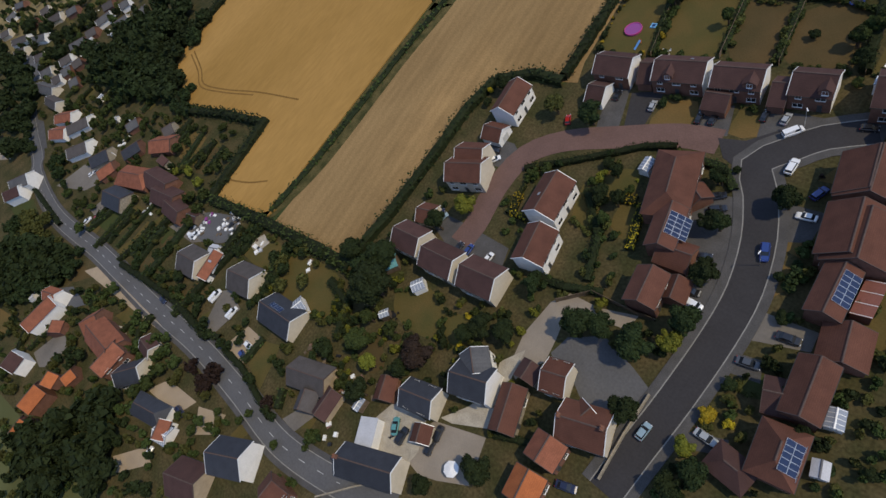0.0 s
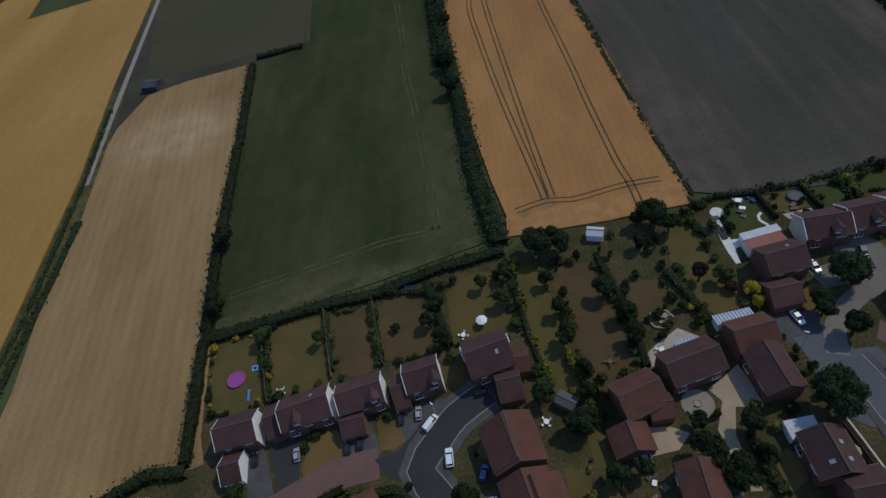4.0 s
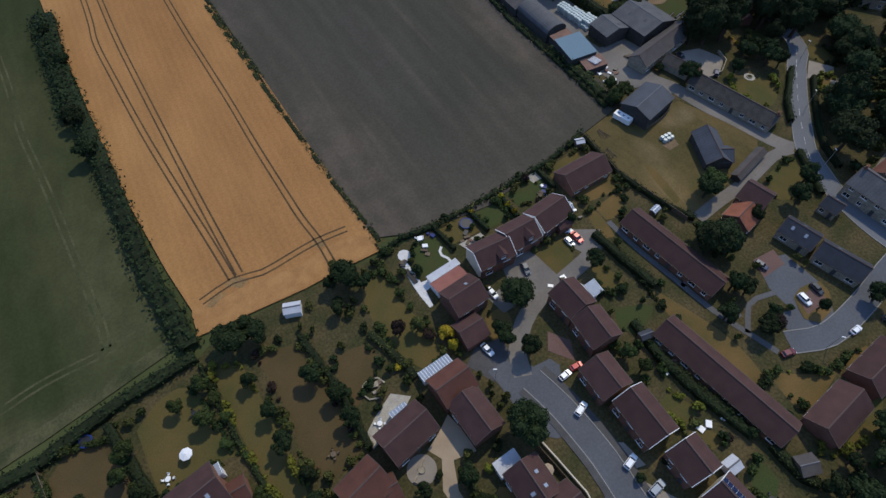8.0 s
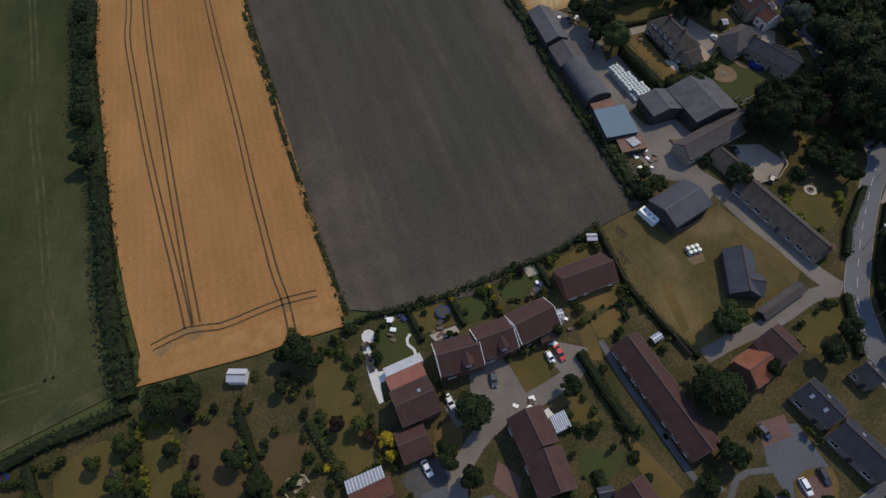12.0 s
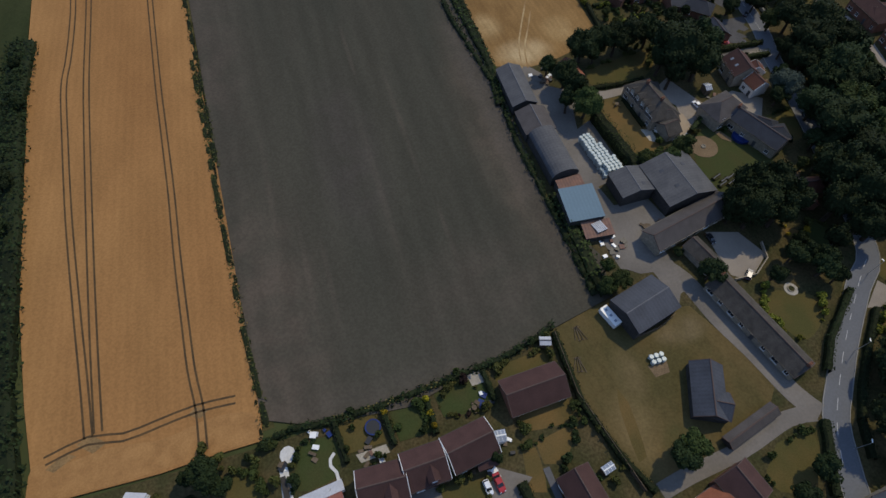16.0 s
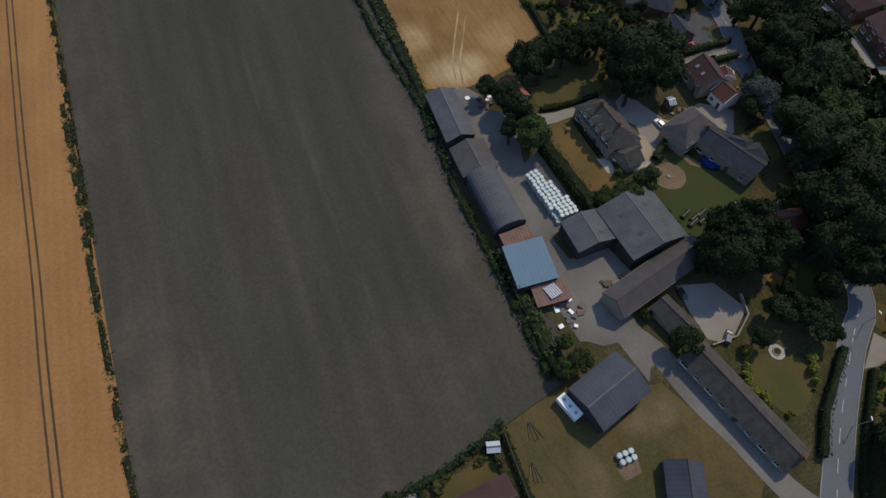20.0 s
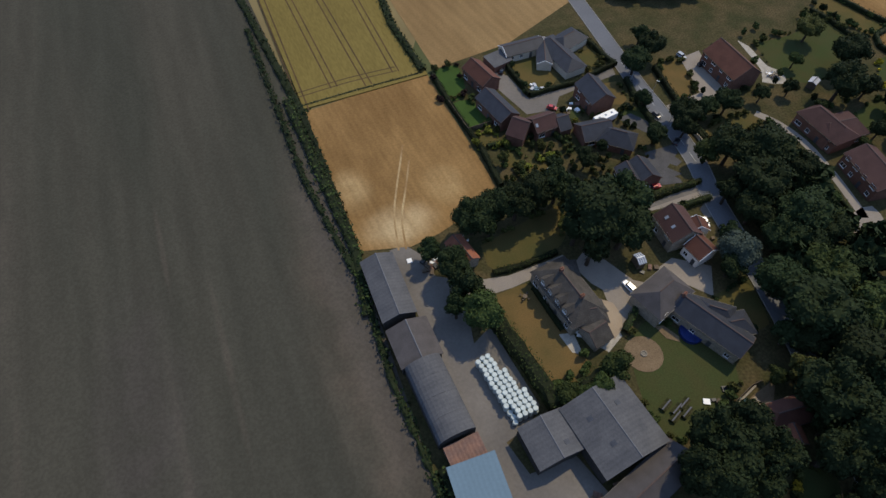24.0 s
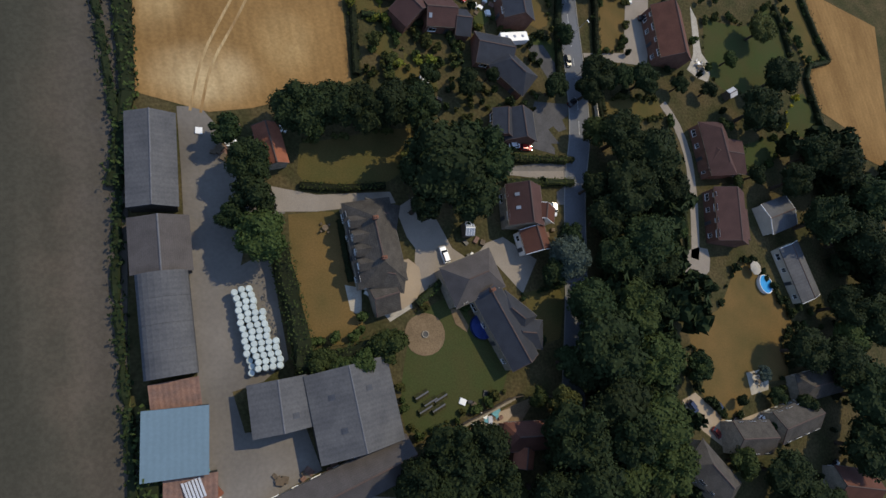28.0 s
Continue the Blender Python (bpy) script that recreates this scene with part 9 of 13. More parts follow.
hedge([(-200.0, -39.8), (-200.3, -25.2)], 1.6, 1.9, 'dark', label='garden hedge beyond the main road', dens=12, size=0.36, rough=0.3)
hedge([(-154.1, -31.7), (-151.9, -8.3)], 2.6, 1.9, 'dark', label='garden hedge beyond the main road', dens=12, size=0.36, rough=0.3)
hedge([(-212.3, -4.1), (-217.2, 12.1)], 2.2, 1.9, 'dark', label='garden hedge beyond the main road', dens=12, size=0.36, rough=0.3)
hedge([(-229.4, -1.5), (-231.7, 14.2)], 2.2, 1.9, 'dark', label='garden hedge beyond the main road', dens=12, size=0.36, rough=0.3)
hedge([(-203.4, -0.4), (-205.9, 12.2)], 2.2, 1.9, 'dark', label='garden hedge beyond the main road', dens=12, size=0.36, rough=0.3)
hedge([(-196.7, 2.4), (-197.6, 12.5)], 2.6, 1.9, 'dark', label='garden hedge beyond the main road', dens=12, size=0.36, rough=0.3)
hedge([(-227.2, -7.8), (-233.1, 8.1)], 1.6, 1.9, 'dark', label='garden hedge beyond the main road', dens=12, size=0.36, rough=0.3)
hedge([(-215.4, -42.4), (-218.3, -27.2)], 1.6, 1.9, 'dark', label='garden hedge beyond the main road', dens=12, size=0.36, rough=0.3)
hedge([(-235.1, -42.6), (-235.3, -27.4)], 1.4, 1.9, 'dark', label='garden hedge beyond the main road', dens=12, size=0.36, rough=0.3)
patch('garden_lawn', [(-216.5, -2.9), (-221.2, 11.2), (-214.0, 11.5), (-209.0, -2.1)], 0.083, M['deadlawn'], 'strip of dry lawn in a back garden', 'lawn')
patch('garden_lawn', [(-203.0, -1.9), (-206.1, 10.4), (-200.2, 10.4), (-197.0, -0.5)], 0.084, M['brownlawn'], 'strip of dry lawn in a back garden', 'lawn')
patch('garden_lawn', [(-205.0, -39.2), (-205.7, -26.7), (-199.3, -25.8), (-197.1, -38.3)], 0.085, M['lawn'], 'strip of dry lawn in a back garden', 'lawn')
patch('garden_lawn', [(-231.6, -41.5), (-232.7, -28.0), (-224.0, -26.9), (-221.9, -40.7)], 0.086, M['greenlawn'], 'strip of dry lawn in a back garden', 'lawn')
patch('garden_lawn', [(-186.5, -37.8), (-187.8, -24.8), (-183.5, -23.2), (-180.4, -36.5)], 0.087, M['brownlawn'], 'strip of dry lawn in a back garden', 'lawn')
clutter(-86.6, -23.8, 8, 4, 585, ('pvc', 'pvc', 'black', 'flatroof', 'timber'), 'box lying outside among houses')
clutter(-95.5, -19.5, 8, 4, 570, ('pvc', 'pvc', 'black', 'flatroof', 'timber'), 'box lying outside among houses')
clutter(-94.6, -22.4, 6, 4, 560, ('pvc', 'pvc', 'black', 'flatroof', 'timber'), 'box lying outside among houses')
clutter(-264.4, -24.0, 6, 4, 185, ('pvc', 'pvc', 'black', 'flatroof', 'timber'), 'box lying outside among houses')
clutter(-264.8, -9.4, 5, 4, 225, ('pvc', 'pvc', 'black', 'flatroof', 'timber'), 'box lying outside among houses')
clutter(-420.7, 34.9, 8, 6, 165, ('pvc', 'pvc', 'black', 'flatroof', 'timber'), 'box lying outside among houses')
clutter(-372.0, 49.4, 8, 6, 240, ('pvc', 'pvc', 'black', 'flatroof', 'timber'), 'box lying outside among houses')
clutter(-381.1, 15.9, 8, 6, 160, ('pvc', 'pvc', 'black', 'flatroof', 'timber'), 'box lying outside among houses')
clutter(-400.9, -16.5, 6, 6, 75, ('pvc', 'pvc', 'black', 'flatroof', 'timber'), 'box lying outside among houses')
clutter(-375.5, -0.2, 6, 6, 130, ('pvc', 'pvc', 'black', 'flatroof', 'timber'), 'box lying outside among houses')
clutter(-376.5, 32.6, 8, 6, 200, ('pvc', 'pvc', 'black', 'flatroof', 'timber'), 'box lying outside among houses')
clutter(-474.4, 0.1, 6, 6, 60, ('pvc', 'pvc', 'black', 'flatroof', 'timber'), 'box lying outside among houses')
clutter(-573.0, 9.9, 8, 8, 25, ('pvc', 'pvc', 'black', 'flatroof', 'timber'), 'box lying outside among houses')
house(-419.2, 330.1, 18.6, 14.8, 6.5, 3.8, 2.2, roof='orange', wall='white', windows=False, label='single-storey white-rendered house with an orange pantile roof')
house(-425.1, 270.3, 41.6, 19.0, 6.5, 3.8, 2.2, roof='orange', wall='white', windows=False, label='single-storey white-rendered house with an orange pantile roof')
house(-419.7, 240.3, 75.3, 9.2, 6.5, 3.8, 2.2, roof='orange', wall='white', windows=False, label='single-storey white-rendered house with an orange pantile roof')
house(-392.1, 222.8, 54.2, 9.1, 6.5, 3.8, 2.2, roof='terracotta', wall='white', windows=False, label='single-storey white-rendered house with a terracotta roof')
house(-398.8, 286.6, 46.4, 9.6, 6.5, 3.8, 2.2, roof='brown', wall='white', windows=False, label='single-storey white-rendered house with a brown tiled roof')

# houses of the second close
h = house(51.4, 105.2, 5.9, 8.7, 7.5, 4.7, 2.5, roof='brown', wall='brick', label='two-storey red-brick house with a brown tiled roof')
skylight(h, 1, 1.5, 1.6)
lean_to(51.1, 111.8, 186.5, 8.7, 3.4, 2.3, 3.0, 'pinkroof', 'pvc', 'pink-roofed garden room behind a house', 'extension', 'extension')
house(48.5, 97.4, 3.5, 6.1, 6.5, 2.8, 2.2, roof='brown', wall='brick', windows=False, garage=1, label='brown-roofed garage attached to a house', category='garage', name='garage')
house(38.0, 88.0, 6.6, 8.3, 7.1, 4.7, 2.4, roof='redbrown', wall='brick', label='two-storey red-brick house with a red-brown tiled roof')
lean_to(36.9, 93.5, 184.8, 7.8, 2.6, 2.2, 2.8, 'cons', 'pvc', 'white-framed glass veranda behind a house', ribs=12)
house(24.4, 83.8, 12.6, 11.1, 7.5, 4.7, 2.5, roof='brown', wall='brick', label='two-storey red-brick house with a brown tiled roof')
house(38.8, 79.7, -84.9, 9.7, 7.1, 4.5, 2.4, roof='brown', wall='brick', label='two-storey red-brick house with a brown tiled roof')
house(12.3, 78.5, 16.5, 8.8, 7.9, 4.7, 2.7, roof='redbrown', wall='brick', label='two-storey red-brick house with a red-brown tiled roof')
house(16.0, 76.0, -0.2, 4.3, 5.0, 3.2, 1.7, roof='redbrown', wall='brick', windows=False, label='small red-tiled front wing', category='extension', name='extension')
house(8.8, 70.3, -84.0, 5.5, 7.5, 2.6, 2.6, roof='redbrown', wall='brick', windows=False, label='red-tiled double garage beside a house', category='garage', name='garage')
house(18.5, 60.1, -91.7, 8.1, 7.1, 4.5, 2.4, roof='redbrown', wall='brick', label='two-storey red-brick house with a red-brown tiled roof')
house(20.6, 44.1, -74.1, 7.2, 6.8, 4.5, 2.3, roof='redbrown', wall='brick', label='two-storey red-brick house with a red-brown tiled roof')
h = house(41.2, 62.7, -88.0, 8.2, 7.5, 4.7, 2.5, roof='brown', wall='brick', label='two-storey red-brick house with a brown tiled roof')
skylight(h, 1, -1, 1.8)
skylight(h, 1, 2, 1.8)
skylight(h, -1, 2, 1.8)
house(44.1, 56.1, 3.6, 6.9, 6.6, 4.5, 2.3, roof='brown', wall='brick', label='two-storey red-brick house with a brown tiled roof')
lean_to(39.5, 68.4, 3.9, 5.3, 3.4, 2.3, 2.6, 'flatroof', 'pvc', 'flat white-roofed garden room', 'extension', 'extension')
house(73.1, 91.6, -86.0, 7.8, 7.5, 4.7, 2.5, roof='brown', wall='brick', label='two-storey red-brick house with a brown tiled roof')
house(73.3, 82.7, -91.4, 8.3, 7.5, 4.7, 2.5, roof='brown', wall='brick', label='two-storey red-brick house with a brown tiled roof')
house(67.6, 72.5, -89.6, 8.1, 7.5, 4.7, 2.5, roof='brown', wall='brick', label='two-storey red-brick house with a brown tiled roof')
house(69.3, 61.7, -89.6, 11.1, 7.5, 4.7, 2.5, roof='brown', wall='brick', endwall='cream', label='two-storey red-brick house with a brown tiled roof')
house(71.6, 50.0, -90.4, 7.2, 7.5, 4.7, 2.5, roof='brown', wall='brick', endwall='cream', label='two-storey red-brick house with a brown tiled roof')
h = house(72.4, 40.4, -84.4, 7.7, 7.5, 4.7, 2.5, roof='brown', wall='brick', endwall='cream', label='two-storey red-brick house with a brown tiled roof')
solar(h, 1, -3.5, 1.2, 8, 1)
house(74.6, 28.7, -85.7, 8.0, 7.5, 4.7, 2.5, roof='brown', wall='brick', endwall='cream', label='two-storey red-brick house with a brown tiled roof')
h = house(75.3, 19.9, -87.0, 7.4, 7.5, 4.7, 2.5, roof='brown', wall='brick', endwall='cream', label='two-storey red-brick house with a brown tiled roof')
solar(h, 1, -3.0, 1.4, 6, 2)
house(77.8, 12.2, -87.9, 6.7, 7.5, 4.7, 2.5, roof='brown', wall='brick', label='two-storey red-brick house with a brown tiled roof')
h = house(63.7, 112.5, -2.3, 9.9, 7.5, 4.7, 2.5, roof='brown', wall='brick', endwall='cream', label='two-storey red-brick house with a brown tiled roof')
dormer(h, -1, 1.5)
h = house(72.9, 113.5, 2.2, 8.7, 7.5, 4.7, 2.5, roof='brown', wall='brick', endwall='cream', label='two-storey red-brick house with a brown tiled roof')
dormer(h, -1, 1.0)
house(83.1, 114.8, 8.7, 10.3, 7.5, 4.7, 2.5, roof='brown', wall='brick', endwall='cream', label='two-storey red-brick house with a brown tiled roof')
house(85.7, 112.4, 1.3, 4.1, 5.0, 2.8, 1.7, roof='brown', wall='brick', windows=False, label='brown-roofed porch wing of a house', category='extension', name='extension')
house(101.0, 122.7, 2.8, 13.8, 8.0, 2.6, 2.7, roof='brown', wall='brick', label='single-storey red-brick house with a brown tiled roof')
house(104.3, 90.1, -81.0, 28.2, 7.1, 2.8, 2.4, roof='brown', wall='brick', label='single-storey red-brick house with a brown tiled roof')
house(90.6, 59.5, -80.6, 32.7, 7.1, 2.8, 2.4, roof='brown', wall='brick', label='single-storey red-brick house with a brown tiled roof')
house(122.3, 43.7, 6.2, 13.4, 7.5, 2.8, 2.5, roof='brown', wall='brick', label='single-storey red-brick house with a brown tiled roof')
house(105.6, 41.5, 7.5, 13.2, 7.5, 2.8, 2.5, roof='brown', wall='brick', label='single-storey red-brick house with a brown tiled roof')
h = house(135.6, 77.5, -75.5, 8.7, 6.6, 3.0, 2.3, roof='slate', wall='rubble', label='single-storey limestone house with a dark slate roof')
skylight(h, -1, -2, 1.8)
skylight(h, -1, 1.5, 1.8)
skylight(h, 1, 0, 1.8)
h = house(137.9, 66.5, -73.2, 11.5, 6.6, 3.0, 2.3, roof='slate', wall='rubble', label='single-storey limestone house with a dark slate roof')
skylight(h, 1, -2, 1.8)
h = house(150.5, 79.4, -78.0, 4.6, 5.0, 2.8, 1.7, roof='slate', wall='rubble', label='single-storey limestone house with a dark slate roof')
skylight(h, 1, 0, 1.2)
skylight(h, 1, -1.8, 1.2)
h = house(163.2, 73.2, -84.5, 18.6, 9.4, 4.7, 3.0, roof='sheet', wall='rubble', chimney=2, label='two-storey limestone house under a pale blue-grey slate roof', ends=(-1,))
house(177.0, 79.8, 6.0, 19.0, 5.2, 4.0, 1.9, roof='redbrown', wall='rubble', label='long limestone cottage range with a red-brown tiled roof', ends=(-1,))
house(181.5, 72.6, 7.0, 16.0, 5.0, 4.0, 1.7, roof='brown', wall='rubble', label='limestone cottage range with a brown tiled roof', ends=(-1,))
house(196.5, 77.4, -80.0, 13.0, 5.6, 4.0, 2.0, roof='brown', wall='rubble', label='limestone house with a brown tiled roof', sides=(-1,))
house(133.9, 91.4, -75.5, 7.0, 8.0, 4.6, 2.7, roof='brown', wall='brick', label='two-storey red-brick house with a brown tiled roof')
house(126.9, 88.9, 12.9, 6.7, 7.0, 3.2, 2.4, roof='terracotta', wall='brick', label='single-storey red-brick house with a terracotta roof')

# the farm
house(131.0, 214.0, -92.0, 17.0, 7.5, 3.8, 1.6, roof='sheet', wall='boardwall', windows=False, verge=False, label='long barn under a grey fibre-cement roof', category='barn', name='barn', ridge='lead')
house(131.4, 198.8, -90.0, 9.5, 9.0, 3.4, 1.8, roof='greytile', wall='boardwall', windows=False, verge=False, label='brown-roofed barn beside the farmyard', category='barn', name='barn', ridge='lead')
arched_barn(131.5, 185.2, -88.8, 17.3, 7.9, 3.4, 2.4, 'sheet', 'boardwall', 'round-roofed Dutch barn with grey corrugated sheets')
lean_to(132.0, 173.7, 1.8, 7.3, 4.4, 2.8, 3.4, 'rustsheet', 'boardwall', 'low lean-to under rusty roof sheets', 'barn', 'shed')
lean_to(131.6, 166.3, -4.5, 9.6, 10.6, 4.0, 4.6, 'bluesheet', 'boardwall', 'open-sided barn with a pale blue metal roof', 'barn', 'barn')
lean_to(133.2, 158.3, -4.6, 7.8, 4.7, 2.2, 2.8, 'rustsheet', 'boardwall', 'low store under rusty and white roof sheets', 'barn', 'shed')
h = house(148.0, 168.9, -88.5, 8.6, 9.4, 4.2, 1.5, roof='sheet', wall='boardwall', windows=False, verge=False, label='grey sheet-roofed farm shed', category='barn', name='barn', ridge='lead')
roof_sheet_light(h, 1, 2, 2.4)
h = house(160.6, 166.2, -85.0, 15.1, 14.7, 4.6, 2.2, roof='sheet', wall='boardwall', windows=False, verge=False, label='large grey sheet-roofed cattle shed', category='barn', name='barn', ridge='lead')
roof_sheet_light(h, 1, -3, 3)
roof_sheet_light(h, -1, 3, 3)
roof_sheet_light(h, -1, -3, 4)
h = house(157.4, 153.3, 13.0, 26.4, 6.6, 3.4, 2.4, roof='greytile', wall='rubble', end_windows=False, label='long stone range with a grey-brown tiled roof', category='barn', name='barn', ends=(-1,))
h = house(134.0, 134.0, 15.1, 13.1, 9.8, 4.4, 1.7, roof='darksheet', wall='boardwall', windows=False, verge=False, label='dark sheet-roofed barn at the field corner', category='barn', name='barn', ridge='lead')
house(158.6, 122.3, -76.2, 27.7, 6.4, 2.8, 2.2, roof='stone', wall='rubble', end_windows=False, chimney=2, label='long low stone stable range', category='stable', name='stable', sides=(-1,))
house(156.0, 143.1, -74.5, 9.1, 5.0, 2.6, 1.7, roof='stone', wall='rubble', windows=False, label='low stone cart shed', category='outbuilding', name='outbuilding')
house(138.3, 111.1, -114.9, 12.5, 7.0, 2.8, 2.4, roof='darksheet', wall='boardwall', windows=False, label='dark boarded stable block in a paddock', category='stable', name='stable')
house(139.3, 107.2, -28.5, 3.5, 6.0, 2.8, 2.0, roof='darksheet', wall='boardwall', windows=False, label='dark boarded stable wing', category='stable', name='stable')

house(144.0, 101.6, 14.3, 14.5, 2.6, 1.6, 0.7, roof='greytile', wall='boardwall', windows=False, label='long low tiled store beside the paddock', category='outbuilding', name='outbuilding')

# houses beyond the farm
h = house(168.5, 196.2, -85.2, 16.4, 9.0, 4.1, 3.1, roof='stone', wall='rubble', chimney=2, hip=3.8, label='two-storey limestone house with a stone-tiled roof', sides=(-1,), ends=(1,))
dormer(h, -1, -4.2, 2, 'stone', 'rubble')
dormer(h, -1, -1.4, 2, 'stone', 'rubble')
dormer(h, -1, 1.4, 2, 'stone', 'rubble')
dormer(h, -1, 4.2, 2, 'stone', 'rubble')
house(170.6, 201.8, 162.9, 6.6, 4.5, 3.6, 1.5, roof='stone', wall='rubble', hip=1.9, label='single-storey limestone house with a stone-tiled roof', sides=(1,), ends=(1,))
house(169.6, 189.8, -14.4, 8.1, 5.4, 3.6, 1.8, roof='stone', wall='rubble', hip=2.3, label='single-storey limestone house with a stone-tiled roof', sides=(-1,), ends=(-1,))
house(169.3, 185.5, 9.6, 4.6, 6.0, 2.6, 2.0, roof='stone', wall='rubble', windows=False, label='low stone outbuilding beside a house', category='outbuilding', name='outbuilding')
house(187.9, 187.2, 15.1, 11.6, 8.1, 4.3, 2.8, roof='greytile', wall='rubble', hip=3.4, label='two-storey limestone house with a grey tiled roof', sides=(-1,), ends=(-1,))
house(193.5, 176.6, -68.3, 16.9, 6.3, 4.0, 2.1, roof='slate', wall='rubble', chimney=-1, label='single-storey limestone house with a dark slate roof', sides=(-1,))
house(196.4, 178.7, -43.9, 8.4, 5.4, 3.2, 1.8, roof='slate', wall='rubble', hip=2.3, label='single-storey limestone house with a dark slate roof', sides=(-1,), ends=(-1,))
house(198.2, 174.5, -11.9, 7.8, 5.4, 3.2, 1.8, roof='slate', wall='rubble', hip=2.3, label='single-storey limestone house with a dark slate roof', sides=(-1,), ends=(-1,))
h = house(203.1, 201.7, -94.8, 8.8, 8.1, 4.5, 2.8, roof='brown', wall='rubble', label='two-storey limestone house with a brown tiled roof', sides=(-1,), ends=(1,))
skylight(h, -1, -2, 3)
skylight(h, -1, 1, 3)
house(207.8, 200.0, -107.3, 3.3, 5.4, 3.6, 1.8, roof='redbrown', wall='white', label='single-storey white-rendered house with a red-brown tiled roof', sides=(-1,), ends=(1,))
house(204.6, 194.1, -83.0, 5.1, 5.9, 3.6, 2.0, roof='redbrown', wall='white', hip=0, label='single-storey white-rendered house with a red-brown tiled roof', sides=(-1,), ends=(1,))
house(206.5, 221.0, -92.4, 7.1, 7.7, 2.8, 2.6, roof='slate', wall='brick', label='single-storey red-brick house with a dark slate roof', sides=(-1,), ends=(1,))
house(203.4, 239.8, -7.1, 8.9, 7.2, 2.8, 2.4, roof='slate', wall='brick', label='single-storey red-brick house with a dark slate roof', sides=(-1,), ends=(-1,))
house(207.8, 234.7, -44.9, 10.1, 6.8, 2.8, 2.3, roof='slate', wall='brick', hip=2.8, label='single-storey red-brick house with a dark slate roof', sides=(-1,))
house(202.8, 221.5, -101.3, 6.2, 5.4, 2.8, 1.8, roof='slate', wall='brick', label='single-storey red-brick house with a dark slate roof', sides=(-1,), ends=(1,))
house(211.2, 252.3, -91.5, 9.9, 7.5, 4.7, 2.5, roof='slate', wall='brick', label='two-storey red-brick house with a dark slate roof', sides=(-1,), ends=(1,))
house(184.0, 273.9, -79.6, 10.6, 6.3, 3.9, 2.1, roof='redbrown', wall='brick', label='single-storey red-brick house with a red-brown tiled roof', sides=(-1,), ends=(1,))
house(182.0, 258.8, -81.0, 12.6, 6.3, 3.8, 2.1, roof='slate', wall='brick', label='single-storey red-brick house with a dark slate roof', sides=(-1,), ends=(1,))
house(183.8, 248.3, -49.1, 4.9, 8.1, 3.6, 2.8, roof='brown', wall='brick', windows=False, label='single-storey red-brick house with a brown tiled roof')
h = house(191.0, 247.9, 1.2, 7.1, 6.3, 3.4, 2.1, roof='brown', wall='brick', label='single-storey red-brick house with a brown tiled roof', sides=(-1,), ends=(-1,))
skylight(h, -1, -3, 2)
house(196.4, 246.4, -2.0, 3.5, 6.3, 2.6, 2.1, roof='slate', wall='brick', windows=False, label='single-storey red-brick house with a dark slate roof')
lean_to(193.1, 280.1, 10.3, 7.1, 6.0, 2.2, 2.6, 'sheet', 'brick', 'glass-roofed garden room behind a house', 'conservatory', 'conservatory')
house(202.9, 282.1, -1.2, 14.1, 5.9, 2.8, 1.5, roof='slate', wall='cream', label='single-storey cream-rendered house with a dark slate roof', sides=(-1,), ends=(-1,))
house(212.3, 274.1, -85.2, 18.0, 7.2, 2.8, 1.8, roof='slate', wall='cream', hip=3.0, windows=False, label='single-storey cream-rendered house with a dark slate roof')
house(218.5, 279.5, 16.6, 11.2, 7.2, 2.8, 1.8, roof='slate', wall='cream', hip=3.0, windows=False, label='single-storey cream-rendered house with a dark slate roof')
house(208.1, 276.9, -117.4, 12.2, 4.5, 2.6, 1.1, roof='slate', wall='cream', windows=False, label='single-storey cream-rendered house with a dark slate roof')
house(258.0, 247.1, -92.4, 15.1, 9.9, 4.7, 3.4, roof='redbrown', wall='brick', end_windows=False, label='two-storey red-brick house with a red-brown tiled roof', sides=(-1,), ends=(1,))
house(253.2, 142.2, -9.7, 11.1, 7.2, 4.1, 2.4, roof='stone', wall='rubble', label='two-storey limestone house with a stone-tiled roof', ends=(-1,))
house(268.9, 143.1, 4.4, 13.8, 7.2, 4.1, 2.4, roof='stone', wall='rubble', label='two-storey limestone house with a stone-tiled roof', ends=(-1,))
house(281.6, 150.0, 0.2, 15.9, 6.3, 3.2, 2.1, roof='stone', wall='rubble', hip=2.6, label='single-storey limestone house with a stone-tiled roof', ends=(-1,))
house(239.1, 137.0, -53.9, 13.7, 7.2, 4.1, 2.4, roof='stone', wall='rubble', hip=3.0, label='two-storey limestone house with a stone-tiled roof', sides=(-1,), ends=(-1,))
house(284.2, 123.9, -17.5, 14.0, 8.1, 3.4, 2.8, roof='redbrown', wall='rubble', label='single-storey limestone house with a red-brown tiled roof', ends=(-1,))
house(194.7, 154.4, -8.4, 9.9, 5.0, 3.2, 1.7, roof='redbrown', wall='brick', hip=2.1, label='single-storey red-brick house with a red-brown tiled roof', ends=(-1,))
house(193.2, 150.4, -107.7, 3.7, 4.0, 2.6, 1.4, roof='terracotta', wall='brick', windows=False, label='single-storey red-brick house with a terracotta roof')
house(151.2, 216.8, -81.0, 8.0, 4.4, 3.0, 1.5, roof='terracotta', wall='rubble', windows=False, label='small stone outbuilding with a red tiled roof', category='outbuilding', name='outbuilding')

# trees
tree(147.6, 198.6, 4.8, 'mid', 11.0, where='beside the farm garden')
tree(156.6, 222.3, 5.1, 'dark', 12.0, where='beside the farm garden')
tree(163.1, 223.0, 4.7, 'dark', 12.0, where='beside the farm garden')
tree(168.5, 222.0, 4.7, 'dark', 12.0, where='beside the farm garden')
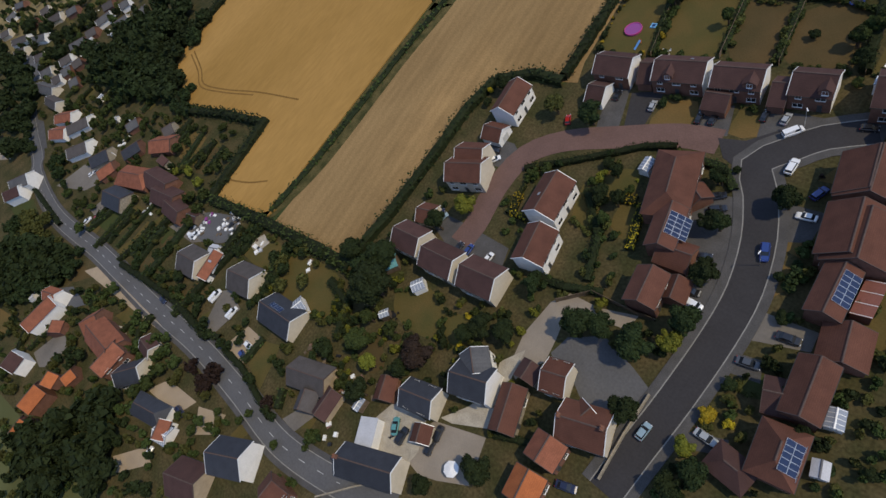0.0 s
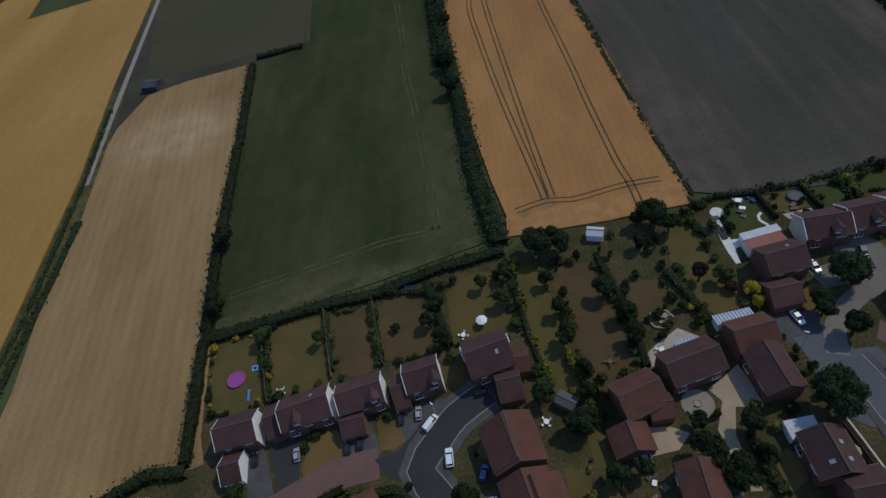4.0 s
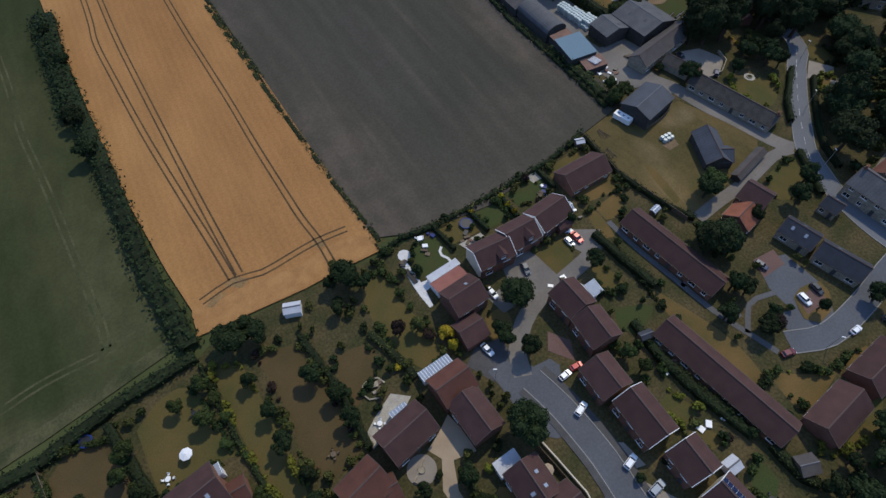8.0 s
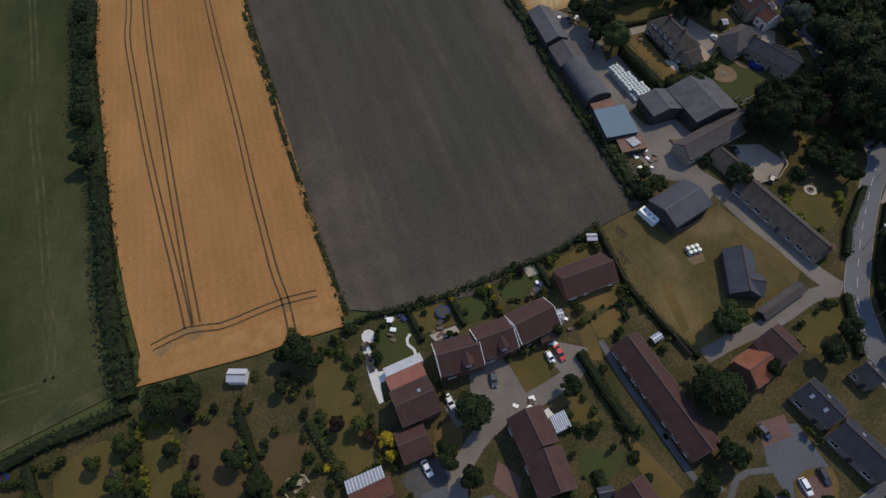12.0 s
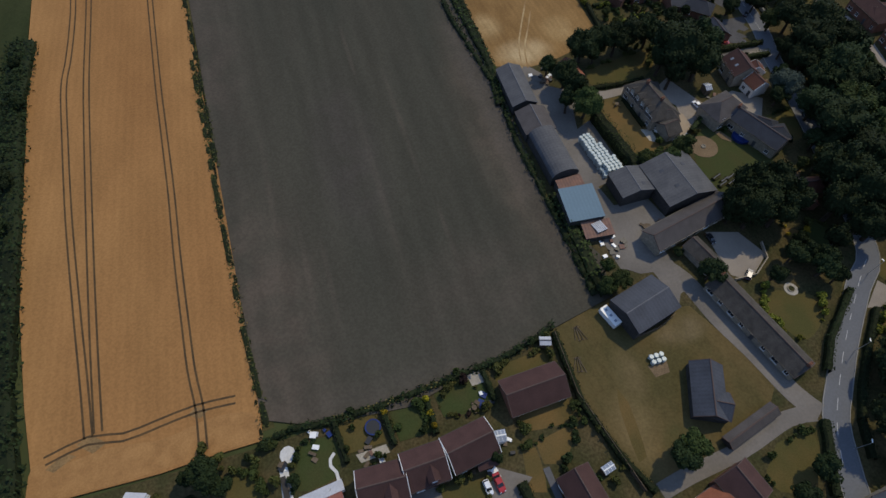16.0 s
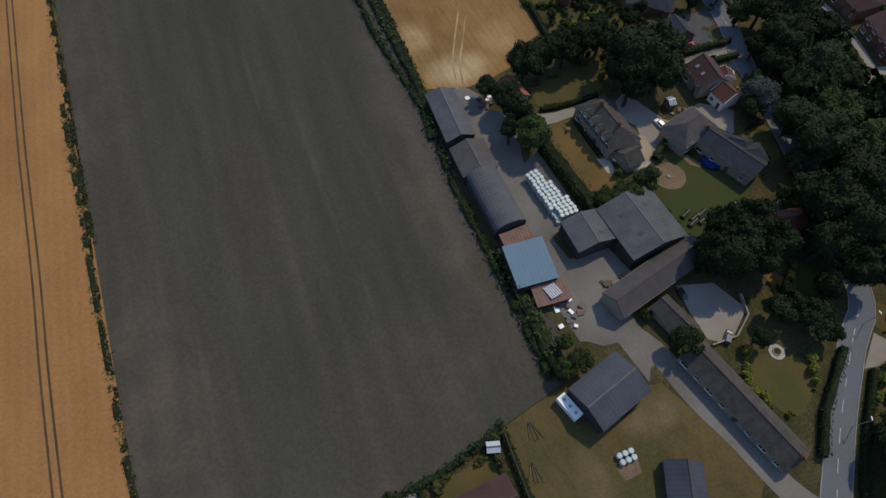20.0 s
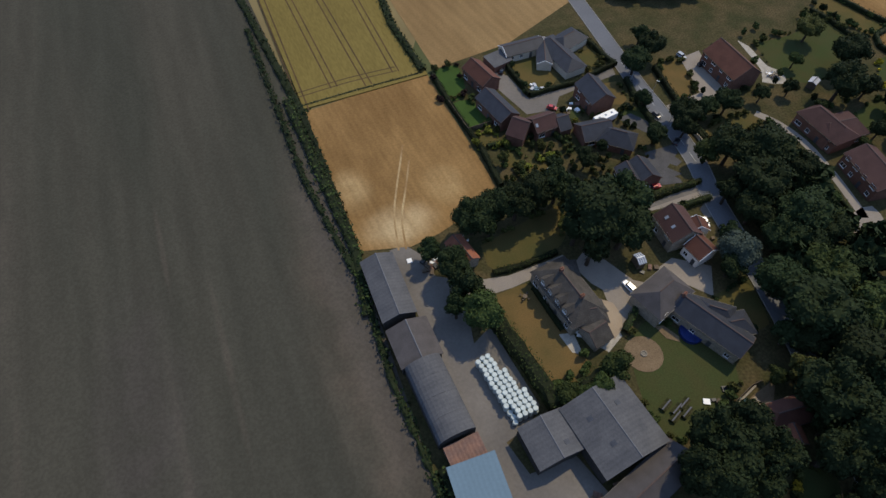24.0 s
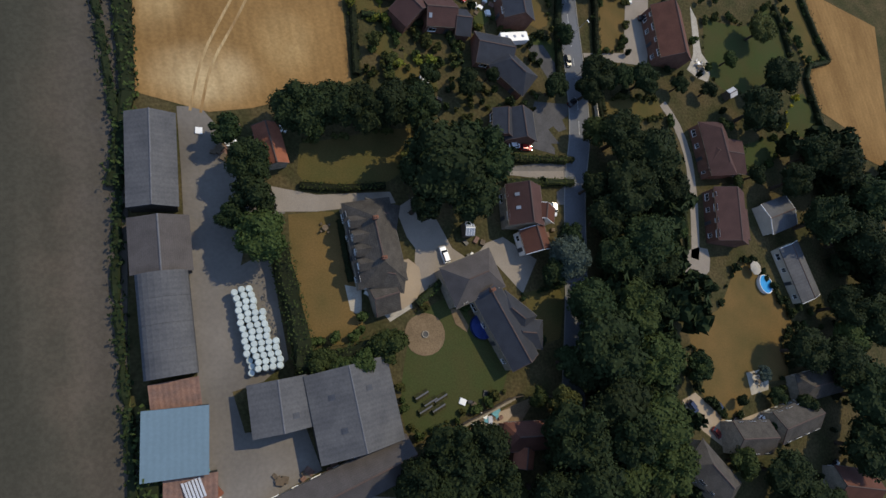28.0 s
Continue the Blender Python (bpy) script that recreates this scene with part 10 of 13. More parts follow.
tree(174.5, 223.3, 4.9, 'dark', 12.0, where='beside the farm garden')
tree(180.5, 222.8, 4.7, 'dark', 12.0, where='beside the farm garden')
tree(159.7, 219.2, 2.9, 'dark', 9.0, where='beside the farm garden')
tree(143.5, 218.9, 3.0, 'dark', 8.0, where='beside the farm garden')
tree(182.9, 209.2, 8.9, 'dark', 18.0, where='beside the farmhouse')
tree(191.3, 211.3, 6.7, 'dark', 16.0, where='beside the farmhouse')
tree(187.7, 203.8, 5.8, 'dark', 15.0, where='beside the farmhouse')
tree(178.1, 209.3, 4.3, 'dark', 13.0, where='beside the farmhouse')
tree(178.2, 202.6, 3.9, 'dark', 12.0, where='beside the farmhouse')
tree(146.7, 212.4, 4.4, 'dark', 10.0, where='beside the farmyard')
tree(146.9, 205.6, 3.9, 'dark', 11.0, where='beside the farmyard')
tree(143.0, 202.0, 3.0, 'dark', 9.0, where='beside the farmyard')
tree(238.2, 211.5, 7.2, 'dark', where='in the wood beside the road')
tree(230.8, 216.1, 6.4, 'dark', where='in the wood beside the road')
tree(244.0, 203.7, 4.8, 'dark', where='in the wood beside the road')
tree(229.1, 203.3, 7.4, 'dark', where='in the wood beside the road')
tree(231.2, 191.3, 6.8, 'dark', where='in the wood beside the road')
tree(222.7, 187.8, 5.4, 'dark', where='in the wood beside the road')
tree(235.9, 184.8, 4.4, 'dark', where='in the wood beside the road')
tree(222.3, 197.1, 5.0, 'dark', where='in the wood beside the road')
tree(198.8, 148.5, 3.4, 'dark', where='in the village wood')
tree(206.4, 167.3, 3.5, 'dark', where='in the village wood')
tree(198.3, 161.2, 2.2, 'mid', where='in the village wood')
tree(184.8, 152.1, 3.6, 'dark', where='in the village wood')
tree(209.5, 164.4, 4.2, 'dark', where='in the village wood')
tree(223.3, 158.5, 3.9, 'olive', where='in the village wood')
tree(228.3, 184.2, 4.3, 'dark', where='in the village wood')
tree(234.5, 175.7, 4.0, 'dark', where='in the village wood')
tree(226.1, 218.7, 4.0, 'mid', where='in the village wood')
tree(221.2, 204.9, 3.7, 'dark', where='in the village wood')
tree(216.7, 138.1, 4.8, 'dark', where='in the village wood')
tree(206.7, 141.4, 4.2, 'olive', where='in the village wood')
tree(213.4, 194.1, 3.5, 'dark', where='beside the road')
tree(207.3, 186.5, 3.4, 'dark', where='beside the road')
tree(178.9, 237.0, 1.6, 'olive', where='in the farm gardens')
tree(174.3, 239.9, 1.8, 'olive', where='in the farm gardens')
tree(177.6, 233.3, 1.4, 'olive', where='in the farm gardens')
tree(187.7, 242.5, 1.5, 'olive', where='in the farm gardens')
tree(210.8, 189.0, 4.8, 'blue', where='beside the road')
tree(214.0, 168.9, 8.3, 'dark', 15.0, where='in the village wood')
tree(213.0, 178.1, 5.9, 'dark', where='in the village wood')
tree(224.4, 176.1, 6.1, 'mid', where='in the village wood')
tree(214.0, 157.4, 7.0, 'dark', where='in the village wood')
tree(207.2, 150.2, 5.4, 'dark', where='in the village wood')
tree(203.0, 160.4, 4.1, 'olive', where='in the village wood')
tree(226.3, 164.1, 6.4, 'mid', where='in the village wood')
tree(223.7, 150.9, 6.9, 'mid', where='in the village wood')
tree(224.0, 142.3, 6.4, 'mid', where='in the village wood')
tree(212.6, 142.5, 5.8, 'mid', where='in the village wood')
tree(240.6, 160.6, 3.0, 'mid', where='in the village wood')
tree(176.5, 152.7, 6.1, 'dark', 14.0, where='beside the pantiled range')
tree(168.5, 151.2, 2.9, 'dark', where='beside the pantiled range')
tree(168.3, 176.4, 3.5, 'mid', where='in the tall garden hedge')
tree(162.7, 174.2, 3.1, 'mid', where='in the tall garden hedge')
tree(155.8, 175.3, 2.7, 'mid', where='in the tall garden hedge')
tree(159.2, 173.7, 2.5, 'mid', where='in the tall garden hedge')
tree(285.9, 154.7, 6.7, 'dark', where='beside the lawn')
tree(290.4, 145.5, 8.2, 'dark', where='beside the lawn')
tree(285.8, 133.9, 7.2, 'dark', where='beside the lawn')
tree(175.7, 156.2, 5.3, 'dark', 15.0, where='between the barns and the road')
tree(181.9, 155.3, 5.1, 'dark', 15.0, where='between the barns and the road')
tree(183.7, 149.5, 4.8, 'dark', 14.0, where='between the barns and the road')
tree(172.2, 148.6, 4.7, 'dark', 14.0, where='between the barns and the road')
tree(178.9, 147.1, 4.3, 'dark', 13.0, where='between the barns and the road')
tree(169.2, 152.5, 4.3, 'dark', 14.0, where='between the barns and the road')
tree(201.0, 153.6, 6.8, 'dark', 17.0, where='over the village road')
tree(202.4, 145.0, 6.4, 'dark', 17.0, where='over the village road')
tree(194.2, 144.3, 5.0, 'dark', 15.0, where='over the village road')
tree(196.8, 137.6, 4.5, 'dark', 14.0, where='over the village road')
tree(213.8, 150.8, 5.9, 'dark', 16.0, where='over the village road')
tree(200.8, 136.0, 4.0, 'dark', 14.0, where='over the village road')
tree(189.4, 136.2, 3.3, 'dark', 11.0, where='over the village road')
tree(182.0, 130.1, 3.3, 'dark', 8.0, where='in a walled garden')
tree(181.9, 136.0, 2.5, 'dark', 7.0, where='in a walled garden')
tree(182.2, 139.8, 2.1, 'dark', 6.0, where='in a walled garden')
tree(242.5, 176.2, 3.2, 'dark', where='beside the lawn')
tree(250.6, 178.2, 2.3, 'dark', where='beside the lawn')
tree(229.2, 233.1, 4.5, 'dark')
tree(217.2, 230.3, 3.3, 'dark')
tree(223.4, 244.4, 2.6, 'dark')
tree(244.2, 194.1, 3.3, 'mid')
tree(239.9, 187.3, 3.8, 'mid')
tree(194.4, 230.3, 3.1, 'dark')
tree(201.2, 233.3, 1.9, 'dark')
tree(185.7, 232.3, 2.4, 'dark')
tree(226.5, 229.1, 3.4, 'dark', where='beside the road')
tree(229.9, 258.7, 4.5, 'dark', where='beside the road')
tree(238.8, 263.1, 4.6, 'dark', where='beside the road')
tree(240.4, 270.6, 3.2, 'dark', where='beside the road')
tree(170.2, 132.4, 2.5, 'dark', where='beside the stone range')
tree(177.4, 135.7, 3.5, 'dark', where='beside the stone range')
tree(184.3, 132.5, 3.5, 'dark', where='beside the stone range')
tree(184.4, 127.2, 2.7, 'dark', where='beside the stone range')
tree(154.3, 137.2, 3.4, 'dark', where='beside the stone range')
tree(150.9, 146.2, 1.5, 'dark', where='beside the stone range')
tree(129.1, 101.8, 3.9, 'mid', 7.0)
tree(131.3, 141.7, 2.7, 'mid')
tree(127.6, 141.4, 2.4, 'mid')
tree(129.9, 146.3, 2.2, 'mid')
tree(29.4, 125.3, 3.5, 'dark', where='at the field corner')
tree(40.8, 127.9, 1.4, 'dark', where='at the field corner')
tree(25.4, 125.5, 1.9, 'dark', where='at the field corner')
tree(-0.9, 122.4, 4.0, 'dark', where='at the garden end')
tree(3.6, 124.9, 2.3, 'dark', where='at the garden end')
tree(28.9, 124.6, 3.5, 'dark', where='at the garden end')
tree(32.3, 121.7, 2.4, 'dark', where='at the garden end')
tree(62.6, 99.5, 4.2, 'dark', 8.0, where='beside the access lane')
tree(58.0, 86.7, 2.3, 'dark')
tree(114.8, 85.9, 4.7, 'dark', 11.0)
tree(114.1, 89.9, 3.0, 'dark')
tree(112.0, 72.6, 2.6, 'dark', 6.0)
tree(103.8, 70.7, 1.7, 'dark')
tree(110.0, 62.8, 2.5, 'copper', 6.0, where='on the grass beside the parking')
tree(46.7, 72.2, 4.8, 'dark', 11.0, where='at the road bend')
tree(-1.1, 122.3, 3.3, 'dark', 9.0, where='in the gardens by the wheat field')
tree(5.0, 121.5, 3.0, 'dark', where='in the gardens by the wheat field')
tree(29.4, 123.7, 2.9, 'dark', where='in the gardens by the wheat field')
tree(24.1, 118.4, 1.8, 'dark', where='in the gardens by the wheat field')
tree(-0.4, 111.9, 1.8, 'dark', where='between the long gardens')
tree(1.5, 103.2, 2.2, 'dark', where='between the long gardens')
tree(1.3, 95.1, 2.5, 'dark', where='between the long gardens')
tree(3.3, 86.9, 1.9, 'dark', where='between the long gardens')
tree(2.7, 81.3, 2.1, 'dark', where='between the long gardens')
tree(0.9, 74.9, 2.8, 'dark', where='between the long gardens')
tree(-6.2, 82.0, 2.2, 'dark', where='between the long gardens')
tree(-27.3, 109.9, 2.5, 'mid')
tree(-8.6, 112.8, 1.6, 'mid')
tree(-10.0, 116.7, 2.0, 'mid')
tree(-6.8, 97.3, 1.0, 'mid')
tree(-5.8, 94.2, 0.8, 'mid')
tree(-6.6, 88.8, 1.6, 'mid')
tree(-5.9, 85.4, 1.6, 'mid')
tree(-7.0, 99.8, 0.8, 'mid')
tree(12.1, 106.0, 2.6, 'dark', where='between the long gardens')
tree(15.7, 99.5, 2.5, 'dark', where='between the long gardens')
tree(15.8, 92.7, 2.5, 'dark', where='between the long gardens')
tree(38.4, 104.7, 1.9, 'olive')
tree(34.2, 105.8, 2.2, 'copper')
tree(39.8, 101.9, 1.6, 'copper')
tree(43.4, 99.8, 2.0, 'gold', 4.0)
tree(43.3, 96.8, 1.5, 'gold', 4.0)
tree(29.7, 98.7, 1.0, 'gold')
tree(31.1, 104.3, 1.0, 'gold')
tree(62.9, 99.3, 2.9, 'dark', 8.0, where='beside the access lane')
tree(54.4, 91.6, 2.3, 'dark', where='beside the access lane')
tree(54.5, 93.7, 2.2, 'dark', where='beside the access lane')
tree(57.9, 86.3, 2.9, 'dark', where='beside the access lane')
tree(21.8, 66.0, 3.3, 'dark', where='round the gravel courtyard')
tree(25.6, 61.6, 3.3, 'dark', where='round the gravel courtyard')
tree(31.6, 70.5, 2.6, 'dark', where='round the gravel courtyard')
tree(22.1, 72.1, 1.8, 'dark', where='round the gravel courtyard')
tree(31.5, 64.8, 1.7, 'dark', where='round the gravel courtyard')
tree(36.0, 69.9, 1.2, 'lime')
tree(38.3, 69.7, 1.2, 'lime')
tree(102.5, 70.0, 2.4, 'dark')
tree(109.8, 75.2, 2.8, 'dark')
tree(107.9, 63.2, 2.7, 'dark')
tree(112.1, 65.1, 2.0, 'dark')
tree(123.8, 60.6, 1.7, 'dark')
tree(109.1, 51.9, 1.5, 'dark')
tree(112.1, 86.2, 4.6, 'dark', 11.0)
tree(117.0, 83.2, 3.5, 'dark')
tree(125.2, 99.8, 3.5, 'dark')
tree(118.3, 86.8, 3.0, 'dark')
tree(130.2, 87.4, 2.4, 'dark')
tree(85.2, 97.7, 2.5, 'dark', where='beside the path')
tree(86.5, 88.4, 1.6, 'dark', where='beside the path')
tree(88.1, 111.5, 1.9, 'dark', where='beside the path')
tree(59.5, 43.0, 1.3, 'dark')
tree(64.6, 31.6, 1.9, 'dark')
tree(61.4, 52.4, 1.3, 'dark')
tree(64.7, 42.0, 1.3, 'dark')
tree(68.6, 52.5, 1.2, 'dark')
tree(87.9, 47.5, 1.6, 'dark', where='in the overgrown gardens')
tree(87.4, 50.9, 1.2, 'dark', where='in the overgrown gardens')
tree(92.3, 32.3, 2.4, 'dark', where='in the overgrown gardens')
tree(87.9, 28.0, 2.2, 'dark', where='in the overgrown gardens')
tree(96.1, 28.8, 3.3, 'dark', where='in the overgrown gardens')
tree(105.4, 29.5, 3.8, 'dark', where='in the overgrown gardens')
tree(112.5, 29.0, 3.8, 'dark', where='in the overgrown gardens')
tree(110.7, 34.7, 3.0, 'dark', where='in the overgrown gardens')
tree(102.3, 23.7, 3.7, 'dark', where='in the overgrown gardens')
tree(94.3, 22.4, 3.3, 'dark', where='in the overgrown gardens')
tree(94.8, 17.4, 3.5, 'dark', where='in the overgrown gardens')
tree(83.6, 31.5, 1.8, 'dark', where='in the overgrown gardens')
tree(87.0, 21.0, 2.3, 'dark', where='in the overgrown gardens')
tree(100.0, 33.4, 1.7, 'dark', where='in the overgrown gardens')
tree(152.6, 89.6, 3.0, 'dark', where='beside the farm entrance')
tree(145.2, 85.6, 3.1, 'dark', where='beside the farm entrance')
tree(171.1, 92.6, 6.5, 'dark', where='beside the farm entrance')
tree(179.7, 101.7, 5.4, 'dark', where='beside the farm entrance')
tree(188.0, 91.3, 5.3, 'dark', where='beside the farm entrance')
tree(144.3, 50.1, 4.4, 'dark')
tree(137.2, 55.5, 2.8, 'dark')
tree(90.2, 63.9, 1.5, 'mid')
tree(88.4, 57.4, 1.4, 'mid')
tree(75.9, 74.7, 2.1, 'mid')
tree(76.9, 70.1, 1.9, 'mid')
tree(75.4, 77.7, 1.5, 'mid')
tree(-72.3, 68.5, 3.1, 'dark', 8.0, where='beside the brick lane')
tree(-36.1, 67.8, 1.0, 'dark', where='beside the brick lane')
tree(-83.3, 68.4, 2.6, 'olive', where='beside the brick lane')
tree(-103.1, 70.5, 2.2, 'dark')
tree(-108.7, 63.7, 1.0, 'dark')
tree(-105.2, 64.5, 1.4, 'dark')
tree(-107.0, 68.2, 0.9, 'gold', 3.0)
tree(-23.9, 63.5, 2.6, 'dark', 7.0, where='beside the estate road')
tree(-29.9, 44.1, 1.8, 'dark', 6.0, where='beside the estate road')
tree(-32.4, 53.9, 2.2, 'dark', 6.0, where='beside the estate road')
tree(-37.3, 63.9, 1.9, 'dark', where='beside the estate road')
tree(4.6, 56.6, 2.6, 'dark', where='between the long gardens')
tree(4.6, 64.0, 2.3, 'dark', where='between the long gardens')
tree(9.3, 64.5, 2.0, 'dark', where='between the long gardens')
tree(6.8, 49.3, 2.1, 'dark', where='between the long gardens')
tree(10.7, 50.8, 1.7, 'dark', where='between the long gardens')
tree(-1.7, 75.2, 2.4, 'dark', where='between the long gardens')
tree(0.9, 74.4, 1.9, 'dark', where='between the long gardens')
tree(-25.8, 95.7, 1.3, 'mid')
tree(-29.9, 105.4, 2.0, 'mid')
tree(-29.1, 109.5, 1.7, 'mid')
tree(-11.4, 108.5, 2.2, 'mid')
tree(-7.7, 107.6, 1.6, 'mid')
tree(-9.5, 102.0, 1.5, 'mid')
tree(-16.3, 114.4, 1.7, 'mid')
tree(-58.1, 106.1, 1.8, 'mid')
tree(-52.3, 95.0, 0.9, 'mid')
tree(-74.1, 109.4, 2.1, 'mid')
tree(-78.3, 49.5, 1.4, 'mid')
tree(-75.1, 52.1, 1.6, 'mid')
tree(-69.6, 44.6, 0.9, 'mid')
tree(-53.8, 45.3, 1.7, 'mid')
tree(-53.4, 54.7, 1.3, 'mid')
tree(-62.5, 53.3, 1.3, 'mid')
tree(-44.7, 22.2, 3.7, 'dark', 8.0, where='round the gravel yard')
tree(-40.1, 23.4, 2.8, 'dark', 7.0, where='round the gravel yard')
tree(-32.9, 23.7, 3.5, 'dark', 8.0, where='round the gravel yard')
tree(-27.9, 11.5, 3.2, 'dark', 7.0, where='round the gravel yard')
tree(-27.7, 27.4, 2.5, 'lime', 6.0, where='beside the estate road')
tree(-71.6, -2.9, 4.1, 'copper', 7.0, where='in a back garden')
tree(-90.5, 25.8, 3.0, 'dark')
tree(-97.3, 10.5, 4.3, 'dark')
tree(-99.9, 5.7, 3.8, 'dark')
tree(-92.9, 3.0, 5.8, 'dark')
tree(-107.7, 7.7, 3.3, 'dark')
tree(-62.5, 10.3, 3.1, 'dark', 6.0)
tree(-56.6, 12.4, 3.2, 'dark', 6.0)
tree(-64.6, 6.7, 2.2, 'dark')
tree(-58.3, 24.2, 2.3, 'dark')
tree(-58.3, 26.1, 1.7, 'dark')
tree(-80.9, -11.6, 2.3, 'lime')
tree(-86.6, 33.2, 2.9, 'lime')
tree(-89.6, -3.5, 2.1, 'mid')
tree(-86.9, -9.3, 3.3, 'mid')
tree(-81.9, -2.3, 2.0, 'mid')
tree(-73.4, -8.4, 2.4, 'dark')
tree(-78.0, -17.9, 3.0, 'dark')
tree(-44.0, -13.3, 3.2, 'dark')
tree(-51.9, -23.1, 2.3, 'dark')
tree(-34.3, 53.4, 2.3, 'dark', 6.0, where='in a front garden')
tree(-29.4, 42.4, 2.7, 'dark', 6.0, where='in a front garden')
tree(-27.8, 32.7, 3.3, 'dark', 8.0, where='in a front garden')
tree(-25.0, 64.1, 2.2, 'dark', 6.0, where='in a front garden')
tree(-16.7, 12.7, 1.8, 'lime', 4.0, where='beside the estate road')
tree(-12.7, 9.6, 3.1, 'dark', where='beside the estate road')
tree(-15.4, 5.4, 2.4, 'dark', where='beside the estate road')
tree(-16.1, 26.4, 1.4, 'dark', where='beside the estate road')
tree(-7.4, 29.3, 1.8, 'dark', where='beside the estate road')
tree(-3.4, 24.5, 1.7, 'dark', where='beside the estate road')
tree(-16.4, 19.6, 1.6, 'gold')
tree(-12.9, 20.4, 1.1, 'gold')
tree(-18.6, 49.0, 1.1, 'dark')
tree(-14.7, 42.0, 1.4, 'dark')
tree(-58.1, 57.1, 1.7, 'dark')
tree(-61.7, 59.1, 1.6, 'dark')
tree(-57.9, 50.0, 2.3, 'dark')
tree(-53.8, 50.4, 2.0, 'dark')
tree(-38.1, 63.7, 1.9, 'dark')
tree(-14.9, 75.1, 1.5, 'dark')
tree(-32.4, 96.4, 0.9, 'dark')
tree(-26.9, 100.0, 2.1, 'dark')
tree(-30.4, 105.9, 1.8, 'dark')
tree(-39.0, 106.0, 1.4, 'dark')
tree(-21.9, 96.0, 1.1, 'dark')
tree(6.2, 24.8, 1.3, 'dark')
tree(1.8, 22.5, 1.2, 'dark')
tree(-0.4, 34.9, 0.9, 'dark')
tree(1.1, 18.8, 0.9, 'dark')
woods('tree_belt', row_spots([(-360.4, 255.9), (-323.4, 263.3), (-344.2, 337.0), (-360.9, 426.4), (-333.3, 472.9), (-305.2, 486.1)], 9, 6, 9, 3, 1), 'dark', 'belt of trees beyond the barley')
woods('far_wood', area_spots([(-435.2, 557.2), (-410.5, 706.4), (-310.3, 626.5), (-291.9, 556.9), (-353.7, 527.0)], 40, 8, 12, 3), 'dark', 'dark wood beyond the fields')
woods('far_wood', area_spots([(-249.1, 432.4), (-276.7, 499.5), (-214.2, 515.2), (-188.6, 445.6)], 40, 7, 12, 4), 'dark', 'dark wood beside the barns')
woods('far_wood', area_spots([(-714.0, 569.3), (-558.0, 586.2), (-425.5, 543.3), (-380.0, 406.0), (-336.4, 276.4), (-360.4, 255.9)], 120, 6, 8, 5), 'mid', 'wooded valley with scattered houses')
woods('tree_belt', row_spots([(-900.7, 734.8), (-846.1, 815.6), (-796.4, 863.9)], 14, 8, 8, 3, 6), 'dark', 'far hedgerow trees')
woods('far_wood', area_spots([(-280.4, 513.9), (-287.3, 554.0), (-220.8, 544.3), (-196.1, 488.2), (-197.5, 447.9), (-255.9, 454.3)], 60, 6, 10, 7), 'dark', 'dark wood beside the barns')
woods('tree_belt', row_spots([(-194.4, 536.3), (-129.0, 526.7), (-102.2, 501.7)], 7, 4, 8, 3, 8), 'dark', 'trees round the barns')
woods('tree_belt', row_spots([(-112.5, 762.4), (-96.4, 561.8), (-58.8, 547.7)], 10, 4, 7, 3, 9), 'dark', 'trees round the farmstead')
woods('tree_belt', row_spots([(-195.6, 551.7), (-212.9, 721.6), (-221.0, 876.7), (-188.9, 935.6)], 10, 4, 5, 3, 10), 'dark', 'field hedge with trees')
woods('tree_belt', row_spots([(-222.2, 861.7), (-121.0, 831.1)], 8, 5, 6, 3, 11), 'dark', 'field hedge with trees')
woods('tree_belt', row_spots([(-121.0, 831.1), (-35.3, 804.3), (38.8, 773.6)], 14, 3, 3, 3, 12), 'mid', 'dark field hedge between crops')
woods('tree_belt', row_spots([(-646.4, 1404.8), (-520.2, 1386.6), (-394.5, 1368.4), (-280.4, 1208.3)], 12, 9, 9, 3, 13), 'dark', 'far belt of trees')
woods('tree_belt', row_spots([(-384.5, 899.1), (-347.0, 1171.0), (-243.8, 1258.6)], 18, 6, 7, 3, 14), 'dark', 'far hedgerow trees')
woods('tree_belt', row_spots([(-363.1, 1518.4), (-275.3, 1691.1), (-145.6, 2424.5), (156.9, 1726.9)], 22, 8, 9, 8, 15), 'dark', 'far hedgerow trees')
woods('tree_belt', row_spots([(-145.6, 2424.5), (-55.7, 2273.1), (19.6, 1621.3)], 20, 7, 10, 10, 16), 'dark', 'far trees')
woods('tree_belt', row_spots([(-257.3, 1443.4), (-123.8, 1423.9), (15.8, 1542.0), (102.5, 1397.1)], 30, 6, 8, 6, 17), 'dark', 'far hedgerow trees')
woods('tree_belt', row_spots([(-886.6, 1989.4), (-771.1, 1949.9), (-665.0, 2176.2), (-443.2, 2491.1)], 35, 14, 12, 20, 18), 'dark', 'far woods')
woods('tree_belt', row_spots([(-1459.6, 3384.2), (-1288.5, 3946.4), (-913.2, 4314.7), (-482.0, 5878.8)], 45, 20, 14, 40, 19), 'dark', 'far woods on the plain')
woods('tree_belt', row_spots([(114.5, 541.1), (128.9, 474.6)], 8, 6, 10, 3, 20), 'dark', 'trees beside the sheds')
woods('tree_belt', row_spots([(146.1, 534.8), (176.3, 532.3), (206.6, 529.9), (244.9, 525.9)], 14, 6, 10, 3, 21), 'dark', 'trees at the field end')
woods('tree_belt', row_spots([(248.2, 767.7), (264.2, 595.8), (254.9, 513.1)], 12, 7, 11, 8, 22), 'dark', 'trees beyond the dark field')
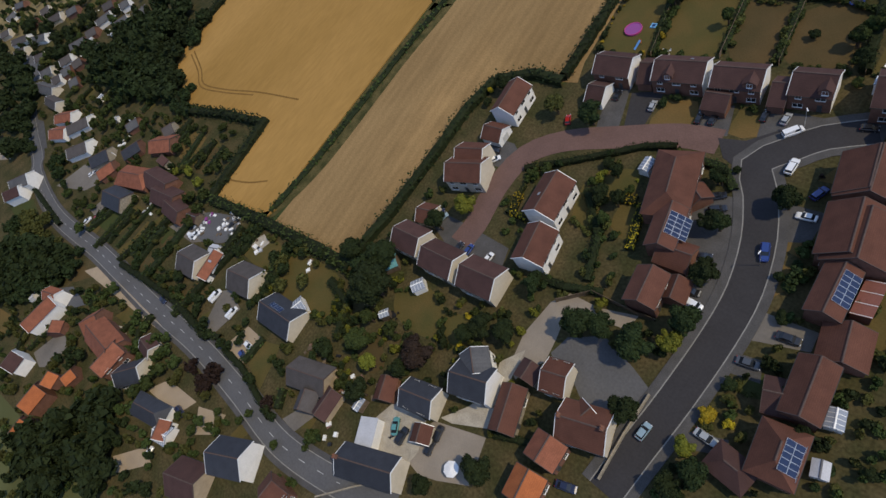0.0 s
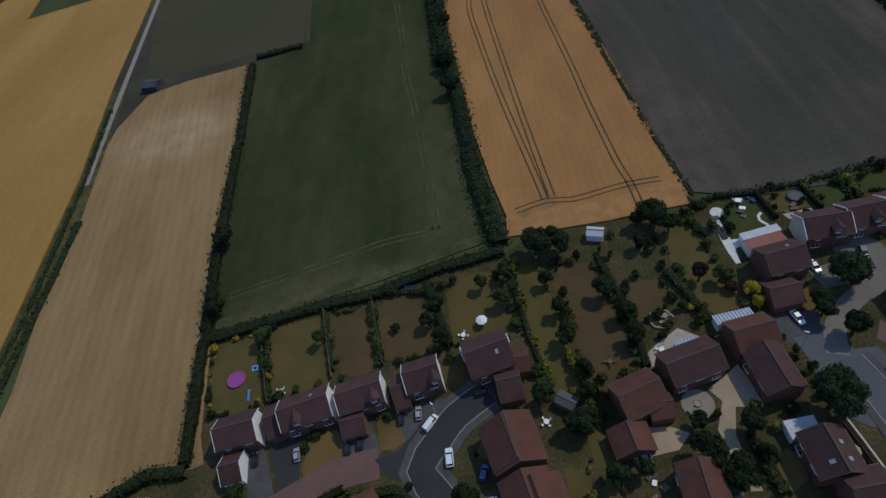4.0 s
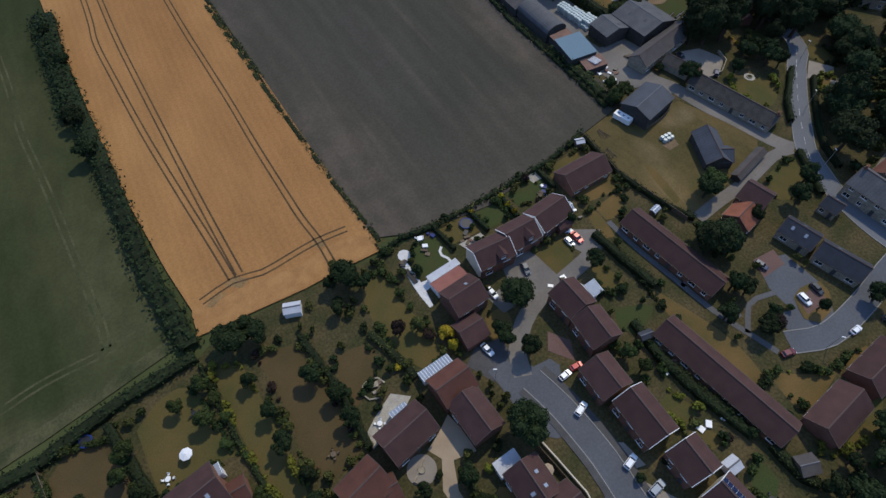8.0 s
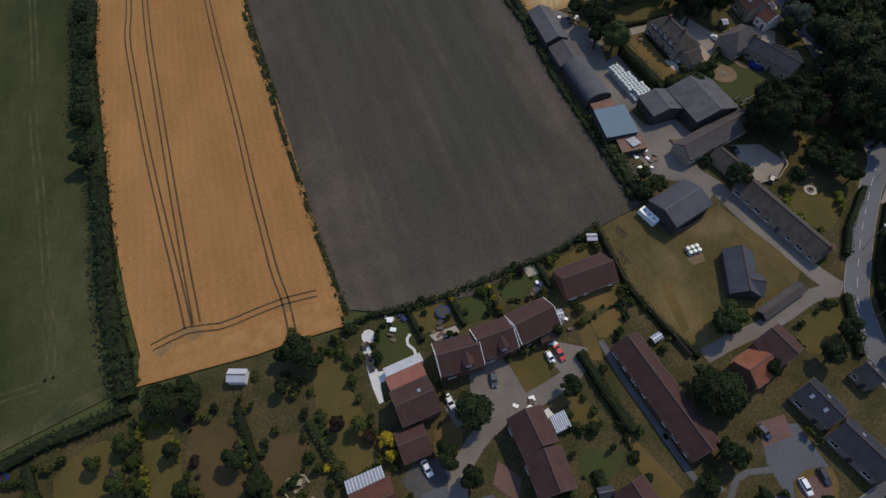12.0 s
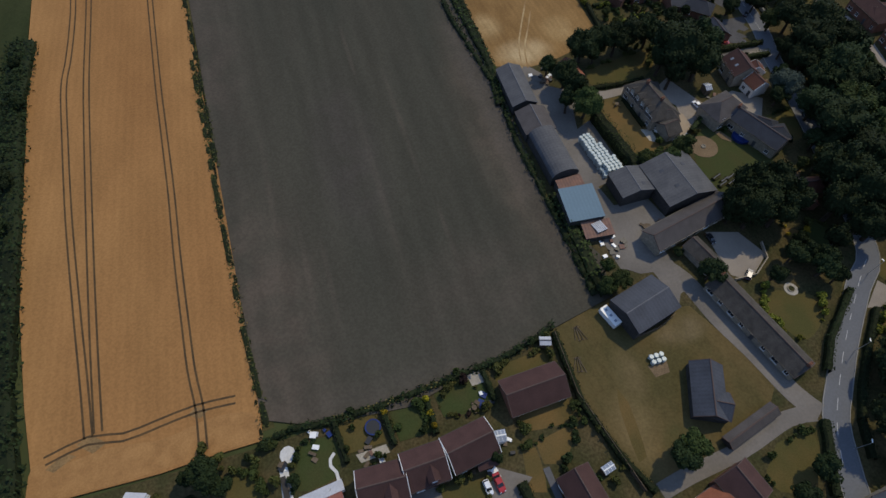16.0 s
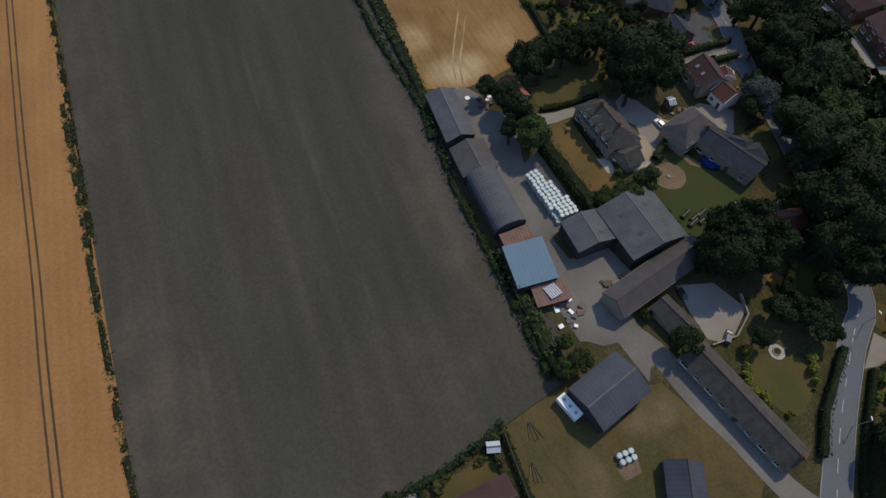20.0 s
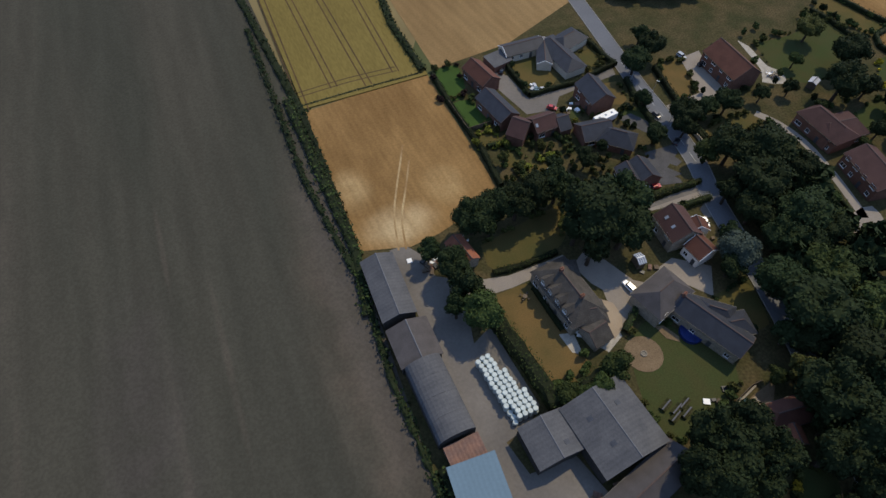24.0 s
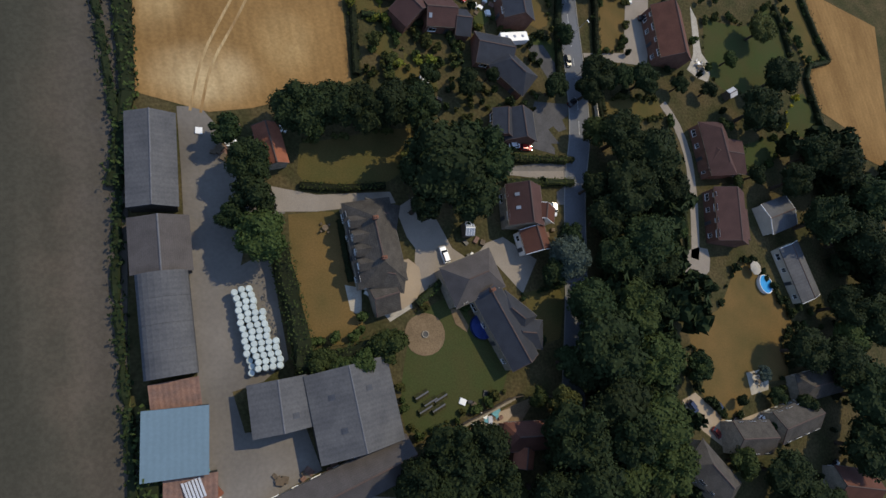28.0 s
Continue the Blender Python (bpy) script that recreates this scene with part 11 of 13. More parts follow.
woods('far_wood', area_spots([(234.3, 506.8), (306.5, 601.0), (322.5, 426.8), (332.8, 314.6), (284.0, 272.6), (238.6, 306.1), (233.4, 351.7), (252.9, 400.5)], 110, 7, 10, 23), 'dark', 'wooded village edge')
woods('tree_belt', row_spots([(23.6, 491.8), (35.8, 504.1), (54.2, 494.6)], 6, 4, 6, 3, 25), 'dark', 'trees beside the long sheds')

# far farmsteads
house(47.6, 475.9, 2.3, 24.3, 14.0, 4.0, 2.4, roof='sheet', wall='boardwall', windows=False, verge=False, label='long grey poultry shed beyond the field', category='barn', name='barn', ridge='lead')
house(74.5, 476.9, 2.3, 24.8, 14.0, 4.0, 2.4, roof='flatroof', wall='boardwall', windows=False, verge=False, label='pale-roofed farm shed beyond the field', category='barn', name='barn', ridge='lead')
house(-147.3, 459.3, 20.8, 28.2, 14.0, 4.0, 2.4, roof='sheet', wall='boardwall', windows=False, verge=False, label='grey farm shed across the fields', category='barn', name='barn', ridge='lead')
house(-178.2, 469.5, -69.9, 56.9, 10.0, 4.0, 1.8, roof='flatroof', wall='boardwall', windows=False, verge=False, label='pale farm shed across the fields', category='barn', name='barn', ridge='lead')
house(-85.4, 737.1, 7.3, 17.4, 10.0, 4.0, 1.8, roof='greytile', wall='cream', windows=False, verge=False, label='farmhouse with outbuildings across the fields', category='barn', name='barn', ridge='lead')
house(-57.5, 722.5, 28.2, 19.5, 10.0, 4.0, 1.8, roof='flatroof', wall='boardwall', windows=False, verge=False, label='pale-roofed farm building across the fields', category='barn', name='barn', ridge='lead')
house(-112.1, 483.7, -28.9, 9.9, 8.0, 4.0, 1.4, roof='flatroof', wall='boardwall', windows=False, verge=False, label='white farm building across the fields', category='barn', name='barn', ridge='lead')
house(-71.9, 525.9, -11.0, 15.4, 8.0, 3.0, 1.4, roof='greytile', wall='boardwall', windows=False, verge=False, label='low barn across the fields', category='barn', name='barn', ridge='lead')
house(-151.3, 256.7, -12.2, 7.8, 6.0, 2.5, 1.0, roof='darksheet', wall='boardwall', windows=False, verge=False, label='small dark field shelter', category='barn', name='barn', ridge='lead')
ribbon('farm_track', [(-90.9, 539.7), (-100.7, 682.4), (-97.7, 753.0), (-37.1, 745.7)], 5, 0.12, M['gravel'], 'pale farm track', 'track')
patch('paved_yard', [(-195.8, 456.0), (-192.1, 507.8), (-177.0, 492.1), (-164.8, 456.9), (-177.3, 448.5)], 0.11, M['gravel'], 'pale farmyard across the fields', 'paving')

# cars
car(-23.7, 11.2, 86, 'paleblue', 'hatch', 'parked at the kerb')
car(-28.9, 37.0, -1, 'white', 'van')
car(-79.4, 67.3, 120, 'red', 'hatch')
car(-61.8, 77.9, 99, 'silver', 'hatch')
car(-27.6, 72.6, 91, 'white', 'suv')
car(-20.4, 62.9, -172, 'white', 'saloon')
car(-23.1, 52.8, -69, 'blue', 'suv')
car(-20.7, 68.6, 71, 'blue', 'suv')
car(-12.2, 39.1, 8, 'black', 'saloon')
car(-15.4, 31.7, 11, 'grey', 'saloon')
car(-14.8, 16.3, -2, 'silver', 'saloon')
car(-73.4, 25.1, 87, 'white', 'hatch')
car(-82.4, 23.6, 93, 'black', 'hatch')
car(-79.6, 24.5, 92, 'blue', 'hatch')
car(-90.7, 49.4, 50, 'white', 'hatch')
car(-92.5, 51.4, -159, 'black', 'hatch')
car(-94.7, 29.4, 52, 'navy', 'hatch')
car(-92.7, 28.6, 65, 'paleblue', 'hatch')
car(-66.4, -18.4, 124, 'teal', 'saloon')
car(-63.6, -18.9, 97, 'black', 'suv')
car(-56.6, -16.6, 102, 'black', 'suv')
car(-56.9, -13.4, 102, 'black', 'suv')
car(-29.5, -5.2, 19, 'navy', 'saloon')
car(-36.6, 60.8, 37, 'black', 'suv')
car(-35.1, 58.0, 35, 'black', 'suv')
car(-32.3, 47.1, 22, 'black', 'saloon')
car(-30.5, 39.3, 9, 'black', 'saloon')
car(-74.9, 78.0, 100, 'black', 'hatch')
car(-71.7, 78.2, 99, 'black', 'hatch')
car(-50.1, 78.0, 97, 'black', 'hatch')
car(-47.2, 78.6, 91, 'black', 'hatch')
car(-38.0, 82.8, 95, 'black', 'hatch')
car(-33.9, 83.3, 90, 'silver', 'hatch')
car(-31.2, 80.7, 49, 'white', 'van')
car(-19.5, 85.9, 15, 'black', 'hatch')
car(23.3, 54.9, 1, 'black', 'saloon')
car(23.0, 52.4, 5, 'black', 'saloon')
car(27.9, 48.4, 93, 'black', 'suv')
car(32.2, 53.6, 107, 'grey', 'suv')
car(10.2, 67.2, 180, 'silver', 'saloon')
car(58.9, 103.9, -82, 'white', 'saloon')
car(70.0, 105.5, -101, 'grey', 'hatch')
car(49.8, 92.0, -79, 'white', 'saloon')
car(61.6, 77.9, 7, 'white', 'hatch')
car(65.1, 78.3, -3, 'red', 'hatch')
car(59.9, 70.0, 21, 'white', 'suv')
car(61.9, 56.1, 17, 'white', 'suv')
car(63.1, 49.5, 9, 'silver', 'suv')
car(59.8, 41.3, -81, 'black', 'saloon')
car(84.5, 106.4, -84, 'white', 'hatch')
car(87.0, 106.6, -83, 'red', 'saloon')
car(121.6, 76.1, -73, 'navy', 'suv')
car(123.1, 63.9, -91, 'white', 'suv')
car(128.0, 64.4, -92, 'black', 'suv')
car(126.9, 52.3, 3, 'white', 'hatch')
car(135.5, 49.7, -79, 'black', 'suv')
car(108.8, 56.3, -12, 'darkred', 'hatch')
car(66.9, 25.1, 8, 'silver', 'suv')
car(67.6, 21.2, 7, 'navy', 'suv')
car(69.0, 19.3, -1, 'red', 'hatch')
car(193.0, 84.3, 8, 'silver', 'hatch')
car(181.9, 83.1, 13, 'grey', 'hatch')
car(144.2, 43.5, 115, 'black', 'hatch')
car(184.0, 193.1, 101, 'white', 'suv')
car(161.8, 147.6, -88, 'black', 'hatch')
car(165.5, 135.2, 41, 'navy', 'suv')
car(240.6, 151.4, -58, 'navy', 'suv')
car(246.1, 144.4, -56, 'darkred', 'hatch')
car(254.1, 146.5, 25, 'black', 'saloon')
car(282.9, 129.0, 21, 'black', 'hatch')
car(205.8, 217.1, 6, 'white', 'hatch')
car(208.6, 216.5, -7, 'red', 'hatch')
car(224.4, 228.2, 33, 'black', 'hatch')
car(192.6, 276.1, 47, 'black', 'hatch')
car(250.0, 259.5, -80, 'silver', 'suv')
car(253.8, 253.5, -4, 'black', 'suv')
car(198.6, 254.7, -42, 'red', 'hatch')
car(213.0, 201.3, -100, 'white', 'hatch')

patch('paved_yard', [(140.6, 193.0), (149.2, 197.0), (150.6, 176.6), (146.0, 173.4), (140.6, 172.5)], 0.0619, M['concrete'], 'pale concrete farmyard under the bales', 'paving')

# silage bales and farm things
for row in range(14):
    for col in range(5 if row > 8 else 4 if row > 3 else 3):
        for lev in range(2):
            if lev and col == 0 and row > 10:
                continue
            u = row / 13
            bale(143.8 + u * 1.4 + (col - 1.0) * 1.24 + (row * 7 % 5) * 0.08 - lev * 0.15, 189.5 + u * -14.2 + (col - 1.0) * 0.12 + (col * 3 % 4) * 0.1 + lev * 0.12, lev * 1.2)
for i in range(3):
    for j in range(2):
        bale(131.9 + (i - 1) * 1.3, 121.6 + (j - 0.5) * 1.3, 0, 'bales in the paddock')
patch('bare_ground', [(129.1, 120.6), (134.0, 120.5), (133.4, 117.9), (129.7, 117.7)], 0.05, M['soil'], 'pale trodden ground beside bales', 'ground')
trailer(125.6, 134.3, -73, 5.6, 2.2, 2.2)
trailer(210.1, 243.9, 7, 7.5, 2.3, 2.5, 'white motor caravan parked beside a bungalow')

# garden things
round_pool(-80.4, 99.5, 2.3, 'purple', 'pink', 'large round pink paddling pool on a lawn', 0.6)
slide(-76.0, 94.8, 80)
paddling(-75.9, 102.0)
round_pool(190.0, 177.3, 2.7, 'tarp', 'tarp', 'round pool under a dark blue cover', 1.0)
parasol(-17.3, 103.8, 1.4)
trampoline(64.3, 125.3)
trampoline(-35.5, 117.8, 1.5)
table_set(-13.6, 111.9, 13, 4, 'black', 'garden table with chairs on a patio or lawn')
table_set(-22.2, 101.3, 75, 4, 'pvc', 'garden table with chairs on a patio or lawn')
table_set(9.3, 88.6, 80, 4, 'timber', 'garden table with chairs on a patio or lawn')
table_set(-67.7, 94.1, 60, 4, 'pvc', 'garden table with chairs on a patio or lawn')
table_set(87.0, 123.0, 5, 4, 'timber', 'garden table with chairs on a patio or lawn')
table_set(270.4, 240.1, 65, 4, 'timber', 'garden table with chairs on a patio or lawn')
table_set(272.3, 240.7, 25, 4, 'black', 'garden table with chairs on a patio or lawn')
table_set(160.0, 200.5, 35, 4, 'timber', 'garden table with chairs on a patio or lawn')
table_set(81.4, 36.4, 70, 4, 'black', 'garden table with chairs on a patio or lawn')
table_set(263.6, 153.5, 80, 4, 'timber', 'garden table with chairs on a patio or lawn')
table_set(-6.6, 77.2, 30, 4, 'pvc', 'garden table with chairs on a patio or lawn')
table_set(20.6, 89.4, 60, 4, 'pvc', 'garden table with chairs on a patio or lawn')
table_set(-109.8, -2.2, 50, 4, 'timber', 'garden table with chairs on a patio or lawn')
shed(14.6, 124.4, -19, 4.0, 3.0, 2.1, 'flatroof', 'pvc', 'garden cabin with a white roof')
shed(107.8, 132.7, -17, 2.4, 2.0, 2.1, 'flatroof')
shed(-1.7, 80.5, -38, 4, 3, 2.1, 'sheet')
shed(91.7, 37.5, -18, 4, 4, 2.1, 'greytile', 'timber', 'timber summerhouse among trees')
shed(91.9, 21.6, -28, 4.5, 4, 2.1, 'slate', 'timber', 'timber summerhouse with a dark roof')
shed(-87.3, -0.5, 51, 2.4, 2.0, 2.1, 'cons')
shed(-84.3, 10.0, 54, 3.2, 3, 2.1, 'cons', 'pvc', 'glass-roofed conservatory behind a house')
shed(-96.2, 10.7, 53, 4, 4, 2.1, 'teal', 'timber', 'teal-covered garden shelter on a patio')
shed(109.7, 102.5, 13, 2.4, 1.6, 2.1, 'cons')
shed(83.0, 75.9, -9, 3, 2, 2.1, 'slate')
# white-paved terrace garden
patch('paved_yard', [(47.1, 125.0), (46.8, 126.1), (45.9, 126.8), (44.9, 126.8), (44.0, 126.1), (43.7, 125.0), (44.0, 123.9), (44.9, 123.2), (45.9, 123.2), (46.8, 123.9)], 0.142, M['pvcpave'], 'round white-paved sitting place', 'paving', smooth=True)
patch('paved_yard', [(43.3, 123.6), (45.0, 123.5), (45.3, 115.8), (47.9, 115.5), (47.7, 113.4), (45.2, 113.0), (44.8, 108.6), (43.7, 108.5), (43.2, 112.6), (43.1, 116.2)], 0.144, M['pvcpave'], 'white paved terrace beside a lawn', 'paving')
patch('raised_bed', [(43.3, 120.8), (44.3, 120.9), (44.7, 116.2), (43.5, 116.1)], 0.5, M['boardwall'], 'long dark planter on a white terrace', 'planter', thick=0.5, kind='thing')
patch('bench', [(44.2, 119.1), (44.9, 119.1), (45.0, 117.5), (44.3, 117.4)], 0.45, M['timber'], 'pale timber bench on a white terrace', 'bench', thick=0.45, kind='thing')
ribbon('garden_path', [(55.1, 122.5), (54.0, 121.5), (53.8, 120.1), (54.8, 118.5), (54.9, 116.7)], 0.7, 0.14, M['pvcpave'], 'white curved paving beside a lawn', 'paving')
ribbon('garden_path', [(55.1, 112.1), (55.4, 107.5), (55.7, 103.1)], 1.1, 0.14, M['pvcpave'], 'white paved path beside a house', 'paving', smooth=False)
clutter(44.1, 122.7, 5, 1.2, 91, ('black', 'pvc', 'timber'), 'box standing on a white terrace')
clutter(52.8, 126.3, 6, 2.0, 92, ('tarp', 'pvc', 'tarp', 'flatroof'), 'blue and white box beside a lawn')
clutter(75.1, 96.1, 8, 3.0, 93, ('pvc', 'timber', 'flatroof', 'teal'), 'box standing along a garden fence')
clutter(85.0, 110.2, 9, 2.4, 94, ('pvc', 'timber', 'flatroof', 'black'), 'box standing beside a house front')
clutter(50.1, 123.0, 2, 2.4, 95, ('timber', 'pvc'), 'small box standing on a lawn')
lean_to(51.3, 114.8, 186.5, 8.9, 2.0, 2.2, 2.3, 'flatroof', 'pvc', 'flat white-roofed canopy behind a house', 'extension', 'extension')
lean_to(80.0, 91.8, 5, 3.4, 3.4, 2.2, 2.9, 'cons', 'pvc', 'white-framed glass conservatory behind a house', ribs=8)
patch('paved_yard', [(77.0, 95.2), (79.3, 95.8), (80.0, 93.9), (77.9, 93.4)], 0.13, M['pvcpave'], 'small white-paved sitting place', 'paving')
hedge([(127.3, 172.8), (127.4, 162.0), (127.5, 154.8), (127.2, 146.4), (127.7, 140.2)], 3.6, 2.2, 'mid', label='thick overgrown hedge beside the farm', dens=16, size=0.36, rough=0.4)
patch('paddock', [(119.9, 117.9), (120.9, 114.2), (119.4, 102.4), (117.3, 101.8), (118.3, 113.1)], 0.0375, M['deadlawn'], 'pale worn strip across a paddock', 'grass', smooth=True)
shed(278.5, 231.6, 22, 3, 2.4, 2.1, 'flatroof')
shed(0.8, 21.4, 107, 2.6, 2.4, 2.1, 'flatroof', 'pvc', 'white-roofed conservatory behind a house')
shed(-0.8, 29.7, 105, 3.2, 2.6, 2.1, 'cons', 'pvc', 'glass-roofed conservatory behind a house')
shed(-77.0, -20.2, 95, 3, 2, 2.1, 'cons', 'timber', 'small glass greenhouse in a garden')
shed(25.4, 88.1, 7, 4, 4, 2.1, 'cons', 'pvc', 'octagonal glass conservatory behind a house')
shed(-53.2, 61.5, 92, 3.4, 2.4, 2.1, 'cons', 'pvc', 'small glasshouse with white bars')
shed(189.9, 197.9, -4, 1.8, 3.0, 2.1, 'cons', 'timber', 'small glass greenhouse in a garden')
shed(90.1, 115.2, -7, 2.4, 2.4, 2.1, 'cons', 'pvc', 'glass lean-to behind a house')
shed(78.7, 45.1, 2, 3, 3, 2.1, 'flatroof', 'pvc', 'white-roofed garden room behind a house')
shed(79.1, 20.8, 2, 5, 2.5, 2.1, 'flatroof', 'pvc', 'long white-roofed garden room')
clutter(142.0, 218.7, 9, 4, 1)
clutter(153.4, 153.5, 8, 4, 2)
clutter(136.2, 152.6, 8, 3, 3)
clutter(134.9, 153.7, 7, 3, 4)
clutter(209.4, 197.8, 5, 3, 5)
clutter(187.6, 159.1, 8, 5, 6)
clutter(168.1, 188.4, 6, 2, 7)
clutter(205.5, 254.0, 4, 2, 8)
clutter(-94.5, 2.6, 7, 4, 9)
clutter(-80.2, -17.8, 6, 5, 10)
clutter(-97.0, -20.4, 8, 5, 11)
clutter(-87.0, -22.4, 6, 4, 12)
clutter(-165.2, -6.8, 6, 4, 13)
clutter(-121.2, -2.4, 4, 2, 14)
clutter(279.4, 123.1, 6, 5, 15)
clutter(191.4, 193.9, 5, 2, 16)
clutter(85.9, 67.7, 8, 5, 17)
clutter(81.5, 51.9, 4, 4, 18)
clutter(90.2, 113.0, 4, 2, 19)
clutter(-81.1, -29.7, 6, 4, 20)
clutter(-1.8, 54.2, 4, 3, 21)
clutter(9.8, 61.2, 5, 3, 22)
clutter(88.6, 15.4, 7, 4, 23)
clutter(181.1, 63.5, 6, 6, 24)
jump(117.0, 135.0, 116.9, 130.7)
jump(114.1, 127.2, 113.4, 124.0)

# fences, walls and hedges in the village
fence([(-76.1, 113.9), (-70.6, 91.7)])
fence([(-58.6, 116.4), (-54.9, 95.6)])
fence([(-45.4, 117.4), (-42.0, 96.7)])
fence([(-30.6, 118.6), (-25.6, 98.0)])
fence([(111.1, 134.6), (110.4, 119.5), (113.1, 107.4), (115.6, 96.2)])
fence([(170.8, 268.7), (171.1, 255.7), (179.0, 255.8)], label='pale timber fence round a lawn')
fence([(46.8, 70.4), (48.3, 60.9), (49.5, 53.5)], label='pale timber fence beside the road', height=1.6)
fence([(-52.6, 24.1), (-46.9, 29.7), (-36.3, 30.0), (-32.9, 30.6)])
fence([(129.0, 127.7), (136.0, 128.5), (141.6, 130.6)], height=1.2, label='pale timber rails beside the barn')
fence([(176.2, 157.5), (193.4, 162.0), (196.1, 162.0)], label='pale timber fence behind a lawn')
hedge([(-76.6, 112.9), (-70.9, 92.6)], 1.4, 1.8, 'mid')
hedge([(-58.3, 115.4), (-55.1, 97.4)], 1.4, 1.6, 'mid')
hedge([(-45.7, 115.3), (-42.5, 97.5)], 1.6, 2, 'mid')
hedge([(-30.6, 118.6), (-25.7, 98.9)], 2.4, 2.2, 'dark')
hedge([(-9.2, 122.4), (-7.2, 101.4), (-4.3, 83.4)], 1.1, 1.3, 'mid')
hedge([(13.4, 117.6), (16.0, 101.3), (16.6, 86.0)], 1.8, 1.8, 'dark')
hedge([(111.1, 134.6), (110.6, 116.9), (114.0, 103.6), (117.7, 95.4)], 1.6, 1.7, 'dark')
hedge([(168.1, 107.4), (174.0, 114.1), (187.0, 123.9)], 1.8, 2.4, 'dark')
hedge([(190.0, 117.6), (181.0, 109.2), (174.0, 102.4), (168.6, 95.6), (165.4, 88.0)], 1.6, 2.0, 'dark')
hedge([(160.6, 98.0), (156.6, 90.5), (153.0, 84.0)], 2.2, 2.0, 'dark')
hedge([(150.7, 197.3), (152.4, 184.2), (153.4, 174.7)], 4, 4, 'mid')
hedge([(151.5, 176.1), (159.6, 174.8), (171.1, 177.4)], 4.5, 4.5, 'mid')
hedge([(176.2, 183.5), (185.3, 189.6), (188.2, 191.1)], 1.6, 1.8, 'mid')
hedge([(163.0, 202.0), (163.3, 195.1), (163.7, 189.4)], 1.2, 1.0, 'dark')
hedge([(156.1, 209.3), (163.8, 208.4), (173.3, 208.6)], 1.6, 1.4, 'mid')
hedge([(203.7, 213.6), (220.8, 213.2)], 1.6, 1.8, 'olive')
hedge([(201.2, 208.2), (219.4, 207.5)], 1.8, 2, 'olive')
hedge([(226.6, 257.0), (224.3, 247.2), (222.0, 234.7)], 1.8, 1.8, 'dark')
hedge([(233.3, 233.6), (233.2, 225.8)], 1.4, 1.6, 'dark')
hedge([(252.7, 202.5), (250.6, 189.1), (246.6, 185.0)], 1.0, 1.2, 'mid')
hedge([(195.0, 278.6), (195.1, 262.3), (211.2, 261.9), (226.9, 264.7)], 1.4, 1.8, 'dark')
hedge([(225.7, 284.6), (226.6, 269.1), (227.7, 264.3)], 1.6, 1.8, 'dark')
hedge([(171.6, 283.2), (171.0, 269.1), (171.6, 247.5), (170.4, 233.2)], 1.6, 1.8, 'dark')
hedge([(173.4, 247.8), (193.5, 245.9), (195.5, 237.0)], 1.6, 1.6, 'mid')
hedge([(232.9, 237.0), (232.1, 223.2)], 1.4, 1.6, 'dark')
hedge([(224.7, 250.7), (222.2, 235.6)], 1.6, 1.6, 'dark')
hedge([(204.6, 214.1), (218.7, 212.9)], 1.6, 1.8, 'mid')
hedge([(33.4, 124.9), (37.3, 124.1), (40.5, 118.1)], 1, 0.8, 'mid')
hedge([(27.9, 109.8), (30.7, 101.6), (32.4, 94.5)], 2, 1.6, 'olive')
hedge([(31.0, 69.6), (31.7, 62.9), (32.2, 58.0)], 2, 1.8, 'olive')
hedge([(94.7, 85.0), (93.0, 93.7), (91.5, 105.2)], 2.5, 2.2, 'dark')
hedge([(83.4, 80.4), (82.7, 70.3), (84.2, 59.2), (87.6, 47.1)], 2.4, 2.0, 'dark')
hedge([(83.6, 67.5), (84.7, 59.7), (88.0, 52.3)], 2, 2, 'mid')
hedge([(89.4, 43.8), (89.8, 36.5), (91.6, 33.4)], 2.4, 2, 'mid')
hedge([(39.7, 52.2), (48.6, 52.7)], 1.4, 1.4, 'mid')
hedge([(50.9, 43.5), (52.0, 36.9), (53.0, 29.0)], 1.2, 1.2, 'mid')
hedge([(-81.0, 50.2), (-72.4, 55.6), (-63.5, 61.9), (-57.3, 66.6), (-50.4, 69.3)], 1.8, 1.6, 'dark')
hedge([(-45.3, 67.5), (-39.1, 67.6), (-34.4, 63.3)], 2, 1.6, 'mid')
hedge([(-62.5, 50.9), (-53.4, 41.8), (-49.4, 31.3)], 2, 1.8, 'dark')
hedge([(-76.8, 37.3), (-77.8, 46.0)], 1.4, 1.5, 'olive')
hedge([(-44.8, 30.8), (-52.9, 27.8), (-60.2, 26.9)], 2, 1.6, 'dark')
hedge([(-148.8, -12.6), (-149.1, -1.4)], 2, 2, 'mid')
hedge([(-128.6, -16.8), (-131.6, -1.6)], 2.4, 2.4, 'mid')
hedge([(-208.7, -41.1), (-209.0, -20.9)], 1.5, 1.6, 'mid')
hedge([(-194.1, -36.2), (-196.9, -16.7)], 1.5, 1.6, 'mid')
hedge([(-221.5, -47.7), (-221.8, -25.4)], 1.5, 1.6, 'mid')
hedge([(-109.8, -2.2), (-99.8, -4.1), (-95.6, -12.5)], 2.5, 2.4, 'dark')
hedge([(-97.3, -38.0), (-116.7, -35.1), (-126.4, -35.6)], 1.8, 1.6, 'dark')
hedge([(-135.3, -37.2), (-160.8, -37.3), (-197.8, -43.3)], 2.4, 2.2, 'dark')
hedge([(-306.8, -53.8), (-256.2, -53.4)], 2, 2, 'dark')
hedge([(-49.2, 1.8), (-47.3, -6.6), (-37.5, -2.1)], 1.4, 1.4, 'dark')
hedge([(-54.2, 52.1), (-50.6, 53.2)], 2.0, 1.6, 'gold', label='golden clipped hedge in a garden')
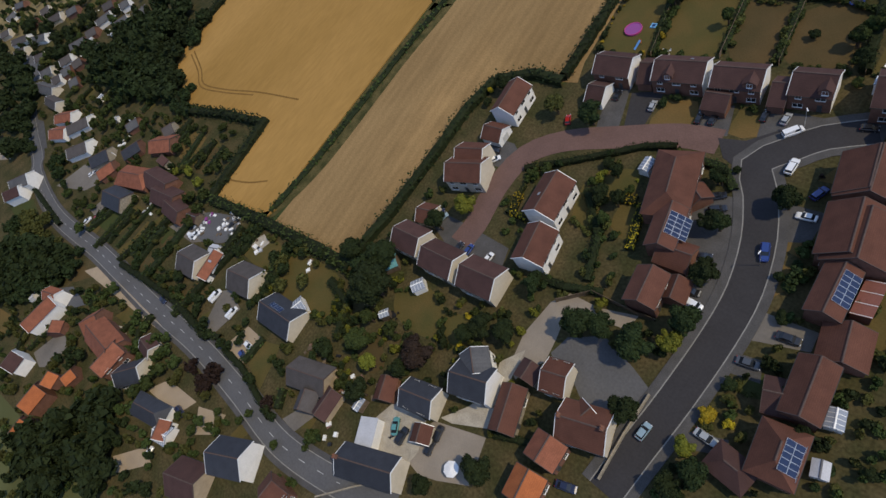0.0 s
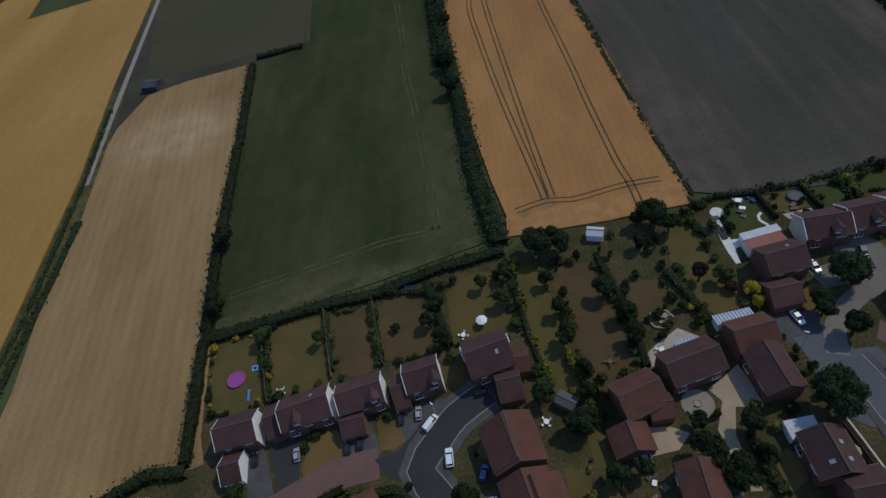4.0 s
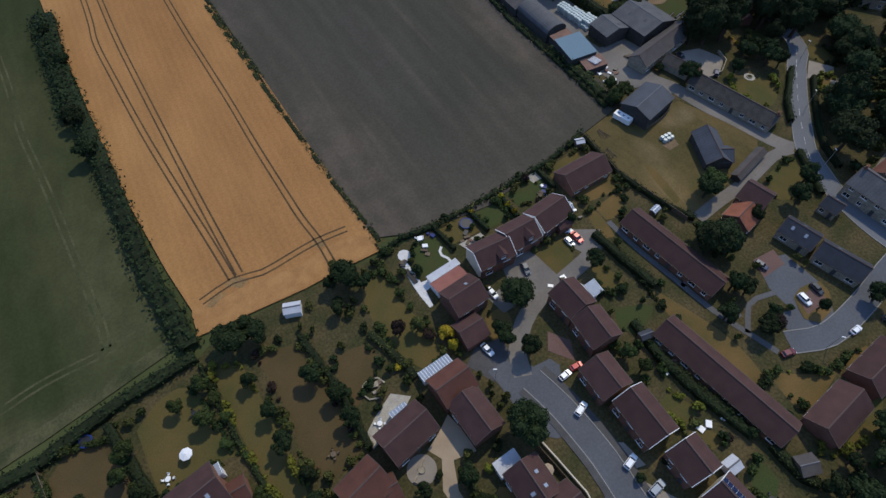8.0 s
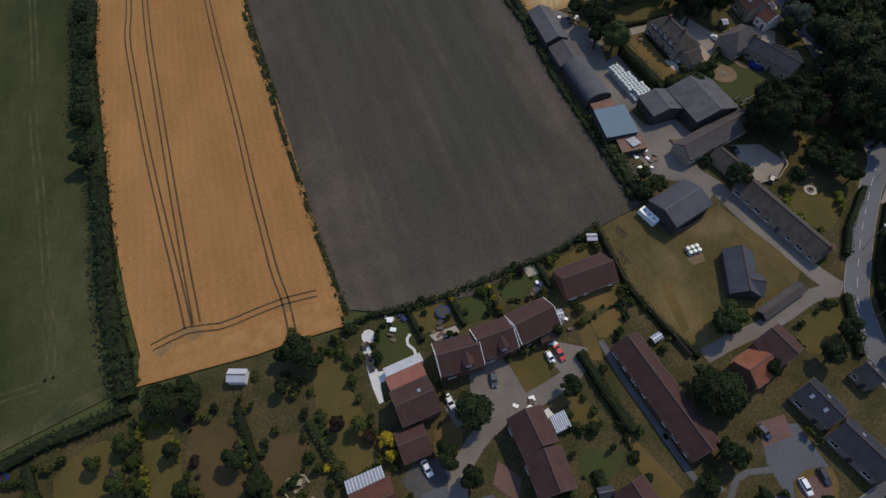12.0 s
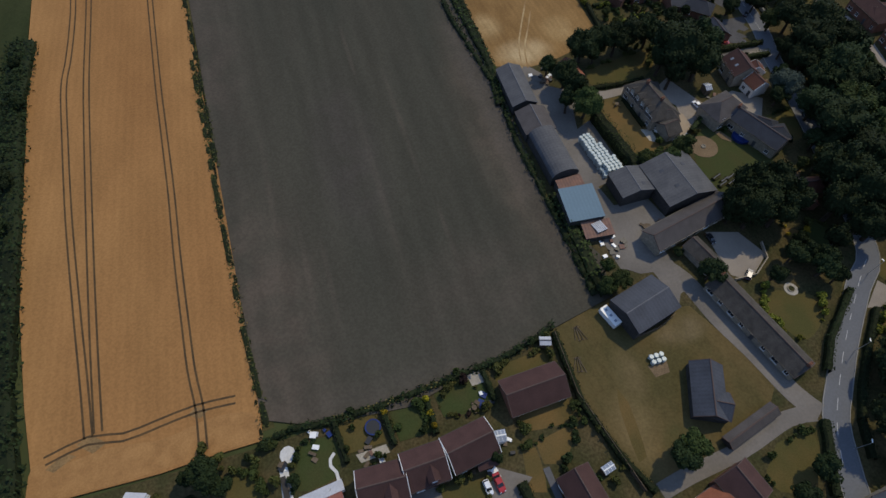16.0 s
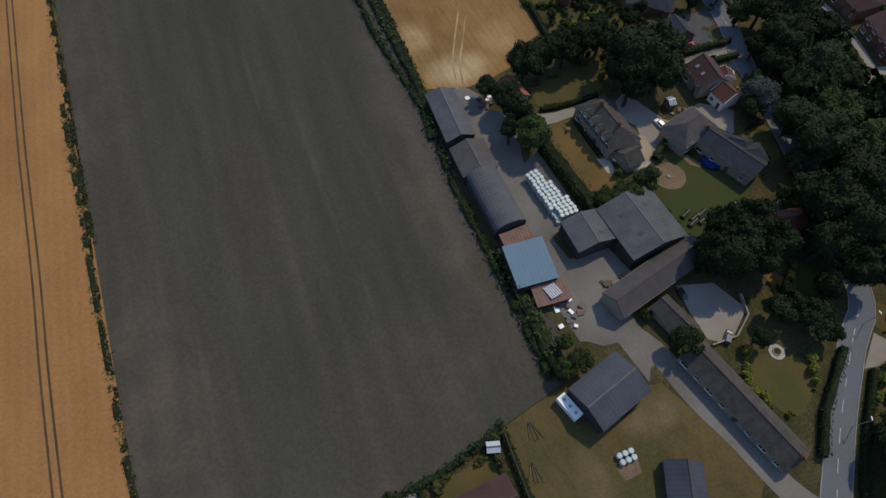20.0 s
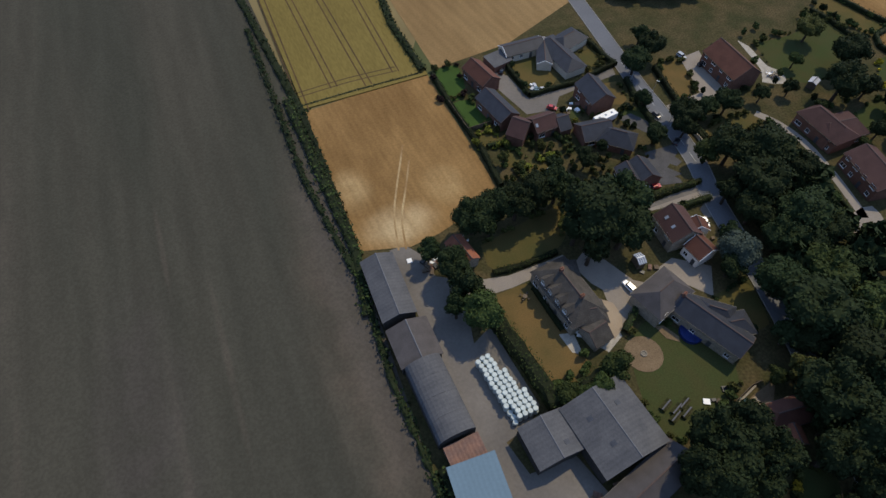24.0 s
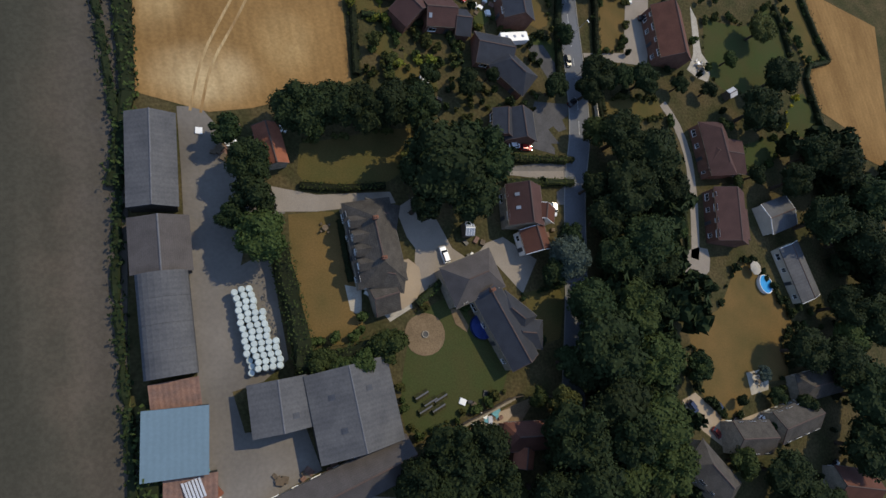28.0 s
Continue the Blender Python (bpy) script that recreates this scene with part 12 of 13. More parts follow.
hedge([(-49.2, 52.7), (-47.6, 47.9), (-45.6, 41.8)], 1.8, 1.6, 'gold', label='golden clipped hedge in a garden')
hedge([(-77.4, 43.4), (-75.9, 38.6)], 2.0, 1.6, 'gold', label='golden clipped hedge in a garden')
hedge([(-76.3, 37.9), (-70.9, 37.9)], 1.5, 1.4, 'gold', label='golden clipped hedge in a garden')
wall([(25.4, 78.4), (21.4, 75.3), (23.6, 72.0)], 0.6)
wall([(-25.6, -0.6), (-26.2, 8.7), (-26.3, 17.5)], 1.2, label='pale stone wall beside the estate road')
wall([(174.2, 142.9), (172.8, 138.1), (167.4, 134.7), (161.1, 134.9)], 1.0)
wall([(-72.3, -41.4), (-65.7, -33.5), (-58.9, -26.5)], 0.8)
wall([(232.1, 237.3), (230.8, 222.6)], 1.2, material='cream', label='cream garden wall beside the road')
wall([(47.9, 71.6), (49.0, 65.3), (50.4, 56.0), (50.0, 52.4)], 0.9, material='cream', label='cream garden wall at the road bend')
lamp_post(-30.0, 82.8, 308)
lamp_post(-22.7, 50.2, 265)
lamp_post(50.1, 52.0, 342)
lamp_post(47.6, 85.3, 150)
lamp_post(178.3, 109.9, 65)
lamp_post(163.5, 90.9, 60)
lamp_post(195.9, 126.9, 95)
lamp_post(228.9, 256.9, 30)
lamp_post(117.9, 52.8, 310)
lamp_post(229.6, 247.6, 295)
lamp_post(226.6, 234.9, 295)
parasol(-49.3, -16.8, 1.7)
table_set(-85.6, 0.7, 70, 4, 'black', 'garden table with chairs on a patio or lawn')
table_set(-96.0, 1.8, 30, 4, 'pvc', 'garden table with chairs on a patio or lawn')
table_set(-46.3, -1.1, 5, 4, 'timber', 'garden table with chairs on a patio or lawn')
table_set(-45.0, -3.6, 0, 4, 'pvc', 'garden table with chairs on a patio or lawn')
table_set(-65.5, -19.9, 70, 4, 'black', 'garden table with chairs on a patio or lawn')
table_set(-29.7, 3.7, 60, 4, 'pvc', 'garden table with chairs on a patio or lawn')
table_set(45.3, 63.6, 68, 4, 'timber', 'garden table with chairs on a patio or lawn')
table_set(270.3, 241.0, 15, 4, 'pvc', 'garden table with chairs on a patio or lawn')
table_set(153.5, 220.8, 75, 4, 'pvc', 'garden table with chairs on a patio or lawn')
table_set(185.7, 230.6, 65, 4, 'timber', 'garden table with chairs on a patio or lawn')
parasol(45.9, 63.3, 1.3, label='open yellow garden parasol on a patio', material='tan')
parasol(270.7, 181.7, 1.9, label='cream garden parasol beside a pool', material='slabs')
patch('paved_yard', [(27.0, 76.6), (26.8, 77.6), (26.3, 78.6), (25.4, 79.3), (24.4, 79.7), (23.3, 79.7), (22.2, 79.3), (21.4, 78.6), (20.8, 77.6), (20.6, 76.6), (20.8, 75.5), (21.4, 74.5), (22.2, 73.8), (23.3, 73.4), (24.4, 73.4), (25.4, 73.8), (26.3, 74.5), (26.8, 75.5)], 0.13, M['gravel'], 'round paved stone circle in a courtyard', 'paving')
patch('garden_bed', [(22.9 + 2.6 * math.cos(k * math.pi / 4), 97.1 + 2.4 * math.sin(k * math.pi / 4)) for k in range(8)], 0.125, M['bed'], 'eight-sided planted bed', 'planting bed')
wall([(22.9 + 2.7 * math.cos(k * math.pi / 4), 97.1 + 2.5 * math.sin(k * math.pi / 4)) for k in range(8)], 0.45, 0.35, 'rubble', 'low stone edging round an eight-sided bed')
clutter(23.2, 97.0, 7, 1.8, 131, ('slabs', 'rubble', 'timber'), 'stone block lying in a planted bed')
patch('paved_yard', [(181.6, 177.4), (181.3, 178.9), (180.6, 180.2), (179.5, 181.1), (178.1, 181.6), (176.6, 181.6), (175.2, 181.1), (174.0, 180.2), (173.3, 178.9), (173.0, 177.4), (173.3, 175.9), (174.0, 174.6), (175.2, 173.7), (176.6, 173.2), (178.1, 173.2), (179.5, 173.7), (180.6, 174.6), (181.3, 175.9)], 0.13, M['soil'], 'sandy fire-pit circle on a lawn', 'paving')
round_pool(23.8, 76.6, 0.8, 'rubble', 'rubble', 'low round stone planter in a courtyard', 0.5)
round_pool(177.3, 177.4, 0.7, 'black', 'rubble', 'round stone fire pit on a lawn', 0.4)
shed(174.6, 165.9, 20, 2.6, 1.2, 0.35, 'bed', 'timber', 'raised timber vegetable bed on a lawn')
shed(176.2, 164.3, 20, 2.6, 1.2, 0.35, 'bed', 'timber', 'raised timber vegetable bed on a lawn')
shed(178.4, 164.7, 20, 2.6, 1.2, 0.35, 'bed', 'timber', 'raised timber vegetable bed on a lawn')
shed(175.0, 163.1, 20, 2.6, 1.2, 0.35, 'bed', 'timber', 'raised timber vegetable bed on a lawn')
shed(177.7, 162.9, 20, 2.6, 1.2, 0.35, 'bed', 'timber', 'raised timber vegetable bed on a lawn')

# dark gardens and wood east of the village road
for poly, n, r, h, sd in (([(174, 98), (184, 106), (196, 113), (212, 128), (238, 122), (262, 98), (236, 84), (204, 90), (188, 88)], 34, 5.2, 12, 301), ([(200, 68), (212, 82), (250, 96), (290, 110), (300, 60), (240, 40), (205, 50)], 30, 5.5, 12, 302), ([(240, 100), (262, 130), (300, 118), (296, 100)], 14, 5.5, 13, 303)):
    for x, y, rr, hh in area_spots(poly, n, r, h, sd):
        if free_spot(x, y, False):
            tree(x, y, rr, 'dark', hh, where='in the dark gardens beside the village road')
patch('driveway', [(188.9, 118.6), (196.6, 124.4), (200.8, 118.0), (198.3, 115.9), (192.0, 118.0)], 0.0690, M['gravel'], 'pale gravel drive entrance', 'paving')
patch('driveway', [(190.2, 107.2), (192.4, 110.8), (194.2, 114.2), (198.8, 113.4), (197.8, 107.5), (194.0, 104.6)], 0.0693, M['gravel'], 'pale gravel forecourt', 'paving')
lawn('lawn', [(198.0, 125.4), (201.0, 130.4), (205.6, 126.2), (205.2, 119.5), (202.4, 117.8)])
lawn('deadlawn', [(186.5, 112.4), (193.5, 117.4), (196.3, 114.5), (191.1, 111.6)])
lawn('greenlawn', [(277.2, 255.8), (295.0, 255.2), (306.3, 262.9), (309.2, 258.6), (310.1, 245.3), (293.4, 234.8), (281.9, 232.4), (274.5, 237.2), (274.5, 245.3)])
lawn('greenlawn', [(279.7, 216.5), (293.2, 218.9), (294.2, 214.4), (284.4, 209.7), (276.6, 209.4)])
lawn('greenlawn', [(306.2, 231.0), (312.2, 233.3), (314.3, 221.5), (301.5, 218.9), (298.3, 221.5)])
lawn('lawn', [(311.4, 264.5), (322.2, 266.8), (325.4, 245.0), (317.5, 242.9), (314.3, 252.2)])
lawn('lawn', [(233.5, 228.3), (239.0, 229.8), (252.5, 229.7), (252.2, 224.6), (244.9, 224.1), (234.8, 225.7)])
lawn('deadlawn', [(239.3, 258.3), (248.3, 259.2), (246.2, 249.3), (241.3, 242.8), (235.8, 243.8)])
lawn('deadlawn', [(266.7, 184.1), (271.6, 184.1), (277.1, 175.1), (281.2, 165.8), (274.9, 162.4), (275.1, 153.1), (264.0, 152.5), (255.5, 147.7), (249.9, 147.2), (244.7, 154.3), (248.6, 159.8), (244.9, 165.1), (246.5, 172.0), (255.9, 172.5)])
thicket([(166.0, 86.0), (176.0, 97.0), (196.0, 112.0), (212.0, 128.0), (262.0, 98.0), (300.0, 60.0), (240.0, 40.0), (205.0, 60.0)], 260, 2.0, ('dark', 'mid', 'dark', 'olive'), 54, 'shrubs and small trees in the shaded gardens')

# shrubs between houses, yards and lawns
thicket([(-357.9, -20.2), (-250.8, 10.4), (-177.1, -6.2), (-127.7, 0.4), (-106.9, 3.7), (-89.7, -8.8), (-85.9, -29.9), (-103.2, -33.4), (-174.3, -38.0), (-305.8, -42.8)], 420, 1.3, ('mid', 'dark', 'olive', 'mid'), 40)
thicket([(-279.0, -83.6), (-219.3, -54.8), (-148.0, -47.1), (-99.4, -42.9), (-93.1, -43.3), (-95.7, -60.3), (-163.6, -114.2)], 330, 1.5, ('mid', 'olive', 'dark', 'olive'), 41)
thicket([(-635.4, 11.1), (-351.5, 62.2), (-252.2, 14.9), (-346.0, -20.2), (-412.2, -19.9), (-499.7, -24.9)], 330, 2.2, ('dark', 'mid', 'dark', 'olive'), 42)
thicket([(-110.8, 1.1), (-102.2, 7.8), (-60.1, 15.8), (-52.2, 26.7), (-34.5, 31.1), (-27.1, 24.7), (-33.7, 9.8), (-45.2, -9.2), (-69.8, -15.4), (-87.3, -24.3)], 230, 1.1, ('mid', 'dark', 'olive', 'lime'), 43)
thicket([(-103.3, 18.8), (-102.2, 35.4), (-99.0, 55.1), (-72.4, 55.6), (-58.7, 66.5), (-39.4, 70.6), (-24.6, 42.3), (-34.5, 31.1), (-60.1, 15.8), (-103.8, 6.9)], 150, 1.0, ('mid', 'olive', 'dark'), 44)
thicket([(-22.3, 20.3), (-18.3, 48.6), (-7.0, 62.4), (9.1, 23.1), (-17.2, 2.2)], 170, 1.1, ('mid', 'dark', 'olive'), 45)
thicket([(-91.2, 113.4), (-9.2, 122.4), (15.5, 120.2), (13.4, 61.5), (-0.3, 42.3), (-6.8, 59.8), (-19.0, 96.8), (-83.8, 89.8)], 80, 1.1, ('mid', 'olive', 'dark'), 46)
thicket([(27.6, 134.2), (63.0, 120.4), (56.4, 89.2), (40.5, 65.4), (21.6, 56.5), (-2.2, 75.0), (-4.5, 110.9)], 150, 1.1, ('mid', 'olive', 'olive', 'dark'), 47)
thicket([(83.3, 119.9), (136.6, 82.2), (126.1, 37.8), (102.0, 17.1), (68.1, 17.5), (69.6, 39.4), (65.1, 78.2)], 130, 1.1, ('mid', 'dark', 'olive'), 48)
thicket([(46.4, 128.9), (111.6, 135.9), (116.7, 95.9), (44.7, 117.6)], 70, 0.9, ('mid', 'olive', 'dark'), 49)
thicket([(174.2, 251.6), (232.9, 257.7), (219.3, 206.8), (168.5, 208.8)], 100, 1.0, ('mid', 'dark', 'olive'), 50)
thicket([(175.2, 255.1), (200.9, 246.2), (203.9, 214.4), (173.4, 227.9), (171.9, 234.6)], 60, 0.9, ('mid', 'olive'), 51)
thicket([(232.9, 257.7), (325.1, 267.1), (311.6, 219.6), (252.7, 205.5), (233.8, 232.0)], 60, 1.2, ('dark', 'mid'), 52)
thicket([(247.1, 180.7), (321.0, 162.7), (299.4, 116.7), (231.1, 133.1)], 70, 1.2, ('dark', 'mid'), 53)
woods('far_wood', [q for q in area_spots([(-168.2, -94.7), (-160.4, -83.8), (-148.3, -68.1), (-131.9, -70.2), (-127.3, -81.4), (-133.1, -90.0), (-150.7, -104.0), (-164.9, -100.6)], 42, 4.5, 9, 71) if free_spot(q[0], q[1], False)], 'dark', 'dark wood below the houses', False)
woods('far_wood', [q for q in area_spots([(-371.0, 16.2), (-346.9, 41.4), (-321.8, 63.4), (-305.7, 62.4), (-293.4, 34.3), (-248.2, 16.2), (-282.1, 8.5), (-324.6, 0.5)], 90, 5.0, 10, 72) if free_spot(q[0], q[1], False)], 'dark', 'dark trees below the barley', True)
woods('far_wood', [q for q in area_spots([(-520.5, -19.4), (-484.5, -12.9), (-390.1, -35.2), (-348.0, -44.7), (-348.7, -52.8), (-373.3, -58.5)], 40, 4.5, 9, 73) if free_spot(q[0], q[1], False)], 'dark', 'dark trees beside the main road', False)
woods('far_wood', [q for q in area_spots([(-291.3, -80.3), (-240.4, -56.0), (-219.3, -54.8), (-231.6, -78.0), (-249.8, -91.3)], 50, 4.0, 8, 74) if free_spot(q[0], q[1], False)], 'dark', 'dark trees beside the main road', False)
woods('far_wood', [q for q in area_spots([(225.8, 206.6), (254.0, 210.2), (231.2, 133.4), (209.1, 138.7)], 60, 4.0, 9, 75) if free_spot(q[0], q[1], False)], 'dark', 'undergrowth of the village wood', False)
woods('far_wood', [q for q in area_spots([(283.5, 216.2), (310.9, 217.7), (342.2, 207.8), (321.0, 162.7), (299.7, 171.9), (300.4, 191.7)], 50, 4.0, 9, 76) if free_spot(q[0], q[1], False)], 'dark', 'dark trees behind the houses', False)
patch('tarpaulin', [(134.5, 160.6), (136.0, 161.1), (136.7, 158.6), (135.1, 158.1)], 0.9, M['teal'], 'green tarpaulin over a low heap', 'tarpaulin', thick=0.9, kind='thing')
patch('tarpaulin', [(135.4, 157.4), (137.1, 157.9), (138.0, 156.5), (136.8, 155.7), (135.6, 156.0)], 0.8, M['terracotta'], 'orange tarpaulin over a low heap', 'tarpaulin', thick=0.8, kind='thing')
ribbon('roof_sheet', [(132.0, 159.8), (132.8, 156.7)], 0.35, 2.98, M['flatroof'], 'narrow white roof sheet on a low store', 'roof sheet', kind='thing', thick=0.3, smooth=False)
ribbon('roof_sheet', [(132.5, 159.8), (133.3, 156.7)], 0.35, 2.98, M['flatroof'], 'narrow white roof sheet on a low store', 'roof sheet', kind='thing', thick=0.3, smooth=False)
ribbon('roof_sheet', [(133.0, 159.9), (133.8, 156.8)], 0.35, 2.98, M['flatroof'], 'narrow white roof sheet on a low store', 'roof sheet', kind='thing', thick=0.3, smooth=False)
ribbon('roof_sheet', [(133.5, 160.0), (134.3, 156.9)], 0.35, 2.98, M['flatroof'], 'narrow white roof sheet on a low store', 'roof sheet', kind='thing', thick=0.3, smooth=False)
ribbon('roof_sheet', [(134.0, 160.1), (134.8, 157.0)], 0.35, 2.98, M['flatroof'], 'narrow white roof sheet on a low store', 'roof sheet', kind='thing', thick=0.3, smooth=False)
ribbon('roof_sheet', [(134.5, 160.2), (135.3, 157.1)], 0.35, 2.98, M['flatroof'], 'narrow white roof sheet on a low store', 'roof sheet', kind='thing', thick=0.3, smooth=False)
clutter(142.4, 217.1, 6, 2.2, 91)
clutter(149.2, 154.5, 10, 3.0, 92, ('timber', 'timber', 'rustsheet'), 'logs and scrap heaped by a shed')
woods('far_wood', [q for q in area_spots([(-791.0, 436.3), (-655.6, 415.5), (-580.0, 333.2), (-586.4, 302.4)], 40, 6, 9, 81) if free_spot(q[0], q[1], False)], 'dark', 'dark trees in the valley', True)
woods('far_wood', [q for q in area_spots([(-468.3, 279.2), (-506.7, 364.9), (-429.1, 380.8), (-362.3, 370.5), (-401.0, 306.3), (-391.1, 248.4)], 60, 5, 9, 82) if free_spot(q[0], q[1], False)], 'dark', 'dark trees in the valley', True)
patch('paved_yard', [(175.5, 128.6), (175.3, 129.2), (175.0, 129.7), (174.6, 130.1), (174.0, 130.4), (173.3, 130.4), (172.8, 130.1), (172.3, 129.7), (172.0, 129.2), (171.9, 128.6), (172.0, 128.0), (172.3, 127.4), (172.8, 127.0), (173.3, 126.8), (174.0, 126.8), (174.6, 127.0), (175.0, 127.4), (175.3, 128.0)], 0.14, M['slabs'], 'round paved circle in a walled garden', 'paving')
round_pool(173.7, 128.6, 0.9, 'bed', 'rubble', 'round stone planter in a walled garden', 0.4)
round_pool(274.1, 177.2, 2.6, 'poolblue', 'pvc', 'round above-ground pool with bright blue water', 1.1, 0.85)
patch('lawn_strip', [(68.4, 127.8), (76.2, 128.0), (76.7, 120.7), (69.2, 120.7)], 0.115, M['greenlawn'], 'green mown lawn behind a terrace', 'lawn')
patch('lawn_strip', [(79.1, 129.0), (90.1, 129.7), (91.6, 122.9), (79.9, 123.0)], 0.115, M['greenlawn'], 'green mown lawn behind a terrace', 'lawn')
patch('lawn_strip', [(56.2, 129.0), (65.6, 129.0), (66.3, 121.6), (57.2, 121.4)], 0.115, M['lawn'], 'dry olive-brown lawn behind a terrace', 'lawn')
patch('paved_yard', [(59.4, 120.8), (66.2, 121.1), (66.6, 119.2), (60.2, 118.8)], 0.125, M['slabs'], 'pale stone patio behind a terrace', 'paving')
patch('paved_yard', [(87.6, 131.0), (91.7, 131.2), (91.8, 128.1), (88.2, 127.9)], 0.125, M['slabs'], 'pale stone patio behind a terrace', 'paving')
patch('driveway', [(245.9, 184.3), (251.0, 188.5), (257.6, 188.3), (256.3, 182.5), (253.0, 180.7), (247.8, 181.6)], 0.0700, M['gravel'], 'pale gravel turning place', 'paving', smooth=True)
patch('driveway', [(249.4, 259.3), (257.7, 260.2), (252.9, 243.0), (251.4, 239.6), (238.5, 240.3), (231.2, 239.9), (231.3, 242.2), (244.6, 243.0)], 0.0703, M['gravel'], 'pale gravel forecourt beside a house', 'paving')
patch('paved_yard', [(273.3, 259.7), (274.6, 255.6), (273.1, 244.7), (275.1, 241.3), (272.7, 235.6), (268.8, 237.0), (265.9, 239.3), (269.7, 244.0)], 0.0706, M['slabs'], 'cream paved terrace', 'paving', smooth=True)
ribbon('road', [(254.0, 228.8), (257.2, 222.3), (258.5, 214.0), (257.7, 206.7), (256.4, 199.7), (253.5, 188.7), (252.5, 186.2)], 2.6, 0.07, M['gravel'], 'pale gravel lane to the houses', 'road')
hedge([(67.1, 128.9), (68.1, 120.2)], 1.3, 1.7, 'dark', label='dark hedge between terrace gardens')
hedge([(77.2, 128.3), (77.5, 120.0)], 1.3, 1.7, 'dark', label='dark hedge between terrace gardens')
hedge([(91.5, 130.6), (92.0, 123.2)], 1.3, 1.7, 'dark', label='dark hedge between terrace gardens')
hedge([(56.2, 129.0), (57.4, 119.6)], 1.3, 1.7, 'dark', label='dark hedge between terrace gardens')
hedge([(322.7, 266.8), (324.8, 255.3), (327.6, 244.5), (317.3, 242.3), (314.4, 237.8), (315.4, 220.5)], 1.6, 1.8, 'dark')
hedge([(308.6, 263.1), (309.9, 256.4), (310.1, 245.3)], 1.4, 1.6, 'dark')
hedge([(238.2, 258.2), (235.7, 245.7), (233.9, 236.4), (231.8, 225.7)], 1.6, 1.8, 'dark')
hedge([(281.8, 184.5), (283.9, 176.1), (285.0, 168.9)], 1.4, 1.4, 'mid')
tree(77.0, 127.6, 0.9, 'gold', 2.6)
tree(77.2, 124.4, 0.9, 'gold', 2.6)
tree(77.2, 121.4, 0.9, 'gold', 2.8)
tree(67.3, 127.8, 0.8, 'gold', 2.2)
tree(279.0, 241.1, 2.6, 'mid', 6.0, where='in the gardens behind the houses')
tree(292.7, 250.3, 4.6, 'olive', 9.0, where='in the gardens behind the houses')
tree(293.0, 234.4, 5.6, 'dark', 12.0, where='in the gardens behind the houses')
tree(279.3, 224.0, 6.2, 'dark', 13.0, where='in the gardens behind the houses')
tree(287.6, 221.2, 3.6, 'dark', 9.0, where='in the gardens behind the houses')
tree(296.6, 210.6, 5.5, 'dark', 13.0, where='in the gardens behind the houses')
tree(304.3, 206.2, 6.5, 'dark', 15.0, where='in the gardens behind the houses')
tree(286.6, 203.5, 5.0, 'dark', 12.0, where='in the gardens behind the houses')
tree(277.3, 206.6, 3.0, 'dark', 7.0, where='in the gardens behind the houses')
tree(237.4, 233.3, 3.4, 'dark', 8.0, where='in the gardens behind the houses')
tree(229.9, 235.6, 3.2, 'dark', 8.0, where='in the gardens behind the houses')
tree(243.9, 232.4, 4.2, 'dark', 9.0, where='in the gardens behind the houses')
tree(257.6, 232.4, 2.6, 'dark', 6.0, where='in the gardens behind the houses')
tree(267.8, 231.3, 2.4, 'dark', 6.0, where='in the gardens behind the houses')
tree(269.4, 221.4, 2.4, 'mid', 6.0, where='in the gardens behind the houses')
tree(271.4, 205.5, 1.8, 'mid', 4.0, where='in the gardens behind the houses')
tree(313.0, 196.2, 7.0, 'dark', 15.0, where='in the gardens behind the houses')
tree(291.9, 191.6, 7.0, 'dark', 16.0, where='in the gardens behind the houses')
tree(302.9, 185.3, 7.0, 'dark', 16.0, where='in the gardens behind the houses')
tree(274.6, 159.6, 6.2, 'dark', 12.0, where='round the large lawn')
tree(292.0, 159.5, 5.4, 'mid', 11.0, where='round the large lawn')
tree(292.5, 168.0, 5.5, 'dark', 13.0, where='round the large lawn')
tree(308.5, 176.8, 7, 'dark', 15.0, where='round the large lawn')
tree(301.9, 162.3, 7, 'dark', 15.0, where='round the large lawn')
tree(262.8, 155.5, 1.9, 'blue', 5.0, where='round the large lawn')
tree(265.8, 149.4, 2.6, 'dark', 5.0, where='round the large lawn')
tree(254.5, 150.7, 1.6, 'dark', 4.0, where='round the large lawn')
tree(261.3, 142.4, 2.0, 'dark', 4.5, where='round the large lawn')
tree(247.9, 137.7, 3.8, 'mid', 8.0, where='round the large lawn')
tree(258.3, 133.4, 6.0, 'dark', 11.0, where='round the large lawn')
tree(241.0, 160.5, 3.4, 'dark', 8.0, where='round the large lawn')
tree(273.2, 146.1, 3.0, 'dark', 7.0, where='round the large lawn')
clutter(63.0, 120.5, 8, 2.5, 97)
clutter(89.3, 124.0, 7, 2.0, 98, ('tarp', 'pvc', 'black', 'timber'))
patch('paved_yard', [(173.4, 192.6), (176.1, 193.0), (178.2, 191.0), (178.3, 187.6), (176.7, 184.6), (173.4, 182.9), (172.3, 185.1)], 0.146, M['tan'], 'tan paved terrace behind the stone house', 'paving', smooth=True)
wall([(176.1, 157.0), (185.1, 159.3), (194.4, 161.7)], 1.1, 0.4, 'rubble', 'low limestone wall across a garden')
patch('paved_yard', [(184.1, 156.5), (187.4, 159.3), (193.3, 160.0), (193.5, 158.5), (189.6, 155.9)], 0.148, M['tan'], 'tan paved sitting place behind a house', 'paving')
clutter(187.9, 159.6, 7, 2.0, 96, ('teal', 'pvc', 'timber', 'flatroof'), 'box standing beside a garden wall')
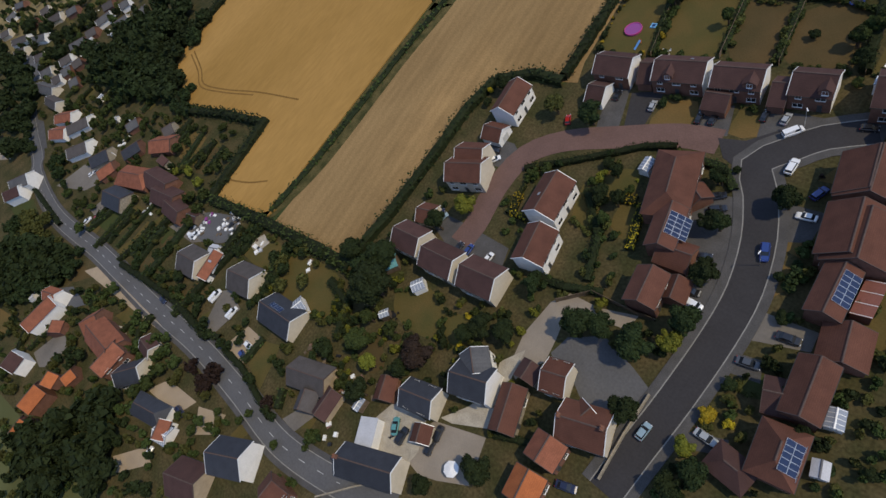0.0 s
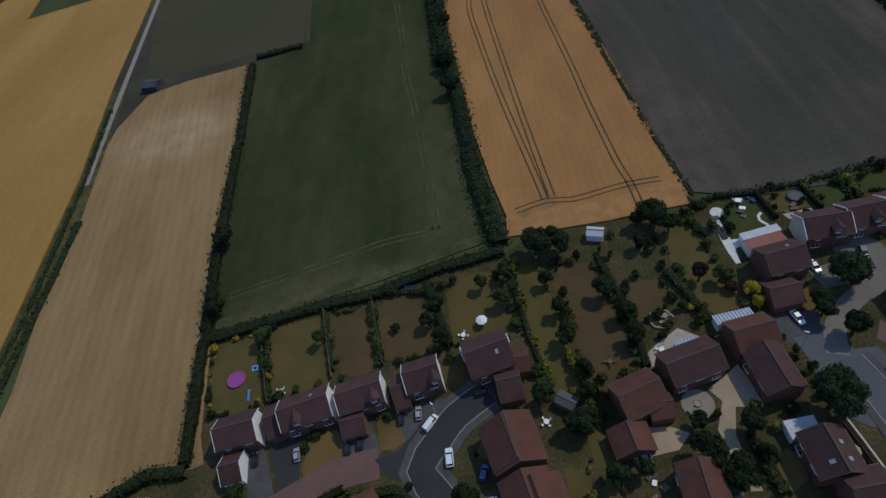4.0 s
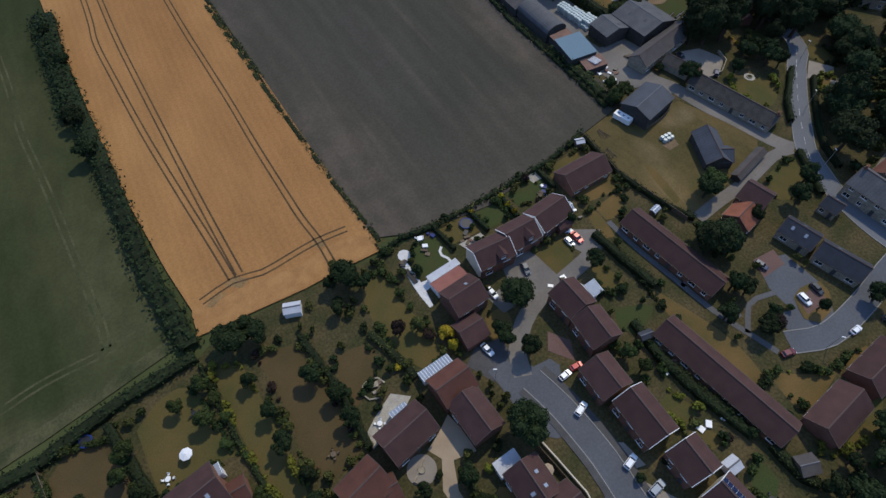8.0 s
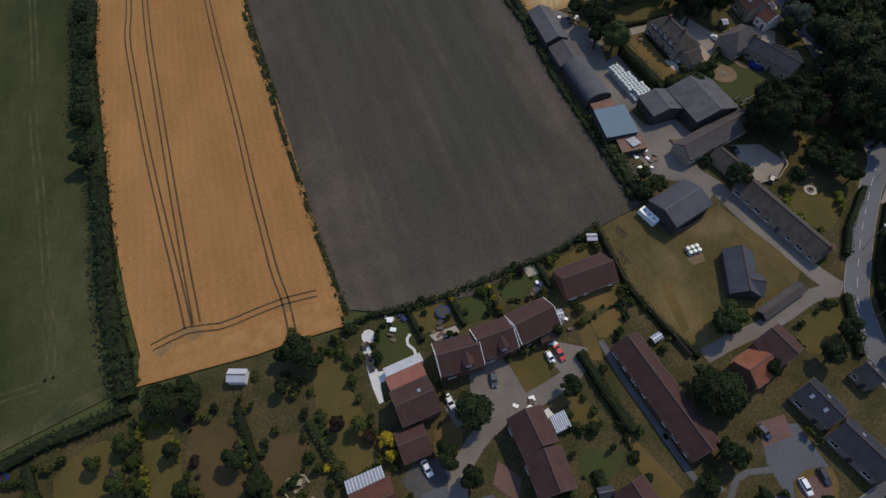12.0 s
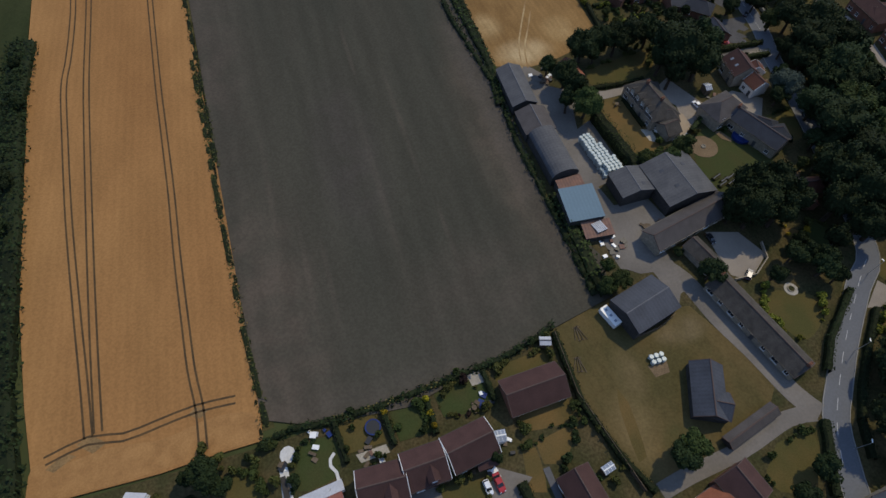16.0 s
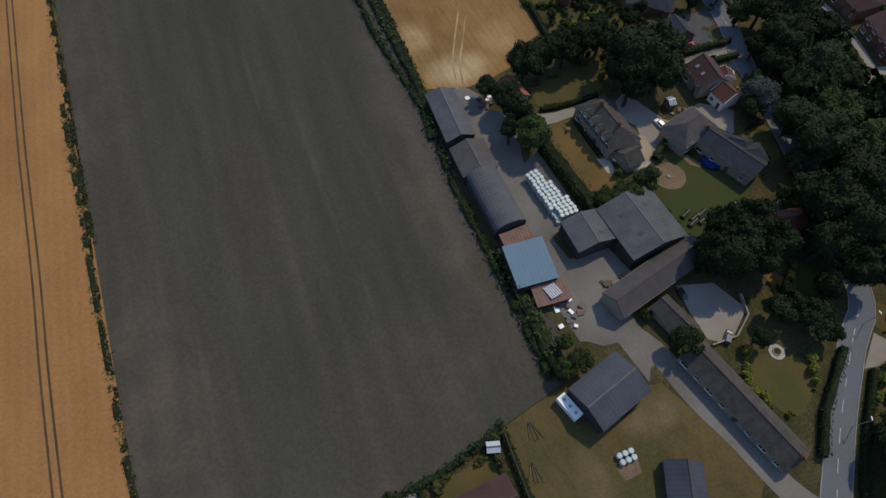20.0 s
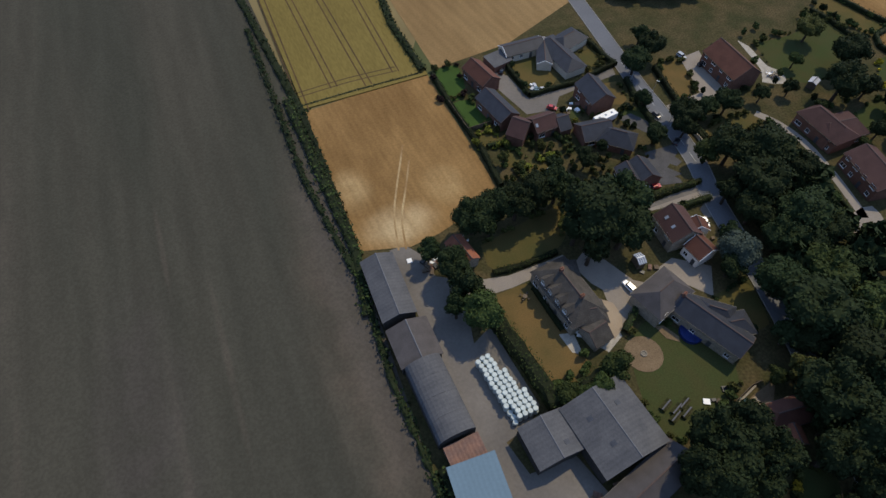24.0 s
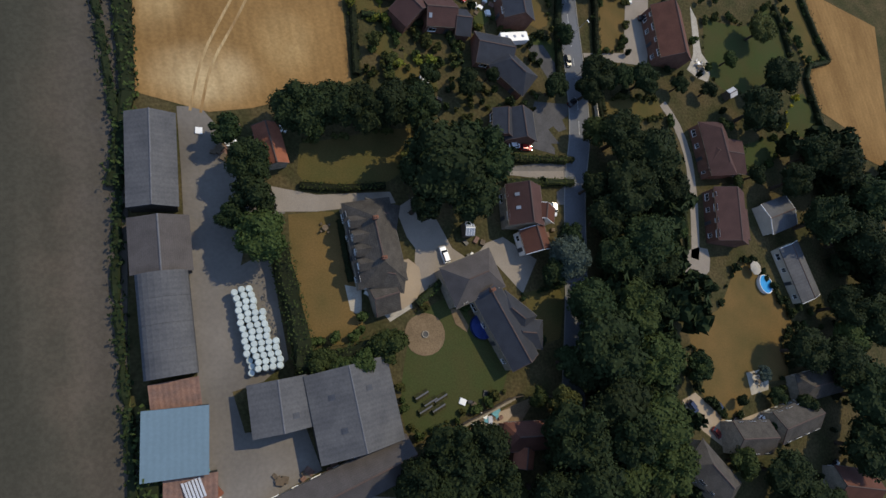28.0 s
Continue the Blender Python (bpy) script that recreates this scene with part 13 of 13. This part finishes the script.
patch('bare_patch', [(183.5, 182.0), (185.5, 181.4), (187.1, 177.7), (186.4, 176.6), (184.2, 178.5)], 0.15, M['soil'], 'bare sandy patch in a lawn', 'soil', smooth=True)
clutter(204.0, 252.8, 5, 2.0, 97, ('pvc', 'flatroof', 'timber'), 'box standing in a paved court')
clutter(185.0, 230.1, 9, 4.0, 98, ('pvc', 'flatroof', 'timber', 'pvc'), 'box standing in a planted garden')
clutter(198.8, 264.8, 7, 2.2, 99, ('flatroof', 'pvc', 'bluesheet'), 'box standing beside a lawn')
car(248.8, 149.7, -61, 'navy', 'hatch', 'parked on a gravel forecourt')
car(262.1, 145.0, 18, 'white', 'hatch', 'parked on a gravel forecourt')
car(225.7, 239.5, -88, 'black', 'hatch', 'standing on the village road')
car(208.1, 242.7, 4, 'white', 'hatch', 'parked beside a house')
car(37.1, 53.8, 2, 'black', 'hatch', 'parked beside a house')
house(44.2, 39.7, -95.4, 6.9, 6.2, 4.5, 2.1, roof='brown', wall='brick', label='two-storey red-brick house with a brown tiled roof')
house(46.8, 33.9, -95.9, 5.3, 5.8, 4.5, 2.0, roof='greytile', wall='brick', label='two-storey red-brick house with a grey tiled roof')
# houses along the valley road
house(-407.7, 231.9, 42, 7.4, 6.0, 3.6, 2.2, roof='greytile', wall='cream', windows=False, label='house among trees in the valley beyond the fields')
house(-413.5, 246.9, 28, 7.3, 6.0, 3.6, 2.2, roof='greytile', wall='white', windows=False, label='house among trees in the valley beyond the fields')
house(-444.9, 256.8, 165, 10.2, 6.0, 3.6, 2.2, roof='orange', wall='white', windows=False, label='house among trees in the valley beyond the fields')
house(-391.0, 240.5, 94, 8.4, 6.0, 3.6, 2.2, roof='terracotta', wall='white', windows=False, label='house among trees in the valley beyond the fields')
house(-365.2, 255.2, 47, 10.8, 6.0, 3.6, 2.2, roof='orange', wall='white', windows=False, label='house among trees in the valley beyond the fields')
house(-364.3, 273.9, 145, 10.2, 6.0, 3.6, 2.2, roof='terracotta', wall='white', windows=False, label='house among trees in the valley beyond the fields')
house(-366.6, 288.9, 56, 9.5, 6.0, 3.6, 2.2, roof='brown', wall='white', windows=False, label='house among trees in the valley beyond the fields')
house(-343.8, 279.8, 152, 8.3, 6.0, 3.6, 2.2, roof='greytile', wall='white', windows=False, label='house among trees in the valley beyond the fields')
house(-382.0, 251.0, 45, 8.0, 6.0, 3.6, 2.2, roof='brown', wall='white', windows=False, label='house among trees in the valley beyond the fields')
house(-623.4, 415.4, 170, 10.3, 6.0, 3.6, 2.2, roof='orange', wall='cream', windows=False, label='house among trees in the valley beyond the fields')
house(-624.5, 390.0, 1, 8.2, 6.0, 3.6, 2.2, roof='brown', wall='white', windows=False, label='house among trees in the valley beyond the fields')
house(-648.6, 456.5, 35, 8.7, 6.0, 3.6, 2.2, roof='brown', wall='cream', windows=False, label='house among trees in the valley beyond the fields')
house(-399.5, 275.2, 81, 7.9, 6.0, 3.6, 2.2, roof='brown', wall='white', windows=False, label='house among trees in the valley beyond the fields')
house(-471.7, 283.4, 15, 8.9, 6.0, 3.6, 2.2, roof='brown', wall='white', windows=False, label='house among trees in the valley beyond the fields')
house(-395.7, 217.2, 96, 8.9, 6.0, 3.6, 2.2, roof='brown', wall='white', windows=False, label='house among trees in the valley beyond the fields')
house(-402.2, 260.7, 180, 7.8, 6.0, 3.6, 2.2, roof='greytile', wall='white', windows=False, label='house among trees in the valley beyond the fields')
house(265.4, 214.3, -89.6, 14.4, 8.6, 4.0, 2.4, roof='brown', wall='brick', hip=2.5, label='two-storey red-brick house with a dark brown hipped roof', sides=(-1,))
house(268.0, 212.6, -8.2, 13.3, 9.1, 3.6, 2.0, roof='brown', wall='brick', hip=2.2, label='side wing of a house with a dark brown roof', sides=(-1,))
house(263.8, 195.7, -101.6, 13.9, 9.6, 4.3, 2.5, roof='brown', wall='brick', hip=0, label='two-storey red-brick house with a brown tiled roof', sides=(-1,))
house(267.1, 193.8, 79.2, 8.0, 6.9, 3.0, 1.8, roof='brown', wall='brick', hip=0, label='single-storey red-brick house wing with a brown tiled roof', sides=(-1,))
house(283.0, 195.2, 11.6, 10.2, 8.0, 3.2, 1.1, roof='sheet', wall='cream', hip=0, label='low cream building under a grey sheet roof', sides=(-1,))
house(285.4, 179.1, -77.5, 15.3, 7.3, 3.0, 1.0, roof='sheet', wall='cream', hip=0, label='long low cream building under a grey sheet roof', sides=(-1,))
house(-192.0, 500.0, -70, 16.0, 9.0, 3.5, 1.8, roof='flatroof', wall='white', windows=False, label='pale farm building among distant fields', category='barn')
house(-184.0, 505.0, 25, 12.0, 8.0, 3.5, 1.8, roof='sheet', wall='white', windows=False, label='pale farm building among distant fields', category='barn')
house(-174.0, 501.0, 20, 18.0, 9.0, 3.5, 1.8, roof='flatroof', wall='white', windows=False, label='pale farm building among distant fields', category='barn')
house(-163.0, 499.0, -65, 12.0, 7.0, 3.5, 1.8, roof='sheet', wall='white', windows=False, label='pale farm building among distant fields', category='barn')
house(-155.0, 506.0, -65, 10.0, 7.0, 3.5, 1.8, roof='brown', wall='brick', windows=False, label='brick farmhouse with a brown roof among distant fields', category='house')
house(-207.0, 494.0, -70, 14.0, 8.0, 3.5, 1.8, roof='sheet', wall='white', windows=False, label='pale farm building among distant fields', category='barn')
house(-101.0, 742.0, 20, 12.0, 8.0, 3.5, 1.8, roof='sheet', wall='white', windows=False, label='pale farm building among distant fields', category='barn')
house(-82.0, 735.0, 20, 10.0, 7.0, 3.5, 1.8, roof='flatroof', wall='white', windows=False, label='pale farm building among distant fields', category='barn')
house(-72.0, 788.0, 20, 14.0, 8.0, 3.5, 1.8, roof='brown', wall='brick', windows=False, label='brick farmhouse with a brown roof among distant fields', category='house')
house(53.0, 491.0, -65, 14.0, 9.0, 3.5, 1.8, roof='sheet', wall='white', windows=False, label='pale farm building among distant fields', category='barn')
house(77.0, 501.0, 25, 12.0, 8.0, 3.5, 1.8, roof='flatroof', wall='white', windows=False, label='pale farm building among distant fields', category='barn')

# shrubs along the lawns
for i, pts in enumerate(LAWNS):
    border(pts, ("dark", "mid", "olive", "mid", "dark", "lime", "olive", "mid")[i % 8], i)
    if i % 3 == 0:
        border(pts, ("gold", "lime", "copper", "olive")[i % 4], 500 + i, 0.12)

# trees beyond the main road
woods('far_wood', spread([(-122, -44, 4.6, 9), (-121, -40, 3.4, 7), (-130, -44, 3.3, 7), (-100, -35, 3.2, 7)], 0), 'copper', 'trees among houses beyond the main road', True)
woods('far_wood', spread([(-265, -59, 5.8, 11), (-278, -60, 5.4, 10), (-256, -59, 4.1, 8), (-246, -59, 3.3, 7), (-273, -66, 4.5, 9), (-136, -27, 1.2, 4), (-145, -14, 1.2, 4), (-118, -1, 1.0, 4), (-131, -7, 3.7, 7), (-117, -7, 2.3, 6), (-135, -17, 3.3, 7), (-127, -0, 3.3, 7), (-123, -12, 2.1, 5)], 0), 'olive', 'trees among houses beyond the main road', True)
woods('far_wood', spread([(-256, -70, 7.5, 13), (-242, -66, 6.4, 12), (-231, -60, 6.0, 11), (-220, -57, 5.1, 10), (-247, -75, 7.1, 13), (-230, -70, 7.1, 13), (-224, -65, 4.6, 9), (-234, -78, 6.0, 11), (-224, -73, 3.4, 7), (-263, -75, 7.1, 13), (-226, -54, 3.5, 7), (-285, -69, 5.6, 10), (-161, -101, 4.3, 8), (-157, -94, 4.2, 8), (-147, -87, 4.0, 8), (-146, -95, 3.8, 8), (-137, -88, 3.6, 7), (-133, -80, 3.3, 7), (-153, -102, 3.7, 7), (-129, -84, 2.6, 6)], 0), 'dark', 'trees among houses beyond the main road', True)
woods('far_wood', spread([(-137, -73, 2.8, 6), (-147, -78, 3.0, 7), (-155, -84, 2.8, 6), (-141, -66, 2.7, 6), (-150, -71, 2.1, 5), (-118, -75, 2.2, 5), (-114, -73, 1.6, 4), (-416, -22, 12.2, 16), (-393, -25, 9.6, 16), (-376, -33, 11.6, 16), (-374, -32, 7.5, 13), (-376, -41, 7.4, 13), (-361, -38, 5.8, 11), (-349, -44, 6.6, 12), (-337, -44, 5.2, 10), (-449, -17, 8.4, 15), (-405, 7, 7.3, 13), (-404, 14, 7.3, 13), (-493, 9, 7.8, 14), (-458, 9, 7.9, 14)], 20), 'dark', 'trees among houses beyond the main road', True)
woods('far_wood', spread([(-412, 28, 6.7, 12), (-420, 19, 6.1, 11), (-431, 11, 6.4, 12), (-422, 0, 5.3, 10), (-343, 9, 5.1, 10), (-330, 14, 6.6, 12), (-341, 3, 4.5, 9), (-326, 18, 7.6, 13), (-320, 24, 8.5, 15), (-313, 29, 7.2, 13), (-301, 35, 7.8, 14), (-282, 34, 8.1, 14), (-288, 42, 7.4, 13), (-285, 49, 7.3, 13), (-304, 51, 6.9, 12), (-287, 57, 6.4, 12), (-319, 44, 5.2, 10), (-291, 27, 7.5, 13), (-274, 27, 6.9, 12), (-262, 26, 5.7, 11)], 40), 'dark', 'trees among houses beyond the main road', True)
woods('far_wood', spread([(-248, 23, 5.3, 10), (-245, 16, 5.2, 10), (-269, 19, 5.9, 11), (-289, 17, 5.5, 10), (-289, 10, 7.3, 13), (-303, 8, 6.8, 12), (-304, 17, 6.9, 12), (-279, 11, 4.3, 8), (-258, 17, 4.8, 9), (-238, 17, 4.3, 8), (-295, 4, 4.6, 9), (-290, 29, 5.5, 10), (-279, 47, 5.3, 10), (-287, 60, 5.5, 10), (-299, -35, 5.3, 10), (-291, -40, 4.6, 9), (-278, -42, 3.5, 7), (-301, -40, 4.0, 8), (-190, -39, 3.4, 7), (-180, -37, 3.3, 7)], 60), 'dark', 'trees among houses beyond the main road', True)
woods('far_wood', spread([(-171, -37, 3.1, 7), (-170, -33, 2.6, 6), (-161, -34, 2.9, 6), (-153, -34, 2.7, 6), (-146, -34, 2.6, 6), (-148, -31, 2.3, 5), (-164, -31, 2.1, 5), (-185, -32, 2.9, 6), (-180, -27, 2.8, 6), (-171, -26, 2.7, 6), (-139, -35, 2.1, 5), (-194, -34, 2.5, 6), (-185, -74, 2.7, 6), (-178, -71, 2.5, 6), (-179, -75, 2.1, 5), (-187, -78, 1.8, 5), (-128, -35, 1.7, 4), (-125, -34, 1.5, 4), (-123, -31, 1.4, 4), (-135, -36, 1.5, 4)], 80), 'dark', 'trees among houses beyond the main road', True)
woods('far_wood', spread([(-124, -29, 1.3, 4), (-105, -27, 1.7, 5), (-103, -28, 1.3, 4), (-110, -35, 1.7, 5), (-96, -37, 1.3, 4), (-99, -37, 1.2, 4), (-133, -7, 2.2, 5), (-131, -3, 2.0, 5), (-129, 0, 2.0, 5), (-127, -8, 2.1, 5), (-127, -12, 1.8, 5), (-127, -16, 1.7, 5), (-125, -1, 1.8, 5), (-128, -19, 1.4, 4), (-149, -8, 2.1, 5), (-149, -13, 1.8, 5), (-149, -4, 1.9, 5), (-119, 2, 1.7, 5), (-113, 2, 1.7, 5), (-95, -16, 2.5, 6)], 100), 'dark', 'trees among houses beyond the main road', True)
woods('far_wood', spread([(-82, -33, 2.6, 6)], 120), 'dark', 'trees among houses beyond the main road', True)
woods('far_wood', spread([(-171, -104, 3.8, 8), (-169, -97, 2.7, 6), (-143, -62, 2.4, 6), (-141, -58, 2.0, 5), (-141, -53, 2.4, 6), (-145, -73, 2.0, 5), (-304, -13, 3.7, 8), (-289, -11, 3.9, 8), (-286, -7, 3.9, 8), (-308, -8, 3.3, 7), (-299, -4, 3.7, 8), (-277, -2, 3.8, 8), (-271, 2, 3.7, 8), (-260, 1, 3.1, 7), (-277, -6, 3.3, 7), (-271, 11, 3.3, 7), (-279, -15, 2.9, 6), (-271, -11, 3.2, 7), (-335, -9, 3.8, 8), (-359, -29, 3.5, 7)], 0), 'mid', 'trees among houses beyond the main road', True)
woods('far_wood', spread([(-320, -8, 3.0, 7), (-239, 10, 3.2, 7), (-225, 12, 3.3, 7), (-217, 13, 2.9, 6), (-208, 18, 3.1, 7), (-221, 6, 2.9, 6), (-204, 4, 2.9, 6), (-195, 2, 2.8, 6), (-202, 15, 2.7, 6), (-200, 18, 2.7, 6), (-184, -1, 2.6, 6), (-184, -6, 2.5, 6), (-181, -11, 2.5, 6), (-190, -10, 2.4, 6), (-180, -16, 2.2, 5), (-221, 1, 2.5, 6), (-190, 10, 2.2, 5), (-190, 5, 2.2, 5), (-256, -43, 3.5, 7), (-252, -40, 3.1, 7)], 20), 'mid', 'trees among houses beyond the main road', True)
woods('far_wood', spread([(-248, -45, 3.0, 7), (-244, -39, 2.7, 6), (-270, -43, 3.0, 7), (-237, -47, 2.5, 6), (-192, -54, 2.9, 6), (-186, -53, 2.6, 6), (-198, -58, 2.2, 5), (-189, -50, 2.1, 5), (-188, -59, 1.9, 5), (-168, -49, 1.9, 5), (-161, -49, 1.8, 5), (-152, -49, 2.1, 5), (-145, -48, 2.1, 5), (-146, -51, 2.0, 5), (-138, -48, 2.0, 5), (-149, -46, 1.7, 4), (-151, -57, 1.5, 4), (-161, -58, 1.6, 4), (-139, -65, 2.0, 5), (-115, -52, 1.7, 5)], 40), 'mid', 'trees among houses beyond the main road', True)
woods('far_wood', spread([(-115, -55, 1.7, 5), (-123, -56, 1.3, 4), (-111, -51, 1.2, 4), (-112, -47, 1.3, 4), (-104, -44, 1.3, 4), (-103, -41, 1.2, 4), (-113, -57, 1.2, 4), (-113, -60, 1.4, 4), (-118, -62, 1.3, 4), (-90, -41, 1.3, 4), (-82, -33, 1.9, 5), (-82, -32, 1.2, 4), (-82, -36, 0.9, 3), (-83, -45, 1.1, 4), (-79, -43, 1.3, 4), (-97, -16, 3.5, 7), (-98, -9, 2.6, 6)], 60), 'mid', 'trees among houses beyond the main road', True)
woods('far_wood', spread([(-193, -4, 1.9, 5), (-203, -3, 2.0, 5), (-211, -6, 1.5, 4)], 0), 'lime', 'trees among houses beyond the main road', True)
